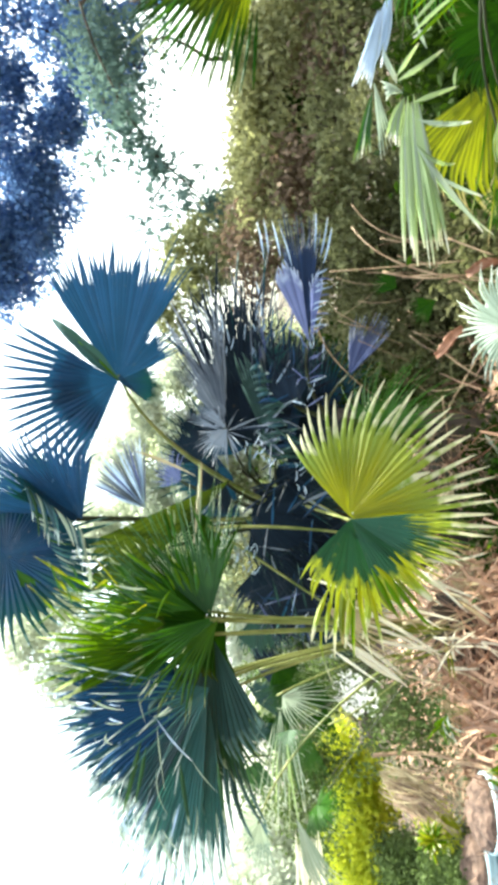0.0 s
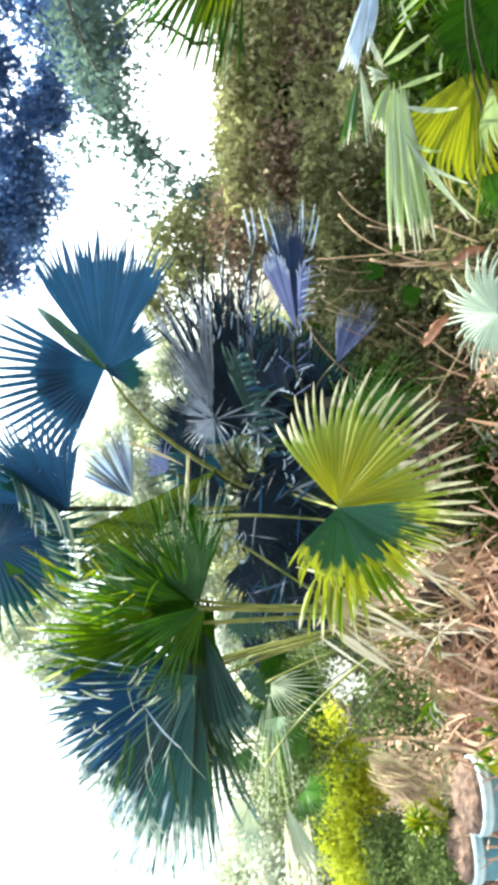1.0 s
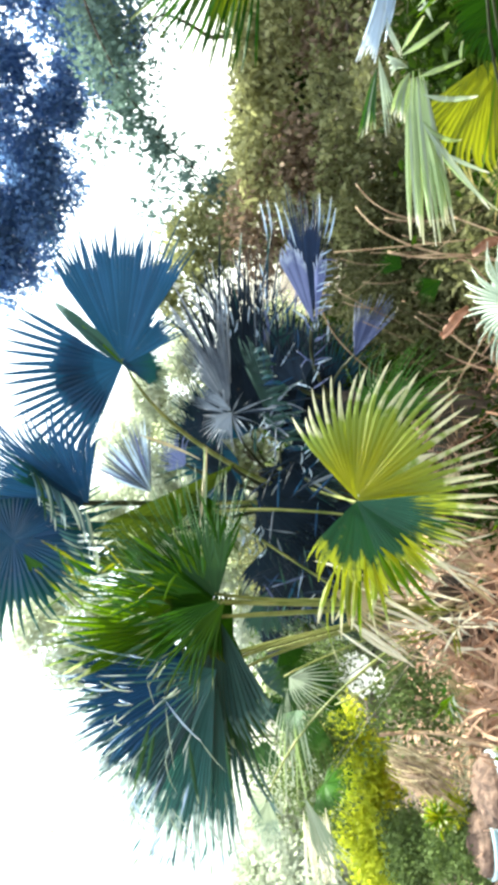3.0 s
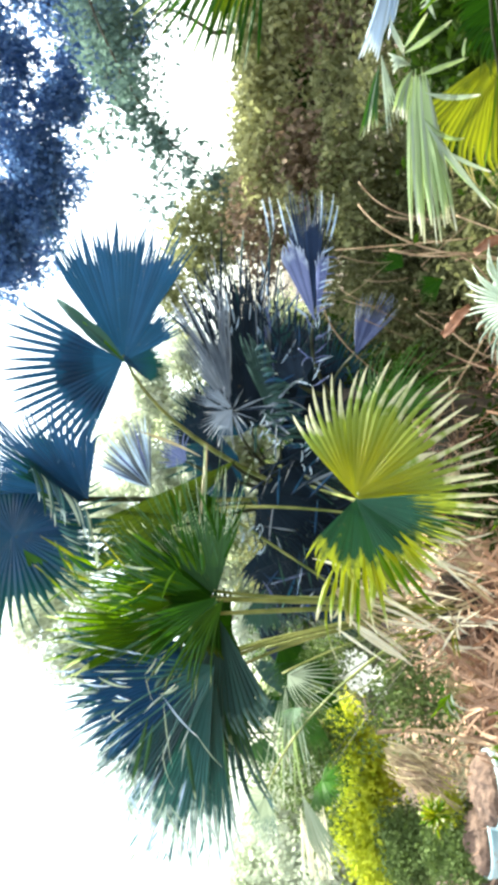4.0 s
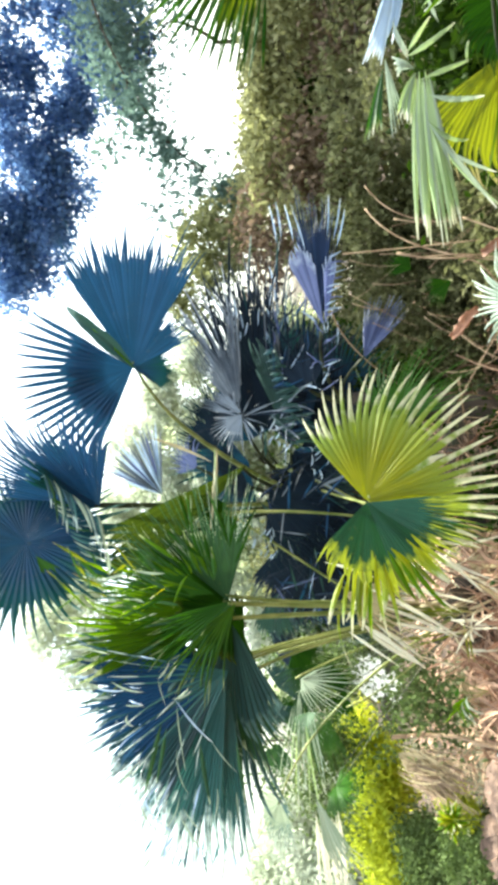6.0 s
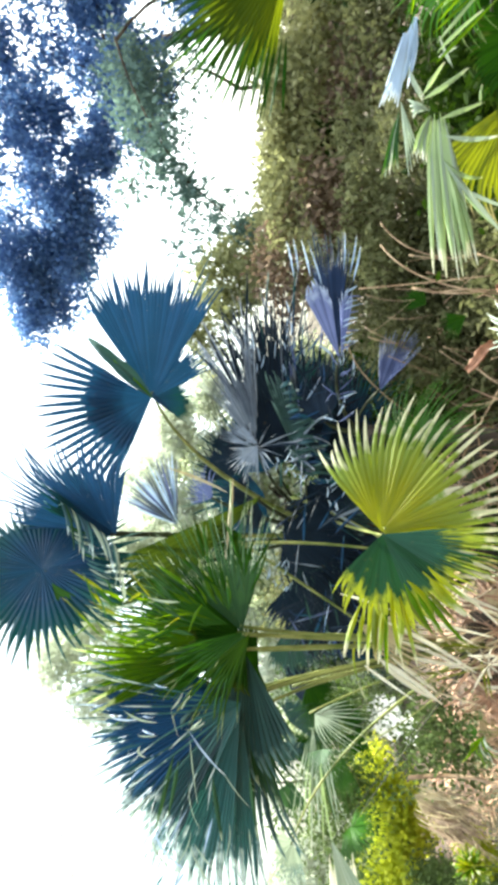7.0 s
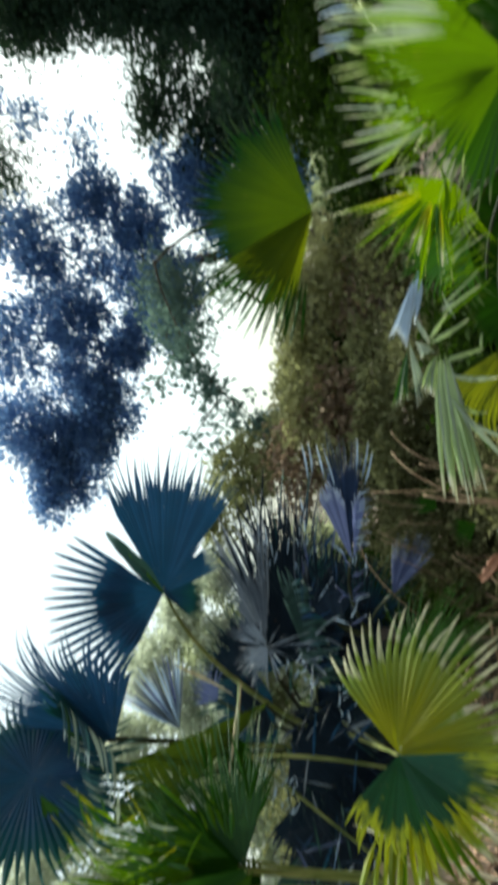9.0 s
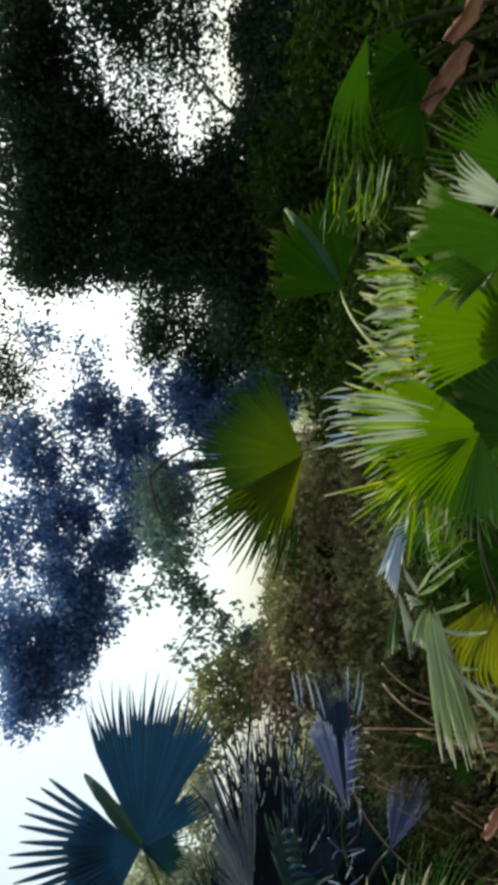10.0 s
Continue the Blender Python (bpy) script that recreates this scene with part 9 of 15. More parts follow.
leaflet(tall, M_ICE, (-0.731, 4.296, 1.785), (-0.708, 4.291, 1.762), (-0.679, 4.297, 1.734), 0.005, (-0.29, -0.91, -0.31), 0.6)
leaflet(tall, M_ICE, (-0.353, 4.347, 1.369), (-0.329, 4.338, 1.347), (-0.287, 4.342, 1.374), 0.0035, (-0.1, -0.94, 0.32), 0.6)
leaflet(tall, M_ICE, (-0.077, 4.358, 1.775), (-0.055, 4.349, 1.752), (-0.025, 4.349, 1.768), 0.0045, (-0.09, -0.89, 0.45), 0.6)
leaflet(tall, M_ICE, (-0.13, 4.362, 1.646), (-0.107, 4.353, 1.623), (-0.088, 4.352, 1.66), 0.0054, (-0.08, -0.92, -0.39), 0.6)
leaflet(tall, M_ICE, (-0.019, 4.362, 1.71), (0.003, 4.353, 1.687), (0.056, 4.353, 1.665), 0.004, (0.1, -0.93, 0.35), 0.6)
leaflet(tall, M_ICE, (-0.87, 4.273, 1.721), (-0.847, 4.268, 1.698), (-0.832, 4.271, 1.696), 0.0043, (0.15, -0.95, 0.29), 0.6)
leaflet(tall, M_ICE, (-0.139, 4.362, 1.616), (-0.117, 4.353, 1.593), (-0.102, 4.353, 1.623), 0.005, (-0.26, -0.95, 0.18), 0.6)
leaflet(tall, M_ICE, (-0.03, 4.359, 1.762), (-0.007, 4.35, 1.739), (0.012, 4.349, 1.77), 0.0053, (-0.15, -0.9, -0.41), 0.6)
leaflet(tall, M_ICE, (-0.258, 4.352, 1.33), (-0.234, 4.342, 1.308), (-0.193, 4.344, 1.312), 0.003, (0.03, -0.88, 0.47), 0.6)
leaflet(tall, M_ICE, (-0.102, 4.36, 1.719), (-0.079, 4.351, 1.696), (-0.062, 4.352, 1.674), 0.0047, (-0.42, -0.88, -0.21), 0.6)
leaflet(tall, M_ICE, (-0.163, 4.361, 1.604), (-0.14, 4.352, 1.581), (-0.106, 4.354, 1.559), 0.005, (0.29, -0.81, 0.52), 0.6)
leaflet(tall, M_ICE, (-0.118, 4.36, 1.717), (-0.095, 4.351, 1.694), (-0.048, 4.352, 1.684), 0.0043, (-0.28, -0.88, -0.39), 0.6)
leaflet(tall, M_ICE, (-0.795, 4.282, 1.823), (-0.772, 4.278, 1.8), (-0.715, 4.287, 1.811), 0.0051, (0.02, -0.97, -0.23), 0.6)
leaflet(tall, M_ICE, (-0.082, 4.362, 1.671), (-0.059, 4.353, 1.648), (-0.033, 4.354, 1.632), 0.0043, (0.12, -0.93, 0.35), 0.6)
leaflet(tall, M_ICE, (-0.229, 4.357, 1.404), (-0.206, 4.347, 1.382), (-0.178, 4.347, 1.35), 0.0039, (-0.39, -0.9, -0.2), 0.6)
leaflet(tall, M_ICE, (-0.735, 4.299, 1.694), (-0.712, 4.294, 1.671), (-0.662, 4.301, 1.699), 0.0033, (0.01, -0.97, 0.25), 0.6)
leaflet(tall, M_ICE, (-0.323, 4.351, 1.415), (-0.3, 4.342, 1.392), (-0.277, 4.344, 1.425), 0.0046, (-0.12, -0.99, -0.11), 0.6)
leaflet(tall, M_ICE, (-0.02, 4.363, 1.662), (0.002, 4.354, 1.639), (0.019, 4.353, 1.675), 0.004, (-0.37, -0.77, 0.52), 0.6)
leaflet(tall, M_ICE, (-0.846, 4.275, 1.777), (-0.823, 4.27, 1.754), (-0.803, 4.273, 1.787), 0.0059, (-0.06, -1, 0.02), 0.6)
leaflet(tall, M_ICE, (-0.169, 4.36, 1.428), (-0.146, 4.35, 1.405), (-0.136, 4.352, 1.44), 0.004, (-0.26, -0.97, 0.02), 0.6)
leaflet(tall, M_ICE, (-0.769, 4.293, 1.715), (-0.745, 4.287, 1.693), (-0.708, 4.293, 1.704), 0.0041, (0.05, -0.97, 0.24), 0.6)
leaflet(tall, M_ICE, (-0.724, 4.299, 1.739), (-0.701, 4.294, 1.717), (-0.669, 4.3, 1.702), 0.0041, (-0.31, -0.82, -0.48), 0.6)
leaflet(tall, M_ICE, (-0.264, 4.355, 1.435), (-0.24, 4.346, 1.412), (-0.186, 4.349, 1.424), 0.0054, (-0.12, -0.94, -0.32), 0.6)
leaflet(tall, M_ICE, (-0.86, 4.273, 1.755), (-0.837, 4.269, 1.732), (-0.793, 4.278, 1.711), 0.0039, (-0.03, -0.99, -0.15), 0.6)
leaflet(tall, M_ICE, (-0.81, 4.283, 1.759), (-0.787, 4.278, 1.736), (-0.773, 4.282, 1.704), 0.0031, (0.42, -0.86, 0.29), 0.6)


# ---- withered palm behind ----
grey = thing("fan_palm", "young fan palm with violet-grey withered leaves", "palm", "fan palms")
frond(grey, M_VIOLET, (0.637, 4.191, 1.342), (1.15, 4.137, 1.515), (-0.047, -0.954, -0.295), base=(0.17, 4.49, 1.2), half=11, n=11, split=0.86, droop=0, pleat=0.6, cup=0.0, fold=0.0, blunt=0.5, stalk=M_STALK_DARK, label='violet-grey withered blade')
frond(grey, M_VIOLET, (0.639, 4.161, 1.336), (1.092, 4.15, 1.287), (-0.052, -0.877, 0.477), half=7, n=7, split=0.8, droop=0, pleat=0.9, cup=0.0, fold=0.0, blunt=0.5)
frond(grey, M_NIGHT, (0.724, 4.242, 1.355), (1.518, 4.247, 1.431), (-0.071, -0.996, -0.054), half=13, n=15, split=0.66, droop=0, pleat=0.8, cup=0.0, thin=0.75, twist=0.4)
frond(grey, M_DARK, (0.715, 4.292, 1.345), (1.545, 4.307, 1.275), (-0.066, -0.996, -0.052), half=8, n=8, split=0.5, droop=0, pleat=0.6, cup=0.0, thin=0.7, twist=0.4)
leaflet(grey, M_VIOLET, (0.689, 4.142, 1.345), (0.708, 4.104, 1.298), (0.743, 4.148, 1.244), 0.006, (0.013, -0.998, -0.059), 0.6)
leaflet(grey, M_ICE, (0.727, 4.142, 1.341), (0.745, 4.105, 1.295), (0.748, 4.149, 1.229), 0.006, (0.013, -0.998, -0.059), 0.6)
leaflet(grey, M_ICE, (0.764, 4.143, 1.338), (0.782, 4.106, 1.291), (0.802, 4.148, 1.252), 0.006, (0.013, -0.998, -0.059), 0.6)
leaflet(grey, M_VIOLET, (0.801, 4.144, 1.334), (0.819, 4.106, 1.287), (0.818, 4.151, 1.219), 0.006, (0.013, -0.998, -0.059), 0.6)
leaflet(grey, M_ICE, (0.839, 4.144, 1.33), (0.856, 4.107, 1.283), (0.882, 4.15, 1.237), 0.006, (0.013, -0.998, -0.059), 0.6)
leaflet(grey, M_ICE, (0.876, 4.145, 1.326), (0.893, 4.108, 1.28), (0.9, 4.151, 1.224), 0.006, (0.013, -0.998, -0.059), 0.6)
leaflet(grey, M_VIOLET, (0.914, 4.146, 1.323), (0.93, 4.109, 1.276), (0.943, 4.152, 1.222), 0.006, (0.013, -0.998, -0.059), 0.6)
leaflet(grey, M_ICE, (0.951, 4.146, 1.319), (0.967, 4.109, 1.272), (0.994, 4.154, 1.192), 0.006, (0.013, -0.998, -0.059), 0.6)
leaflet(grey, M_ICE, (0.988, 4.147, 1.315), (1.004, 4.11, 1.269), (1.015, 4.153, 1.228), 0.006, (0.013, -0.998, -0.059), 0.6)
leaflet(grey, M_VIOLET, (1.026, 4.148, 1.311), (1.041, 4.111, 1.265), (1.035, 4.154, 1.201), 0.006, (0.013, -0.998, -0.059), 0.6)
leaflet(grey, M_ICE, (1.063, 4.148, 1.308), (1.078, 4.111, 1.261), (1.108, 4.154, 1.228), 0.006, (0.013, -0.998, -0.059), 0.6)
leaflet(grey, M_DARK, (0.212, 4.184, 1.365), (0.244, 4.133, 1.397), (0.349, 4.183, 1.424), 0.00515455, (0.013, -0.998, -0.059), 1)
leaflet(grey, M_ICE, (0.38, 4.187, 1.354), (0.405, 4.141, 1.289), (0.426, 4.195, 1.229), 0.005737, (0.013, -0.998, -0.059), 1)
leaflet(grey, M_VIOLET, (0.534, 4.19, 1.343), (0.577, 4.142, 1.309), (0.53, 4.193, 1.289), 0.00421119, (0.013, -0.998, -0.059), 1)
leaflet(grey, M_VIOLET, (0.435, 4.188, 1.35), (0.472, 4.141, 1.303), (0.521, 4.195, 1.258), 0.00395128, (0.013, -0.998, -0.059), 1)
leaflet(grey, M_VIOLET, (0.527, 4.19, 1.344), (0.553, 4.143, 1.29), (0.599, 4.196, 1.251), 0.00472213, (0.013, -0.998, -0.059), 1)
leaflet(grey, M_DARK, (0.482, 4.189, 1.347), (0.517, 4.141, 1.323), (0.485, 4.192, 1.299), 0.00572947, (0.013, -0.998, -0.059), 1)
leaflet(grey, M_MARINE, (0.386, 4.187, 1.353), (0.432, 4.134, 1.412), (0.522, 4.185, 1.427), 0.00490077, (0.013, -0.998, -0.059), 1)
leaflet(grey, M_VIOLET, (0.38, 4.187, 1.354), (0.408, 4.141, 1.299), (0.358, 4.191, 1.278), 0.00304028, (0.013, -0.998, -0.059), 1)
leaflet(grey, M_ICE, (0.269, 4.185, 1.361), (0.317, 4.138, 1.324), (0.408, 4.19, 1.308), 0.00306118, (0.013, -0.998, -0.059), 1)
leaflet(grey, M_DARK, (0.407, 4.188, 1.352), (0.441, 4.142, 1.284), (0.53, 4.194, 1.266), 0.005431, (0.013, -0.998, -0.059), 1)
leaflet(grey, M_VIOLET, (0.403, 4.188, 1.352), (0.44, 4.135, 1.402), (0.367, 4.182, 1.431), 0.00497819, (0.013, -0.998, -0.059), 1)
leaflet(grey, M_VIOLET, (0.592, 4.191, 1.34), (0.626, 4.138, 1.395), (0.708, 4.188, 1.413), 0.00304659, (0.013, -0.998, -0.059), 1)
leaflet(grey, M_VIOLET, (0.66, 4.192, 1.335), (0.675, 4.14, 1.369), (0.718, 4.19, 1.376), 0.00382634, (0.013, -0.998, -0.059), 1)
leaflet(grey, M_VIOLET, (0.406, 4.188, 1.352), (0.431, 4.141, 1.293), (0.426, 4.194, 1.24), 0.0034344, (0.013, -0.998, -0.059), 1)
leaflet(grey, M_DARK, (0.32, 4.186, 1.358), (0.35, 4.139, 1.308), (0.419, 4.193, 1.255), 0.00589295, (0.013, -0.998, -0.059), 1)
leaflet(grey, M_MARINE, (0.339, 4.186, 1.356), (0.353, 4.138, 1.333), (0.352, 4.189, 1.319), 0.00349799, (0.013, -0.998, -0.059), 1)
leaflet(grey, M_ICE, (0.274, 4.185, 1.361), (0.326, 4.137, 1.336), (0.334, 4.189, 1.311), 0.00349941, (0.013, -0.998, -0.059), 1)
leaflet(grey, M_VIOLET, (0.226, 4.185, 1.364), (0.266, 4.139, 1.294), (0.303, 4.192, 1.252), 0.00535873, (0.013, -0.998, -0.059), 1)
leaflet(grey, M_ICE, (0.236, 4.185, 1.363), (0.259, 4.132, 1.419), (0.262, 4.18, 1.455), 0.00540581, (0.013, -0.998, -0.059), 1)
leaflet(grey, M_VIOLET, (0.392, 4.187, 1.353), (0.436, 4.134, 1.417), (0.479, 4.182, 1.458), 0.00428569, (0.013, -0.998, -0.059), 1)
leaflet(grey, M_ICE, (1.18, 4.181, 1.637), (1.296, 4.161, 1.649), (1.424, 4.181, 1.683), 0.006, (0.013, -0.998, -0.059), 0.6)
leaflet(grey, M_ICE, (1.216, 4.183, 1.609), (1.322, 4.164, 1.613), (1.439, 4.184, 1.64), 0.006, (0.013, -0.998, -0.059), 0.6)
leaflet(grey, M_ICE, (1.181, 4.187, 1.529), (1.297, 4.167, 1.547), (1.426, 4.187, 1.586), 0.006, (0.013, -0.998, -0.059), 0.6)
leaflet(grey, M_ICE, (1.128, 4.191, 1.456), (1.248, 4.171, 1.484), (1.379, 4.189, 1.532), 0.006, (0.013, -0.998, -0.059), 0.6)
leaflet(grey, M_ICE, (1.185, 4.202, 1.277), (1.314, 4.186, 1.243), (1.455, 4.208, 1.227), 0.006, (0.013, -0.998, -0.059), 0.6)
leaflet(grey, M_ICE, (1.149, 4.203, 1.255), (1.26, 4.186, 1.219), (1.384, 4.209, 1.201), 0.006, (0.013, -0.998, -0.059), 0.6)
leaflet(grey, M_ICE, (1.22, 4.2, 1.314), (1.344, 4.183, 1.299), (1.48, 4.204, 1.303), 0.006, (0.013, -0.998, -0.059), 0.6)
frond(grey, M_DEEP, (-0.14, 4.36, 0.91), (0.28, 4.42, 1.13), (-0.02, -0.95, 0.31), half=62, n=30, split=0.45, twist=0.4, thin=0.7)
frond(grey, M_DARK, (-0.1, 4.47, 1.2), (0.25, 4.47, 1.28), (-0.05, -0.97, 0.24), half=60, n=26, split=0.4, twist=0.4)
frond(grey, M_PLUM, (0.42, 4.11, 1.1), (0.84, 4.11, 0.92), (0.15, -0.92, 0.37), base=(0.17, 4.49, 1.2), half=25, n=16, split=0.5, pleat=0.9, droop=0, stalk=M_STALK_DARK)
frond(grey, M_DARK, (0.25, 4.56, 1.43), (0.72, 4.51, 1.54), (-0.15, -0.97, 0.18), base=(0.17, 4.49, 1.2), half=40, n=20, split=0.4, thin=0.7, twist=0.5, stalk=M_STALK_DARK)
frond(grey, M_DARK, (0.24, 4.4, 1.43), (0.62, 4.36, 1.66), (-0.19, -0.97, 0.15), base=(0.17, 4.49, 1.2), half=60, n=22, split=0.4, thin=0.7, twist=0.5, stalk=M_STALK_DARK)
frond(grey, M_GREEN, (0.01, 3.78, 0.96), (0.54, 3.88, 0.81), (0.26, -0.93, 0.26), half=60, n=26, split=0.4, thin=0.6)
frond(grey, M_DEEP, (1.01, 4.3, 0.77), (1.14, 4.3, 0.97), (-0.38, -0.9, 0.24), half=50, n=18, split=0.5, thin=0.7, twist=0.6)
frond(grey, M_DEEP, (0.89, 4.11, 0.56), (0.78, 4.18, 0.76), (-0.34, -0.93, 0.12), half=40, n=18, split=0.5, thin=0.7, twist=0.6)


# ---- the palm beside the path ----
near = thing("fan_palm", "bright green fan palm with drooping pale leaves and reddish stem", "palm", "fan palms")
frond(near, M_OLIVE, (2.26, 2.77, 1.61), (2.24, 2.59, 2.28), (-0.79, -0.59, -0.18), base=(1.64, 1.62, 0.92), half=59, n=34, split=0.72, droop=0.05, fold=0.0, cup=0.05, short=0.14, thin=0.8, label='yellow-olive fan leaf against the trees', thick=0.005, stalk=M_STALK_DARK)
frond(near, M_GOLD, (2.26, 2.77, 1.61), (1.7, 2.97, 2.03), (-0.47, -0.82, -0.32), half=26, n=16, split=0.66, droop=0.04, fold=0.05, cup=0.05, short=0.0, thin=0.8)
leaflet(near, M_DEEP, (1.936, 2.911, 1.639), (1.752, 2.955, 1.654), (1.618, 2.99, 1.66), 0.0095, (-0.25, -0.91, -0.32), 0.3)
leaflet(near, M_DEEP, (1.938, 2.91, 1.66), (1.755, 2.953, 1.686), (1.589, 3.001, 1.728), 0.0095, (-0.21, -0.96, 0.19), 0.3)
leaflet(near, M_DEEP, (1.941, 2.908, 1.682), (1.76, 2.95, 1.719), (1.596, 2.996, 1.774), 0.0095, (-0.2, -0.96, 0.18), 0.3)
leaflet(near, M_DEEP, (1.945, 2.905, 1.703), (1.766, 2.946, 1.751), (1.579, 3.001, 1.795), 0.0095, (-0.21, -0.96, 0.17), 0.3)
leaflet(near, M_GREEN, (1.951, 2.902, 1.723), (1.774, 2.941, 1.782), (1.601, 2.991, 1.83), 0.0095, (-0.19, -0.97, 0.17), 0.3)
leaflet(near, M_DEEP, (1.957, 2.898, 1.744), (1.783, 2.935, 1.813), (1.571, 2.998, 1.89), 0.0095, (-0.36, -0.86, -0.37), 0.3)
leaflet(near, M_OLIVE, (1.965, 2.893, 1.764), (1.795, 2.928, 1.844), (1.666, 2.958, 1.901), 0.0095, (-0.29, -0.94, -0.17), 0.3)
leaflet(near, M_GREEN, (1.973, 2.887, 1.783), (1.807, 2.92, 1.873), (1.619, 2.971, 1.972), 0.0095, (-0.23, -0.97, 0), 0.3)
leaflet(near, M_GREEN, (1.983, 2.881, 1.801), (1.822, 2.91, 1.901), (1.651, 2.953, 2.018), 0.0095, (-0.39, -0.87, -0.3), 0.3)
leaflet(near, M_OLIVE, (1.993, 2.875, 1.819), (1.838, 2.9, 1.929), (1.715, 2.928, 1.995), 0.0095, (-0.17, -0.99, 0.04), 0.3)
leaflet(near, M_DEEP, (2.005, 2.867, 1.836), (1.855, 2.889, 1.955), (1.695, 2.922, 2.107), 0.0095, (-0.43, -0.84, -0.32), 0.3)
leaflet(near, M_GREEN, (2.017, 2.86, 1.852), (1.874, 2.877, 1.979), (1.745, 2.899, 2.106), 0.0095, (-0.25, -0.96, -0.11), 0.3)
leaflet(near, M_GREEN, (2.03, 2.851, 1.868), (1.894, 2.864, 2.002), (1.762, 2.886, 2.139), 0.0095, (-0.42, -0.86, -0.3), 0.3)
leaflet(near, M_GREEN, (2.044, 2.842, 1.882), (1.915, 2.851, 2.024), (1.777, 2.868, 2.204), 0.0095, (-0.29, -0.94, -0.16), 0.3)
leaflet(near, M_OLIVE, (2.059, 2.833, 1.895), (1.937, 2.837, 2.044), (1.845, 2.844, 2.154), 0.0095, (-0.2, -0.97, -0.12), 0.3)
leaflet(near, M_OLIVE, (2.074, 2.823, 1.907), (1.961, 2.822, 2.063), (1.851, 2.832, 2.206), 0.0095, (-0.36, -0.9, -0.24), 0.3)
frond(near, M_VERDE, (1.046, 0.762, 1.259), (0.943, 0.608, 1.559), (-0.344, -0.926, 0.157), base=(1.64, 1.62, 0.92), half=34, n=24, split=0.62, droop=0.08, fold=0.1, short=0.05, pleat=0.3, twist=0.3, thin=0.85, thick=0.008, stalk=M_STALK_DARK, label='broad bright green leaf')
frond(near, M_VERDE, (1.05, 0.784, 1.251), (0.837, 0.756, 1.505), (-0.475, -0.865, 0.161), half=24, n=14, split=0.45, droop=0.08, pleat=0.3, twist=0.4, thin=0.75)
frond(near, M_GREEN, (1.057, 0.804, 1.244), (0.84, 0.868, 1.329), (-0.471, -0.867, 0.163), half=40, n=20, split=0.7, droop=0.05, pleat=0.3, thin=0.8)
frond(near, M_VERDE, (1.304, 0.763, 1.085), (1.193, 0.591, 1.501), (-0.409, -0.892, 0.192), base=(1.64, 1.62, 0.92), half=25, n=22, split=0.68, droop=0.1, fold=0.1, short=0, pleat=0.15, twist=0.8, thin=0.75, thick=0.008, stalk=M_STALK_DARK, label='bright green leaf with pale combed tips')
frond(near, M_GREEN, (1.438, 0.608, 1.14), (1.282, 0.501, 1.451), (-0.612, -0.761, 0.217), base=(1.64, 1.62, 0.92), half=30, n=18, split=0.75, droop=0.08, pleat=0.3, twist=0.4, thick=0.008, stalk=M_STALK_DARK)
frond(near, M_GREEN, (1.468, 0.465, 1.169), (1.431, 0.347, 1.396), (-0.68, -0.701, 0.215), base=(1.64, 1.62, 0.92), half=30, n=18, split=0.55, droop=0.1, pleat=0.3, twist=0.5, thin=0.7, thick=0.008, stalk=M_STALK_DARK)
frond(near, M_ASH, (1.314, 0.442, 1.214), (1.297, 0.34, 1.391), (-0.642, -0.737, 0.211), half=15, n=9, split=0.6, droop=0.08, twist=0.3, thin=0.7)
leaflet(near, M_PALE, (1.234, 0.501, 1.403), (1.215, 0.484, 1.462), (1.215, 0.493, 1.498), 0.00369849, (-0.553, -0.829, -0.082), 0.6)
leaflet(near, M_YELLOW, (1.228, 0.505, 1.412), (1.215, 0.485, 1.457), (1.211, 0.497, 1.483), 0.00361335, (-0.553, -0.829, -0.082), 0.6)
leaflet(near, M_VERDE, (1.222, 0.508, 1.414), (1.207, 0.488, 1.477), (1.2, 0.501, 1.515), 0.00548112, (-0.553, -0.829, -0.082), 0.6)
leaflet(near, M_PALE, (1.217, 0.512, 1.407), (1.2, 0.495, 1.451), (1.183, 0.516, 1.477), 0.00325583, (-0.553, -0.829, -0.082), 0.6)
leaflet(near, M_ASH, (1.211, 0.516, 1.407), (1.191, 0.499, 1.468), (1.198, 0.503, 1.505), 0.00373419, (-0.553, -0.829, -0.082), 0.6)
leaflet(near, M_VERDE, (1.205, 0.519, 1.415), (1.186, 0.504, 1.458), (1.186, 0.513, 1.483), 0.00516532, (-0.553, -0.829, -0.082), 0.6)
leaflet(near, M_PALE, (1.2, 0.523, 1.408), (1.189, 0.502, 1.453), (1.176, 0.521, 1.479), 0.00454987, (-0.553, -0.829, -0.082), 0.6)
leaflet(near, M_VERDE, (1.194, 0.527, 1.413), (1.184, 0.505, 1.461), (1.16, 0.53, 1.489), 0.00309559, (-0.553, -0.829, -0.082), 0.6)
leaflet(near, M_PALE, (1.189, 0.531, 1.402), (1.171, 0.513, 1.465), (1.168, 0.524, 1.504), 0.00392952, (-0.553, -0.829, -0.082), 0.6)
leaflet(near, M_PALE, (1.184, 0.535, 1.404), (1.166, 0.518, 1.444), (1.161, 0.532, 1.467), 0.00315818, (-0.553, -0.829, -0.082), 0.6)
leaflet(near, M_VERDE, (1.178, 0.538, 1.415), (1.161, 0.52, 1.464), (1.164, 0.527, 1.493), 0.00340922, (-0.553, -0.829, -0.082), 0.6)
leaflet(near, M_YELLOW, (1.173, 0.542, 1.402), (1.156, 0.524, 1.452), (1.152, 0.536, 1.481), 0.0031284, (-0.553, -0.829, -0.082), 0.6)
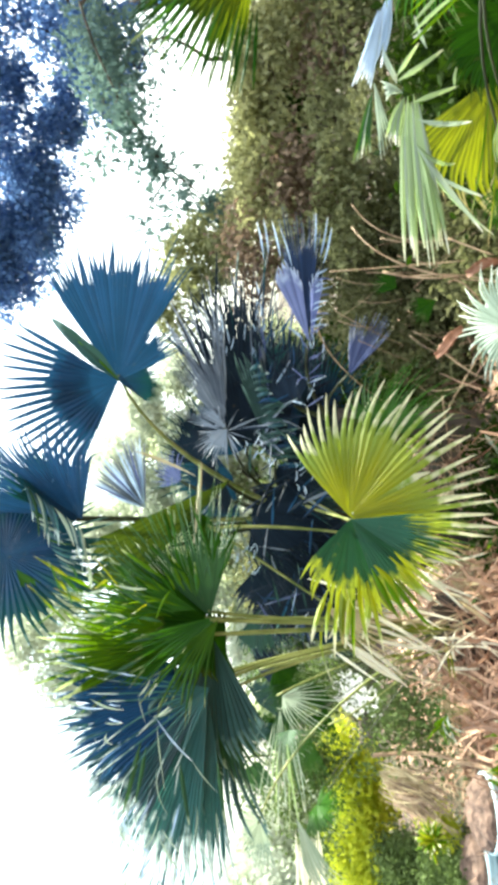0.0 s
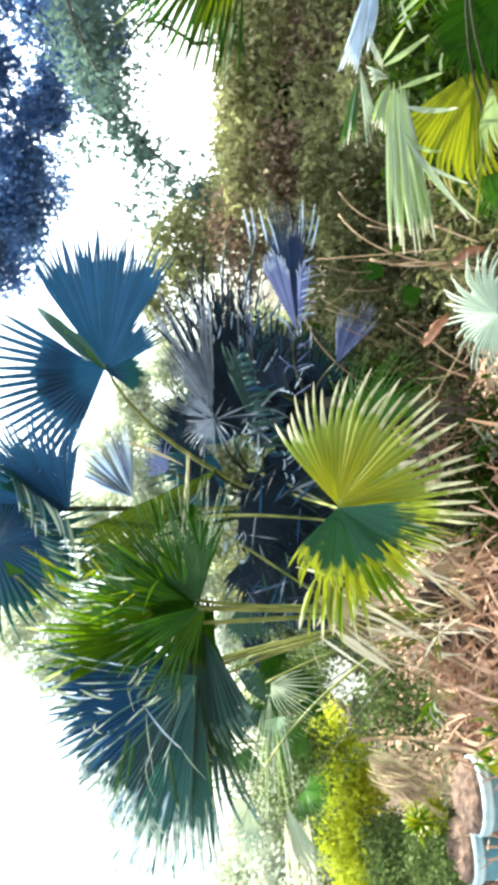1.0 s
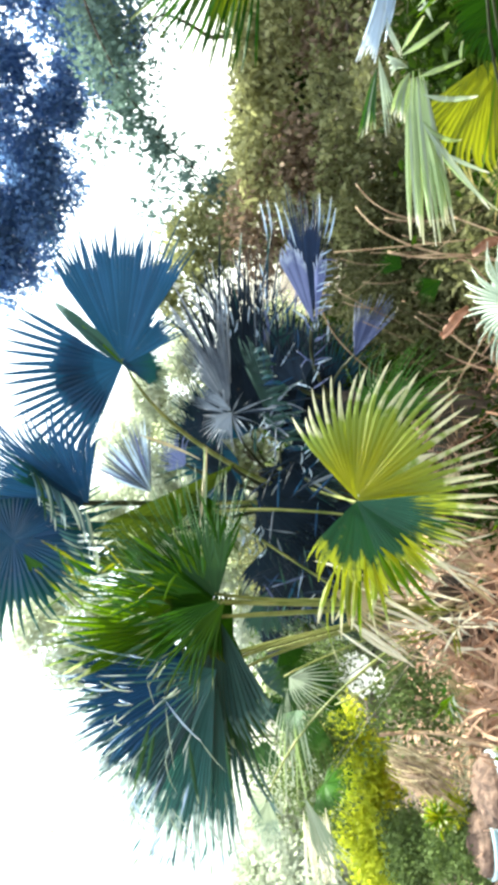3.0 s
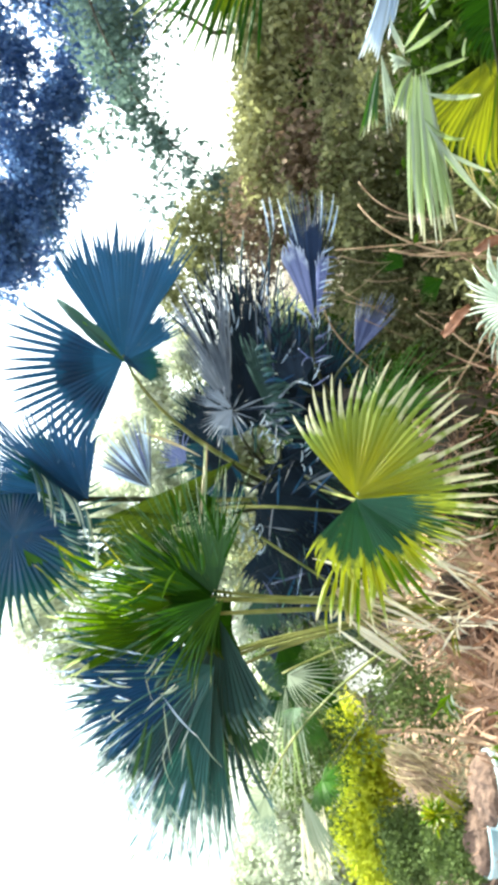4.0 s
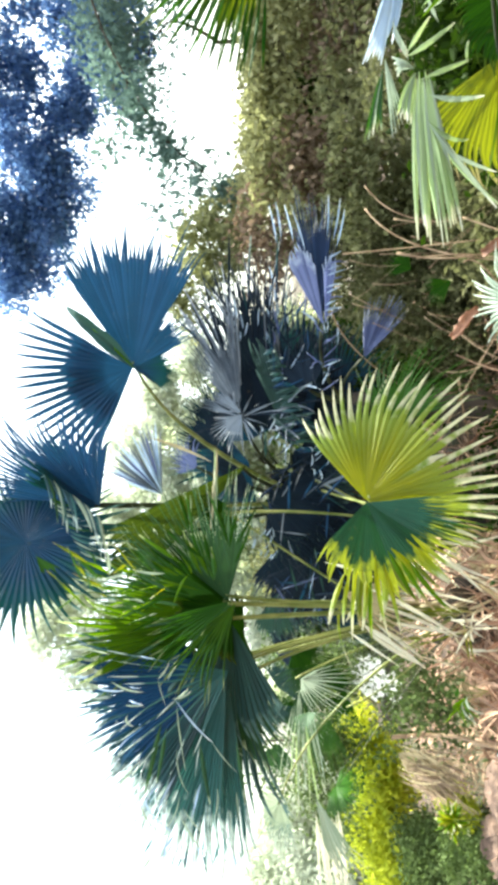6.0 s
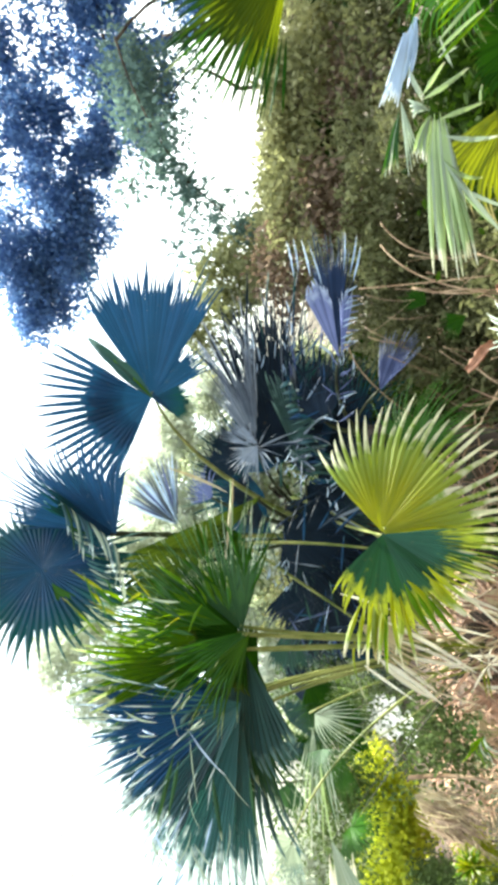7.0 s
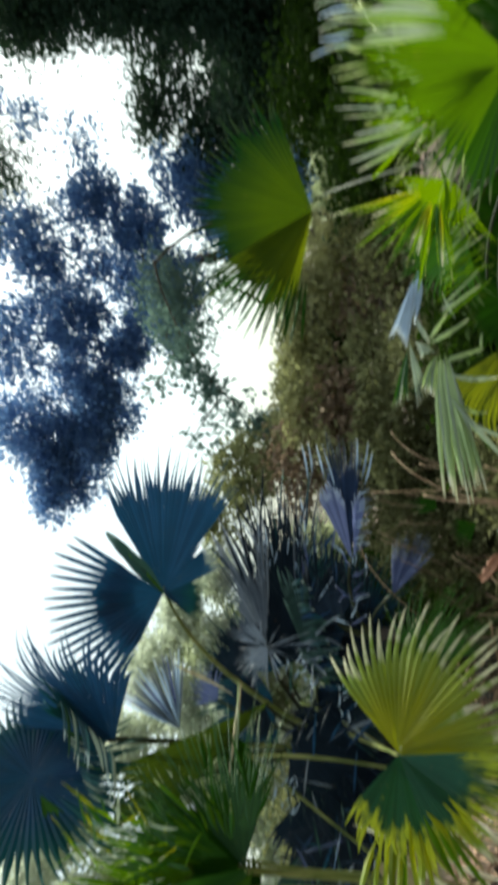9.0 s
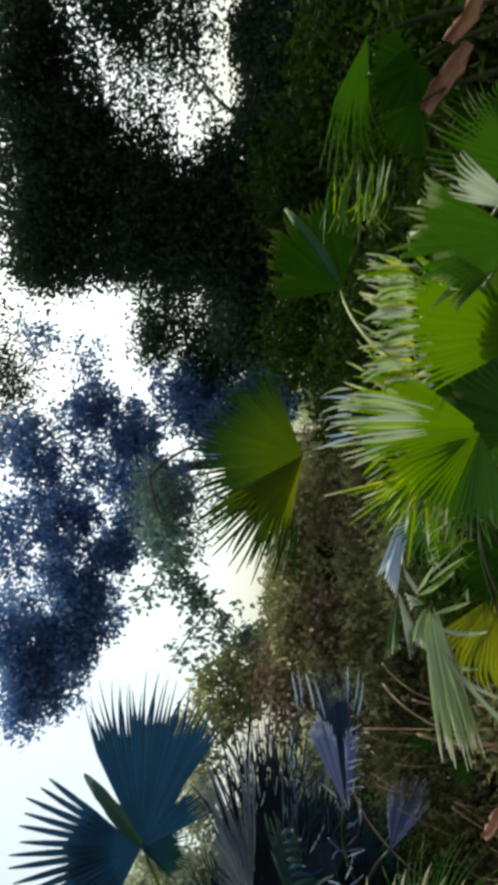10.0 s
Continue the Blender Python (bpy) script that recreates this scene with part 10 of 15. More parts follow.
leaflet(near, M_ASH, (1.167, 0.546, 1.401), (1.153, 0.526, 1.464), (1.135, 0.545, 1.502), 0.00549155, (-0.553, -0.829, -0.082), 0.6)
leaflet(near, M_ASH, (1.161, 0.549, 1.409), (1.15, 0.529, 1.453), (1.151, 0.538, 1.478), 0.00525408, (-0.553, -0.829, -0.082), 0.6)
leaflet(near, M_ASH, (1.156, 0.553, 1.408), (1.14, 0.534, 1.469), (1.136, 0.545, 1.506), 0.00493264, (-0.553, -0.829, -0.082), 0.6)
leaflet(near, M_VERDE, (1.15, 0.556, 1.414), (1.135, 0.539, 1.453), (1.119, 0.559, 1.476), 0.00322258, (-0.553, -0.829, -0.082), 0.6)
leaflet(near, M_VERDE, (1.145, 0.561, 1.404), (1.134, 0.539, 1.452), (1.128, 0.553, 1.481), 0.0043029, (-0.553, -0.829, -0.082), 0.6)
leaflet(near, M_ASH, (1.14, 0.565, 1.397), (1.123, 0.548, 1.438), (1.112, 0.565, 1.462), 0.00501177, (-0.553, -0.829, -0.082), 0.6)
leaflet(near, M_PALE, (1.134, 0.568, 1.411), (1.114, 0.55, 1.472), (1.111, 0.561, 1.509), 0.00313344, (-0.553, -0.829, -0.082), 0.6)
leaflet(near, M_VERDE, (1.129, 0.572, 1.397), (1.113, 0.554, 1.446), (1.098, 0.573, 1.475), 0.00455263, (-0.553, -0.829, -0.082), 0.6)
leaflet(near, M_ASH, (1.123, 0.575, 1.404), (1.112, 0.554, 1.447), (1.108, 0.567, 1.472), 0.00399936, (-0.553, -0.829, -0.082), 0.6)
leaflet(near, M_PALE, (1.117, 0.579, 1.406), (1.106, 0.557, 1.454), (1.084, 0.581, 1.483), 0.00503912, (-0.553, -0.829, -0.082), 0.6)
leaflet(near, M_PALE, (1.111, 0.582, 1.413), (1.095, 0.563, 1.475), (1.092, 0.573, 1.514), 0.00397459, (-0.553, -0.829, -0.082), 0.6)
leaflet(near, M_YELLOW, (1.106, 0.586, 1.407), (1.09, 0.567, 1.469), (1.087, 0.577, 1.506), 0.00362315, (-0.553, -0.829, -0.082), 0.6)
leaflet(near, M_ASH, (1.1, 0.59, 1.408), (1.09, 0.568, 1.456), (1.09, 0.577, 1.485), 0.00546534, (-0.553, -0.829, -0.082), 0.6)
leaflet(near, M_ASH, (1.095, 0.594, 1.407), (1.078, 0.576, 1.457), (1.066, 0.593, 1.487), 0.00400086, (-0.553, -0.829, -0.082), 0.6)
leaflet(near, M_YELLOW, (1.089, 0.597, 1.415), (1.079, 0.574, 1.463), (1.068, 0.591, 1.491), 0.0042754, (-0.553, -0.829, -0.082), 0.6)
leaflet(near, M_PALE, (1.083, 0.601, 1.416), (1.066, 0.583, 1.471), (1.065, 0.592, 1.505), 0.00480098, (-0.553, -0.829, -0.082), 0.6)
leaflet(near, M_ASH, (1.078, 0.604, 1.415), (1.063, 0.585, 1.474), (1.049, 0.602, 1.509), 0.00306464, (-0.553, -0.829, -0.082), 0.6)
leaflet(near, M_PALE, (1.072, 0.608, 1.415), (1.062, 0.586, 1.47), (1.039, 0.609, 1.503), 0.00422967, (-0.553, -0.829, -0.082), 0.6)
leaflet(near, M_VERDE, (1.068, 0.613, 1.396), (1.052, 0.593, 1.46), (1.04, 0.609, 1.499), 0.00355282, (-0.553, -0.829, -0.082), 0.6)
leaflet(near, M_YELLOW, (1.062, 0.616, 1.399), (1.052, 0.594, 1.454), (1.031, 0.617, 1.487), 0.00368748, (-0.553, -0.829, -0.082), 0.6)
leaflet(near, M_ASH, (1.056, 0.62, 1.399), (1.047, 0.599, 1.441), (1.041, 0.612, 1.465), 0.00426502, (-0.553, -0.829, -0.082), 0.6)
leaflet(near, M_VERDE, (1.05, 0.623, 1.41), (1.039, 0.603, 1.448), (1.027, 0.621, 1.471), 0.0036955, (-0.553, -0.829, -0.082), 0.6)
# Pale streaks put the gloss of the broad leaf into colour.
leaflet(near, M_LUSH, (0.959, 0.575, 1.415), (0.964, 0.529, 1.481), (0.954, 0.531, 1.529), 0.0032877, (-0.553, -0.829, -0.082), 0.6)
leaflet(near, M_ASH, (0.956, 0.579, 1.388), (0.957, 0.533, 1.489), (0.95, 0.532, 1.543), 0.00430363, (-0.553, -0.829, -0.082), 0.6)
leaflet(near, M_PALE, (0.952, 0.58, 1.413), (0.949, 0.537, 1.495), (0.941, 0.537, 1.553), 0.0051415, (-0.553, -0.829, -0.082), 0.6)
leaflet(near, M_ASH, (0.948, 0.583, 1.412), (0.942, 0.542, 1.497), (0.928, 0.546, 1.556), 0.0044434, (-0.553, -0.829, -0.082), 0.6)
leaflet(near, M_PALE, (0.944, 0.586, 1.406), (0.936, 0.548, 1.482), (0.933, 0.545, 1.531), 0.00485899, (-0.553, -0.829, -0.082), 0.6)
leaflet(near, M_ASH, (0.941, 0.588, 1.41), (0.929, 0.553, 1.469), (0.916, 0.558, 1.51), 0.00517574, (-0.553, -0.829, -0.082), 0.6)
leaflet(near, M_ASH, (0.938, 0.591, 1.396), (0.92, 0.556, 1.504), (0.909, 0.557, 1.569), 0.00355409, (-0.553, -0.829, -0.082), 0.6)
leaflet(near, M_LUSH, (0.933, 0.593, 1.407), (0.914, 0.562, 1.479), (0.909, 0.561, 1.526), 0.00311944, (-0.553, -0.829, -0.082), 0.6)
leaflet(near, M_PALE, (0.929, 0.594, 1.42), (0.907, 0.567, 1.487), (0.906, 0.562, 1.54), 0.00388741, (-0.553, -0.829, -0.082), 0.6)
leaflet(near, M_ASH, (0.926, 0.598, 1.403), (0.901, 0.572, 1.471), (0.895, 0.572, 1.514), 0.00375289, (-0.553, -0.829, -0.082), 0.6)
leaflet(near, M_ASH, (0.923, 0.601, 1.4), (0.893, 0.577, 1.472), (0.887, 0.577, 1.516), 0.00333687, (-0.553, -0.829, -0.082), 0.6)
leaflet(near, M_PALE, (0.919, 0.603, 1.397), (0.885, 0.58, 1.504), (0.877, 0.578, 1.569), 0.00315917, (-0.553, -0.829, -0.082), 0.6)
frond(near, M_DEEP, (1.232, 0.874, 1.066), (1.259, 0.729, 1.372), (-0.427, -0.871, 0.242), half=50, n=24, split=0.8, droop=0.05, pleat=0.3, thin=0.8)
frond(near, M_GREEN, (1.127, 0.882, 1.077), (1.157, 0.778, 1.32), (-0.376, -0.894, 0.244), half=50, n=22, split=0.8, droop=0.05, pleat=0.3, thin=0.8)
leaflet(near, M_ASH, (0.971, 0.544, 1.53), (0.975, 0.539, 1.554), (0.961, 0.546, 1.58), 0.00260535, (-0.553, -0.829, -0.082), 0.6)
leaflet(near, M_ICE, (0.959, 0.552, 1.53), (0.96, 0.549, 1.554), (0.957, 0.547, 1.586), 0.00284311, (-0.553, -0.829, -0.082), 0.6)
leaflet(near, M_ASH, (0.947, 0.56, 1.529), (0.95, 0.555, 1.554), (0.935, 0.562, 1.583), 0.00257917, (-0.553, -0.829, -0.082), 0.6)
leaflet(near, M_ICE, (0.935, 0.568, 1.529), (0.936, 0.565, 1.554), (0.924, 0.57, 1.579), 0.0025077, (-0.553, -0.829, -0.082), 0.6)
leaflet(near, M_ASH, (0.923, 0.576, 1.529), (0.924, 0.573, 1.554), (0.91, 0.58, 1.577), 0.00215459, (-0.553, -0.829, -0.082), 0.6)
leaflet(near, M_ICE, (0.911, 0.584, 1.529), (0.903, 0.587, 1.553), (0.902, 0.585, 1.577), 0.00234863, (-0.553, -0.829, -0.082), 0.6)
leaflet(near, M_ICE, (0.899, 0.592, 1.529), (0.9, 0.589, 1.553), (0.883, 0.597, 1.588), 0.00272873, (-0.553, -0.829, -0.082), 0.6)
leaflet(near, M_PALE, (1.22, 2.36, 1.093), (0.953, 2.325, 1.115), (0.649, 2.353, 1.093), 0.0114071, (0.013, -0.998, -0.059), 0.4)
leaflet(near, M_ASH, (1.218, 2.356, 1.088), (0.952, 2.322, 1.103), (0.694, 2.35, 1.071), 0.00900674, (0.013, -0.998, -0.059), 0.4)
leaflet(near, M_PALE, (1.241, 2.353, 1.084), (0.95, 2.318, 1.091), (0.658, 2.347, 1.06), 0.0122639, (0.013, -0.998, -0.059), 0.4)
leaflet(near, M_PALE, (1.214, 2.349, 1.08), (0.949, 2.315, 1.079), (0.629, 2.343, 1.05), 0.012247, (0.013, -0.998, -0.059), 0.4)
leaflet(near, M_PALE, (1.213, 2.345, 1.075), (0.947, 2.312, 1.067), (0.692, 2.341, 1.026), 0.0124047, (0.013, -0.998, -0.059), 0.4)
leaflet(near, M_ASH, (1.213, 2.341, 1.071), (0.946, 2.308, 1.056), (0.619, 2.337, 1.008), 0.0103874, (0.013, -0.998, -0.059), 0.4)
leaflet(near, M_PALE, (1.24, 2.338, 1.067), (0.944, 2.305, 1.044), (0.631, 2.334, 0.994), 0.00980172, (0.013, -0.998, -0.059), 0.4)
leaflet(near, M_PALE, (1.211, 2.333, 1.063), (0.943, 2.302, 1.032), (0.693, 2.332, 0.973), 0.0114276, (0.013, -0.998, -0.059), 0.4)
leaflet(near, M_PALE, (1.212, 2.33, 1.058), (0.941, 2.298, 1.02), (0.695, 2.329, 0.965), 0.0100189, (0.013, -0.998, -0.059), 0.4)
leaflet(near, M_ASH, (1.207, 2.326, 1.054), (0.94, 2.295, 1.009), (0.666, 2.326, 0.944), 0.0093508, (0.013, -0.998, -0.059), 0.4)
leaflet(near, M_PALE, (1.24, 2.36, 1.093), (1.16, 2.327, 1.124), (1.06, 2.357, 1.113), 0.01, (0.013, -0.998, -0.059), 0.4)
leaflet(near, M_ASH, (1.24, 2.36, 1.093), (1.16, 2.327, 1.13), (1.068, 2.356, 1.125), 0.01, (0.013, -0.998, -0.059), 0.4)
leaflet(near, M_PALE, (1.24, 2.36, 1.093), (1.16, 2.327, 1.136), (1.076, 2.355, 1.137), 0.01, (0.013, -0.998, -0.059), 0.4)
leaflet(near, M_ASH, (1.24, 2.36, 1.093), (1.16, 2.326, 1.141), (1.083, 2.355, 1.149), 0.01, (0.013, -0.998, -0.059), 0.4)
leaflet(near, M_PALE, (1.24, 2.36, 1.093), (1.16, 2.326, 1.147), (1.091, 2.354, 1.161), 0.01, (0.013, -0.998, -0.059), 0.4)
leaflet(near, M_ASH, (1.256, 2.36, 1.099), (1.262, 2.327, 1.145), (1.299, 2.356, 1.178), 0.01, (0.013, -0.998, -0.059), 0.4)
leaflet(near, M_ASH, (1.256, 2.36, 1.099), (1.262, 2.327, 1.149), (1.275, 2.356, 1.171), 0.01, (0.013, -0.998, -0.059), 0.4)
leaflet(near, M_ASH, (1.256, 2.36, 1.099), (1.262, 2.327, 1.153), (1.251, 2.356, 1.165), 0.01, (0.013, -0.998, -0.059), 0.4)
leaflet(near, M_ASH, (1.256, 2.36, 1.099), (1.262, 2.327, 1.157), (1.227, 2.356, 1.159), 0.01, (0.013, -0.998, -0.059), 0.4)
leaflet(near, M_PALE, (1.277, 2.318, 1.127), (1.299, 2.293, 1.062), (1.389, 2.329, 0.966), 0.011, (0.013, -0.998, -0.059), 0.4)
leaflet(near, M_PALE, (1.296, 2.319, 1.128), (1.33, 2.291, 1.101), (1.415, 2.325, 1.049), 0.009, (0.013, -0.998, -0.059), 0.4)
leaflet(near, M_PALE, (1.201, 2.321, 1.071), (1.215, 2.295, 0.997), (1.262, 2.331, 0.91), 0.011, (0.013, -0.998, -0.059), 0.4)
leaflet(near, M_PALE, (1.256, 2.33, 0.925), (1.274, 2.3, 0.934), (1.33, 2.332, 0.917), 0.006, (0.013, -0.998, -0.059), 0.4)
leaflet(near, M_ASH, (1.142, 2.321, 1.057), (1.097, 2.295, 0.982), (1.135, 2.332, 0.865), 0.01, (0.013, -0.998, -0.059), 0.4)
leaflet(near, M_ASH, (1.048, 2.32, 1.06), (0.938, 2.291, 1.003), (0.743, 2.329, 0.826), 0.012, (0.013, -0.998, -0.059), 0.4)
leaflet(near, M_PALE, (1.054, 2.32, 1.06), (0.954, 2.292, 1.003), (0.985, 2.327, 0.922), 0.009, (0.013, -0.998, -0.059), 0.4)
leaflet(near, M_ASH, (0.947, 2.322, 0.996), (0.887, 2.295, 0.929), (0.869, 2.331, 0.826), 0.008, (0.013, -0.998, -0.059), 0.4)
leaflet(near, M_PALE, (1.029, 2.32, 1.051), (0.89, 2.29, 1.012), (0.676, 2.319, 0.986), 0.012, (0.013, -0.998, -0.059), 0.4)
leaflet(near, M_PALE, (0.995, 2.32, 1.043), (0.851, 2.292, 0.979), (0.716, 2.321, 0.957), 0.009, (0.013, -0.998, -0.059), 0.4)
leaflet(near, M_ASH, (1.392, 2.326, 1.021), (1.431, 2.294, 1.058), (1.509, 2.325, 1.066), 0.008, (0.013, -0.998, -0.059), 0.4)
leaflet(near, M_ASH, (1.47, 2.328, 1.003), (1.441, 2.296, 1.039), (1.43, 2.324, 1.071), 0.007, (0.013, -0.998, -0.059), 0.4)
leaflet(near, M_ICE, (1.588, 2.411, 1.161), (1.426, 2.377, 1.192), (1.298, 2.404, 1.21), 0.01, (0.013, -0.998, -0.059), 0.4)
leaflet(near, M_ICE, (1.588, 2.41, 1.165), (1.426, 2.376, 1.198), (1.314, 2.404, 1.218), 0.01, (0.013, -0.998, -0.059), 0.4)
leaflet(near, M_ICE, (1.588, 2.41, 1.169), (1.426, 2.376, 1.204), (1.33, 2.403, 1.226), 0.01, (0.013, -0.998, -0.059), 0.4)
leaflet(near, M_ICE, (1.588, 2.41, 1.173), (1.426, 2.376, 1.21), (1.347, 2.403, 1.235), 0.01, (0.013, -0.998, -0.059), 0.4)
leaflet(near, M_ICE, (1.588, 2.41, 1.177), (1.426, 2.375, 1.216), (1.363, 2.403, 1.243), 0.01, (0.013, -0.998, -0.059), 0.4)
leaflet(near, M_ICE, (1.588, 2.409, 1.181), (1.426, 2.375, 1.222), (1.379, 2.403, 1.252), 0.01, (0.013, -0.998, -0.059), 0.4)
leaflet(near, M_GREEN, (1.313, 2.455, 1.194), (1.179, 2.421, 1.234), (1.042, 2.447, 1.269), 0.008, (0.013, -0.998, -0.059), 0.4)
leaflet(near, M_MOSS, (1.313, 2.455, 1.194), (1.179, 2.421, 1.23), (1.052, 2.448, 1.253), 0.008, (0.013, -0.998, -0.059), 0.4)
leaflet(near, M_ASH, (1.313, 2.455, 1.194), (1.179, 2.422, 1.226), (1.063, 2.45, 1.236), 0.008, (0.013, -0.998, -0.059), 0.4)
leaflet(near, M_GREEN, (1.313, 2.455, 1.194), (1.179, 2.422, 1.221), (1.073, 2.451, 1.22), 0.008, (0.013, -0.998, -0.059), 0.4)
leaflet(near, M_MOSS, (1.313, 2.455, 1.194), (1.179, 2.422, 1.217), (1.084, 2.452, 1.203), 0.008, (0.013, -0.998, -0.059), 0.4)
leaflet(near, M_ASH, (1.328, 2.415, 1.194), (1.19, 2.384, 1.187), (1.038, 2.413, 1.168), 0.0045, (0.013, -0.998, -0.059), 0.4)
leaflet(near, M_ASH, (1.328, 2.415, 1.194), (1.19, 2.384, 1.181), (1.054, 2.414, 1.156), 0.0045, (0.013, -0.998, -0.059), 0.4)
leaflet(near, M_ASH, (1.328, 2.415, 1.194), (1.19, 2.385, 1.175), (1.071, 2.415, 1.144), 0.0045, (0.013, -0.998, -0.059), 0.4)
leaflet(near, M_ASH, (1.328, 2.415, 1.194), (1.19, 2.385, 1.169), (1.087, 2.416, 1.132), 0.0045, (0.013, -0.998, -0.059), 0.4)
leaflet(near, M_ASH, (1.328, 2.415, 1.194), (1.19, 2.385, 1.163), (1.104, 2.417, 1.12), 0.0045, (0.013, -0.998, -0.059), 0.4)
leaflet(near, M_ASH, (1.443, 2.388, 1.17), (1.365, 2.358, 1.151), (1.329, 2.39, 1.114), 0.004, (0.013, -0.998, -0.059), 0.4)
leaflet(near, M_ASH, (1.427, 2.388, 1.17), (1.349, 2.358, 1.15), (1.316, 2.39, 1.114), 0.004, (0.013, -0.998, -0.059), 0.4)
leaflet(near, M_ASH, (1.411, 2.388, 1.17), (1.333, 2.358, 1.15), (1.304, 2.39, 1.114), 0.004, (0.013, -0.998, -0.059), 0.4)
frond(near, M_DEEP, (1.936, 2.487, 0.507), (1.523, 2.41, 0.955), (-0.532, -0.814, 0.234), base=(1.64, 1.62, 0.92), half=55, n=26, split=0.78, droop=0.05, pleat=0.4, thin=0.8, thick=0.008, stalk=M_STALK_DARK)
frond(near, M_DEEP, (2.227, 2.386, 0.574), (1.892, 2.3, 0.989), (-0.613, -0.764, 0.204), half=45, n=22, split=0.7, droop=0.05, pleat=0.4, thin=0.8)
frond(near, M_DEEP, (2.45, 1.7, 1.44), (2.62, 1.44, 1.71), (-0.5, -0.75, -0.44), base=(1.64, 1.62, 0.92), half=58, n=30, split=0.82, droop=0.03, short=0.05)
leaflet(near, M_MOSS, (2.425, 1.672, 1.442), (2.573, 1.54, 1.559), (2.676, 1.439, 1.695), 0.035, (-0.81, -0.44, 0.39), 0.1)
frond(near, M_DEEP, (2.84, 0.93, 1.19), (2.76, 1.11, 1.36), (-0.96, -0.18, -0.23), base=(3.01, 0.88, 0.84), half=95, n=40, split=0.7, short=0.05, thick=0.008, stalk=M_STALK_DARK)
frond(near, M_GREEN, (2.99, 0.89, 1.37), (2.71, 1.4, 1.53), (-0.68, -0.15, -0.72), base=(3.05, 0.82, 0.89), half=26, n=28, split=0.4, twist=0.5, thick=0.008, stalk=M_STALK_DARK)
frond(near, M_GREEN, (2.51, 0.95, 0.85), (2.42, 1.01, 1.1), (-0.94, -0.18, -0.28), base=(1.64, 1.62, 0.92), half=70, n=30, split=0.5, thick=0.008, stalk=M_STALK_DARK)
frond(near, M_DEEP, (2.69, 1, 1.19), (2.54, 1.27, 1.37), (-0.91, -0.32, -0.27), base=(2.85, 0.97, 0.85), half=50, n=20, split=0.4, thin=0.6, thick=0.008, stalk=M_STALK_DARK)
frond(near, M_LUSH, (1.65, 1.13, 1), (1.78, 1.09, 1.26), (-0.86, -0.34, 0.37), base=(1.64, 1.62, 0.92), half=62, n=30, split=0.92, droop=0.04, pleat=0.1, short=0.1, thick=0.008, stalk=M_STALK_DARK)
# Row of pale strips stands for sun gloss along the leaf edge.
leaflet(near, M_PALE, (1.743, 0.941, 1.328), (1.747, 0.915, 1.371), (1.765, 0.921, 1.438), 0.0056, (-0.69, -0.73, -0), 1)
leaflet(near, M_BRIGHT, (1.734, 0.951, 1.322), (1.738, 0.925, 1.369), (1.76, 0.922, 1.406), 0.0085, (-0.96, -0.04, 0.28), 1)
leaflet(near, M_BRIGHT, (1.722, 0.959, 1.303), (1.729, 0.934, 1.367), (1.746, 0.942, 1.435), 0.0067, (-0.93, -0.35, 0.12), 1)
leaflet(near, M_PALE, (1.713, 0.969, 1.301), (1.72, 0.944, 1.364), (1.754, 0.932, 1.432), 0.0077, (-0.96, -0.09, 0.27), 1)
leaflet(near, M_PALE, (1.704, 0.978, 1.299), (1.711, 0.954, 1.362), (1.745, 0.942, 1.427), 0.0086, (-0.93, -0.31, 0.21), 1)
leaflet(near, M_BRIGHT, (1.695, 0.988, 1.3), (1.702, 0.964, 1.359), (1.723, 0.966, 1.418), 0.008, (-0.95, -0.24, 0.18), 1)
leaflet(near, M_PALE, (1.685, 0.997, 1.295), (1.693, 0.973, 1.357), (1.708, 0.98, 1.401), 0.0075, (-0.76, -0.64, 0.06), 1)
leaflet(near, M_PALE, (1.675, 1.007, 1.291), (1.684, 0.983, 1.355), (1.71, 0.977, 1.395), 0.0069, (-0.94, 0.05, 0.32), 1)
leaflet(near, M_PALE, (1.666, 1.017, 1.293), (1.674, 0.992, 1.352), (1.708, 0.984, 1.433), 0.0075, (-0.96, -0.01, 0.28), 1)
leaflet(near, M_BRIGHT, (1.657, 1.027, 1.296), (1.665, 1.002, 1.35), (1.694, 0.992, 1.391), 0.0056, (-0.42, -0.89, -0.16), 1)
leaflet(near, M_BRIGHT, (1.649, 1.037, 1.306), (1.655, 1.011, 1.348), (1.677, 1.012, 1.396), 0.007, (-0.68, -0.73, 0), 1)
leaflet(near, M_PALE, (1.638, 1.046, 1.3), (1.645, 1.021, 1.345), (1.67, 1.018, 1.392), 0.008, (-0.75, -0.66, 0.05), 1)
leaflet(near, M_PALE, (1.628, 1.055, 1.293), (1.635, 1.03, 1.343), (1.674, 1.018, 1.415), 0.0064, (-0.87, -0.46, 0.19), 1)
leaflet(near, M_PALE, (1.617, 1.064, 1.286), (1.625, 1.039, 1.341), (1.638, 1.051, 1.397), 0.0078, (-0.8, -0.6, 0.08), 1)
leaflet(near, M_PALE, (1.608, 1.074, 1.29), (1.615, 1.049, 1.338), (1.631, 1.061, 1.416), 0.0088, (-0.66, -0.75, 0.05), 1)
leaflet(near, M_PALE, (1.598, 1.084, 1.293), (1.606, 1.058, 1.34), (1.632, 1.057, 1.397), 0.0059, (-0.91, -0.36, 0.21), 1)
leaflet(near, M_PALE, (1.586, 1.092, 1.282), (1.596, 1.068, 1.341), (1.612, 1.073, 1.381), 0.0064, (-0.82, -0.56, 0.11), 1)
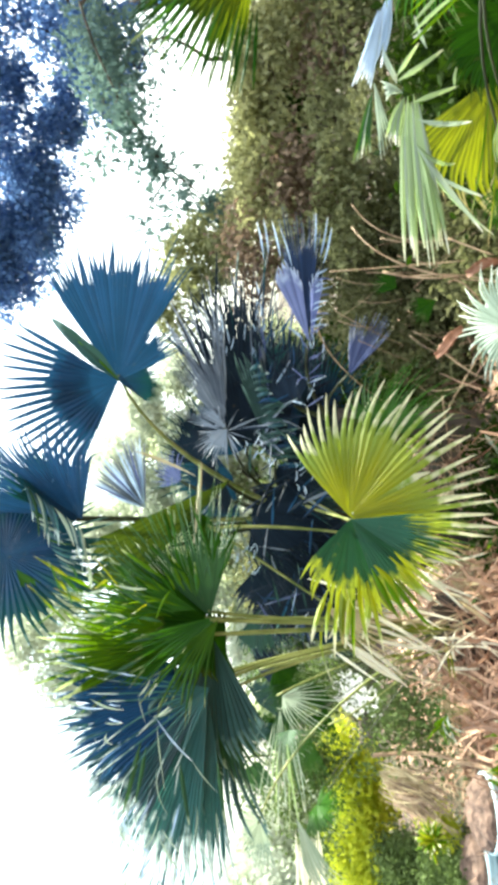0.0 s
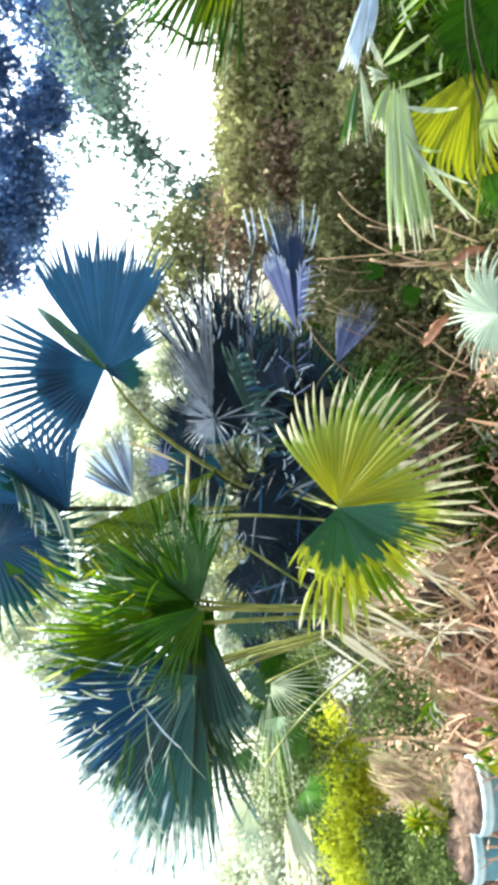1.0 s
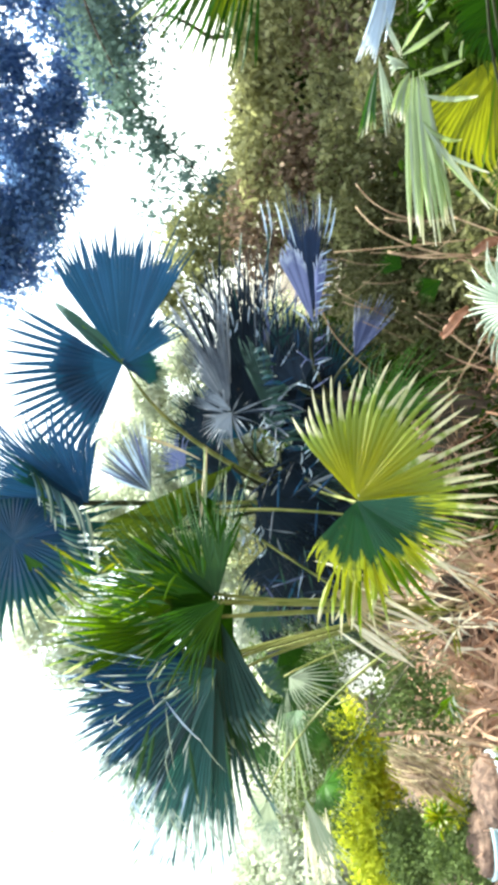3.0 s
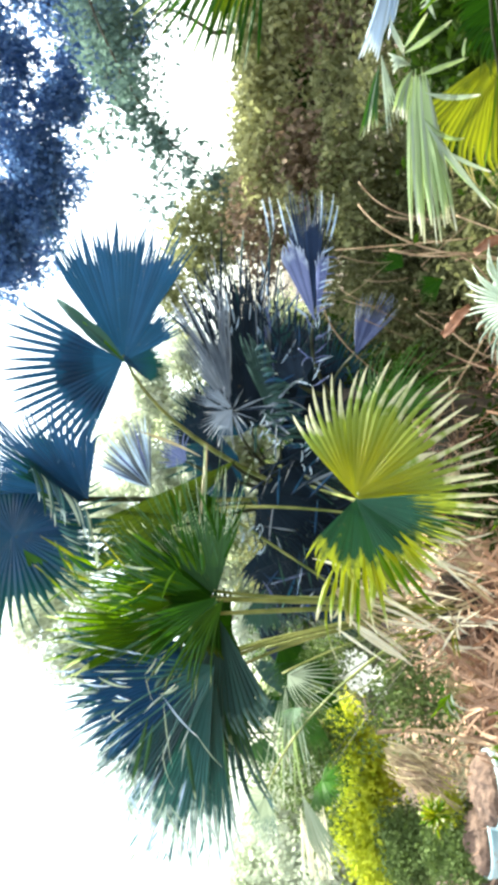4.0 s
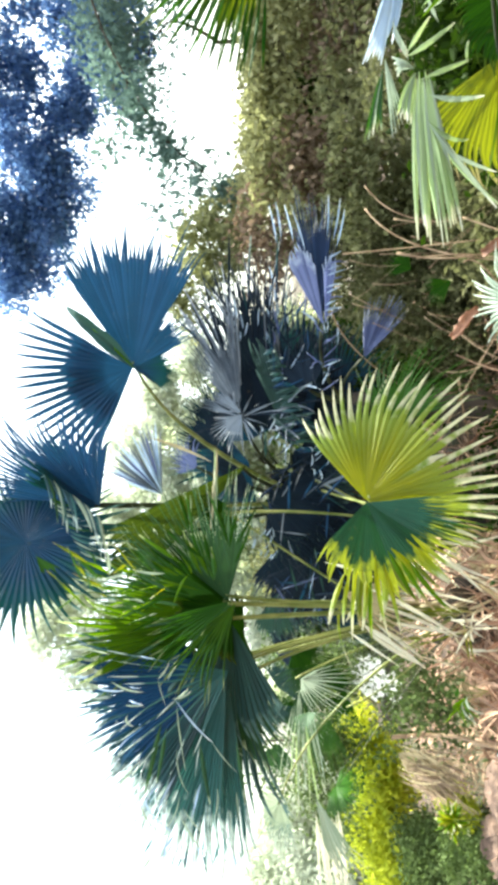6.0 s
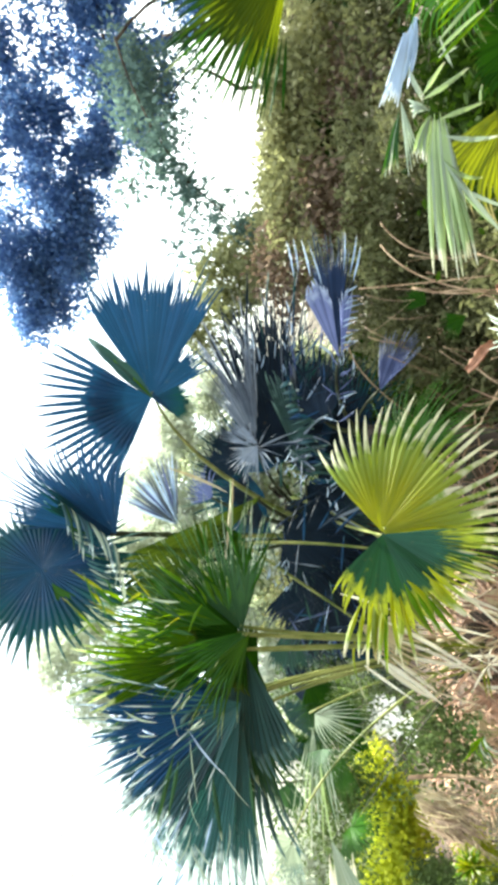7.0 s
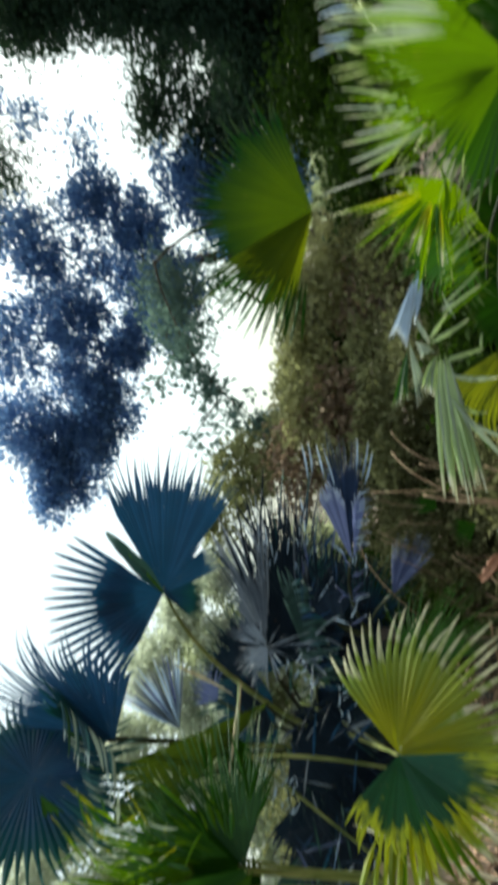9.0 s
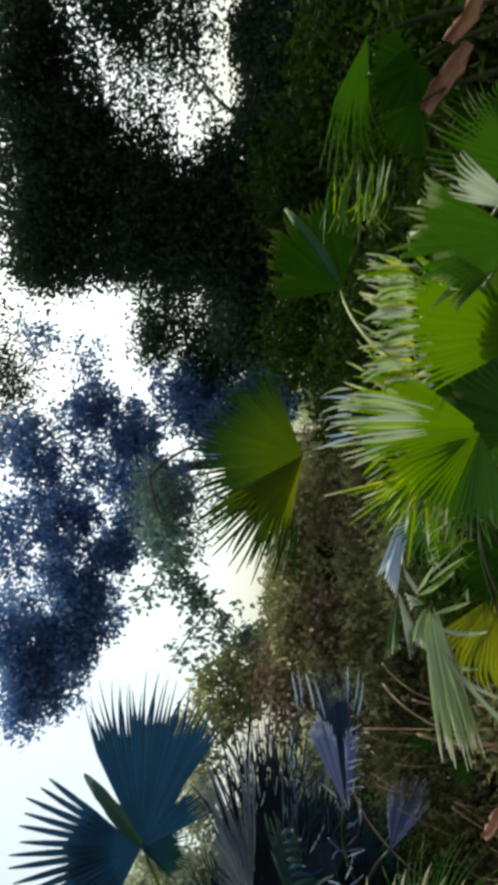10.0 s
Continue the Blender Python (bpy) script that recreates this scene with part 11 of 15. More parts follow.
leaflet(near, M_BRIGHT, (1.576, 1.101, 1.284), (1.586, 1.077, 1.343), (1.602, 1.089, 1.422), 0.0073, (-0.5, -0.87, 0.02), 1)
leaflet(near, M_BRIGHT, (1.568, 1.113, 1.304), (1.576, 1.087, 1.344), (1.61, 1.081, 1.417), 0.0066, (-0.89, -0.4, 0.22), 1)
leaflet(near, M_PALE, (1.556, 1.12, 1.287), (1.566, 1.096, 1.346), (1.589, 1.099, 1.405), 0.0076, (-0.54, -0.84, -0), 1)
leaflet(near, M_PALE, (1.548, 1.132, 1.309), (1.556, 1.106, 1.348), (1.593, 1.097, 1.416), 0.009, (-0.61, -0.8, -0.01), 1)
leaflet(near, M_PALE, (1.536, 1.14, 1.3), (1.546, 1.115, 1.349), (1.559, 1.129, 1.429), 0.0059, (-0.98, -0.06, 0.17), 1)
leaflet(near, M_BRIGHT, (1.524, 1.147, 1.284), (1.535, 1.124, 1.351), (1.57, 1.114, 1.391), 0.0078, (-0.71, -0.7, 0.09), 1)
leaflet(near, M_PALE, (1.515, 1.158, 1.301), (1.525, 1.133, 1.352), (1.542, 1.139, 1.394), 0.0067, (-0.96, -0.16, 0.24), 1)
leaflet(near, M_BRIGHT, (1.505, 1.168, 1.311), (1.514, 1.143, 1.354), (1.532, 1.152, 1.424), 0.0064, (-0.96, -0.2, 0.2), 1)
leaflet(near, M_PALE, (1.495, 1.177, 1.314), (1.504, 1.152, 1.356), (1.525, 1.159, 1.436), 0.0057, (-0.96, -0.2, 0.21), 1)
leaflet(near, M_PALE, (1.482, 1.184, 1.296), (1.493, 1.161, 1.357), (1.505, 1.176, 1.438), 0.0066, (-0.73, -0.68, 0.08), 1)
leaflet(near, M_PALE, (1.472, 1.194, 1.304), (1.482, 1.17, 1.359), (1.492, 1.181, 1.397), 0.0069, (-0.42, -0.91, -0.03), 1)
leaflet(near, M_PALE, (1.462, 1.205, 1.322), (1.472, 1.179, 1.361), (1.51, 1.17, 1.427), 0.0075, (-0.87, -0.41, 0.26), 1)
leaflet(near, M_PALE, (1.448, 1.21, 1.295), (1.461, 1.187, 1.363), (1.486, 1.19, 1.428), 0.0068, (-0.71, -0.7, 0.1), 1)
frond(near, M_LUSH, (1.52, 1.65, 1.15), (1.28, 1.81, 1.32), (-0.6, -0.79, -0.08), base=(1.64, 1.62, 0.92), half=65, n=22, split=0.4, thin=0.6, thick=0.008, stalk=M_STALK_DARK)
frond(near, M_GREEN, (1.42, 1.81, 1.09), (1.29, 2.02, 1.28), (-0.84, -0.54, 0.01), base=(1.64, 1.62, 0.92), half=60, n=24, split=0.5, thin=0.7, thick=0.008, stalk=M_STALK_DARK)
leaflet(near, M_LUSH, (1.755, 1.023, 1.28), (1.744, 0.979, 1.365), (1.761, 0.975, 1.467), 0.007, (-0.98, 0.2, 0.08), 1)
leaflet(near, M_LUSH, (1.728, 1.051, 1.277), (1.718, 1.007, 1.363), (1.758, 0.978, 1.467), 0.007, (-0.87, -0.49, -0.05), 1)
leaflet(near, M_BRIGHT, (1.701, 1.081, 1.288), (1.691, 1.035, 1.362), (1.715, 1.023, 1.45), 0.007, (-0.89, -0.44, -0.08), 1)
leaflet(near, M_PALE, (1.672, 1.108, 1.277), (1.663, 1.063, 1.361), (1.714, 1.024, 1.45), 0.007, (-0.66, -0.73, -0.19), 1)
leaflet(near, M_LUSH, (1.641, 1.134, 1.263), (1.635, 1.09, 1.36), (1.684, 1.058, 1.472), 0.007, (-0.97, -0.22, 0.12), 1)
leaflet(near, M_BRIGHT, (1.614, 1.164, 1.292), (1.606, 1.117, 1.359), (1.651, 1.088, 1.449), 0.007, (-0.98, -0.09, 0.18), 1)
leaflet(near, M_BRIGHT, (1.581, 1.188, 1.264), (1.576, 1.143, 1.358), (1.606, 1.124, 1.4), 0.007, (-0.61, -0.75, -0.24), 1)
leaflet(near, M_BRIGHT, (1.549, 1.213, 1.26), (1.546, 1.169, 1.357), (1.597, 1.136, 1.438), 0.007, (-0.7, -0.7, -0.11), 1)
leaflet(near, M_LUSH, (1.518, 1.241, 1.271), (1.515, 1.195, 1.356), (1.536, 1.192, 1.464), 0.007, (-0.79, -0.61, -0.08), 1)
# Pale and green strips alternate to imitate shine on the blade.
leaflet(near, M_PALE, (1.415, 1.239, 1.317), (1.43, 1.204, 1.402), (1.447, 1.203, 1.522), 0.0081, (-0.46, -0.88, -0.08), 0.5)
leaflet(near, M_LUSH, (1.407, 1.237, 1.279), (1.417, 1.214, 1.402), (1.429, 1.216, 1.502), 0.0054, (-0.69, -0.72, -0), 0.5)
leaflet(near, M_ASH, (1.407, 1.245, 1.318), (1.404, 1.223, 1.402), (1.412, 1.23, 1.538), 0.0066, (-0.87, -0.48, -0.01), 0.5)
leaflet(near, M_PALE, (1.399, 1.242, 1.278), (1.39, 1.233, 1.402), (1.394, 1.242, 1.516), 0.0071, (-0.94, -0.35, -0.02), 0.5)
leaflet(near, M_LUSH, (1.398, 1.249, 1.303), (1.377, 1.243, 1.401), (1.374, 1.251, 1.462), 0.0069, (-0.4, -0.92, -0.04), 0.5)
leaflet(near, M_ASH, (1.396, 1.255, 1.333), (1.363, 1.252, 1.401), (1.357, 1.265, 1.488), 0.0055, (-0.75, -0.65, -0.14), 0.5)
leaflet(near, M_PALE, (1.389, 1.254, 1.296), (1.349, 1.261, 1.401), (1.34, 1.279, 1.516), 0.0062, (-0.4, -0.92, 0.02), 0.5)
leaflet(near, M_LUSH, (1.384, 1.256, 1.293), (1.335, 1.271, 1.401), (1.321, 1.289, 1.481), 0.0088, (-0.3, -0.95, 0.07), 0.5)
leaflet(near, M_ASH, (1.38, 1.258, 1.285), (1.322, 1.28, 1.401), (1.303, 1.301, 1.497), 0.0065, (-0.56, -0.83, -0.03), 0.5)
leaflet(near, M_PALE, (1.376, 1.261, 1.286), (1.308, 1.289, 1.401), (1.284, 1.312, 1.476), 0.0063, (-0.82, -0.51, -0.26), 0.5)
leaflet(near, M_LUSH, (1.375, 1.27, 1.333), (1.294, 1.298, 1.401), (1.264, 1.32, 1.439), 0.0073, (-0.36, -0.93, 0.06), 0.5)
leaflet(near, M_LUSH, (1.415, 1.717, 1.186), (1.439, 1.638, 1.157), (1.527, 1.594, 1.204), 0.008, (-0.58, -0.42, 0.7), 0.6)
leaflet(near, M_LUSH, (1.387, 1.732, 1.183), (1.405, 1.658, 1.158), (1.481, 1.617, 1.174), 0.008, (-0.7, -0.54, -0.47), 0.6)
leaflet(near, M_LUSH, (1.359, 1.746, 1.179), (1.371, 1.677, 1.158), (1.434, 1.638, 1.144), 0.008, (-0.76, -0.61, 0.24), 0.6)
leaflet(near, M_LUSH, (1.33, 1.76, 1.176), (1.337, 1.695, 1.159), (1.388, 1.658, 1.116), 0.008, (-0.72, -0.6, 0.33), 0.6)
leaflet(near, M_LUSH, (1.302, 1.773, 1.173), (1.303, 1.713, 1.159), (1.341, 1.676, 1.088), 0.008, (-0.69, -0.61, 0.38), 0.6)
leaflet(near, M_LUSH, (1.273, 1.787, 1.17), (1.268, 1.73, 1.16), (1.294, 1.693, 1.06), 0.008, (-0.11, -0.77, 0.63), 0.6)
leaflet(near, M_LUSH, (1.244, 1.799, 1.167), (1.234, 1.747, 1.161), (1.247, 1.708, 1.033), 0.008, (-0.48, -0.73, 0.49), 0.6)
leaflet(near, M_LUSH, (2.554, 1.253, 1.394), (2.505, 1.321, 1.385), (2.501, 1.333, 1.451), 0.006, (-0.87, -0.48, -0.13), 0.8)
leaflet(near, M_LUSH, (2.556, 1.253, 1.408), (2.505, 1.321, 1.385), (2.478, 1.361, 1.423), 0.006, (-0.78, -0.51, -0.35), 0.8)
leaflet(near, M_LUSH, (2.551, 1.252, 1.349), (2.505, 1.321, 1.385), (2.426, 1.423, 1.394), 0.006, (-0.8, -0.6, 0.08), 0.8)
leaflet(near, M_LUSH, (2.552, 1.252, 1.365), (2.505, 1.321, 1.385), (2.497, 1.329, 1.371), 0.006, (-0.8, -0.58, 0.12), 0.8)
leaflet(near, M_LUSH, (2.551, 1.252, 1.355), (2.505, 1.321, 1.385), (2.444, 1.392, 1.341), 0.006, (-0.79, -0.61, -0.03), 0.8)
leaflet(near, M_LUSH, (2.545, 1.249, 1.296), (2.505, 1.321, 1.385), (2.461, 1.366, 1.316), 0.006, (-0.79, -0.59, 0.17), 0.8)
leaflet(near, M_LUSH, (2.555, 1.253, 1.396), (2.505, 1.321, 1.385), (2.437, 1.392, 1.288), 0.006, (-0.83, -0.43, 0.35), 0.8)
leaflet(near, M_LUSH, (2.551, 1.252, 1.349), (2.505, 1.321, 1.385), (2.441, 1.382, 1.262), 0.006, (-0.79, -0.6, 0.1), 0.8)
leaflet(near, M_LUSH, (2.54, 1.192, 1.445), (2.473, 1.256, 1.487), (2.429, 1.315, 1.478), 0.0045, (-0.75, -0.64, -0.15), 0.8)
leaflet(near, M_GREEN, (2.511, 1.203, 1.262), (2.444, 1.266, 1.283), (2.412, 1.314, 1.31), 0.0044, (-0.68, -0.7, 0.23), 0.8)
leaflet(near, M_GREEN, (2.542, 1.176, 1.358), (2.475, 1.24, 1.368), (2.401, 1.337, 1.367), 0.0033, (-0.69, -0.58, -0.44), 0.8)
leaflet(near, M_PALE, (2.557, 1.14, 1.285), (2.493, 1.203, 1.304), (2.454, 1.259, 1.314), 0.0048, (-0.74, -0.66, 0.12), 0.8)
leaflet(near, M_LUSH, (2.559, 1.152, 1.36), (2.49, 1.214, 1.344), (2.449, 1.274, 1.362), 0.0045, (-0.7, -0.62, -0.37), 0.8)
leaflet(near, M_GREEN, (2.523, 1.215, 1.427), (2.455, 1.279, 1.457), (2.392, 1.36, 1.459), 0.0035, (-0.72, -0.55, -0.43), 0.8)
leaflet(near, M_LUSH, (2.521, 1.196, 1.298), (2.451, 1.259, 1.294), (2.412, 1.325, 1.37), 0.0048, (-0.8, -0.56, -0.21), 0.8)
leaflet(near, M_PALE, (2.568, 1.129, 1.31), (2.502, 1.192, 1.315), (2.45, 1.269, 1.341), 0.0047, (-0.77, -0.6, -0.19), 0.8)
leaflet(near, M_GREEN, (2.559, 1.145, 1.325), (2.492, 1.209, 1.33), (2.423, 1.304, 1.337), 0.0049, (-0.75, -0.65, 0.13), 0.8)
leaflet(near, M_GREEN, (2.548, 1.18, 1.448), (2.478, 1.244, 1.435), (2.425, 1.321, 1.501), 0.0046, (-0.64, -0.69, 0.35), 0.8)
leaflet(near, M_GREEN, (2.524, 1.222, 1.521), (2.453, 1.286, 1.53), (2.374, 1.387, 1.535), 0.004, (-0.74, -0.66, -0.09), 0.8)
leaflet(near, M_LUSH, (2.544, 1.191, 1.498), (2.474, 1.255, 1.492), (2.442, 1.299, 1.498), 0.0048, (-0.62, -0.58, -0.52), 0.8)
leaflet(near, M_GREEN, (2.54, 1.198, 1.507), (2.471, 1.262, 1.521), (2.414, 1.339, 1.553), 0.0042, (-0.58, -0.67, 0.46), 0.8)
leaflet(near, M_GREEN, (2.526, 1.211, 1.434), (2.457, 1.275, 1.451), (2.4, 1.353, 1.486), 0.0042, (-0.7, -0.42, -0.57), 0.8)
leaflet(near, M_LUSH, (2.571, 1.143, 1.427), (2.504, 1.207, 1.436), (2.469, 1.263, 1.492), 0.0037, (-0.78, -0.62, -0.09), 0.8)
leaflet(near, M_GREEN, (2.571, 1.14, 1.404), (2.503, 1.204, 1.4), (2.441, 1.292, 1.414), 0.0049, (-0.76, -0.65, 0.02), 0.8)
leaflet(near, M_LUSH, (2.537, 1.199, 1.477), (2.467, 1.262, 1.453), (2.4, 1.354, 1.519), 0.004, (-0.67, -0.68, 0.3), 0.8)
leaflet(near, M_PALE, (2.528, 1.19, 1.318), (2.46, 1.254, 1.331), (2.427, 1.303, 1.357), 0.0036, (-0.74, -0.67, 0.02), 0.8)
leaflet(near, M_GREEN, (2.549, 1.167, 1.36), (2.482, 1.231, 1.373), (2.441, 1.291, 1.404), 0.0038, (-0.53, -0.65, 0.53), 0.8)
leaflet(near, M_GREEN, (2.53, 1.185, 1.304), (2.464, 1.249, 1.333), (2.398, 1.334, 1.317), 0.0047, (-0.68, -0.57, -0.46), 0.8)
leaflet(near, M_GREEN, (2.54, 1.191, 1.434), (2.473, 1.255, 1.465), (2.437, 1.301, 1.45), 0.004, (-0.73, -0.68, 0.01), 0.8)
leaflet(near, M_GREEN, (2.519, 1.211, 1.359), (2.45, 1.274, 1.369), (2.379, 1.373, 1.428), 0.0033, (-0.73, -0.67, 0.09), 0.8)
leaflet(near, M_GREEN, (2.541, 1.191, 1.457), (2.473, 1.255, 1.466), (2.413, 1.332, 1.443), 0.0046, (-0.65, -0.54, 0.54), 0.8)
leaflet(near, M_LUSH, (2.544, 1.18, 1.397), (2.475, 1.244, 1.399), (2.397, 1.348, 1.404), 0.0039, (-0.63, -0.57, 0.54), 0.8)
leaflet(near, M_GREEN, (2.554, 1.172, 1.455), (2.488, 1.236, 1.496), (2.439, 1.305, 1.534), 0.0038, (-0.77, -0.63, -0.07), 0.8)
leaflet(near, M_PALE, (2.554, 1.157, 1.349), (2.489, 1.221, 1.38), (2.418, 1.318, 1.379), 0.0039, (-0.73, -0.65, 0.21), 0.8)
frond(near, M_LUSH, (1.89, 1, 0.99), (2.03, 1.02, 1.3), (-0.92, -0.03, 0.4), base=(1.81, 1.33, 0.87), half=40, n=26, split=0.6, droop=0.06, pleat=0.12, twist=0.3, thick=0.008, stalk=M_STALK_DARK)
leaflet(near, M_LUSH, (1.345, 1.53, 1.217), (1.253, 1.542, 1.201), (1.166, 1.57, 1.185), 0.0058, (-0.23, -0.97, 0.05), 0.6)
leaflet(near, M_LUSH, (1.344, 1.531, 1.22), (1.224, 1.558, 1.204), (1.117, 1.593, 1.186), 0.004, (-0.26, -0.97, -0.02), 0.6)
leaflet(near, M_BRIGHT, (1.344, 1.531, 1.223), (1.251, 1.546, 1.218), (1.163, 1.578, 1.217), 0.0066, (-0.25, -0.96, 0.12), 0.6)
leaflet(near, M_GREEN, (1.344, 1.532, 1.226), (1.222, 1.563, 1.225), (1.113, 1.601, 1.218), 0.0046, (-0.27, -0.94, -0.22), 0.6)
leaflet(near, M_GREEN, (1.344, 1.533, 1.23), (1.29, 1.529, 1.235), (1.228, 1.55, 1.235), 0.0046, (-0.1, -0.83, 0.54), 0.6)
leaflet(near, M_LUSH, (1.344, 1.533, 1.233), (1.273, 1.54, 1.242), (1.2, 1.569, 1.259), 0.0069, (-0.16, -0.92, 0.35), 0.6)
leaflet(near, M_GREEN, (1.345, 1.534, 1.236), (1.254, 1.552, 1.252), (1.166, 1.585, 1.257), 0.0062, (-0.29, -0.88, -0.36), 0.6)
leaflet(near, M_LUSH, (1.346, 1.534, 1.24), (1.217, 1.574, 1.269), (1.104, 1.617, 1.282), 0.0067, (-0.34, -0.93, -0.12), 0.6)
leaflet(near, M_BRIGHT, (1.347, 1.534, 1.243), (1.274, 1.544, 1.265), (1.199, 1.574, 1.286), 0.0058, (-0.29, -0.95, -0.09), 0.6)
leaflet(near, M_BRIGHT, (1.348, 1.534, 1.246), (1.28, 1.542, 1.27), (1.209, 1.57, 1.291), 0.0057, (-0.01, -0.79, 0.61), 0.6)
leaflet(near, M_BRIGHT, (1.349, 1.534, 1.249), (1.299, 1.531, 1.27), (1.242, 1.554, 1.297), 0.0062, (-0.17, -0.98, 0.05), 0.6)
leaflet(near, M_BRIGHT, (1.35, 1.534, 1.252), (1.284, 1.542, 1.285), (1.216, 1.57, 1.312), 0.0043, (-0.33, -0.93, -0.17), 0.6)
leaflet(near, M_LUSH, (1.352, 1.533, 1.255), (1.247, 1.567, 1.316), (1.153, 1.61, 1.388), 0.0057, (-0.2, -0.95, 0.25), 0.6)
leaflet(near, M_GREEN, (1.353, 1.533, 1.258), (1.274, 1.552, 1.31), (1.198, 1.586, 1.363), 0.0062, (-0.05, -0.92, 0.4), 0.6)
leaflet(near, M_LUSH, (1.355, 1.532, 1.261), (1.282, 1.548, 1.315), (1.211, 1.579, 1.359), 0.0049, (-0.58, -0.55, -0.59), 0.6)
leaflet(near, M_LUSH, (1.357, 1.532, 1.264), (1.277, 1.553, 1.331), (1.203, 1.59, 1.414), 0.0062, (-0.48, -0.86, -0.16), 0.6)
leaflet(near, M_LUSH, (1.359, 1.531, 1.266), (1.314, 1.529, 1.305), (1.266, 1.551, 1.359), 0.0041, (-0.03, -0.98, 0.19), 0.6)
leaflet(near, M_GREEN, (1.362, 1.53, 1.268), (1.292, 1.546, 1.342), (1.229, 1.578, 1.424), 0.0053, (-0.44, -0.89, -0.1), 0.6)
leaflet(near, M_LUSH, (1.364, 1.529, 1.271), (1.326, 1.523, 1.309), (1.286, 1.541, 1.365), 0.0063, (-0.48, -0.82, -0.29), 0.6)
leaflet(near, M_LUSH, (1.367, 1.528, 1.273), (1.293, 1.55, 1.373), (1.229, 1.582, 1.467), 0.0048, (-0.63, -0.74, -0.24), 0.6)
leaflet(near, M_BRIGHT, (1.369, 1.527, 1.275), (1.306, 1.543, 1.372), (1.25, 1.571, 1.467), 0.0055, (-0.37, -0.93, -0.02), 0.6)
leaflet(near, M_LUSH, (1.372, 1.526, 1.276), (1.329, 1.526, 1.344), (1.29, 1.546, 1.418), 0.0055, (-0.56, -0.8, -0.21), 0.6)
leaflet(near, M_BRIGHT, (1.375, 1.524, 1.278), (1.338, 1.521, 1.34), (1.306, 1.537, 1.422), 0.0048, (-0.35, -0.93, -0.08), 0.6)
leaflet(near, M_LUSH, (1.378, 1.523, 1.279), (1.347, 1.515, 1.336), (1.32, 1.528, 1.411), 0.0042, (-0.38, -0.92, -0.13), 0.6)
leaflet(near, M_LUSH, (1.38, 1.521, 1.28), (1.344, 1.522, 1.373), (1.315, 1.537, 1.468), 0.0045, (-0.86, -0.42, -0.27), 0.6)
leaflet(near, M_BRIGHT, (1.383, 1.52, 1.281), (1.346, 1.525, 1.409), (1.316, 1.541, 1.546), 0.0042, (-0.85, -0.5, -0.18), 0.6)
leaflet(near, M_PALE, (1.399, 1.729, 1.2), (1.427, 1.677, 1.142), (1.481, 1.612, 1.062), 0.0051, (-0.89, -0.41, -0.19), 0.6)
leaflet(near, M_LUSH, (1.376, 1.741, 1.197), (1.405, 1.689, 1.141), (1.436, 1.651, 1.103), 0.0054, (-0.13, -0.75, 0.64), 0.6)
leaflet(near, M_PALE, (1.353, 1.753, 1.198), (1.383, 1.701, 1.139), (1.407, 1.662, 1.083), 0.0044, (-0.31, -0.81, 0.5), 0.6)
leaflet(near, M_PALE, (1.33, 1.764, 1.195), (1.36, 1.713, 1.138), (1.389, 1.674, 1.09), 0.0053, (-0.72, -0.67, 0.16), 0.6)
leaflet(near, M_PALE, (1.306, 1.775, 1.193), (1.337, 1.725, 1.136), (1.395, 1.667, 1.076), 0.0042, (-0.8, -0.6, -0.05), 0.6)
leaflet(near, M_PALE, (1.283, 1.784, 1.182), (1.314, 1.736, 1.135), (1.345, 1.687, 1.052), 0.0045, (-0.78, -0.62, 0.08), 0.6)
leaflet(near, M_PALE, (1.26, 1.796, 1.185), (1.292, 1.747, 1.134), (1.361, 1.688, 1.085), 0.0058, (-0.82, -0.51, -0.27), 0.6)
leaflet(near, M_LUSH, (1.237, 1.807, 1.191), (1.269, 1.758, 1.132), (1.321, 1.701, 1.053), 0.0057, (-0.69, -0.71, 0.13), 0.6)
leaflet(near, M_LUSH, (1.213, 1.816, 1.179), (1.246, 1.768, 1.131), (1.295, 1.712, 1.048), 0.0048, (-0.88, -0.41, -0.23), 0.6)
leaflet(near, M_LUSH, (1.19, 1.827, 1.187), (1.223, 1.778, 1.13), (1.262, 1.73, 1.054), 0.0048, (-0.68, -0.71, 0.15), 0.6)
leaflet(near, M_PALE, (1.167, 1.835, 1.176), (1.2, 1.788, 1.129), (1.263, 1.73, 1.056), 0.0052, (-0.31, -0.83, 0.47), 0.6)
leaflet(near, M_PALE, (1.143, 1.844, 1.174), (1.177, 1.798, 1.128), (1.205, 1.759, 1.063), 0.0057, (-0.6, -0.76, 0.24), 0.6)
leaflet(near, M_LUSH, (1.12, 1.853, 1.174), (1.154, 1.807, 1.127), (1.22, 1.744, 1.032), 0.0059, (-0.55, -0.8, 0.23), 0.6)
leaflet(near, M_PALE, (1.003, 2.43, 0.991), (0.852, 2.416, 0.882), (0.751, 2.393, 0.766), 0.009, (-0.44, -0.66, 0.6), 0.4)
leaflet(near, M_ICE, (1.961, 2.866, 1.063), (1.809, 2.95, 1.125), (1.658, 3.047, 1.204), 0.0119, (-0.54, -0.83, -0.09), 0.3)
leaflet(near, M_ICE, (1.961, 2.867, 1.067), (1.808, 2.95, 1.117), (1.663, 3.043, 1.187), 0.0102, (-0.48, -0.87, 0.08), 0.3)
leaflet(near, M_ICE, (1.961, 2.867, 1.066), (1.808, 2.949, 1.108), (1.688, 3.027, 1.172), 0.0118, (-0.46, -0.88, 0.15), 0.3)
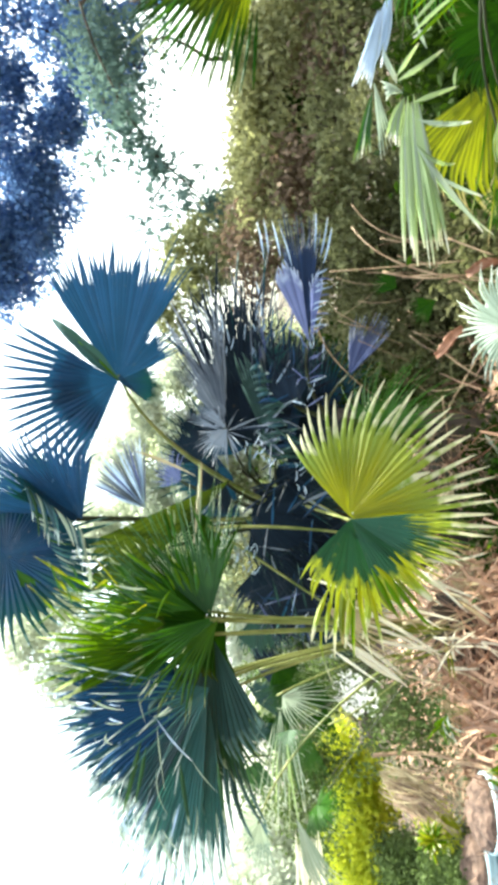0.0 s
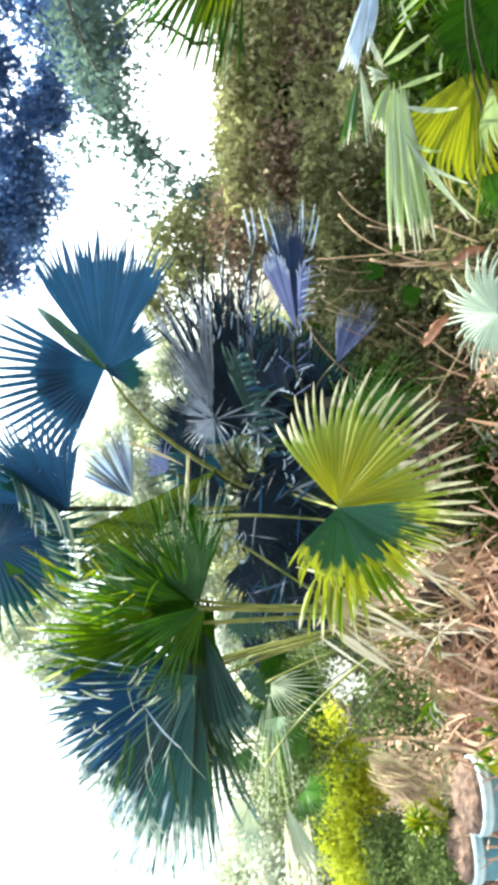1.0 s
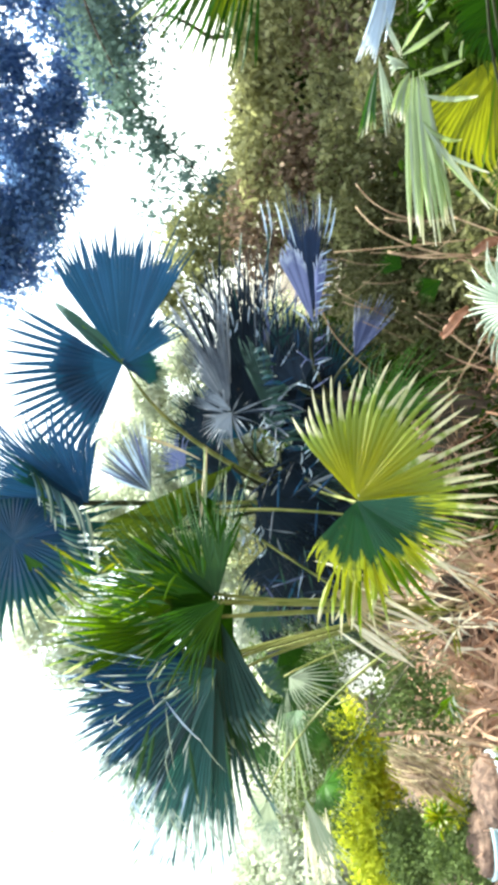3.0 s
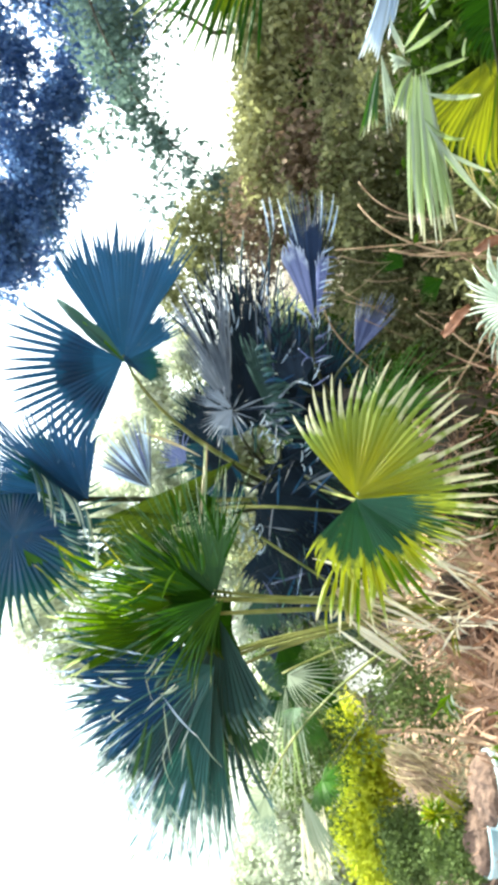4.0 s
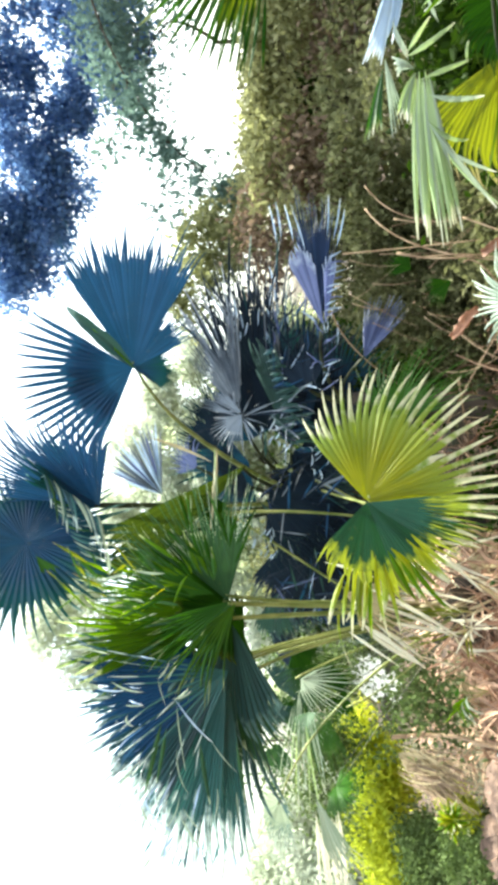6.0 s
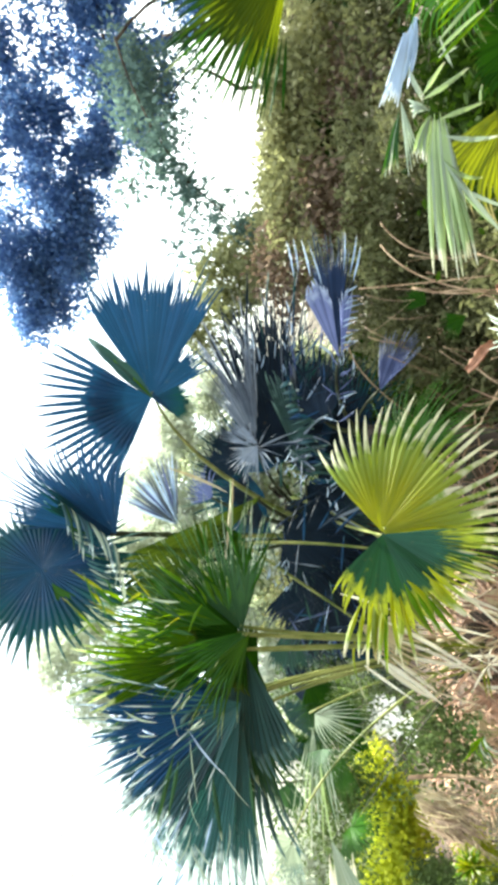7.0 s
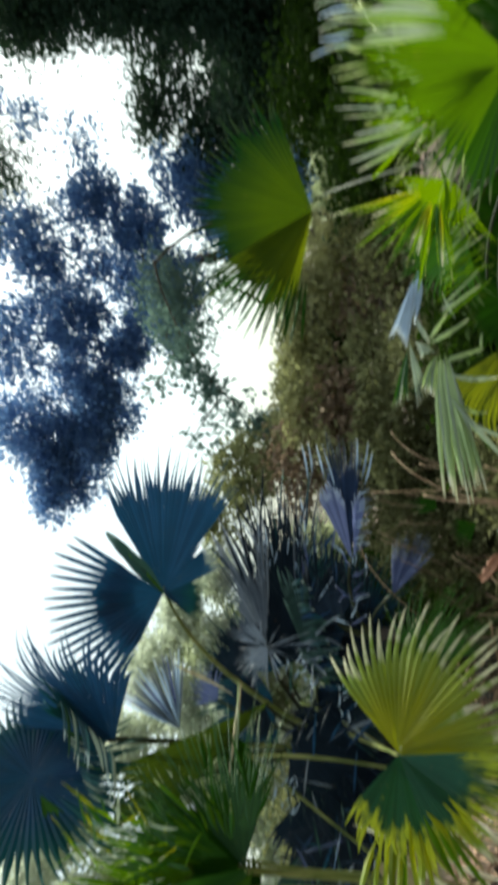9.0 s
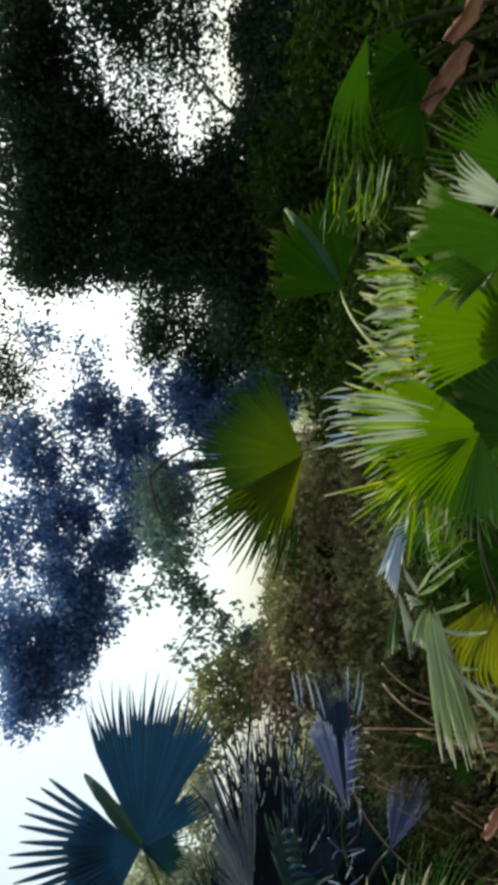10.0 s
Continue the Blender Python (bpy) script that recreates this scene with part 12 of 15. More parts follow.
leaflet(near, M_ICE, (1.96, 2.865, 1.055), (1.807, 2.948, 1.1), (1.677, 3.032, 1.161), 0.0123, (-0.36, -0.85, 0.39), 0.3)
leaflet(near, M_ICE, (1.96, 2.866, 1.057), (1.806, 2.947, 1.092), (1.692, 3.022, 1.15), 0.0095, (-0.42, -0.87, 0.26), 0.3)
leaflet(near, M_ICE, (1.961, 2.867, 1.066), (1.806, 2.946, 1.083), (1.691, 3.019, 1.126), 0.0129, (-0.51, -0.85, -0.12), 0.3)
leaflet(near, M_ICE, (1.96, 2.865, 1.055), (1.805, 2.945, 1.075), (1.728, 2.998, 1.123), 0.0107, (-0.37, -0.85, 0.38), 0.3)
leaflet(near, M_ICE, (1.96, 2.866, 1.055), (1.804, 2.944, 1.067), (1.738, 2.989, 1.1), 0.0099, (-0.51, -0.84, -0.19), 0.3)
leaflet(near, M_ICE, (1.96, 2.865, 1.051), (1.803, 2.944, 1.058), (1.713, 3, 1.078), 0.0091, (-0.44, -0.86, 0.26), 0.3)
leaflet(near, M_ICE, (1.96, 2.865, 1.053), (1.803, 2.943, 1.05), (1.752, 2.977, 1.075), 0.013, (-0.48, -0.87, -0.09), 0.3)
leaflet(near, M_LUSH, (1.308, 2.43, 0.768), (1.088, 2.491, 0.771), (0.893, 2.574, 0.793), 0.0043, (-0.3, -0.92, 0.26), 0.5)
leaflet(near, M_LUSH, (1.31, 2.422, 0.748), (1.086, 2.487, 0.755), (0.88, 2.552, 0.708), 0.0045, (-0.27, -0.94, -0.21), 0.5)
leaflet(near, M_GREEN, (1.271, 2.434, 0.721), (1.084, 2.483, 0.74), (0.978, 2.515, 0.705), 0.007, (-0.27, -0.9, 0.34), 0.5)
leaflet(near, M_YELLOW, (1.246, 2.441, 0.703), (1.082, 2.479, 0.724), (0.766, 2.594, 0.724), 0.0048, (-0.31, -0.95, -0.04), 0.5)
leaflet(near, M_YELLOW, (1.248, 2.443, 0.715), (1.08, 2.475, 0.709), (0.98, 2.524, 0.736), 0.0077, (-0.17, -0.74, 0.65), 0.5)
frond(near, M_YELLOW, (1.34, 2.46, 0.77), (0.89, 2.65, 0.75), (-0.39, -0.91, 0.1), base=(1.64, 1.62, 0.92), half=60, n=28, split=0.6, thick=0.008, stalk=M_STALK_DARK)
frond(near, M_DEEP, (1.42, 2.17, 0.78), (1.19, 2.35, 0.9), (-0.61, -0.79, -0.06), base=(1.64, 1.62, 0.92), half=85, n=38, split=0.62, thick=0.008, stalk=M_STALK_DARK)
frond(near, M_GREEN, (1.01, 2.56, 0.6), (0.76, 2.67, 0.68), (-0.41, -0.91, -0.02), base=(1.64, 1.62, 0.92), half=60, n=26, split=0.45, thin=0.7, thick=0.008, stalk=M_STALK_DARK)
frond(near, M_PALE, (1.15, 2.21, 0.79), (0.93, 2.31, 0.76), (-0.38, -0.92, -0.04), base=(1.64, 1.62, 0.92), half=20, n=10, split=0.5, thick=0.008, stalk=M_STALK_DARK)
frond(near, M_SHEEN, (0.48, 2.72, 0.59), (0.43, 3.01, 0.76), (-0.32, -0.51, 0.8), base=(0.52, 3.01, 0.28), half=130, n=44, split=0.45, pleat=0.6, label='fan leaf with whitish gloss put into its colour', thick=0.008, stalk=M_STALK_DARK)


# ---- seedlings in the litter ----
young = thing("palm_seedling", "small green palm seedling rooted in the litter", "palm")
frond(young, M_GREEN, (-1.64, 4.02, 0.55), (-1.63, 4.02, 0.75), (0.02, -1, -0.01), base=(-1.64, 4.02, 0.35), half=60, n=12, split=0.12, thin=0.9, droop=0.2, thick=0.005)
frond(young, M_GREEN, (-1.67, 4, 0.52), (-1.81, 3.89, 0.58), (0.53, -0.83, -0.18), base=(-1.64, 4.02, 0.35), half=50, n=12, split=0.12, thin=0.9, droop=0.2, thick=0.005)
frond(young, M_GREEN, (-1.58, 4.04, 0.52), (-1.46, 4.05, 0.62), (-0.12, -0.95, 0.27), base=(-1.64, 4.02, 0.35), half=45, n=12, split=0.12, thin=0.9, droop=0.2, thick=0.005)
leaflet(young, M_LUSH, (-1.644, 3.977, 0.521), (-1.7, 3.945, 0.577), (-1.78, 3.91, 0.673), 0.006, (0.55, -0.82, 0.13), 0.6)
leaflet(young, M_LUSH, (-1.644, 3.977, 0.521), (-1.703, 3.951, 0.605), (-1.749, 3.918, 0.644), 0.006, (0.72, -0.63, 0.3), 0.6)
leaflet(young, M_LUSH, (-1.644, 3.977, 0.521), (-1.705, 3.955, 0.626), (-1.696, 3.934, 0.613), 0.006, (0.65, -0.76, 0), 0.6)
leaflet(young, M_LUSH, (-1.644, 3.977, 0.521), (-1.701, 3.947, 0.583), (-1.699, 3.926, 0.588), 0.006, (0.38, -0.86, -0.34), 0.6)
leaflet(young, M_LUSH, (-1.644, 3.977, 0.521), (-1.703, 3.952, 0.609), (-1.742, 3.902, 0.567), 0.006, (0.62, -0.78, 0.04), 0.6)
leaflet(young, M_LUSH, (-1.644, 3.977, 0.521), (-1.701, 3.947, 0.585), (-1.783, 3.878, 0.546), 0.006, (0.53, -0.58, 0.62), 0.6)
leaflet(young, M_ASH, (-1.644, 3.977, 0.521), (-1.702, 3.949, 0.594), (-1.747, 3.887, 0.517), 0.006, (0.66, -0.75, -0.05), 0.6)
leaflet(young, M_ASH, (-1.644, 3.977, 0.521), (-1.696, 3.937, 0.537), (-1.773, 3.869, 0.495), 0.006, (0.65, -0.76, -0.07), 0.6)
leaflet(young, M_LUSH, (-1.644, 3.977, 0.521), (-1.701, 3.946, 0.581), (-1.734, 3.879, 0.466), 0.006, (0.58, -0.73, 0.36), 0.6)
leaflet(young, M_ASH, (-1.644, 3.977, 0.521), (-1.699, 3.942, 0.559), (-1.711, 3.882, 0.439), 0.006, (0.69, -0.68, 0.23), 0.6)
herb = thing("herb", "low herb with pale mint-green leaves in the litter", "herb")
leaflet(herb, M_GREEN, (-0.128, 3.966, 0.152), (-0.095, 3.937, 0.217), (-0.062, 3.906, 0.281), 0.018, (0.27, -0.81, -0.52), 0.5)
leaflet(herb, M_ASH, (-0.128, 3.966, 0.152), (-0.172, 3.926, 0.194), (-0.215, 3.885, 0.236), 0.018, (0.79, -0.52, 0.32), 0.5)
leaflet(herb, M_ASH, (-0.128, 3.966, 0.152), (-0.04, 3.921, 0.169), (0.046, 3.874, 0.186), 0.018, (-0.49, -0.79, 0.36), 0.5)
leaflet(herb, M_ASH, (-0.128, 3.966, 0.152), (-0.136, 3.927, 0.194), (-0.143, 3.888, 0.235), 0.018, (0.74, -0.55, -0.39), 0.5)
leaflet(herb, M_GREEN, (-0.128, 3.966, 0.152), (-0.113, 3.939, 0.226), (-0.097, 3.911, 0.299), 0.018, (0.11, -0.92, -0.37), 0.5)
leaflet(herb, M_ASH, (-0.128, 3.966, 0.152), (-0.07, 3.937, 0.218), (-0.013, 3.907, 0.283), 0.018, (-0.27, -0.94, -0.19), 0.5)
leaflet(herb, M_ASH, (-0.128, 3.966, 0.152), (-0.042, 3.944, 0.235), (0.044, 3.918, 0.318), 0.018, (-0.56, -0.74, 0.36), 0.5)
leaflet(herb, M_ASH, (-0.128, 3.966, 0.152), (-0.142, 3.919, 0.169), (-0.156, 3.871, 0.186), 0.018, (0.91, -0.34, -0.23), 0.5)
leaflet(herb, M_GREEN, (-0.128, 3.966, 0.152), (-0.099, 3.924, 0.179), (-0.07, 3.881, 0.206), 0.018, (-0.78, -0.62, -0.14), 0.5)
leaflet(herb, M_GREEN, (-0.128, 3.966, 0.152), (-0.105, 3.93, 0.197), (-0.083, 3.892, 0.242), 0.018, (-0.73, -0.66, -0.18), 0.5)
leaflet(herb, M_ASH, (-0.128, 3.966, 0.152), (-0.062, 3.931, 0.198), (0.003, 3.894, 0.243), 0.018, (-0.56, -0.81, 0.16), 0.5)
leaflet(herb, M_GREEN, (-0.128, 3.966, 0.152), (-0.17, 3.935, 0.221), (-0.21, 3.903, 0.289), 0.018, (0.47, -0.87, -0.12), 0.5)
leaflet(herb, M_ASH, (-0.128, 3.966, 0.152), (-0.115, 3.925, 0.185), (-0.102, 3.884, 0.218), 0.018, (-0.2, -0.65, -0.73), 0.5)
leaflet(herb, M_GREEN, (-0.128, 3.966, 0.152), (-0.163, 3.942, 0.239), (-0.197, 3.915, 0.326), 0.018, (0.75, -0.65, 0.11), 0.5)
leaflet(herb, M_GREEN, (-0.128, 3.966, 0.152), (-0.026, 3.926, 0.181), (0.074, 3.882, 0.211), 0.018, (-0.31, -0.92, -0.26), 0.5)
leaflet(herb, M_GREEN, (-0.128, 3.966, 0.152), (-0.05, 3.937, 0.217), (0.027, 3.906, 0.281), 0.018, (-0.35, -0.93, -0.01), 0.5)
leaflet(herb, M_GREEN, (-0.427, 3.894, 0.16), (-0.395, 3.874, 0.246), (-0.362, 3.853, 0.332), 0.018, (-0.45, -0.89, -0.05), 0.5)
leaflet(herb, M_LUSH, (-0.427, 3.894, 0.16), (-0.495, 3.848, 0.203), (-0.561, 3.8, 0.246), 0.018, (0.29, -0.84, -0.47), 0.5)
leaflet(herb, M_DEEP, (-0.427, 3.894, 0.16), (-0.449, 3.869, 0.249), (-0.47, 3.843, 0.338), 0.018, (0.33, -0.92, -0.19), 0.5)
leaflet(herb, M_LUSH, (-0.427, 3.894, 0.16), (-0.531, 3.861, 0.255), (-0.632, 3.823, 0.35), 0.018, (0.29, -0.96, -0.05), 0.5)
leaflet(herb, M_GREEN, (-0.427, 3.894, 0.16), (-0.404, 3.858, 0.2), (-0.38, 3.821, 0.24), 0.018, (0.01, -0.73, -0.69), 0.5)
leaflet(herb, M_LUSH, (-0.427, 3.894, 0.16), (-0.477, 3.848, 0.196), (-0.524, 3.801, 0.231), 0.018, (0.72, -0.69, 0.07), 0.5)
leaflet(herb, M_GREEN, (-0.427, 3.894, 0.16), (-0.518, 3.852, 0.224), (-0.607, 3.807, 0.288), 0.018, (0.59, -0.74, 0.32), 0.5)
leaflet(herb, M_DEEP, (-0.427, 3.894, 0.16), (-0.534, 3.851, 0.227), (-0.638, 3.804, 0.294), 0.018, (0.29, -0.94, -0.18), 0.5)
leaflet(herb, M_LUSH, (-0.427, 3.894, 0.16), (-0.477, 3.866, 0.248), (-0.526, 3.835, 0.335), 0.018, (0.73, -0.66, 0.18), 0.5)
leaflet(herb, M_DEEP, (-0.427, 3.894, 0.16), (-0.49, 3.852, 0.213), (-0.552, 3.808, 0.266), 0.018, (0.2, -0.86, -0.47), 0.5)
def tuft(plant, at, reach, count, materials, seed):
    """A dense round tuft of short narrow blades on a stem."""
    rnd = random.Random(seed)
    at = Vector(at)
    stalk_of(plant, (at.x, at.y, rise(at.x, at.y) - 0.02), (at.x + 0.02, at.y, at.z * 0.5), at, 0.006, M_STALK)
    for k in range(count):
        d = Vector((rnd.gauss(0, 1), rnd.gauss(0, 1), rnd.gauss(0.3, 1))).normalized()
        r = reach * rnd.uniform(0.6, 1.15)
        a = at + d * r * 0.15
        leaflet(plant, rnd.choice(materials), a, a + d * r * 0.5 + Vector((0, 0, 0.15 * r)), at + d * r, reach * rnd.uniform(0.06, 0.11), Vector((d.y, -d.x, 0.6)), 0.8)


sprout = thing("herb", "dense spiky yellow-green plant beside the planters", "herb")
tuft(sprout, (-2.53, 4.19, 0.55), 0.125, 90, (M_BRIGHT, M_LUSH, M_YELLOW, M_BRIGHT), 61)


weed = thing("herb", "leafy green weed behind the planter", "herb")
leaflet(weed, M_GREEN, (-1.833, 3.618, 0.262), (-1.82, 3.619, 0.313), (-1.812, 3.63, 0.37), 0.0151, (0.74, -0.67, -0.07), 0.5)
leaflet(weed, M_GREEN, (-1.628, 3.693, 0.201), (-1.653, 3.679, 0.256), (-1.683, 3.674, 0.317), 0.0141, (0.22, -0.97, -0.05), 0.5)
leaflet(weed, M_LUSH, (-1.89, 3.605, 0.309), (-1.864, 3.609, 0.352), (-1.843, 3.623, 0.399), 0.0133, (0.72, -0.65, -0.24), 0.5)
leaflet(weed, M_BRIGHT, (-1.809, 3.612, 0.212), (-1.823, 3.601, 0.265), (-1.842, 3.6, 0.325), 0.0153, (0.87, -0.45, 0.2), 0.5)
leaflet(weed, M_LUSH, (-1.837, 3.602, 0.223), (-1.835, 3.599, 0.279), (-1.839, 3.608, 0.344), 0.0116, (0.79, -0.61, 0.04), 0.5)
leaflet(weed, M_BRIGHT, (-1.577, 3.716, 0.201), (-1.55, 3.719, 0.244), (-1.527, 3.733, 0.291), 0.016, (0.44, -0.9, -0.06), 0.5)
leaflet(weed, M_BRIGHT, (-1.573, 3.715, 0.195), (-1.55, 3.721, 0.249), (-1.532, 3.738, 0.311), 0.0166, (0.67, -0.74, -0.09), 0.5)
leaflet(weed, M_BRIGHT, (-1.769, 3.629, 0.206), (-1.789, 3.613, 0.252), (-1.813, 3.606, 0.3), 0.0146, (0.81, -0.54, 0.24), 0.5)
leaflet(weed, M_BRIGHT, (-1.664, 3.686, 0.227), (-1.638, 3.69, 0.269), (-1.617, 3.703, 0.314), 0.0147, (0.71, -0.66, -0.25), 0.5)
leaflet(weed, M_GREEN, (-1.828, 3.631, 0.292), (-1.848, 3.613, 0.339), (-1.872, 3.605, 0.388), 0.0135, (0.84, -0.47, 0.26), 0.5)
leaflet(weed, M_BRIGHT, (-1.716, 3.668, 0.243), (-1.708, 3.669, 0.301), (-1.704, 3.682, 0.37), 0.009, (-0.15, -0.98, 0.12), 0.5)
leaflet(weed, M_BRIGHT, (-1.82, 3.636, 0.294), (-1.815, 3.633, 0.347), (-1.815, 3.641, 0.409), 0.0162, (0.1, -0.99, 0.04), 0.5)
leaflet(weed, M_BRIGHT, (-1.579, 3.709, 0.186), (-1.562, 3.709, 0.229), (-1.548, 3.719, 0.274), 0.016, (0.23, -0.97, 0.03), 0.5)
leaflet(weed, M_GREEN, (-1.691, 3.678, 0.237), (-1.688, 3.675, 0.291), (-1.691, 3.683, 0.353), 0.013, (0.31, -0.95, 0.04), 0.5)
leaflet(weed, M_BRIGHT, (-1.871, 3.597, 0.257), (-1.854, 3.6, 0.308), (-1.843, 3.614, 0.367), 0.0165, (0.61, -0.79, -0.03), 0.5)
leaflet(weed, M_LUSH, (-1.621, 3.713, 0.249), (-1.636, 3.706, 0.314), (-1.656, 3.711, 0.392), 0.0106, (-0.15, -0.99, -0.05), 0.5)
leaflet(weed, M_LUSH, (-1.621, 3.712, 0.246), (-1.632, 3.704, 0.301), (-1.647, 3.706, 0.362), 0.0143, (0.11, -0.99, -0.03), 0.5)
leaflet(weed, M_BRIGHT, (-1.846, 3.624, 0.298), (-1.815, 3.633, 0.347), (-1.789, 3.652, 0.403), 0.0098, (0.41, -0.91, 0.02), 0.5)
leaflet(weed, M_GREEN, (-1.684, 3.667, 0.196), (-1.7, 3.656, 0.253), (-1.722, 3.656, 0.317), 0.0095, (0.62, -0.77, 0.13), 0.5)
leaflet(weed, M_GREEN, (-1.715, 3.669, 0.244), (-1.741, 3.653, 0.298), (-1.772, 3.646, 0.357), 0.0111, (0.49, -0.87, 0.06), 0.5)
leaflet(weed, M_BRIGHT, (-1.599, 3.698, 0.18), (-1.6, 3.694, 0.231), (-1.606, 3.699, 0.288), 0.0104, (-0.11, -0.99, 0), 0.5)
leaflet(weed, M_LUSH, (-1.767, 3.655, 0.274), (-1.789, 3.64, 0.33), (-1.816, 3.635, 0.392), 0.0108, (0.46, -0.89, 0.04), 0.5)
leaflet(weed, M_BRIGHT, (-1.544, 3.739, 0.227), (-1.501, 3.749, 0.272), (-1.461, 3.77, 0.322), 0.0166, (0.29, -0.96, 0.07), 0.5)
leaflet(weed, M_BRIGHT, (-1.597, 3.714, 0.22), (-1.58, 3.717, 0.273), (-1.568, 3.73, 0.333), 0.0132, (0.04, -0.99, 0.14), 0.5)
leaflet(weed, M_BRIGHT, (-1.901, 3.578, 0.249), (-1.877, 3.583, 0.295), (-1.859, 3.598, 0.347), 0.0151, (0.73, -0.66, -0.17), 0.5)
leaflet(weed, M_BRIGHT, (-1.651, 3.702, 0.253), (-1.628, 3.703, 0.296), (-1.61, 3.715, 0.34), 0.0103, (-0.31, -0.91, 0.28), 0.5)
stalk_of(weed, (-1.711, 3.679, 0.266), (-1.738, 3.668, 0.238), (-1.742, 3.646, 0.152), 0.006, M_STALK)


def palm_trunk(palm, foot, top, radius, material, boots=26, seed=5):
    """A short palm stem wrapped in old leaf bases."""
    rnd = random.Random(seed)
    path = curve_points((foot[0], foot[1], rise(foot[0], foot[1]) - 0.08), (foot[0] * 0.6 + top[0] * 0.4, foot[1] * 0.6 + top[1] * 0.4, (foot[2] + top[2]) / 2), top, 9)
    v, f = tube(path, [radius * rnd.uniform(0.92, 1.08) * (1.15 - 0.03 * i) for i in range(10)], 12)
    stem = mesh_of("trunk", v, f, material, palm, smooth=True)
    for k in range(boots):
        s = path[int(k / boots * 9.5)]
        a = k * 2.4
        o = Vector((math.cos(a), math.sin(a), 0))
        p = s + o * radius * 0.9
        e = p + o * radius * 0.8 + Vector((0, 0, radius * rnd.uniform(1.0, 2.2)))
        v, f = tube(curve_points(p, (p + e) / 2 + o * radius * 0.3, e, 4), [radius * x for x in (0.42, 0.36, 0.28, 0.22, 0.14)], 6, 0.4)
        mesh_of("leaf_base", v, f, material, stem)


palm_trunk(clump, (-1.18, 4.23, 0), (-1.18, 4.22, 0.49), 0.13, M_BOOT, 20)
palm_trunk(tall, (-0.65, 4.8, 0), (-0.59, 4.97, 1.42), 0.17, M_BOOT, 40)
palm_trunk(grey, (0.09, 4.43, 0), (0.17, 4.53, 1.14), 0.075, M_BOOT, 16)
palm_trunk(near, (1.64, 1.69, 0), (1.64, 1.63, 0.94), 0.075, M_RED, 10)
stalk_of(tall, (-0.562, 4.244, 1.993), (-0.522, 4.273, 1.55), (-0.622, 4.315, 0.916), 0.012, M_STALK)
stalk_of(tall, (-0.434, 4.335, 2.192), (-0.812, 4.328, 1.627), (-1.191, 4.206, 1.006), 0.011, M_STALK)
stalk_of(clump, (-1.345, 3.753, 1.914), (-1.213, 3.917, 1.382), (-1.139, 4.028, 0.543), 0.0092, M_STALK)
stalk_of(clump, (-1.164, 3.922, 1.86), (-1.162, 4.037, 1.377), (-1.133, 4.03, 0.542), 0.0079, M_STALK)
stalk_of(clump, (-1.353, 3.873, 1.654), (-1.271, 3.996, 1.24), (-1.104, 4.029, 0.508), 0.0092, M_STALK)
stalk_of(clump, (-1.523, 3.918, 1.554), (-1.366, 3.964, 1.243), (-1.139, 4.028, 0.543), 0.0079, M_STALK)
stalk_of(clump, (-1.125, 4.027, 1.974), (-1.047, 4.07, 1.446), (-1.127, 4.047, 0.607), 0.0079, M_STALK)
stalk_of(clump, (-1.703, 3.941, 1.246), (-1.602, 3.953, 0.971), (-1.204, 4.01, 0.547), 0.0066, M_STALK)
stalk_of(tall, (-0.421, 4.584, 1.431), (-0.488, 4.465, 1.202), (-0.455, 3.854, 1.116), 0.01, M_STALK)
stalk_of(tall, (-0.268, 4.695, 1.672), (-0.382, 4.585, 1.351), (-0.52, 4.247, 1.072), 0.012, M_STALK)
sheath(near, (2.75, 1.08, 1.14), (2.83, 0.86, 1.02), 0.07, (-0.75, -0.53, 0.39), M_RED, 1)
sheath(near, (2.85, 0.87, 1.08), (2.91, 0.69, 1), 0.06, (-0.95, -0.23, -0.2), M_RED, 2)
sheath(near, (1.49, 1.4, 1.07), (1.42, 1.39, 0.92), 0.06, (-0.55, -0.79, 0.28), M_RED, 3)
sheath(grey, (0.5, 3.77, 0.65), (0.64, 3.71, 0.5), 0.06, (-0.01, -0.93, 0.36), M_RED, 4)
sheath(grey, (0.94, 3.65, 0.51), (0.99, 3.59, 0.35), 0.05, (-0.25, -0.93, 0.28), M_RED, 5)
stalk_of(grey, (1.344, 4.082, 1.086), (1.002, 3.98, 0.894), (0.886, 3.672, 0.257), 0.0061, M_STALK_DRY)
stalk_of(grey, (1.468, 4.039, 1.09), (1.25, 4.008, 0.957), (1.194, 3.892, 0.709), 0.0054, M_STALK_DRY)
stalk_of(grey, (0.733, 4.167, 1.293), (0.458, 4.284, 1.213), (0.122, 4.305, 0.621), 0.0054, M_STALK_DRY)
stalk_of(grey, (1.069, 4.089, 1.226), (1.054, 3.978, 0.962), (1.024, 3.711, 0.495), 0.0054, M_STALK_DRY)
stalk_of(grey, (0.911, 3.762, 0.577), (0.995, 3.718, 0.493), (0.508, 3.655, 0.262), 0.0054, M_STALK_DRY)
stalk_of(grey, (0.461, 3.975, 0.425), (0.474, 3.935, 0.294), (0.495, 3.89, 0.169), 0.0018, M_STALK_DRY)
stalk_of(grey, (1.183, 3.938, 0.944), (1.21, 3.91, 0.821), (1.17, 3.897, 0.696), 0.0016, M_STALK_DRY)
stalk_of(grey, (0.76, 4.069, 1.174), (0.708, 4.066, 1.055), (0.712, 4.049, 0.938), 0.0029, M_STALK_DRY)
stalk_of(grey, (0.683, 4.016, 0.724), (0.569, 3.991, 0.536), (0.388, 3.962, 0.352), 0.0022, M_STALK_DRY)
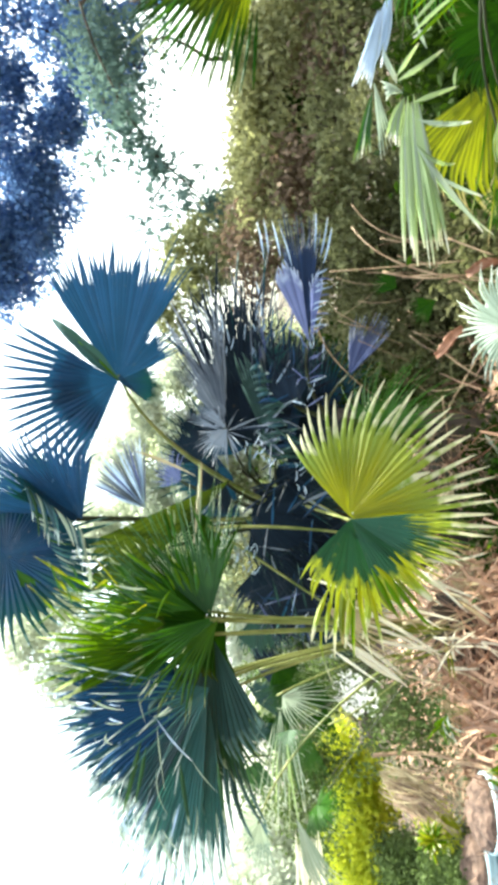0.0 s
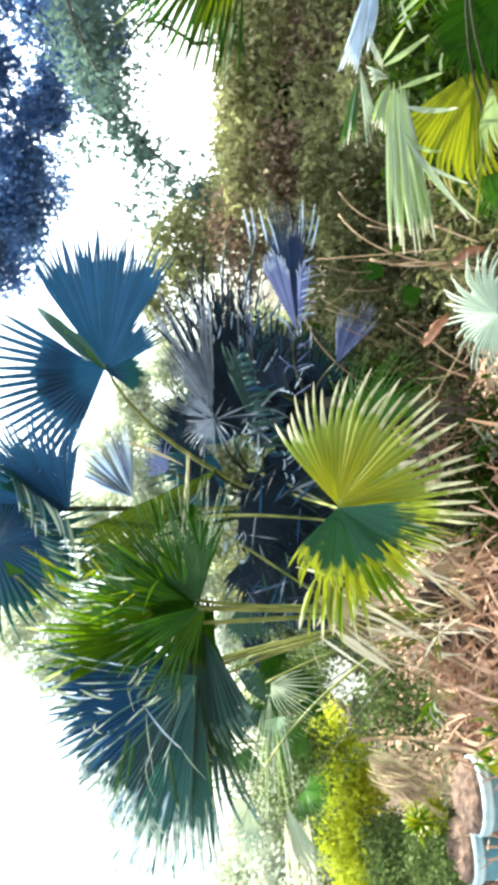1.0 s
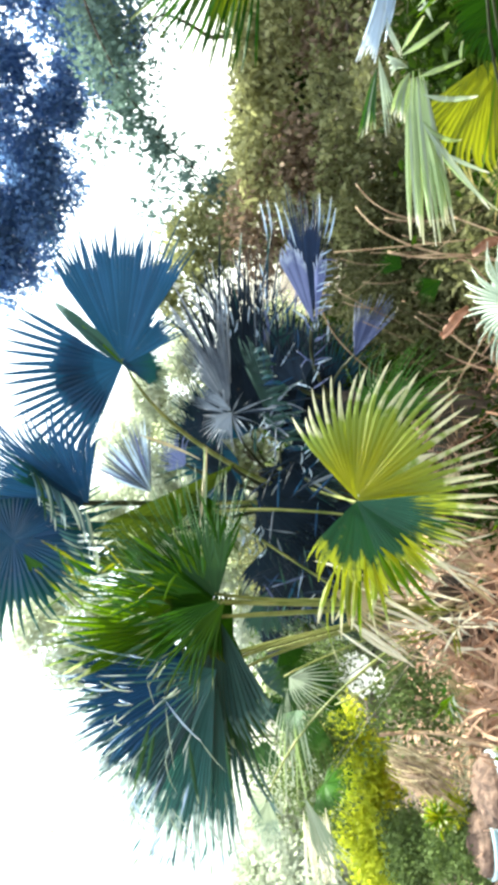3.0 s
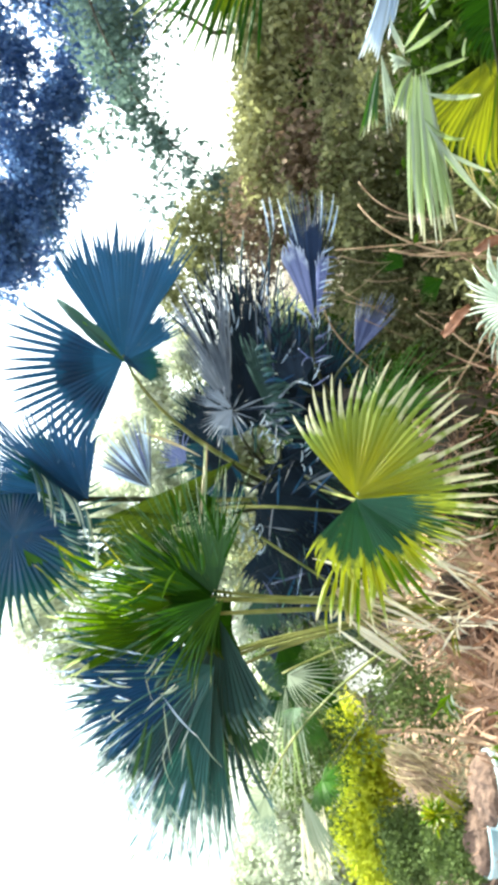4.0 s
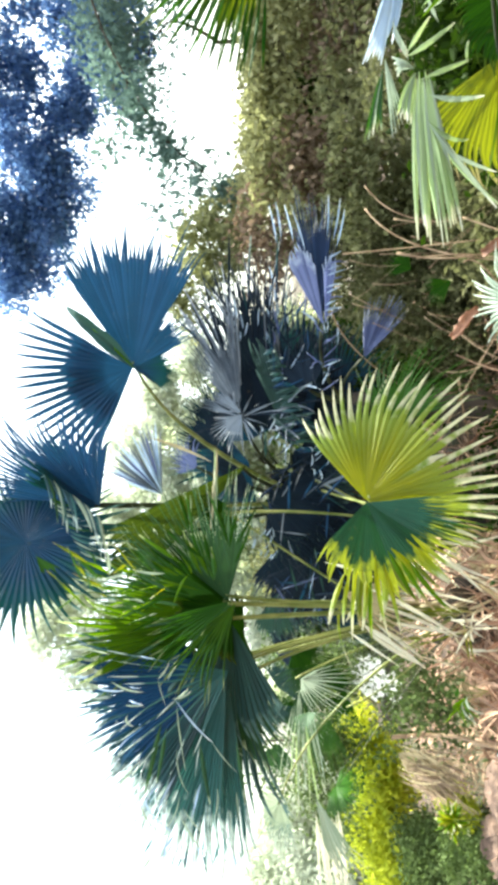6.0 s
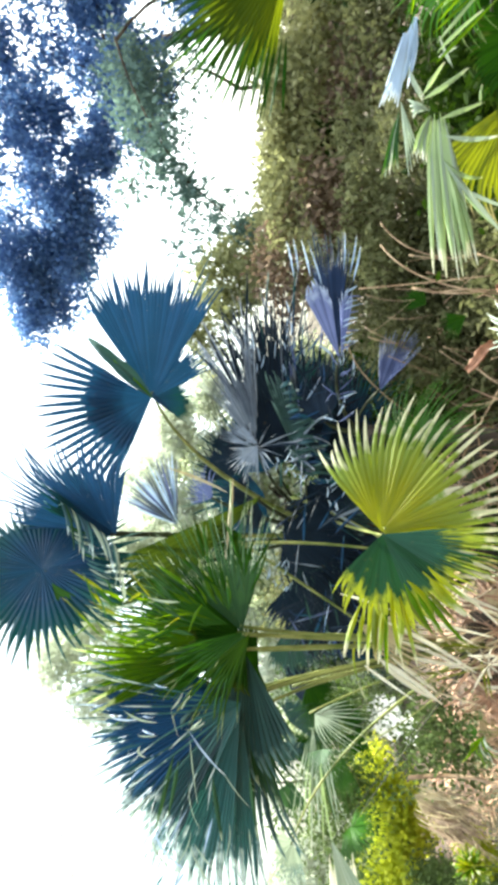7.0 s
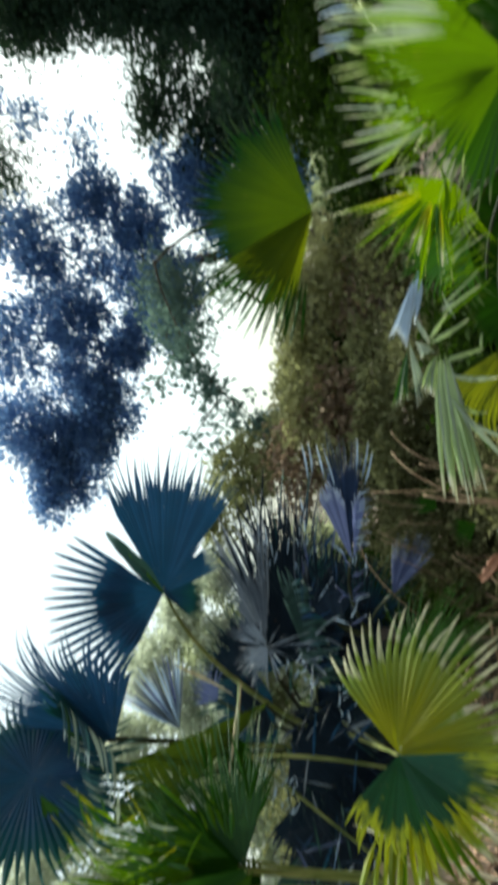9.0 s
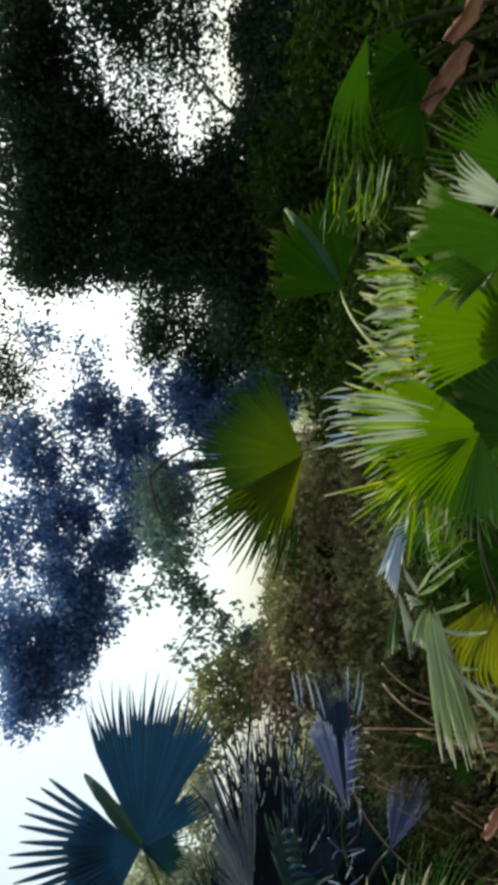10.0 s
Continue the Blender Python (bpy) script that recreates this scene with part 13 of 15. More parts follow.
stalk_of(grey, (1.11, 3.912, 0.688), (1.213, 3.838, 0.511), (1.279, 3.767, 0.341), 0.0018, M_STALK_DRY)
stalk_of(grey, (0.934, 3.966, 0.727), (1.043, 3.913, 0.608), (1.14, 3.856, 0.494), 0.003, M_STALK_DRY)
stalk_of(grey, (1.046, 3.924, 0.663), (1.131, 3.857, 0.487), (1.292, 3.758, 0.328), 0.0014, M_STALK_DRY)
stalk_of(grey, (0.817, 4.059, 1.193), (0.694, 4.059, 0.985), (0.601, 4.041, 0.782), 0.0026, M_STALK_DRY)
stalk_of(grey, (0.444, 4.068, 0.82), (0.326, 4.046, 0.654), (0.223, 4.014, 0.492), 0.0023, M_STALK_DRY)
stalk_of(grey, (1.035, 3.99, 1.013), (1.025, 3.961, 0.814), (1.013, 3.923, 0.621), 0.0031, M_STALK_DRY)
stalk_of(grey, (0.656, 3.993, 0.599), (0.681, 3.962, 0.492), (0.629, 3.941, 0.384), 0.0016, M_STALK_DRY)
stalk_of(grey, (0.671, 4.016, 0.713), (0.65, 3.998, 0.615), (0.627, 3.978, 0.52), 0.0027, M_STALK_DRY)
stalk_of(grey, (1.12, 3.938, 0.83), (1.083, 3.927, 0.719), (1.05, 3.911, 0.61), 0.0028, M_STALK_DRY)
stalk_of(grey, (0.657, 4.024, 0.743), (0.55, 4.015, 0.624), (0.528, 3.99, 0.508), 0.0034, M_STALK_DRY)
stalk_of(grey, (1.013, 4.015, 1.19), (0.951, 4.014, 1.039), (0.968, 3.989, 0.891), 0.0022, M_STALK_DRY)
stalk_of(grey, (0.365, 4.077, 0.826), (0.366, 4.06, 0.738), (0.413, 4.038, 0.651), 0.0015, M_STALK_DRY)
stalk_of(grey, (1.03, 3.98, 0.939), (1.025, 3.965, 0.84), (1.106, 3.926, 0.747), 0.0021, M_STALK_DRY)
stalk_of(grey, (0.871, 4.034, 1.054), (0.84, 4.022, 0.919), (0.873, 3.992, 0.79), 0.0027, M_STALK_DRY)
stalk_of(grey, (0.637, 4.077, 1.049), (0.563, 4.065, 0.889), (0.498, 4.045, 0.732), 0.0027, M_STALK_DRY)
stalk_of(grey, (0.782, 4.063, 1.16), (0.85, 4.035, 1.032), (0.966, 3.992, 0.909), 0.0016, M_STALK_DRY)
stalk_of(grey, (0.588, 3.967, 0.456), (0.627, 3.911, 0.286), (0.692, 3.845, 0.126), 0.0025, M_STALK_DRY)
stalk_of(grey, (1.199, 3.847, 0.948), (1.128, 3.784, 0.732), (1.149, 3.701, 0.592), 0.0041, M_STALK_DRY)
stalk_of(grey, (1.015, 3.895, 0.924), (0.929, 3.829, 0.69), (0.95, 3.729, 0.49), 0.0075, M_STALK_DRY)
stalk_of(grey, (0.977, 3.885, 0.81), (0.992, 3.768, 0.511), (0.871, 3.675, 0.256), 0.0061, M_STALK_DRY)
stalk_of(grey, (1.172, 3.778, 0.573), (1.089, 3.718, 0.43), (1.04, 3.663, 0.354), 0.0054, M_STALK_DRY)
stalk_of(grey, (0.548, 3.916, 0.57), (0.406, 3.859, 0.453), (0.331, 3.771, 0.285), 0.0041, M_STALK_DRY)
stalk_of(grey, (-0.265, 3.948, 0.581), (-0.204, 3.914, 0.439), (-0.21, 3.873, 0.302), 0.005796411491561757, M_STALK_DARK)
stalk_of(grey, (0.18, 3.969, 0.648), (0.212, 3.934, 0.514), (0.146, 3.901, 0.383), 0.0028992104756301717, M_RED)
stalk_of(grey, (-0.13, 3.891, 0.348), (-0.043, 3.868, 0.27), (-0.117, 3.84, 0.195), 0.0025, M_STALK_DRY)
stalk_of(grey, (-0.024, 3.928, 0.469), (-0.015, 3.902, 0.378), (0.048, 3.874, 0.29), 0.0025, M_STALK_DRY)
stalk_of(grey, (-0.651, 3.844, 0.37), (-0.547, 3.809, 0.213), (-0.684, 3.735, 0.074), 0.005374126037978077, M_RED)
stalk_of(grey, (-0.522, 3.931, 0.62), (-0.497, 3.906, 0.507), (-0.457, 3.88, 0.396), 0.0041072408728958995, M_STALK_DARK)
stalk_of(grey, (-0.109, 3.92, 0.447), (-0.032, 3.9, 0.373), (-0.145, 3.875, 0.301), 0.0041982593610938816, M_STALK_DARK)
stalk_of(grey, (0.043, 3.962, 0.602), (0.14, 3.926, 0.472), (0.085, 3.891, 0.344), 0.0015, M_STALK_DRY)
stalk_of(grey, (-0.115, 3.895, 0.36), (-0.106, 3.865, 0.267), (0.044, 3.835, 0.176), 0.005387819186225017, M_STALK_DARK)
stalk_of(grey, (-0.596, 3.861, 0.397), (-0.507, 3.842, 0.293), (-0.46, 3.814, 0.194), 0.002380066192494417, M_STALK_DARK)
stalk_of(grey, (-0.002, 3.886, 0.326), (0.061, 3.85, 0.218), (0.052, 3.812, 0.113), 0.0033, M_STALK_DRY)
stalk_of(grey, (-0.009, 3.939, 0.512), (-0.003, 3.906, 0.393), (0.159, 3.867, 0.277), 0.005615217222904676, M_STALK_DARK)
stalk_of(grey, (0.044, 3.942, 0.522), (0.026, 3.894, 0.354), (0.001, 3.842, 0.192), 0.0036, M_STALK_DRY)
stalk_of(grey, (-0.575, 3.929, 0.642), (-0.472, 3.898, 0.466), (-0.434, 3.852, 0.299), 0.0034260717574310855, M_RED)
stalk_of(grey, (-0.119, 3.936, 0.507), (-0.142, 3.895, 0.364), (0.06, 3.853, 0.225), 0.005552333361084955, M_RED)
stalk_of(grey, (-0.042, 3.958, 0.587), (-0.066, 3.926, 0.464), (-0.03, 3.891, 0.343), 0.0023, M_STALK_DRY)
stalk_of(grey, (-0.174, 3.967, 0.642), (-0.179, 3.938, 0.523), (0.017, 3.91, 0.406), 0.004361508414240012, M_RED)
stalk_of(grey, (-0.006, 3.908, 0.4), (0.089, 3.887, 0.332), (0.102, 3.865, 0.265), 0.004965501634894768, M_RED)
stalk_of(grey, (-0.655, 3.908, 0.606), (-0.644, 3.882, 0.498), (-0.584, 3.861, 0.39), 0.002752016809292388, M_RED)
stalk_of(grey, (0.314, 3.956, 0.631), (0.288, 3.915, 0.461), (0.427, 3.855, 0.301), 0.0041, M_STALK_DRY)
stalk_of(grey, (-0.33, 3.959, 0.648), (-0.279, 3.927, 0.502), (-0.192, 3.891, 0.359), 0.005120174373913031, M_STALK_DARK)
stalk_of(grey, (-0.433, 3.948, 0.645), (-0.332, 3.915, 0.476), (-0.331, 3.868, 0.315), 0.0028, M_STALK_DRY)
stalk_of(grey, (0.232, 3.919, 0.462), (0.209, 3.876, 0.31), (0.381, 3.815, 0.17), 0.0054209740950876845, M_STALK_DARK)
stalk_of(grey, (-0.344, 3.953, 0.628), (-0.361, 3.932, 0.55), (-0.156, 3.925, 0.47), 0.0020864783069431177, M_STALK_DARK)
stalk_of(clump, (0.011, 4.194, 0.573), (0.225, 4.164, 0.473), (0.581, 4.174, 0.258), 0.0068, M_STALK_DRY)
stalk_of(clump, (0.297, 4.168, 0.508), (0.01, 4.17, 0.472), (-0.355, 4.234, 0.383), 0.0082, M_STALK_DRY)


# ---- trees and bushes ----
# Three highest masses are unseen, added to shade the undergrowth.
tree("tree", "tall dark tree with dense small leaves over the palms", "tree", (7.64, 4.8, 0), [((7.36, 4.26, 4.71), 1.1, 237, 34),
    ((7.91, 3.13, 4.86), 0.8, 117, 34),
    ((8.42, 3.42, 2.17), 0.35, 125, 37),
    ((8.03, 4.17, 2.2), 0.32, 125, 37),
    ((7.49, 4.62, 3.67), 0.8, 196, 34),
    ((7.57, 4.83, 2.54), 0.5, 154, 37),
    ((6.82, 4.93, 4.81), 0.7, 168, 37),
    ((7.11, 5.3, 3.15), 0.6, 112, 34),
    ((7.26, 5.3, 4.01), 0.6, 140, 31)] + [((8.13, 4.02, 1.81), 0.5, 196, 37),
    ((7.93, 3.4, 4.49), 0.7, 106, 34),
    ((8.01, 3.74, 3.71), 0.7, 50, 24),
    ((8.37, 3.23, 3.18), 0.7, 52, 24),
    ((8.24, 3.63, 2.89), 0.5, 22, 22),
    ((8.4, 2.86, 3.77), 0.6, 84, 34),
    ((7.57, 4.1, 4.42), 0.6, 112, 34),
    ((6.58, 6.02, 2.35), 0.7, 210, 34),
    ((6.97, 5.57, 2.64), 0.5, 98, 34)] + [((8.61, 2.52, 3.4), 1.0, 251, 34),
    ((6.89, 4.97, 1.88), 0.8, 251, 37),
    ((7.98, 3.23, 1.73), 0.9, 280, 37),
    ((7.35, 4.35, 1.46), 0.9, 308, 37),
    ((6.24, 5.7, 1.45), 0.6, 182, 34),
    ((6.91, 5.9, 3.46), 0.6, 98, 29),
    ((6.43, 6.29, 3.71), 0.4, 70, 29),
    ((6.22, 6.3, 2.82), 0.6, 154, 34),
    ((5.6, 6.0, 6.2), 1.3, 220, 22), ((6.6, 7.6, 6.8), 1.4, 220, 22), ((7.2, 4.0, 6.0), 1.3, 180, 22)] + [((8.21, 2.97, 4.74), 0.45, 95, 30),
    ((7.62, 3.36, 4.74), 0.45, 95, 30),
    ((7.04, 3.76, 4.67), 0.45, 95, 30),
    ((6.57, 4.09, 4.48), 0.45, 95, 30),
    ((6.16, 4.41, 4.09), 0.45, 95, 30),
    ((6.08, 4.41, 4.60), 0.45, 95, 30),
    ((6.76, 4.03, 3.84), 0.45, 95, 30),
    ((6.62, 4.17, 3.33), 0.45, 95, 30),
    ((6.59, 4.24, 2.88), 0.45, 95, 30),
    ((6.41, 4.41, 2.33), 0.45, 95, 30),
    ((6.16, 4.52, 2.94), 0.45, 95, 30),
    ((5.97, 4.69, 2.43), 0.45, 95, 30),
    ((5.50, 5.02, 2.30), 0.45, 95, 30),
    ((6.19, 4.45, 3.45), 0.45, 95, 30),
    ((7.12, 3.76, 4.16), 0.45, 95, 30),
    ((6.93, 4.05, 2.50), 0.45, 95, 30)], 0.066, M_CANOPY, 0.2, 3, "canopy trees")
tree("tree", "tall tree with leaves coloured blue for flare haze, bright sky gaps", "tree", (5.98, 7.84, 0), [((4.99, 6.98, 5.39), 0.6, 77, 34),
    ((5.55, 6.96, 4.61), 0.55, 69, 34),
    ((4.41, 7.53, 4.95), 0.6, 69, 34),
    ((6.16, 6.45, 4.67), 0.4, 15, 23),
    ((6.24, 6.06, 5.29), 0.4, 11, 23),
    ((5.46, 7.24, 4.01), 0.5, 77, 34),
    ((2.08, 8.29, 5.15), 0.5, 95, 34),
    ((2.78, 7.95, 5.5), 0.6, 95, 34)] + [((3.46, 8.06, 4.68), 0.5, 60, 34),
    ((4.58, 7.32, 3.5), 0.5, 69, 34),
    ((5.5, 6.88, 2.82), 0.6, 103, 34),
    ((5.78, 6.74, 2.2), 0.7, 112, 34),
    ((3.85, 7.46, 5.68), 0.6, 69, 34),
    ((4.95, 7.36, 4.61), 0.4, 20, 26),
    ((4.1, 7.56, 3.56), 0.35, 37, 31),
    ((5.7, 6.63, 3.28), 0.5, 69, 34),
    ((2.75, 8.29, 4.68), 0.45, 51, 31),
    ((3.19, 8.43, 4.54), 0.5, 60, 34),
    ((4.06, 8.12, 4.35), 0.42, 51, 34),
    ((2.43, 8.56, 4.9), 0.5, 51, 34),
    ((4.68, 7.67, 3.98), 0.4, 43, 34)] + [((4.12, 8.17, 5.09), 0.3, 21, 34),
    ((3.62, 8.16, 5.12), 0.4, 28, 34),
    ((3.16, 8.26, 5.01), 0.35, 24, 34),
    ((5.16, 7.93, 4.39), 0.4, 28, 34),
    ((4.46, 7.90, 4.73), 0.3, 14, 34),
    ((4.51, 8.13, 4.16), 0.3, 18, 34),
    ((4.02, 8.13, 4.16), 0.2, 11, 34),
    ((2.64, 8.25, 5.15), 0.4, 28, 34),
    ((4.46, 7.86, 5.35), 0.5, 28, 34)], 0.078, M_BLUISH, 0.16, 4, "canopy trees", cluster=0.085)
tree("tree", "creeper-covered tree with pale sage leaves hanging in curtains", "tree", (3.42, 7.1, 0), [((3.31, 5.34, 1.74), 0.22, 50, 22),
    ((3.04, 5.5, 1.75), 0.24, 60, 22),
    ((2.66, 5.59, 1.75), 0.26, 70, 22),
    ((2.34, 5.73, 1.81), 0.26, 66, 22),
    ((2.08, 5.83, 1.87), 0.22, 40, 22),
    ((3.77, 5.35, 1.53), 0.43, 80, 22),
    ((3.2, 5.31, 1.53), 0.17, 26, 22)] + [((3.47, 5.33, 1.89), 0.15, 9, 14),
    ((3.41, 5.30, 1.66), 0.14, 7, 14),
    ((3.31, 5.26, 1.83), 0.15, 9, 14),
    ((3.31, 5.33, 1.73), 0.14, 7, 14),
    ((3.20, 5.28, 1.88), 0.15, 9, 14),
    ((3.16, 5.29, 1.52), 0.14, 7, 14),
    ((3.11, 5.32, 1.80), 0.15, 9, 14),
    ((3.02, 5.23, 1.59), 0.14, 7, 14),
    ((3.02, 5.38, 1.83), 0.15, 9, 14),
    ((2.95, 5.32, 1.62), 0.14, 7, 14),
    ((2.84, 5.25, 1.81), 0.15, 9, 14),
    ((2.82, 5.30, 1.57), 0.14, 7, 14),
    ((2.72, 5.24, 1.87), 0.15, 9, 14),
    ((2.66, 5.37, 1.81), 0.15, 9, 14),
    ((2.61, 5.34, 1.57), 0.14, 7, 14),
    ((2.54, 5.36, 1.86), 0.15, 9, 14),
    ((2.49, 5.34, 1.63), 0.14, 7, 14),
    ((2.37, 5.25, 1.78), 0.15, 9, 14),
    ((2.32, 5.23, 1.69), 0.14, 7, 14),
    ((2.27, 5.30, 1.77), 0.15, 9, 14),
    ((2.21, 5.24, 1.59), 0.14, 7, 14),
    ((2.15, 5.29, 1.83), 0.15, 9, 14),
    ((2.11, 5.28, 1.64), 0.14, 7, 14),
    ((2.06, 5.37, 1.82), 0.15, 9, 14),
    ((2.01, 5.34, 1.57), 0.14, 7, 14),
    ((1.95, 5.38, 1.78), 0.15, 9, 14),
    ((1.85, 5.22, 1.57), 0.14, 7, 14),
    ((1.83, 5.38, 1.78), 0.15, 9, 14),
    ((1.76, 5.28, 1.52), 0.14, 7, 14)], 0.06, M_VINE, 0.1, 5, "canopy trees", cluster=0.06)
tree("tree", "tree behind the palms with dusty grey-green leaves", "tree", (3.42, 7.66, 0), [((3.53, 5.86, 1.38), 0.38, 46, 24),
    ((2.41, 6.31, 1.38), 0.45, 46, 24),
    ((3.3, 5.98, 1.07), 0.5, 46, 24),
    ((2.68, 6.08, 0.97), 0.54, 60, 24),
    ((3.27, 5.95, 0.62), 0.54, 60, 24),
    ((2.37, 5.97, 0.62), 0.54, 60, 24),
    ((1.89, 6.39, 1.38), 0.32, 44, 24),
    ((1.99, 6.07, 0.45), 0.45, 90, 24)] + [((2.83, 5.88, 0.18), 0.54, 100, 24),
    ((3.93, 5.59, 1.1), 0.54, 110, 24),
    ((3.71, 5.69, 0.71), 0.45, 46, 24),
    ((1.97, 6.33, 0.84), 0.36, 60, 24),
    ((1.86, 5.89, 2.25), 0.22, 30, 20),
    ((1.77, 5.94, 1.95), 0.23, 34, 22),
    ((1.66, 5.92, 2.46), 0.23, 28, 20),
    ((1.29, 6.06, 2.7), 0.23, 28, 20),
    ((1.62, 5.97, 2.16), 0.23, 34, 20)] + [((1.43, 6, 2.32), 0.23, 30, 20),
    ((1.67, 6.17, 1.65), 0.23, 20, 20),
    ((1.16, 6.21, 2.52), 0.25, 24, 20),
    ((2.17, 5.82, 1.54), 0.27, 40, 22)] + [((2.84, 5.12, 1.14), 0.16, 8, 14),
    ((2.84, 5.21, 0.93), 0.15, 6, 14),
    ((2.69, 5.09, 1.20), 0.16, 8, 14),
    ((2.75, 5.29, 0.91), 0.15, 6, 14),
    ((2.64, 5.24, 1.21), 0.16, 8, 14),
    ((2.53, 5.12, 1.00), 0.15, 6, 14),
    ((2.50, 5.23, 1.19), 0.16, 8, 14),
    ((2.39, 5.10, 0.93), 0.15, 6, 14),
    ((2.30, 5.08, 1.15), 0.16, 8, 14),
    ((2.29, 5.15, 0.94), 0.15, 6, 14),
    ((2.25, 5.27, 1.10), 0.16, 8, 14),
    ((2.21, 5.29, 0.96), 0.15, 6, 14),
    ((2.04, 5.09, 1.19), 0.16, 8, 14),
    ((2.00, 5.09, 0.96), 0.15, 6, 14),
    ((1.94, 5.15, 1.20), 0.16, 8, 14),
    ((1.88, 5.11, 0.96), 0.15, 6, 14),
    ((1.84, 5.24, 1.21), 0.16, 8, 14),
    ((1.80, 5.27, 0.98), 0.15, 6, 14),
    ((1.67, 5.15, 1.10), 0.16, 8, 14),
    ((1.64, 5.18, 0.97), 0.15, 6, 14),
    ((1.55, 5.19, 1.13), 0.16, 8, 14),
    ((1.51, 5.20, 0.95), 0.15, 6, 14)], 0.06, M_DUSTY, 0.1, 15, "canopy trees", cluster=0.06)
tree("tree", "small tree with grey-green leaves against the sky", "tree", (4.52, 7.56, 0), [((3.64, 5.98, 3.24), 0.26, 30, 16),
    ((3.46, 6.12, 3.12), 0.24, 26, 16),
    ((3.79, 5.88, 3.26), 0.26, 30, 16),
    ((3.74, 5.99, 2.98), 0.26, 26, 16),
    ((3.4, 6.2, 2.93), 0.2, 18, 14),
    ((3.24, 6.3, 2.87), 0.16, 10, 12),
    ((3.23, 6.21, 3.25), 0.14, 8, 12),
    ((3.77, 6.04, 2.68), 0.2, 14, 14)], 0.06, M_SAGE, 0.05, 16, "canopy trees")
spray = thing("tree", "leaning branch with dark oval leaves against the sky", "tree", "canopy trees")
v, f = leaf_cloud([((3.06, 5.39, 3.17), 0.16, 10, 5),
    ((2.92, 5.49, 3.08), 0.14, 10, 5),
    ((2.84, 5.56, 2.96), 0.12, 10, 5),
    ((2.94, 5.54, 2.83), 0.12, 8, 5),
    ((2.69, 5.67, 2.84), 0.12, 12, 5),
    ((2.58, 5.75, 2.7), 0.11, 12, 5),
    ((2.49, 5.81, 2.57), 0.1, 12, 5),
    ((2.38, 5.87, 2.48), 0.08, 6, 5),
    ((2.65, 5.66, 2.96), 0.14, 9, 4)] + [((2.48, 5.71, 3.05), 0.14, 9, 4),
    ((2.42, 5.68, 3.26), 0.12, 7, 4),
    ((2.49, 5.76, 2.81), 0.12, 6, 4),
    ((2.26, 5.88, 2.71), 0.08, 5, 4),
    ((2.23, 5.94, 2.41), 0.13, 14, 6),
    ((2.19, 5.99, 2.13), 0.12, 20, 7),
    ((2.01, 5.94, 2.85), 0.12, 8, 4),
    ((2.13, 5.93, 2.67), 0.1, 6, 4),
    ((2.5, 5.85, 2.27), 0.05, 3, 4)] + [((2.62, 5.72, 2.75), 0.1, 12, 6),
    ((2.51, 5.78, 2.66), 0.1, 14, 6),
    ((2.75, 5.62, 2.9), 0.12, 12, 6),
    ((2.15, 6.01, 2.09), 0.1, 16, 7),
    ((2.1, 6.01, 2.27), 0.1, 10, 6),
    ((1.93, 6.02, 2.58), 0.1, 8, 5)], 0.075, 6, 0.7, 0.07, 1.9)
# Dark green spray lightened to grey-teal for the flare veil.
mesh_of("crown", v, f, M_SAGE, spray)
stalk_of(spray, (3.944, 5.663, -0.05), (4.71, 5.361, 2.539), (3.592, 5.297, 3.178), 0.024, M_BARK, 'trunk')
stalk_of(spray, (3.624, 5.277, 3.172), (3.058, 5.481, 3.051), (2.445, 5.835, 2.547), 0.01, M_BARK, 'limb')
stalk_of(spray, (2.566, 5.767, 2.634), (2.365, 5.89, 2.404), (2.15, 6.012, 2.059), 0.012, M_BARK, 'limb')
stalk_of(spray, (2.974, 5.505, 2.915), (2.581, 5.676, 3.011), (2.394, 5.686, 3.264), 0.01, M_BARK, 'limb')
stalk_of(spray, (2.402, 5.852, 2.55), (2.174, 5.91, 2.716), (1.938, 5.962, 2.858), 0.01, M_BARK, 'limb')
tree("bush", "sunlit yellow-green bush beside the clearing", "bush", (-3.05, 5.43, 0), [((-2.64, 5.59, 1), 0.16, 45, 30),
    ((-2.85, 5.47, 0.89), 0.22, 65, 30),
    ((-3.1, 5.33, 0.89), 0.25, 70, 30),
    ((-3.36, 5.3, 0.96), 0.24, 50, 30),
    ((-3.47, 5.09, 0.81), 0.2, 55, 30),
    ((-2.78, 5.64, 1.1), 0.12, 20, 28),
    ((-3.08, 5.55, 0.69), 0.15, 20, 28)], 0.05, M_SUNNY, 0.008, 7, "bushes", top=(-3.05, 5.43, 0.8), cluster=0.09)
tree("bush", "low grey-green bush on the clearing edge", "bush", (-2.96, 4.47, 0), [((-3.18, 4.76, 0.61), 0.2, 180, 30),
    ((-2.91, 4.42, 0.45), 0.14, 120, 30),
    ((-2.79, 4.23, 0.35), 0.1, 90, 30)] + [((-3.10, 4.93, 0.70), 0.14, 60, 26),
    ((-2.97, 4.74, 0.57), 0.12, 40, 26),
    ((-2.71, 4.36, 0.24), 0.08, 30, 26)], 0.034, M_BUSH, 0.008, 8, "bushes", top=(-2.96, 4.47, 0.36), cluster=0.07)
tree("bush", "small sunlit yellow-green plant", "bush", (-2.59, 4.44, 0), [((-2.59, 4.5, 0.48), 0.1, 90, 24),
    ((-2.58, 4.38, 0.42), 0.07, 40, 24)], 0.03, M_SUNNY, 0.012, 9, "bushes", top=(-2.59, 4.44, 0.35), cluster=0.035)
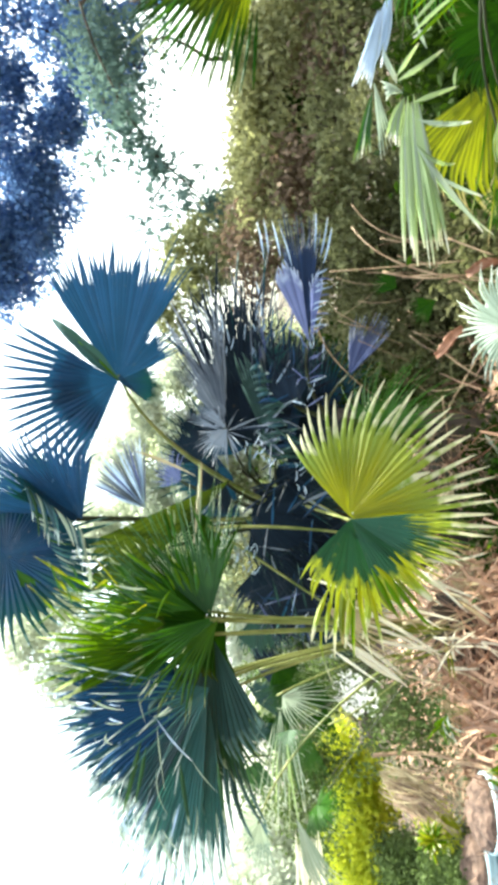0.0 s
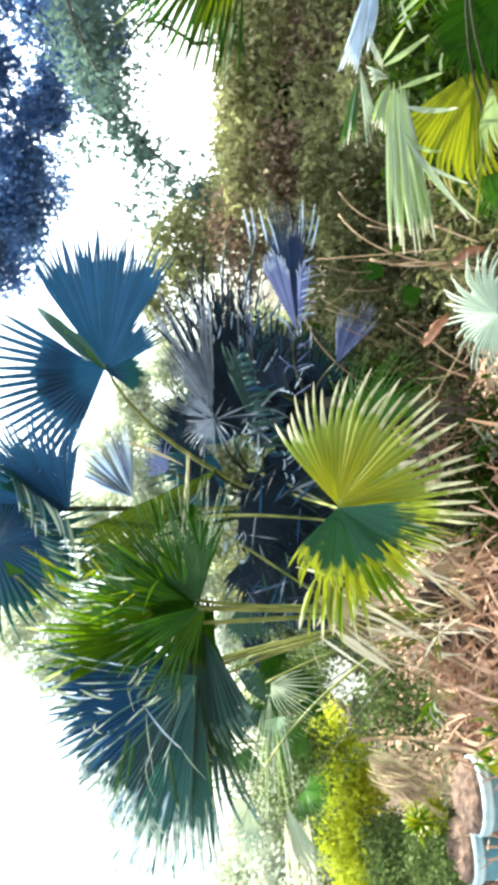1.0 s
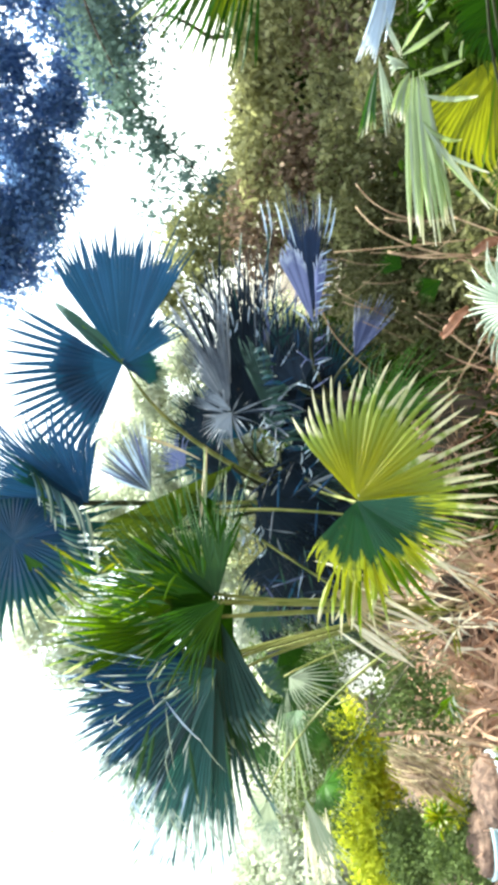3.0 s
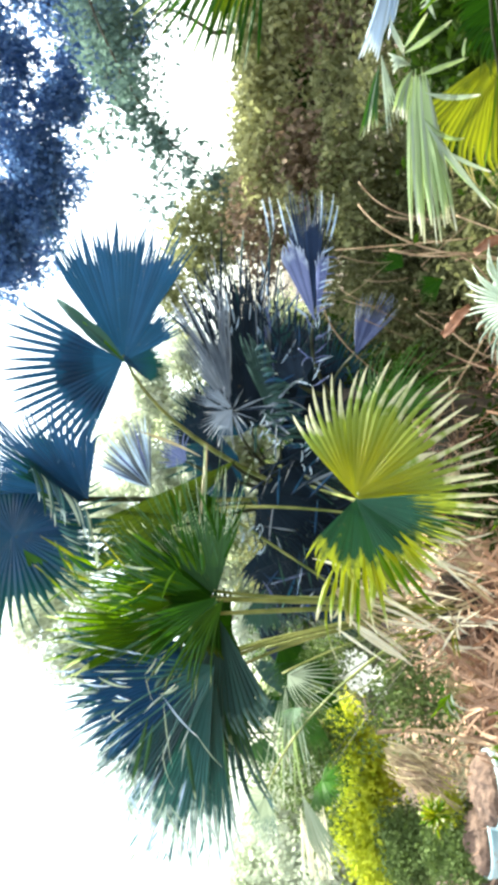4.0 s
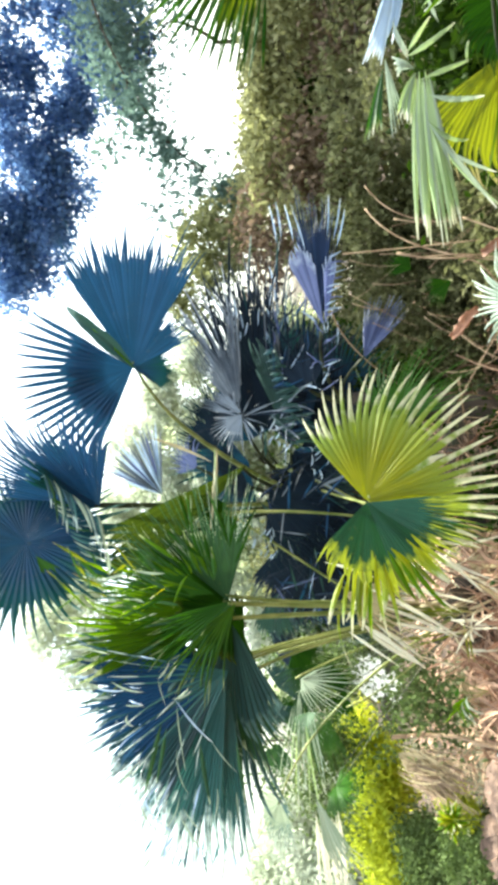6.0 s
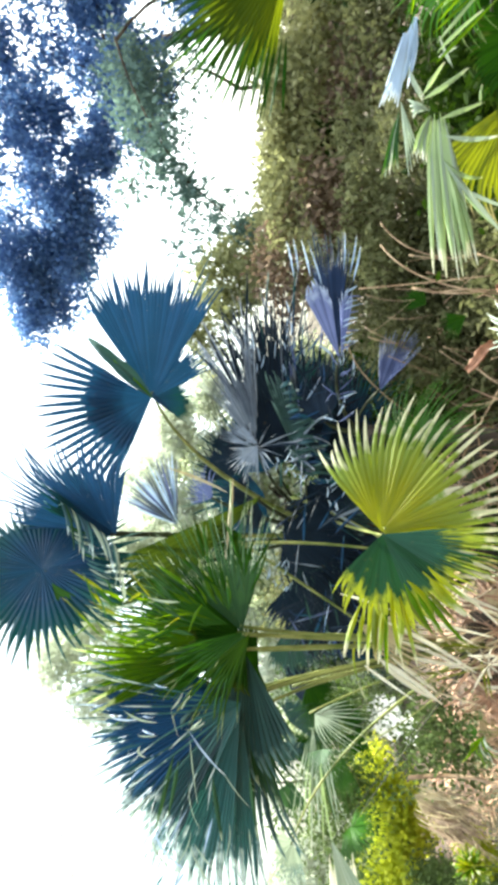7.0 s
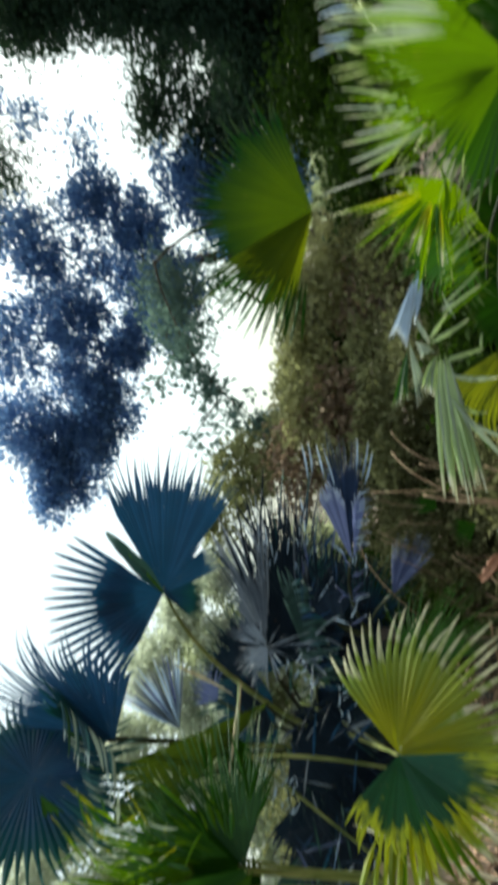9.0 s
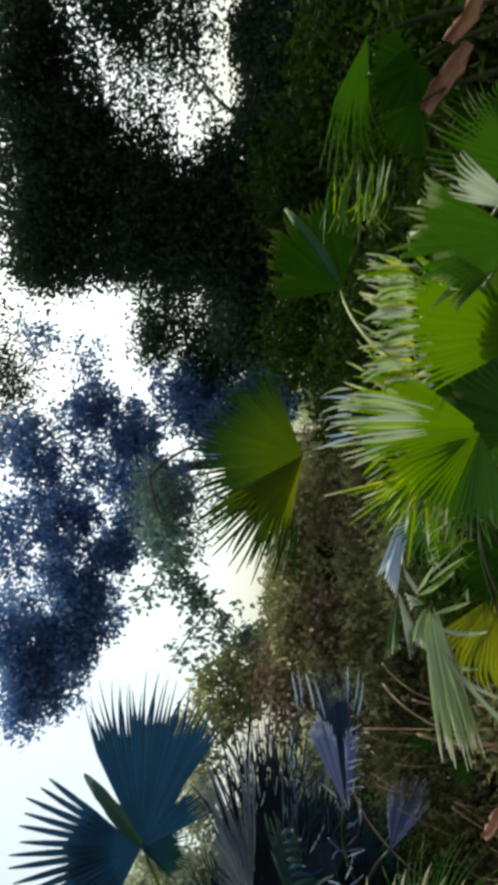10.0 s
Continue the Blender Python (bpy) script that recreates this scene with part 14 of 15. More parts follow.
tree("bush", "brownish green undergrowth behind the withered palm", "bush", (0.6, 6.3, 0), [((1.45, 5.97, 0.67), 0.4, 90, 24),
    ((1.66, 5.66, 0.43), 0.4, 90, 24),
    ((0.97, 5.6, 0.34), 0.35, 80, 24),
    ((0.83, 5.89, 0.69), 0.35, 70, 24),
    ((1.28, 5.3, 0.23), 0.3, 60, 24),
    ((0.34, 6.16, 0.86), 0.4, 80, 24),
    ((0.49, 5.48, 0.46), 0.3, 60, 24),
    ((0.55, 5.2, 0.16), 0.25, 50, 22),
    ((-0.31, 6.37, 0.95), 0.4, 80, 24)] + [((-1.18, 6.29, 1.28), 0.4, 80, 22),
    ((-1.29, 6.27, 1.72), 0.35, 50, 22),
    ((1.98, 6.7, 1.02), 0.4, 70, 24),
    ((1.32, 6.84, 0.84), 0.45, 90, 24),
    ((0.88, 7.11, 0.75), 0.45, 90, 24),
    ((0.39, 7.17, 0.99), 0.4, 60, 24),
    ((0.91, 7.34, 1.1), 0.3, 40, 22),
    ((0.35, 6.52, 0.54), 0.4, 70, 24),
    ((-0.31, 6.31, 0.52), 0.4, 70, 24)], 0.06, M_MID, 0.04, 10, "bushes", top=(0.6, 6.3, 0.61))
tree("bush", "green undergrowth under the near palm", "bush", (1.96, 4.54, 0), [((1.94, 4.9, 0.33), 0.35, 80, 24),
    ((1.36, 4.64, 0.23), 0.3, 70, 24),
    ((2.33, 4.69, 0.22), 0.4, 90, 24),
    ((1.69, 4.28, 0.15), 0.35, 90, 24),
    ((1.03, 4.27, 0.16), 0.25, 60, 24),
    ((2.81, 4.71, 0.37), 0.4, 90, 24),
    ((2.5, 4.13, 0.2), 0.4, 100, 24)], 0.06, M_MID, 0.04, 11, "bushes", top=(1.96, 4.54, 0.12))
tree("bush", "withered brown creeper thatch", "bush", (2.73, 5.62, 0), [((2.3, 5.65, 1.49), 0.26, 34, 26),
    ((3.25, 5.39, 1.21), 0.3, 30, 26),
    ((2.36, 5.94, 1.13), 0.3, 20, 22)] + [((2.27, 5.36, 1.49), 0.14, 16, 24),
    ((2.11, 5.35, 1.53), 0.14, 16, 24),
    ((2.02, 5.36, 1.41), 0.12, 12, 24),
    ((1.75, 5.52, 1.91), 0.14, 12, 22),
    ((1.66, 5.53, 1.76), 0.14, 12, 22)] + [((1.49, 5.63, 1.81), 0.12, 10, 20),
    ((1.55, 5.64, 1.62), 0.12, 10, 20),
    ((1.30, 5.63, 1.71), 0.1, 7, 20)], 0.06, M_BROWNLEAF, 0.03, 17, "bushes", top=(2.73, 5.62, 1.2))
# Dark leaf masses added as shade behind the fan leaf and skirt.
tree("bush", "near-black bush filling the shade behind the bright fan leaf", "bush", (0.08, 4.97, 0), [((0.12, 4.97, 0.99), 0.18, 60, 24),
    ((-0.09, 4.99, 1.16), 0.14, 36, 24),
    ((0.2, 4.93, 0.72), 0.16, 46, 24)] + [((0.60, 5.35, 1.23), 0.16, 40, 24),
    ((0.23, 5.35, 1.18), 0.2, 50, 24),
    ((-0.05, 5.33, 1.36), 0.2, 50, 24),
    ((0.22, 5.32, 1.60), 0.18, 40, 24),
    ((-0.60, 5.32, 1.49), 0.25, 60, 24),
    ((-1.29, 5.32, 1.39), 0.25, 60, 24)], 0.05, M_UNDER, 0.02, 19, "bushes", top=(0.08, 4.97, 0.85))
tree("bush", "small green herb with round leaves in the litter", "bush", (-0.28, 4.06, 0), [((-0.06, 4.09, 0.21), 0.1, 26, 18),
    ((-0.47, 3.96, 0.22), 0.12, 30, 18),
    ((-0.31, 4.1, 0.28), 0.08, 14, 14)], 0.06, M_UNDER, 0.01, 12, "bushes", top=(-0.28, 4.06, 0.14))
tree("bush", "green undergrowth among fern leaves", "bush", (-2.35, 5.54, 0), [((-2.45, 6.45, 1.22), 0.2, 50, 24),
    ((-2.6, 5.18, 1.24), 0.2, 60, 24),
    ((-1.93, 4.97, 0.65), 0.1, 24, 22)] + [((-1.81, 5.19, 1.66), 0.16, 26, 24),
    ((-2.01, 5.20, 1.43), 0.18, 30, 24),
    ((-2.35, 5.19, 1.56), 0.16, 24, 24),
    ((-2.53, 5.21, 1.27), 0.15, 22, 24),
    ((-2.89, 5.19, 1.42), 0.18, 24, 24),
    ((-2.81, 5.18, 1.69), 0.14, 16, 24),
    ((-3.21, 5.20, 1.23), 0.2, 24, 24),
    ((-1.85, 5.22, 1.12), 0.14, 18, 24)] + [((-1.91, 4.74, 0.75), 0.1, 18, 22),
    ((-1.98, 4.70, 0.59), 0.1, 20, 22),
    ((-2.17, 4.84, 0.84), 0.09, 16, 22),
    ((-1.89, 4.56, 0.45), 0.08, 12, 22),
    ((-2.11, 4.66, 0.50), 0.07, 11, 22),
    ((-2.16, 4.75, 0.66), 0.08, 12, 22),
    ((-1.87, 4.75, 0.63), 0.08, 14, 22)], 0.04, M_BUSH, 0.008, 13, "bushes", top=(-2.35, 5.54, 0.91))
tree("bush", "dusty brownish undergrowth behind the pale leaf", "bush", (2.85, 4.88, 0), [((3.1, 4.46, 1.12), 0.4, 60, 24),
    ((2.22, 4.19, 0.85), 0.35, 60, 24)], 0.055, M_MID, 0.03, 18, "bushes", top=(2.85, 4.88, 1.04), cluster=0.06)
# Last six masses are a dark band for the shade behind the creeper.
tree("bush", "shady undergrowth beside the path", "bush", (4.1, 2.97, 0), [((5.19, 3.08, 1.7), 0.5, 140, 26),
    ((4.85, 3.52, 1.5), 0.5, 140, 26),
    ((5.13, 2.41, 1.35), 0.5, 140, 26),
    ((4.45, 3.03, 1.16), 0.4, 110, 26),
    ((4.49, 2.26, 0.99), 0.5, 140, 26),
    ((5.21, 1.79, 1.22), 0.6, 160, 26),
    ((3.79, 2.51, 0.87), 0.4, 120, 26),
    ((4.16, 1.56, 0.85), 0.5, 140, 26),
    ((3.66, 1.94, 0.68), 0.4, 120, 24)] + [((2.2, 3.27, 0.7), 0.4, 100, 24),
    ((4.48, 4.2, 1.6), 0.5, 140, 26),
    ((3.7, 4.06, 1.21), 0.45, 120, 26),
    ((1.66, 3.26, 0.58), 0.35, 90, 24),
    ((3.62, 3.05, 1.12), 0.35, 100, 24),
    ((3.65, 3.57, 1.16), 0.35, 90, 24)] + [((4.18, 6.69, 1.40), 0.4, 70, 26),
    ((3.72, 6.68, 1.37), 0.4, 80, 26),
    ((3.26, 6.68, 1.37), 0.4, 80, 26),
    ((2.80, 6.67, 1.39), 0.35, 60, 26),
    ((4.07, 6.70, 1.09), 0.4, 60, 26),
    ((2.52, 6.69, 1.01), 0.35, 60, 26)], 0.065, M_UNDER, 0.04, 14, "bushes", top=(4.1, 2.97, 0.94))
tree("tree", "distant tree, leaves coloured pale green for haze", "tree", (-7.1, 10.48, 0), [((-7.28, 10.71, 0.37), 0.63, 100, 22)], 0.11, M_FAR, 0.1, 20, "far trees")
tree("tree", "distant tree, leaves coloured pale green for haze", "tree", (-5.97, 11.12, 0), [((-6.13, 11.4, 0.29), 0.56, 100, 22)], 0.11, M_FAR, 0.1, 21, "far trees")
tree("tree", "distant tree, leaves coloured pale green for haze", "tree", (-4.66, 11.76, 0), [((-4.79, 12.05, 0.53), 0.63, 100, 22)], 0.11, M_FAR, 0.1, 22, "far trees")
tree("tree", "distant tree, leaves coloured pale green for haze", "tree", (-3.22, 12.5, 0), [((-3.25, 12.58, 2.12), 0.56, 100, 22),
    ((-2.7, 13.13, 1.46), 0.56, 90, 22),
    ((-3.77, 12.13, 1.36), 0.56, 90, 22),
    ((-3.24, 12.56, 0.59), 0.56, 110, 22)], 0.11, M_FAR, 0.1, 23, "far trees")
tree("tree", "distant tree, leaves coloured pale green for haze", "tree", (-1.72, 11.87, 0), [((-1.7, 11.79, 3), 0.63, 100, 22),
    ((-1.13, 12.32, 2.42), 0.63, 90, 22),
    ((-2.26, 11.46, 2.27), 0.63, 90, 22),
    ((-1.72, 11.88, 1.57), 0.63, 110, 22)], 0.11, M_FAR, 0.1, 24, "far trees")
tree("tree", "distant tree, leaves coloured pale green for haze", "tree", (-0.17, 12, 0), [((-0.16, 11.86, 3.42), 0.63, 100, 22),
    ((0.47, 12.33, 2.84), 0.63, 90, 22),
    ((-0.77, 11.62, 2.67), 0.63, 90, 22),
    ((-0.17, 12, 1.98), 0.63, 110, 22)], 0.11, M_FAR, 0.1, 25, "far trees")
tree("tree", "distant tree, leaves coloured pale green for haze", "tree", (-1.97, 10.46, 0), [((-2.03, 10.77, 0.54), 0.7, 100, 22)], 0.11, M_VINE, 0.1, 26, "far trees")
tree("tree", "distant tree, leaves coloured pale green for haze", "tree", (-3.43, 11.09, 0), [((-3.54, 11.41, 0.38), 0.63, 100, 22)], 0.11, M_FAR, 0.1, 27, "far trees")
tree("tree", "distant tree, leaves coloured pale green for haze", "tree", (-7.09, 9.27, 0), [((-7.27, 9.47, 0.34), 0.7, 100, 22)], 0.11, M_FAR, 0.1, 28, "far trees")
tree("tree", "distant tree, leaves coloured pale green for haze", "tree", (-0.39, 12.46, 0), [((-0.37, 12.11, 4.63), 0.56, 100, 22),
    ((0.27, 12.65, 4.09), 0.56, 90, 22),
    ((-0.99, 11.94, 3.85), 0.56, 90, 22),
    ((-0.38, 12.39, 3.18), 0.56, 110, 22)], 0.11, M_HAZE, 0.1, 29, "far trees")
tree("tree", "distant tree, leaves coloured pale green for haze", "tree", (-1.74, 12.82, 0), [((-1.68, 12.41, 5.04), 0.56, 100, 22),
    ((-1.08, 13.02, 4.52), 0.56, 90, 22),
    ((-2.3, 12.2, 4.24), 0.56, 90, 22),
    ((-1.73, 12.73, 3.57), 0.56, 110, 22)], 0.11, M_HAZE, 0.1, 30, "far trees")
tree("tree", "distant tree, leaves coloured pale green for haze", "tree", (-2.72, 12.71, 0), [((-2.67, 12.45, 4.18), 0.49, 100, 22),
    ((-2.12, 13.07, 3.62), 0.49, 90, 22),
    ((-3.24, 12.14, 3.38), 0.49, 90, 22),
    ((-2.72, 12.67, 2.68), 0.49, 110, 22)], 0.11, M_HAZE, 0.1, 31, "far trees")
tree("tree", "distant tree, leaves coloured pale green for haze", "tree", (0.66, 11.98, 0), [((0.66, 11.73, 4.01), 0.42, 100, 22),
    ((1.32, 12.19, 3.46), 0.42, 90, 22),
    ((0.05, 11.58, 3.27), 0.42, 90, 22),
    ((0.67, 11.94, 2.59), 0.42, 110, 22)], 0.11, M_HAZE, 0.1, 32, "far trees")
tree("tree", "distant tree, leaves coloured pale green for haze", "tree", (-3.97, 13.11, 0), [((-3.79, 12.52, 6.54), 0.63, 100, 22),
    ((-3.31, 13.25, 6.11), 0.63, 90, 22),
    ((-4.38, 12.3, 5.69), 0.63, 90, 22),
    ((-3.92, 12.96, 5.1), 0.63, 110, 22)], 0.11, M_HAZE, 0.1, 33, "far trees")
tree("tree", "distant tree, leaves coloured pale green for haze", "tree", (-6.3, 10.07, 0), [((-6.38, 10.17, 1.58), 0.56, 100, 22),
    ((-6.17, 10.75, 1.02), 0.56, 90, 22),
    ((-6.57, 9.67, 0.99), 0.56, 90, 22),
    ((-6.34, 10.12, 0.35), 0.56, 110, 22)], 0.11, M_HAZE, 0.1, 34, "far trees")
tree("tree", "distant tree, leaves coloured pale green for haze", "tree", (-7.39, 10.61, 0), [((-7.45, 10.65, 2.06), 0.63, 100, 22),
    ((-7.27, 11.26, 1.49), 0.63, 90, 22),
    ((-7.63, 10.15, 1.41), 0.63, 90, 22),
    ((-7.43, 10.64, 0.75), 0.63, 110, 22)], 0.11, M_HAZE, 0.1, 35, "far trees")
tree("tree", "distant tree, leaves coloured pale green for haze", "tree", (-3.62, 11.35, 0), [((-3.65, 11.42, 2.07), 0.42, 100, 22),
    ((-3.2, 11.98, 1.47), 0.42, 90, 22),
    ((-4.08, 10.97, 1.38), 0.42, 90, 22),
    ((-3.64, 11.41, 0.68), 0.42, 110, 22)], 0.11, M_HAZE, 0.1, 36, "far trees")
tree("tree", "distant tree, leaves coloured pale green for haze", "tree", (-0.86, 11.46, 0), [((-0.85, 11.39, 2.95), 0.42, 100, 22),
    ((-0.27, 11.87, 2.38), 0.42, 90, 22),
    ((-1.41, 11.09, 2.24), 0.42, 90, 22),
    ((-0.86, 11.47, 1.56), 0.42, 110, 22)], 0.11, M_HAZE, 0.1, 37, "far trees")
tree("tree", "sparse tree coloured pale to stand for sky glare", "tree", (-5.94, 12.67, 0), [((-7.07, 11.35, 5.7), 0.35, 16, 9),
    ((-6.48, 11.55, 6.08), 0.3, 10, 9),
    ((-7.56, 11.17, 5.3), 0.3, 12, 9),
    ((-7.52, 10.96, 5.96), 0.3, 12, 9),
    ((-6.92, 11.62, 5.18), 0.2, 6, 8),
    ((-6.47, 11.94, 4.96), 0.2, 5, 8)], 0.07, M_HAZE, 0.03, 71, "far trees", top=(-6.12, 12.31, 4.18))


# ---- litter ----
def round_clump(rnd):
    x, y = -1.30 + rnd.gauss(0, 0.6), 4.22 + rnd.gauss(0, 0.55)
    return x, y, 0.4 * math.exp(-((x - -1.30) ** 2 + (y - 4.22) ** 2) / 0.4)


def all_round(rnd):
    return rnd.uniform(-4, 2.6), rnd.uniform(2.2, 8), 0.05


v, f = strips(2600, 41, round_clump, 0.34, 0.011, 0.03, 0.55)
tagged(mesh_of("leaf_litter", v, f, M_LITTER), "heap of dry pinkish-brown palm leaf strips", "leaf litter", kind="stuff")
v, f = strips(4200, 42, all_round, 0.24, 0.011, 0.02)
tagged(mesh_of("leaf_litter", v, f, M_LITTER), "dry palm leaf strips scattered over the earth", "leaf litter", kind="stuff")


def paint_of(name, a, b, rough=0.45):
    m, t, node = graph(name)
    n = noise_of(t, 6.0, 6.0)
    col = mixed(t, a, b, ranged(t, n, 0.35, 0.7))
    col = mixed(t, col, (0.2, 0.17, 0.13), ranged(t, noise_of(t, 23.0), 0.58, 0.72, 0.0, 0.6))
    finish(t, col, rough, 0, n, 0.15, 0.01)
    return m


M_TUB = paint_of("blue_paint", (0.07, 0.22, 0.3), (0.2, 0.42, 0.5))
M_RIM = paint_of("pale_blue_paint", (0.36, 0.54, 0.62), (0.55, 0.7, 0.76))
M_SOIL = barky("potting_soil", (0.06, 0.036, 0.028), (0.19, 0.12, 0.09), 22.0, (1, 1, 1))


def lathe(profile, at, sides=40):
    v, f = [], []
    k = len(profile)
    for i in range(sides):
        a = 2 * math.pi * i / sides
        v += [(at[0] + r * math.cos(a), at[1] + r * math.sin(a), at[2] + z) for r, z in profile]
    for i in range(sides):
        j = (i + 1) % sides
        f += [(i * k + n, j * k + n, j * k + n + 1, i * k + n + 1) for n in range(k - 1)]
    return v, f


def planter(at, radius, height, label):
    """A round tub with a thick rolled rim, filled with soil."""
    tub = thing("planter", label, "planter", "planters")
    wall = [(0.0, 0.0), (radius * 0.74, 0.0), (radius * 0.8, 0.03), (radius * 0.9, height - 0.085), (radius * 0.91, height - 0.03), (radius * 0.87, height - 0.03), (radius * 0.82, height - 0.16)]
    v, f = lathe(wall, at, 56)
    mesh_of("tub", v, f, M_TUB, tub, smooth=True)
    roll = [(radius * 0.9, height - 0.07), (radius * 0.96, height - 0.074), (radius * 1.0, height - 0.066), (radius * 1.02, height - 0.05), (radius * 1.0, height - 0.04), (radius * 1.035, height - 0.03), (radius * 1.045, height - 0.015), (radius * 1.03, height - 0.002), (radius * 0.99, height), (radius * 0.94, height - 0.008), (radius * 0.92, height - 0.04)]
    v, f = lathe(roll, at, 56)
    mesh_of("rim", v, f, M_RIM, tub, "thick pale blue rolled rim", smooth=True)
    heap = [(radius * 0.97, height - 0.03), (radius * 0.95, height + 0.02), (radius * 0.85, height + 0.05), (radius * 0.7, height + 0.07), (radius * 0.5, height + 0.085), (radius * 0.3, height + 0.095), (radius * 0.12, height + 0.1), (0.0, height + 0.1)]
    v, f = lathe(heap, at)
    v = [(x, y, z + 0.03 * noise.noise((x * 11, y * 11, 3)) + 0.014 * noise.noise((x * 34, y * 34, 5))) for x, y, z in v]
    mesh_of("soil", v, f, M_SOIL, tub, "brown crumbly potting soil")


planter((-2.24, 4.0, 0.0), 0.215, 0.29, "pale blue round planter with a thick rim")
planter((-2.655, 4.13, 0.0), 0.195, 0.29, "pale blue round planter with a thick rim")


def white_sheet(at, width, height):
    """Thin crumpled white stand-in for a bright patch, propped upright on the ground."""
    m, t, node = graph("bright_patch_white")
    n = noise_of(t, 9.0, 5.0)
    finish(t, mixed(t, (0.86, 0.84, 0.78), (0.93, 0.91, 0.86), n), 0.35, 0.5, n, 0.3, 0.02)
    rows, cols = 26, 30
    v, f = [], []
    for layer in (0.0, 0.004):
        for i in range(rows):
            for k in range(cols):
                u, q = i / (rows - 1), k / (cols - 1) * 2 - 1
                bump = 0.09 * noise.noise((q * 2.2, u * 2.6, 1)) + 0.035 * noise.noise((q * 6, u * 7, 3))
                edge = (0.35 + 0.75 * math.sin(math.pi * (0.1 + 0.8 * u))) * (1 + 0.7 * noise.noise((0.3, u * 4, 7)) + 0.4 * noise.noise((1.3, u * 11, 2)))
                x, y = at[0] + q * width * 0.5 * edge, at[1] + bump + layer + 0.9 * u
                v.append((x, y, rise(x, y) - 0.02 + height * u * (1 + 0.25 * noise.noise((q * 2.5, 0.2, 5)))))
    n2 = rows * cols
    for i in range(rows - 1):
        for k in range(cols - 1):
            p = i * cols + k
            f += [(p, p + 1, p + cols + 1, p + cols), (n2 + p + cols, n2 + p + cols + 1, n2 + p + 1, n2 + p)]
    tagged(mesh_of("plastic_sheet", v, f, m, smooth=True), "crumpled white sheet standing in for a bright patch among the fronds", "plastic sheet")


# Added where a bright patch shows between the fronds.
white_sheet((-3.91, 9.65), 0.66, 0.6)

dead = thing("dead_frond", "dry brown palm frond hanging in the clearing", "frond", "dead fronds")
frond(dead, M_STRAW, (-2.31, 4.61, 0.84), (-2.37, 4.28, 0.48), (0.8, -0.49, 0.33), half=35, n=14, split=0.3, droop=0.2, thin=0.7)
frond(dead, M_STRAW, (-2.22, 4.51, 0.69), (-2.54, 4.19, 0.54), (0.44, -0.7, 0.55), half=30, n=12, split=0.3, droop=0.2, thin=0.7)
stalk_of(dead, (-2.18, 4.567, 0.882), (-2.049, 4.43, 0.443), (-2.098, 4.265, 0.337), 0.016, M_STALK_DRY)
stalk_of(dead, (-2.075, 4.294, 0.403), (-2.028, 4.161, 0.259), (-2.035, 4, 0.137), 0.016, M_STALK_DRY)
leaflet(dead, M_STRAW, (-2.3, 4.561, 0.861), (-2.337, 4.407, 0.738), (-2.31, 4.331, 0.577), 0.0077, (0.99, -0.12, 0.06), 1.2)
leaflet(dead, M_BROWN, (-2.456, 4.467, 0.793), (-2.422, 4.34, 0.633), (-2.461, 4.247, 0.578), 0.0085, (0.37, -0.65, 0.66), 1.2)
leaflet(dead, M_BROWN, (-2.256, 4.565, 0.749), (-2.303, 4.394, 0.582), (-2.167, 4.362, 0.4), 0.0085, (0.82, -0.38, 0.43), 1.2)
leaflet(dead, M_BROWN, (-2.36, 4.523, 0.815), (-2.316, 4.394, 0.615), (-2.429, 4.243, 0.484), 0.0063, (-0.11, -0.75, 0.65), 1.2)
leaflet(dead, M_BROWN, (-2.419, 4.481, 0.753), (-2.478, 4.313, 0.654), (-2.356, 4.285, 0.486), 0.009, (0.31, -0.73, 0.61), 1.2)
leaflet(dead, M_BROWN, (-2.407, 4.477, 0.697), (-2.43, 4.312, 0.527), (-2.348, 4.291, 0.491), 0.0042, (-0.26, -0.75, 0.6), 1.2)
leaflet(dead, M_STRAW, (-2.445, 4.463, 0.733), (-2.433, 4.316, 0.549), (-2.492, 4.191, 0.423), 0.008, (0.4, -0.72, 0.57), 1.2)
leaflet(dead, M_STRAW, (-2.267, 4.57, 0.814), (-2.263, 4.434, 0.675), (-2.334, 4.324, 0.598), 0.0062, (0.72, -0.56, 0.42), 1.2)
leaflet(dead, M_STRAW, (-2.285, 4.546, 0.726), (-2.281, 4.395, 0.533), (-2.26, 4.329, 0.453), 0.0082, (0.1, -0.77, 0.62), 1.2)
leaflet(dead, M_STRAW, (-2.266, 4.567, 0.795), (-2.287, 4.407, 0.603), (-2.317, 4.332, 0.597), 0.0068, (0.23, -0.65, 0.72), 1.2)
leaflet(dead, M_BROWN, (-2.446, 4.482, 0.847), (-2.406, 4.369, 0.735), (-2.425, 4.255, 0.524), 0.0046, (0.7, -0.56, 0.44), 1.2)
leaflet(dead, M_STRAW, (-2.323, 4.521, 0.693), (-2.302, 4.384, 0.535), (-2.309, 4.29, 0.403), 0.0059, (0.09, -0.78, 0.62), 1.2)
leaflet(dead, M_STRAW, (-2.386, 4.489, 0.704), (-2.441, 4.316, 0.573), (-2.32, 4.278, 0.384), 0.0083, (0.44, -0.7, 0.56), 1.2)
leaflet(dead, M_BROWN, (-2.328, 4.54, 0.817), (-2.32, 4.409, 0.7), (-2.247, 4.371, 0.607), 0.0074, (0.8, -0.28, 0.53), 1.2)
leaflet(dead, M_BROWN, (-2.316, 4.522, 0.684), (-2.327, 4.382, 0.586), (-2.35, 4.252, 0.348), 0.0089, (0.13, -0.78, 0.61), 1.2)
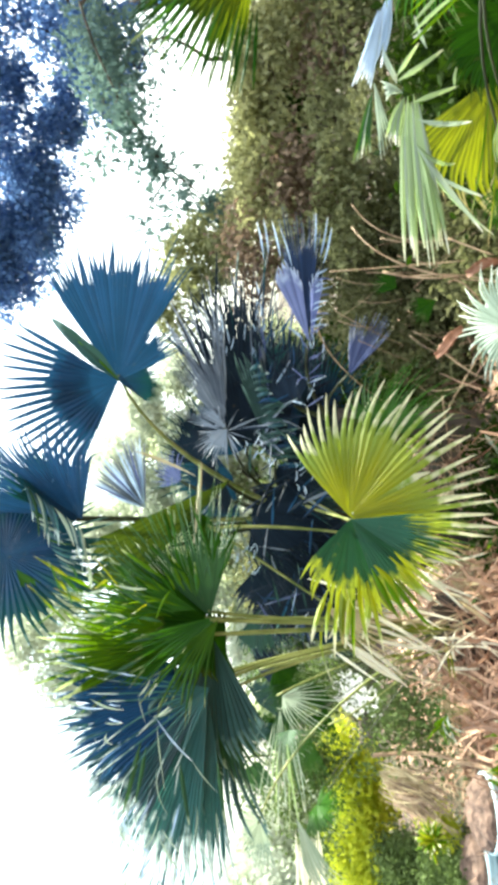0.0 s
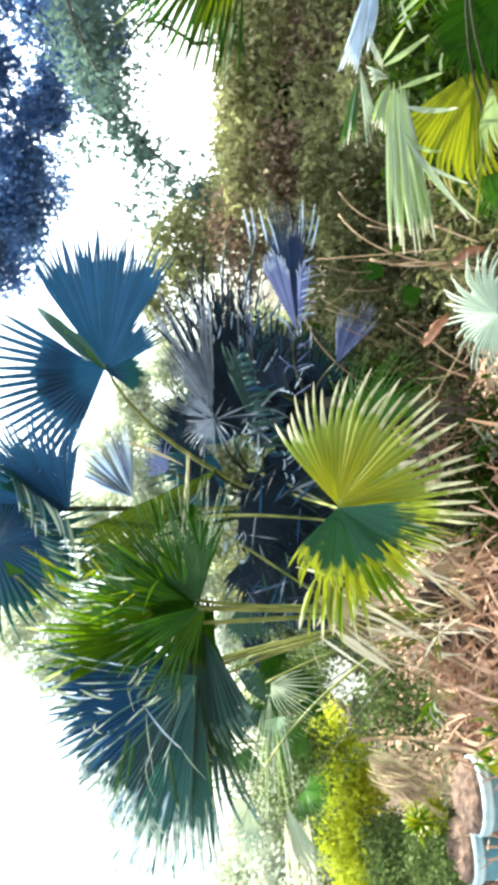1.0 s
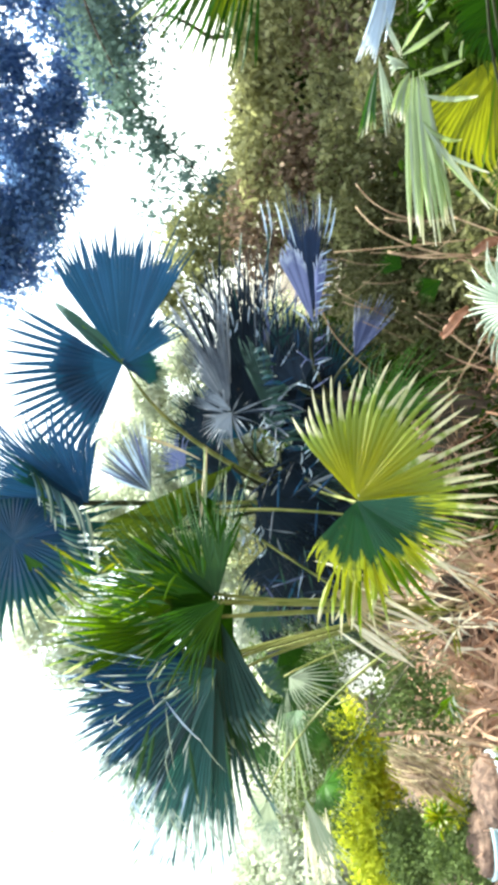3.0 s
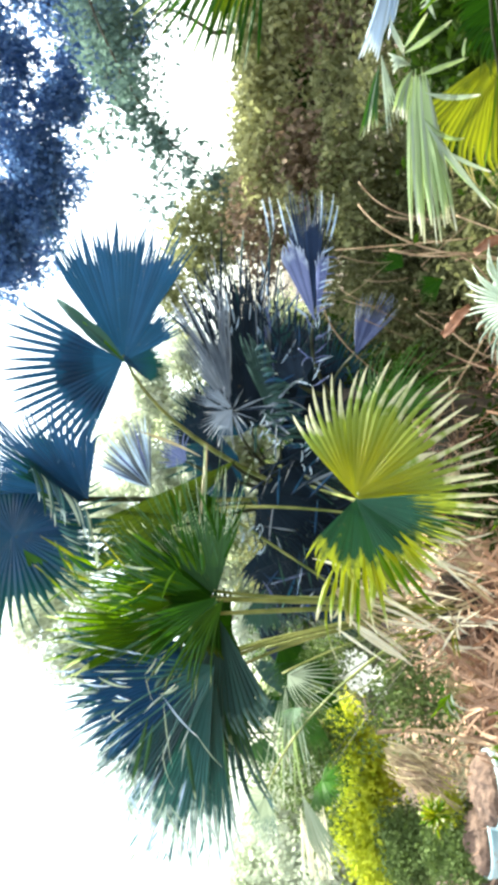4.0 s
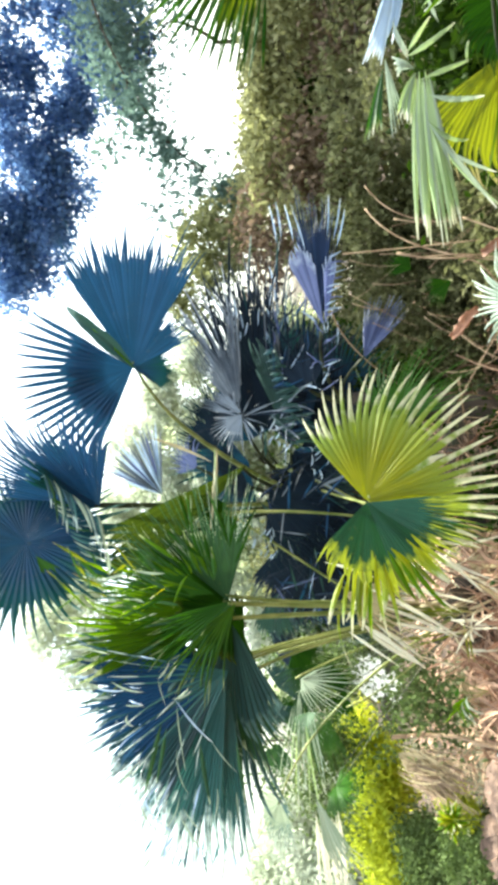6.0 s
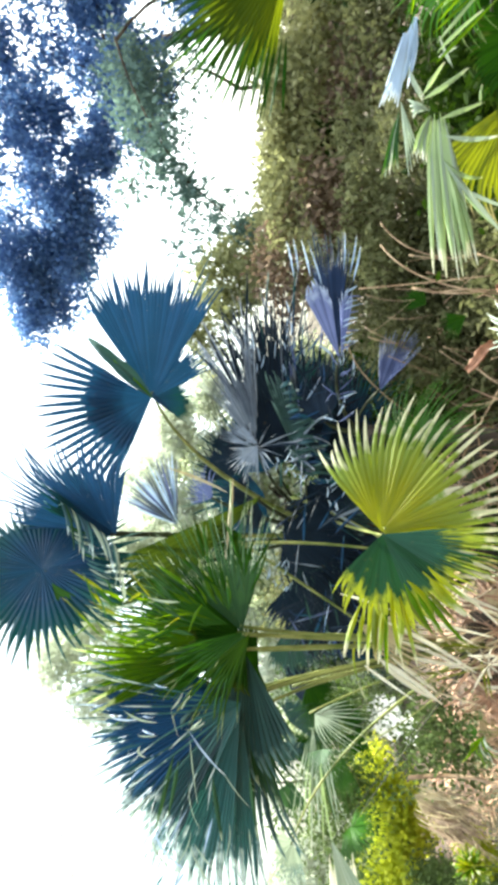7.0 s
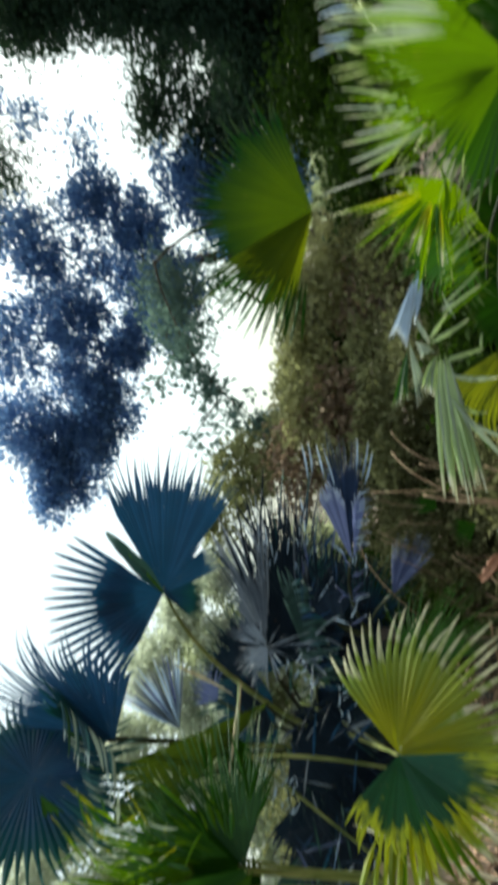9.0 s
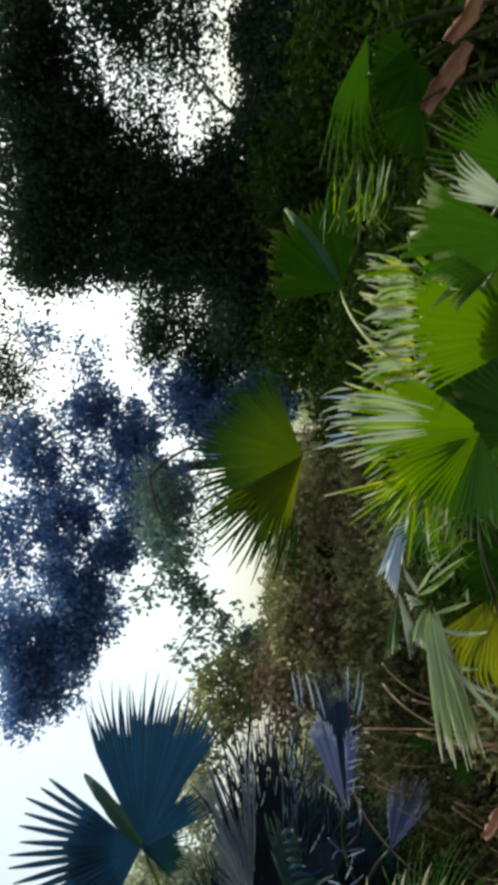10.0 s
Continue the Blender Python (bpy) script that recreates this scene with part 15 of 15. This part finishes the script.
leaflet(dead, M_BROWN, (-2.35, 4.522, 0.778), (-2.327, 4.382, 0.585), (-2.386, 4.283, 0.547), 0.006, (0.43, -0.66, 0.62), 1.2)
leaflet(dead, M_BROWN, (-2.348, 4.532, 0.832), (-2.295, 4.415, 0.662), (-2.333, 4.3, 0.493), 0.008, (0.74, -0.54, 0.4), 1.2)
leaflet(dead, M_BROWN, (-2.428, 4.472, 0.731), (-2.413, 4.34, 0.61), (-2.533, 4.182, 0.483), 0.0042, (0.6, -0.63, 0.49), 1.2)
leaflet(dead, M_BROWN, (-2.402, 4.502, 0.826), (-2.381, 4.381, 0.723), (-2.319, 4.312, 0.512), 0.0072, (0.07, -0.85, 0.53), 1.2)
leaflet(dead, M_BROWN, (-2.358, 4.524, 0.815), (-2.376, 4.366, 0.634), (-2.265, 4.336, 0.495), 0.009, (0.83, -0.34, 0.44), 1.2)
leaflet(dead, M_STRAW, (-2.277, 4.558, 0.772), (-2.275, 4.426, 0.664), (-2.407, 4.258, 0.492), 0.0082, (0.13, -0.71, 0.69), 1.2)
leaflet(dead, M_BROWN, (-2.39, 4.495, 0.747), (-2.38, 4.364, 0.638), (-2.506, 4.181, 0.418), 0.0078, (0.73, -0.61, 0.32), 1.2)
leaflet(dead, M_BROWN, (-2.393, 4.508, 0.833), (-2.442, 4.334, 0.656), (-2.439, 4.269, 0.618), 0.0045, (0.99, -0.08, -0.13), 1.2)
leaflet(dead, M_BROWN, (-2.392, 4.492, 0.737), (-2.357, 4.372, 0.613), (-2.319, 4.284, 0.401), 0.0068, (0.92, -0.2, 0.33), 1.2)
leaflet(dead, M_BROWN, (-2.304, 4.539, 0.744), (-2.259, 4.408, 0.544), (-2.349, 4.301, 0.535), 0.0044, (0.99, -0.08, -0.13), 1.2)
leaflet(dead, M_BROWN, (-2.309, 4.532, 0.718), (-2.331, 4.379, 0.581), (-2.341, 4.281, 0.438), 0.0068, (0.82, -0.47, 0.33), 1.2)
leaflet(dead, M_BROWN, (-2.335, 4.525, 0.75), (-2.309, 4.4, 0.626), (-2.253, 4.337, 0.472), 0.0088, (-0.51, -0.78, 0.37), 1.2)
leaflet(dead, M_BROWN, (-2.319, 4.535, 0.758), (-2.278, 4.419, 0.638), (-2.433, 4.23, 0.437), 0.0082, (0.56, -0.69, 0.46), 1.2)
leaflet(dead, M_STRAW, (-2.301, 4.539, 0.735), (-2.311, 4.398, 0.62), (-2.312, 4.299, 0.445), 0.0075, (0.94, -0.27, 0.19), 1.2)
leaflet(dead, M_BROWN, (-2.344, 4.518, 0.739), (-2.328, 4.382, 0.587), (-2.335, 4.275, 0.399), 0.0069, (0.05, -0.81, 0.58), 1.2)
leaflet(dead, M_BROWN, (-2.426, 4.482, 0.784), (-2.392, 4.349, 0.595), (-2.446, 4.236, 0.492), 0.0051, (0.97, -0.21, 0.11), 1.2)
leaflet(dead, M_STRAW, (-2.314, 4.532, 0.729), (-2.288, 4.389, 0.527), (-2.316, 4.317, 0.528), 0.0086, (-0.38, -0.63, 0.68), 1.2)
leaflet(dead, M_STRAW, (-2.271, 4.567, 0.807), (-2.258, 4.442, 0.703), (-2.376, 4.27, 0.471), 0.0085, (0.89, -0.44, 0.11), 1.2)
leaflet(dead, M_BROWN, (-2.402, 4.498, 0.8), (-2.397, 4.366, 0.691), (-2.377, 4.269, 0.469), 0.0052, (0.5, -0.7, 0.52), 1.2)
leaflet(dead, M_STRAW, (-2.391, 4.486, 0.697), (-2.44, 4.304, 0.515), (-2.387, 4.247, 0.405), 0.0062, (-0.21, -0.76, 0.62), 1.2)
leaflet(dead, M_STRAW, (-2.276, 4.566, 0.821), (-2.281, 4.431, 0.708), (-2.204, 4.384, 0.565), 0.0083, (-0.02, -0.82, 0.58), 1.2)
leaflet(dead, M_BROWN, (-2.235, 4.568, 0.709), (-2.203, 4.43, 0.515), (-2.162, 4.372, 0.427), 0.0061, (0.88, -0.25, 0.4), 1.2)
leaflet(dead, M_STRAW, (-2.283, 4.551, 0.747), (-2.342, 4.371, 0.57), (-2.409, 4.257, 0.491), 0.0087, (0.28, -0.7, 0.66), 1.2)
leaflet(dead, M_STRAW, (-2.337, 4.54, 0.848), (-2.378, 4.384, 0.733), (-2.289, 4.333, 0.534), 0.0054, (0.99, -0.01, 0.16), 1.2)
leaflet(dead, M_BROWN, (-2.293, 4.535, 0.688), (-2.27, 4.394, 0.505), (-2.322, 4.273, 0.366), 0.0047, (0.72, -0.57, 0.4), 1.2)
leaflet(dead, M_STRAW, (-2.306, 4.538, 0.739), (-2.363, 4.371, 0.626), (-2.362, 4.29, 0.52), 0.0079, (0.51, -0.63, 0.59), 1.2)
leaflet(dead, M_BROWN, (-2.433, 4.477, 0.775), (-2.484, 4.306, 0.639), (-2.407, 4.257, 0.488), 0.0074, (-0.18, -0.79, 0.59), 1.2)
leaflet(dead, M_BROWN, (-2.348, 4.512, 0.719), (-2.339, 4.382, 0.614), (-2.404, 4.259, 0.491), 0.0082, (-0.2, -0.63, 0.75), 1.2)
leaflet(dead, M_BROWN, (-2.3, 4.538, 0.723), (-2.345, 4.362, 0.542), (-2.4, 4.238, 0.4), 0.0079, (0.25, -0.75, 0.61), 1.2)
leaflet(dead, M_BROWN, (-2.265, 4.572, 0.822), (-2.204, 4.452, 0.619), (-2.322, 4.311, 0.517), 0.0055, (-0.41, -0.65, 0.64), 1.2)
leaflet(dead, M_STRAW, (-2.323, 4.519, 0.682), (-2.266, 4.391, 0.485), (-2.294, 4.289, 0.372), 0.0069, (0.06, -0.8, 0.6), 1.2)
leaflet(dead, M_STRAW, (-2.239, 4.573, 0.749), (-2.297, 4.404, 0.611), (-2.279, 4.335, 0.523), 0.0042, (0.54, -0.63, 0.56), 1.2)
leaflet(dead, M_STRAW, (-2.25, 4.576, 0.801), (-2.269, 4.417, 0.608), (-2.302, 4.316, 0.493), 0.0079, (0.8, -0.52, 0.3), 1.2)
leaflet(dead, M_BROWN, (-2.341, 4.535, 0.827), (-2.399, 4.371, 0.723), (-2.341, 4.322, 0.609), 0.0088, (0.14, -0.71, 0.69), 1.2)
leaflet(dead, M_BROWN, (-2.244, 4.566, 0.725), (-2.238, 4.43, 0.595), (-2.169, 4.379, 0.47), 0.0073, (0.95, -0.06, 0.32), 1.2)
leaflet(dead, M_BROWN, (-2.442, 4.465, 0.734), (-2.474, 4.305, 0.603), (-2.492, 4.182, 0.388), 0.0054, (-0.16, -0.75, 0.64), 1.2)
leaflet(dead, M_STRAW, (-2.396, 4.489, 0.733), (-2.423, 4.32, 0.541), (-2.33, 4.303, 0.503), 0.0061, (0.97, 0.05, 0.24), 1.2)
leaflet(dead, M_STRAW, (-2.425, 4.472, 0.722), (-2.418, 4.335, 0.598), (-2.482, 4.19, 0.397), 0.0075, (0.77, -0.54, 0.33), 1.2)
leaflet(dead, M_BROWN, (-2.363, 4.509, 0.743), (-2.371, 4.371, 0.646), (-2.476, 4.206, 0.444), 0.0089, (-0.02, -0.7, 0.72), 1.2)
leaflet(dead, M_BROWN, (-2.393, 4.493, 0.741), (-2.371, 4.354, 0.564), (-2.471, 4.211, 0.452), 0.0061, (0.94, -0.33, 0.06), 1.2)
leaflet(dead, M_BROWN, (-2.413, 4.483, 0.744), (-2.454, 4.309, 0.572), (-2.501, 4.197, 0.466), 0.0048, (0.85, -0.48, 0.22), 1.2)
leaflet(dead, M_STRAW, (-2.391, 4.513, 0.86), (-2.437, 4.355, 0.752), (-2.341, 4.317, 0.587), 0.0063, (0.52, -0.64, 0.56), 1.2)
leaflet(dead, M_STRAW, (-2.365, 4.525, 0.85), (-2.368, 4.394, 0.755), (-2.311, 4.321, 0.533), 0.0075, (0.68, -0.56, 0.48), 1.2)
leaflet(dead, M_BROWN, (-2.339, 4.531, 0.8), (-2.337, 4.382, 0.608), (-2.25, 4.357, 0.553), 0.0047, (-0.37, -0.82, 0.44), 1.2)
leaflet(dead, M_BROWN, (-2.283, 4.552, 0.75), (-2.338, 4.387, 0.635), (-2.434, 4.263, 0.576), 0.0045, (0.09, -0.55, 0.83), 1.2)
leaflet(dead, M_STRAW, (-2.397, 4.497, 0.778), (-2.377, 4.358, 0.601), (-2.498, 4.192, 0.441), 0.0072, (0.07, -0.75, 0.66), 1.2)
leaflet(dead, M_STRAW, (-2.338, 4.521, 0.734), (-2.386, 4.342, 0.547), (-2.405, 4.273, 0.549), 0.0066, (0.96, -0.28, 0.03), 1.2)
leaflet(dead, M_BROWN, (-2.395, 4.495, 0.76), (-2.449, 4.322, 0.62), (-2.301, 4.307, 0.455), 0.0068, (0.25, -0.79, 0.56), 1.2)
leaflet(dead, M_BROWN, (-2.426, 4.495, 0.861), (-2.448, 4.334, 0.676), (-2.448, 4.265, 0.623), 0.0046, (1, -0.03, -0.06), 1.2)
leaflet(dead, M_BROWN, (-2.354, 4.521, 0.789), (-2.301, 4.416, 0.682), (-2.414, 4.241, 0.442), 0.0078, (0.34, -0.76, 0.55), 1.2)
leaflet(dead, M_STRAW, (-2.233, 4.566, 0.692), (-2.227, 4.413, 0.495), (-2.228, 4.355, 0.494), 0.0041, (0.59, -0.55, 0.6), 1.2)
leaflet(dead, M_STRAW, (-2.244, 4.585, 0.836), (-2.216, 4.461, 0.691), (-2.256, 4.371, 0.626), 0.0089, (-0.02, -0.7, 0.71), 1.2)
leaflet(dead, M_BROWN, (-2.433, 4.477, 0.771), (-2.488, 4.307, 0.654), (-2.474, 4.232, 0.544), 0.0047, (0.89, -0.38, 0.25), 1.2)
leaflet(dead, M_BROWN, (-2.351, 4.524, 0.796), (-2.312, 4.406, 0.661), (-2.443, 4.248, 0.535), 0.0087, (0.94, -0.35, 0.04), 1.2)
leaflet(dead, M_BROWN, (-2.316, 4.53, 0.725), (-2.3, 4.386, 0.54), (-2.331, 4.297, 0.479), 0.0051, (0.93, -0.29, 0.22), 1.2)
leaflet(dead, M_BROWN, (-2.354, 4.516, 0.759), (-2.342, 4.382, 0.623), (-2.378, 4.282, 0.524), 0.0057, (0.98, -0.16, 0.06), 1.2)
leaflet(dead, M_BROWN, (-2.267, 4.556, 0.731), (-2.236, 4.42, 0.545), (-2.405, 4.259, 0.491), 0.0057, (0.23, -0.67, 0.7), 1.2)
leaflet(dead, M_STRAW, (-2.273, 4.545, 0.685), (-2.248, 4.423, 0.585), (-2.252, 4.316, 0.387), 0.0059, (0.94, -0.23, 0.24), 1.2)
leaflet(dead, M_BROWN, (-2.397, 4.488, 0.724), (-2.358, 4.358, 0.554), (-2.442, 4.241, 0.501), 0.0067, (0.84, -0.44, 0.32), 1.2)
leaflet(dead, M_BROWN, (-2.311, 4.552, 0.841), (-2.291, 4.427, 0.712), (-2.421, 4.281, 0.627), 0.0073, (0.95, -0.23, -0.19), 1.2)
leaflet(dead, M_BROWN, (-2.432, 4.471, 0.74), (-2.41, 4.333, 0.571), (-2.516, 4.2, 0.515), 0.0079, (0.23, -0.66, 0.71), 1.2)
leaflet(dead, M_STRAW, (-2.446, 4.479, 0.832), (-2.44, 4.34, 0.682), (-2.532, 4.203, 0.568), 0.0044, (0.15, -0.71, 0.69), 1.2)
leaflet(dead, M_BROWN, (-2.385, 4.516, 0.853), (-2.378, 4.382, 0.72), (-2.473, 4.245, 0.597), 0.0052, (0.94, -0.34, 0.04), 1.2)
leaflet(dead, M_BROWN, (-2.352, 4.526, 0.812), (-2.347, 4.397, 0.713), (-2.394, 4.259, 0.466), 0.009, (0.2, -0.79, 0.58), 1.2)
leaflet(dead, M_BROWN, (-2.432, 4.477, 0.77), (-2.485, 4.313, 0.676), (-2.357, 4.275, 0.447), 0.0067, (0.93, -0.16, 0.32), 1.2)
leaflet(dead, M_BROWN, (-2.402, 4.508, 0.86), (-2.44, 4.34, 0.678), (-2.468, 4.241, 0.57), 0.0053, (0.78, -0.54, 0.32), 1.2)
leaflet(dead, M_BROWN, (-2.308, 4.538, 0.743), (-2.268, 4.407, 0.557), (-2.305, 4.295, 0.415), 0.0063, (0.02, -0.8, 0.6), 1.2)
leaflet(dead, M_BROWN, (-2.291, 4.535, 0.686), (-2.333, 4.379, 0.586), (-2.409, 4.242, 0.434), 0.0088, (0.95, -0.12, -0.3), 1.2)
leaflet(dead, M_STRAW, (-2.313, 4.531, 0.722), (-2.264, 4.417, 0.594), (-2.252, 4.308, 0.357), 0.0082, (0.96, -0.15, 0.25), 1.2)
leaflet(dead, M_BROWN, (-2.427, 4.47, 0.719), (-2.368, 4.362, 0.594), (-2.405, 4.254, 0.472), 0.0079, (0.83, -0.38, 0.41), 1.2)
leaflet(dead, M_BROWN, (-2.262, 4.556, 0.717), (-2.291, 4.404, 0.597), (-2.355, 4.294, 0.521), 0.0065, (0.95, -0.11, -0.3), 1.2)
leaflet(dead, M_STRAW, (-2.275, 4.56, 0.778), (-2.318, 4.396, 0.628), (-2.279, 4.341, 0.544), 0.0071, (0.85, -0.39, 0.35), 1.2)
leaflet(dead, M_STRAW, (-2.438, 4.462, 0.706), (-2.473, 4.294, 0.556), (-2.456, 4.238, 0.527), 0.0079, (-0.17, -0.61, 0.78), 1.2)
leaflet(dead, M_BROWN, (-2.438, 4.464, 0.718), (-2.371, 4.343, 0.519), (-2.457, 4.234, 0.512), 0.0087, (0.37, -0.64, 0.68), 1.2)
leaflet(dead, M_BROWN, (-2.388, 4.515, 0.86), (-2.392, 4.372, 0.708), (-2.361, 4.307, 0.588), 0.0052, (0.96, -0.18, 0.23), 1.2)
dead = thing("dead_frond", "dry brown palm frond lying in the litter", "frond", "dead fronds")
frond(dead, M_STRAW, (-1.08, 4.21, 0.35), (-0.7, 4.12, 0.17), (0.24, -0.62, 0.75), half=40, n=14, split=0.3, droop=0.3, thin=0.6, ragged=0.2)
dead = thing("dead_frond", "dry brown palm frond lying in the litter", "frond", "dead fronds")
frond(dead, M_STRAW, (-0.86, 4.18, 0.47), (-0.84, 3.92, 0.27), (0.66, -0.42, 0.62), half=35, n=14, split=0.3, droop=0.3, thin=0.6, ragged=0.2)
dead = thing("dead_frond", "dry brown palm frond lying in the litter", "frond", "dead fronds")
frond(dead, M_STRAW, (-1.51, 4.19, 0.39), (-1.61, 3.99, 0.21), (0.83, -0.54, 0.16), half=40, n=14, split=0.3, droop=0.3, thin=0.6, ragged=0.2)
dead = thing("dead_frond", "dry brown palm frond lying in the litter", "frond", "dead fronds")
frond(dead, M_STRAW, (-1.62, 4.28, 0.48), (-1.82, 4.05, 0.33), (0.79, -0.61, -0.06), half=35, n=14, split=0.3, droop=0.3, thin=0.6, ragged=0.2)
dead = thing("dead_frond", "dry brown palm frond lying in the litter", "frond", "dead fronds")
frond(dead, M_STRAW, (-0.45, 4.46, 0.47), (-0.07, 4.43, 0.29), (0.26, -0.71, 0.65), half=30, n=14, split=0.3, droop=0.3, thin=0.6, ragged=0.2)


# ---- distant trees all round ----
for k in range(30):
    rnd = random.Random(200 + k)
    a, d = 2 * math.pi * (k + rnd.uniform(-0.3, 0.3)) / 30, rnd.uniform(26, 36)
    x, y, h = d * math.sin(a), 4 + d * math.cos(a), rnd.uniform(2.0, 3.4)
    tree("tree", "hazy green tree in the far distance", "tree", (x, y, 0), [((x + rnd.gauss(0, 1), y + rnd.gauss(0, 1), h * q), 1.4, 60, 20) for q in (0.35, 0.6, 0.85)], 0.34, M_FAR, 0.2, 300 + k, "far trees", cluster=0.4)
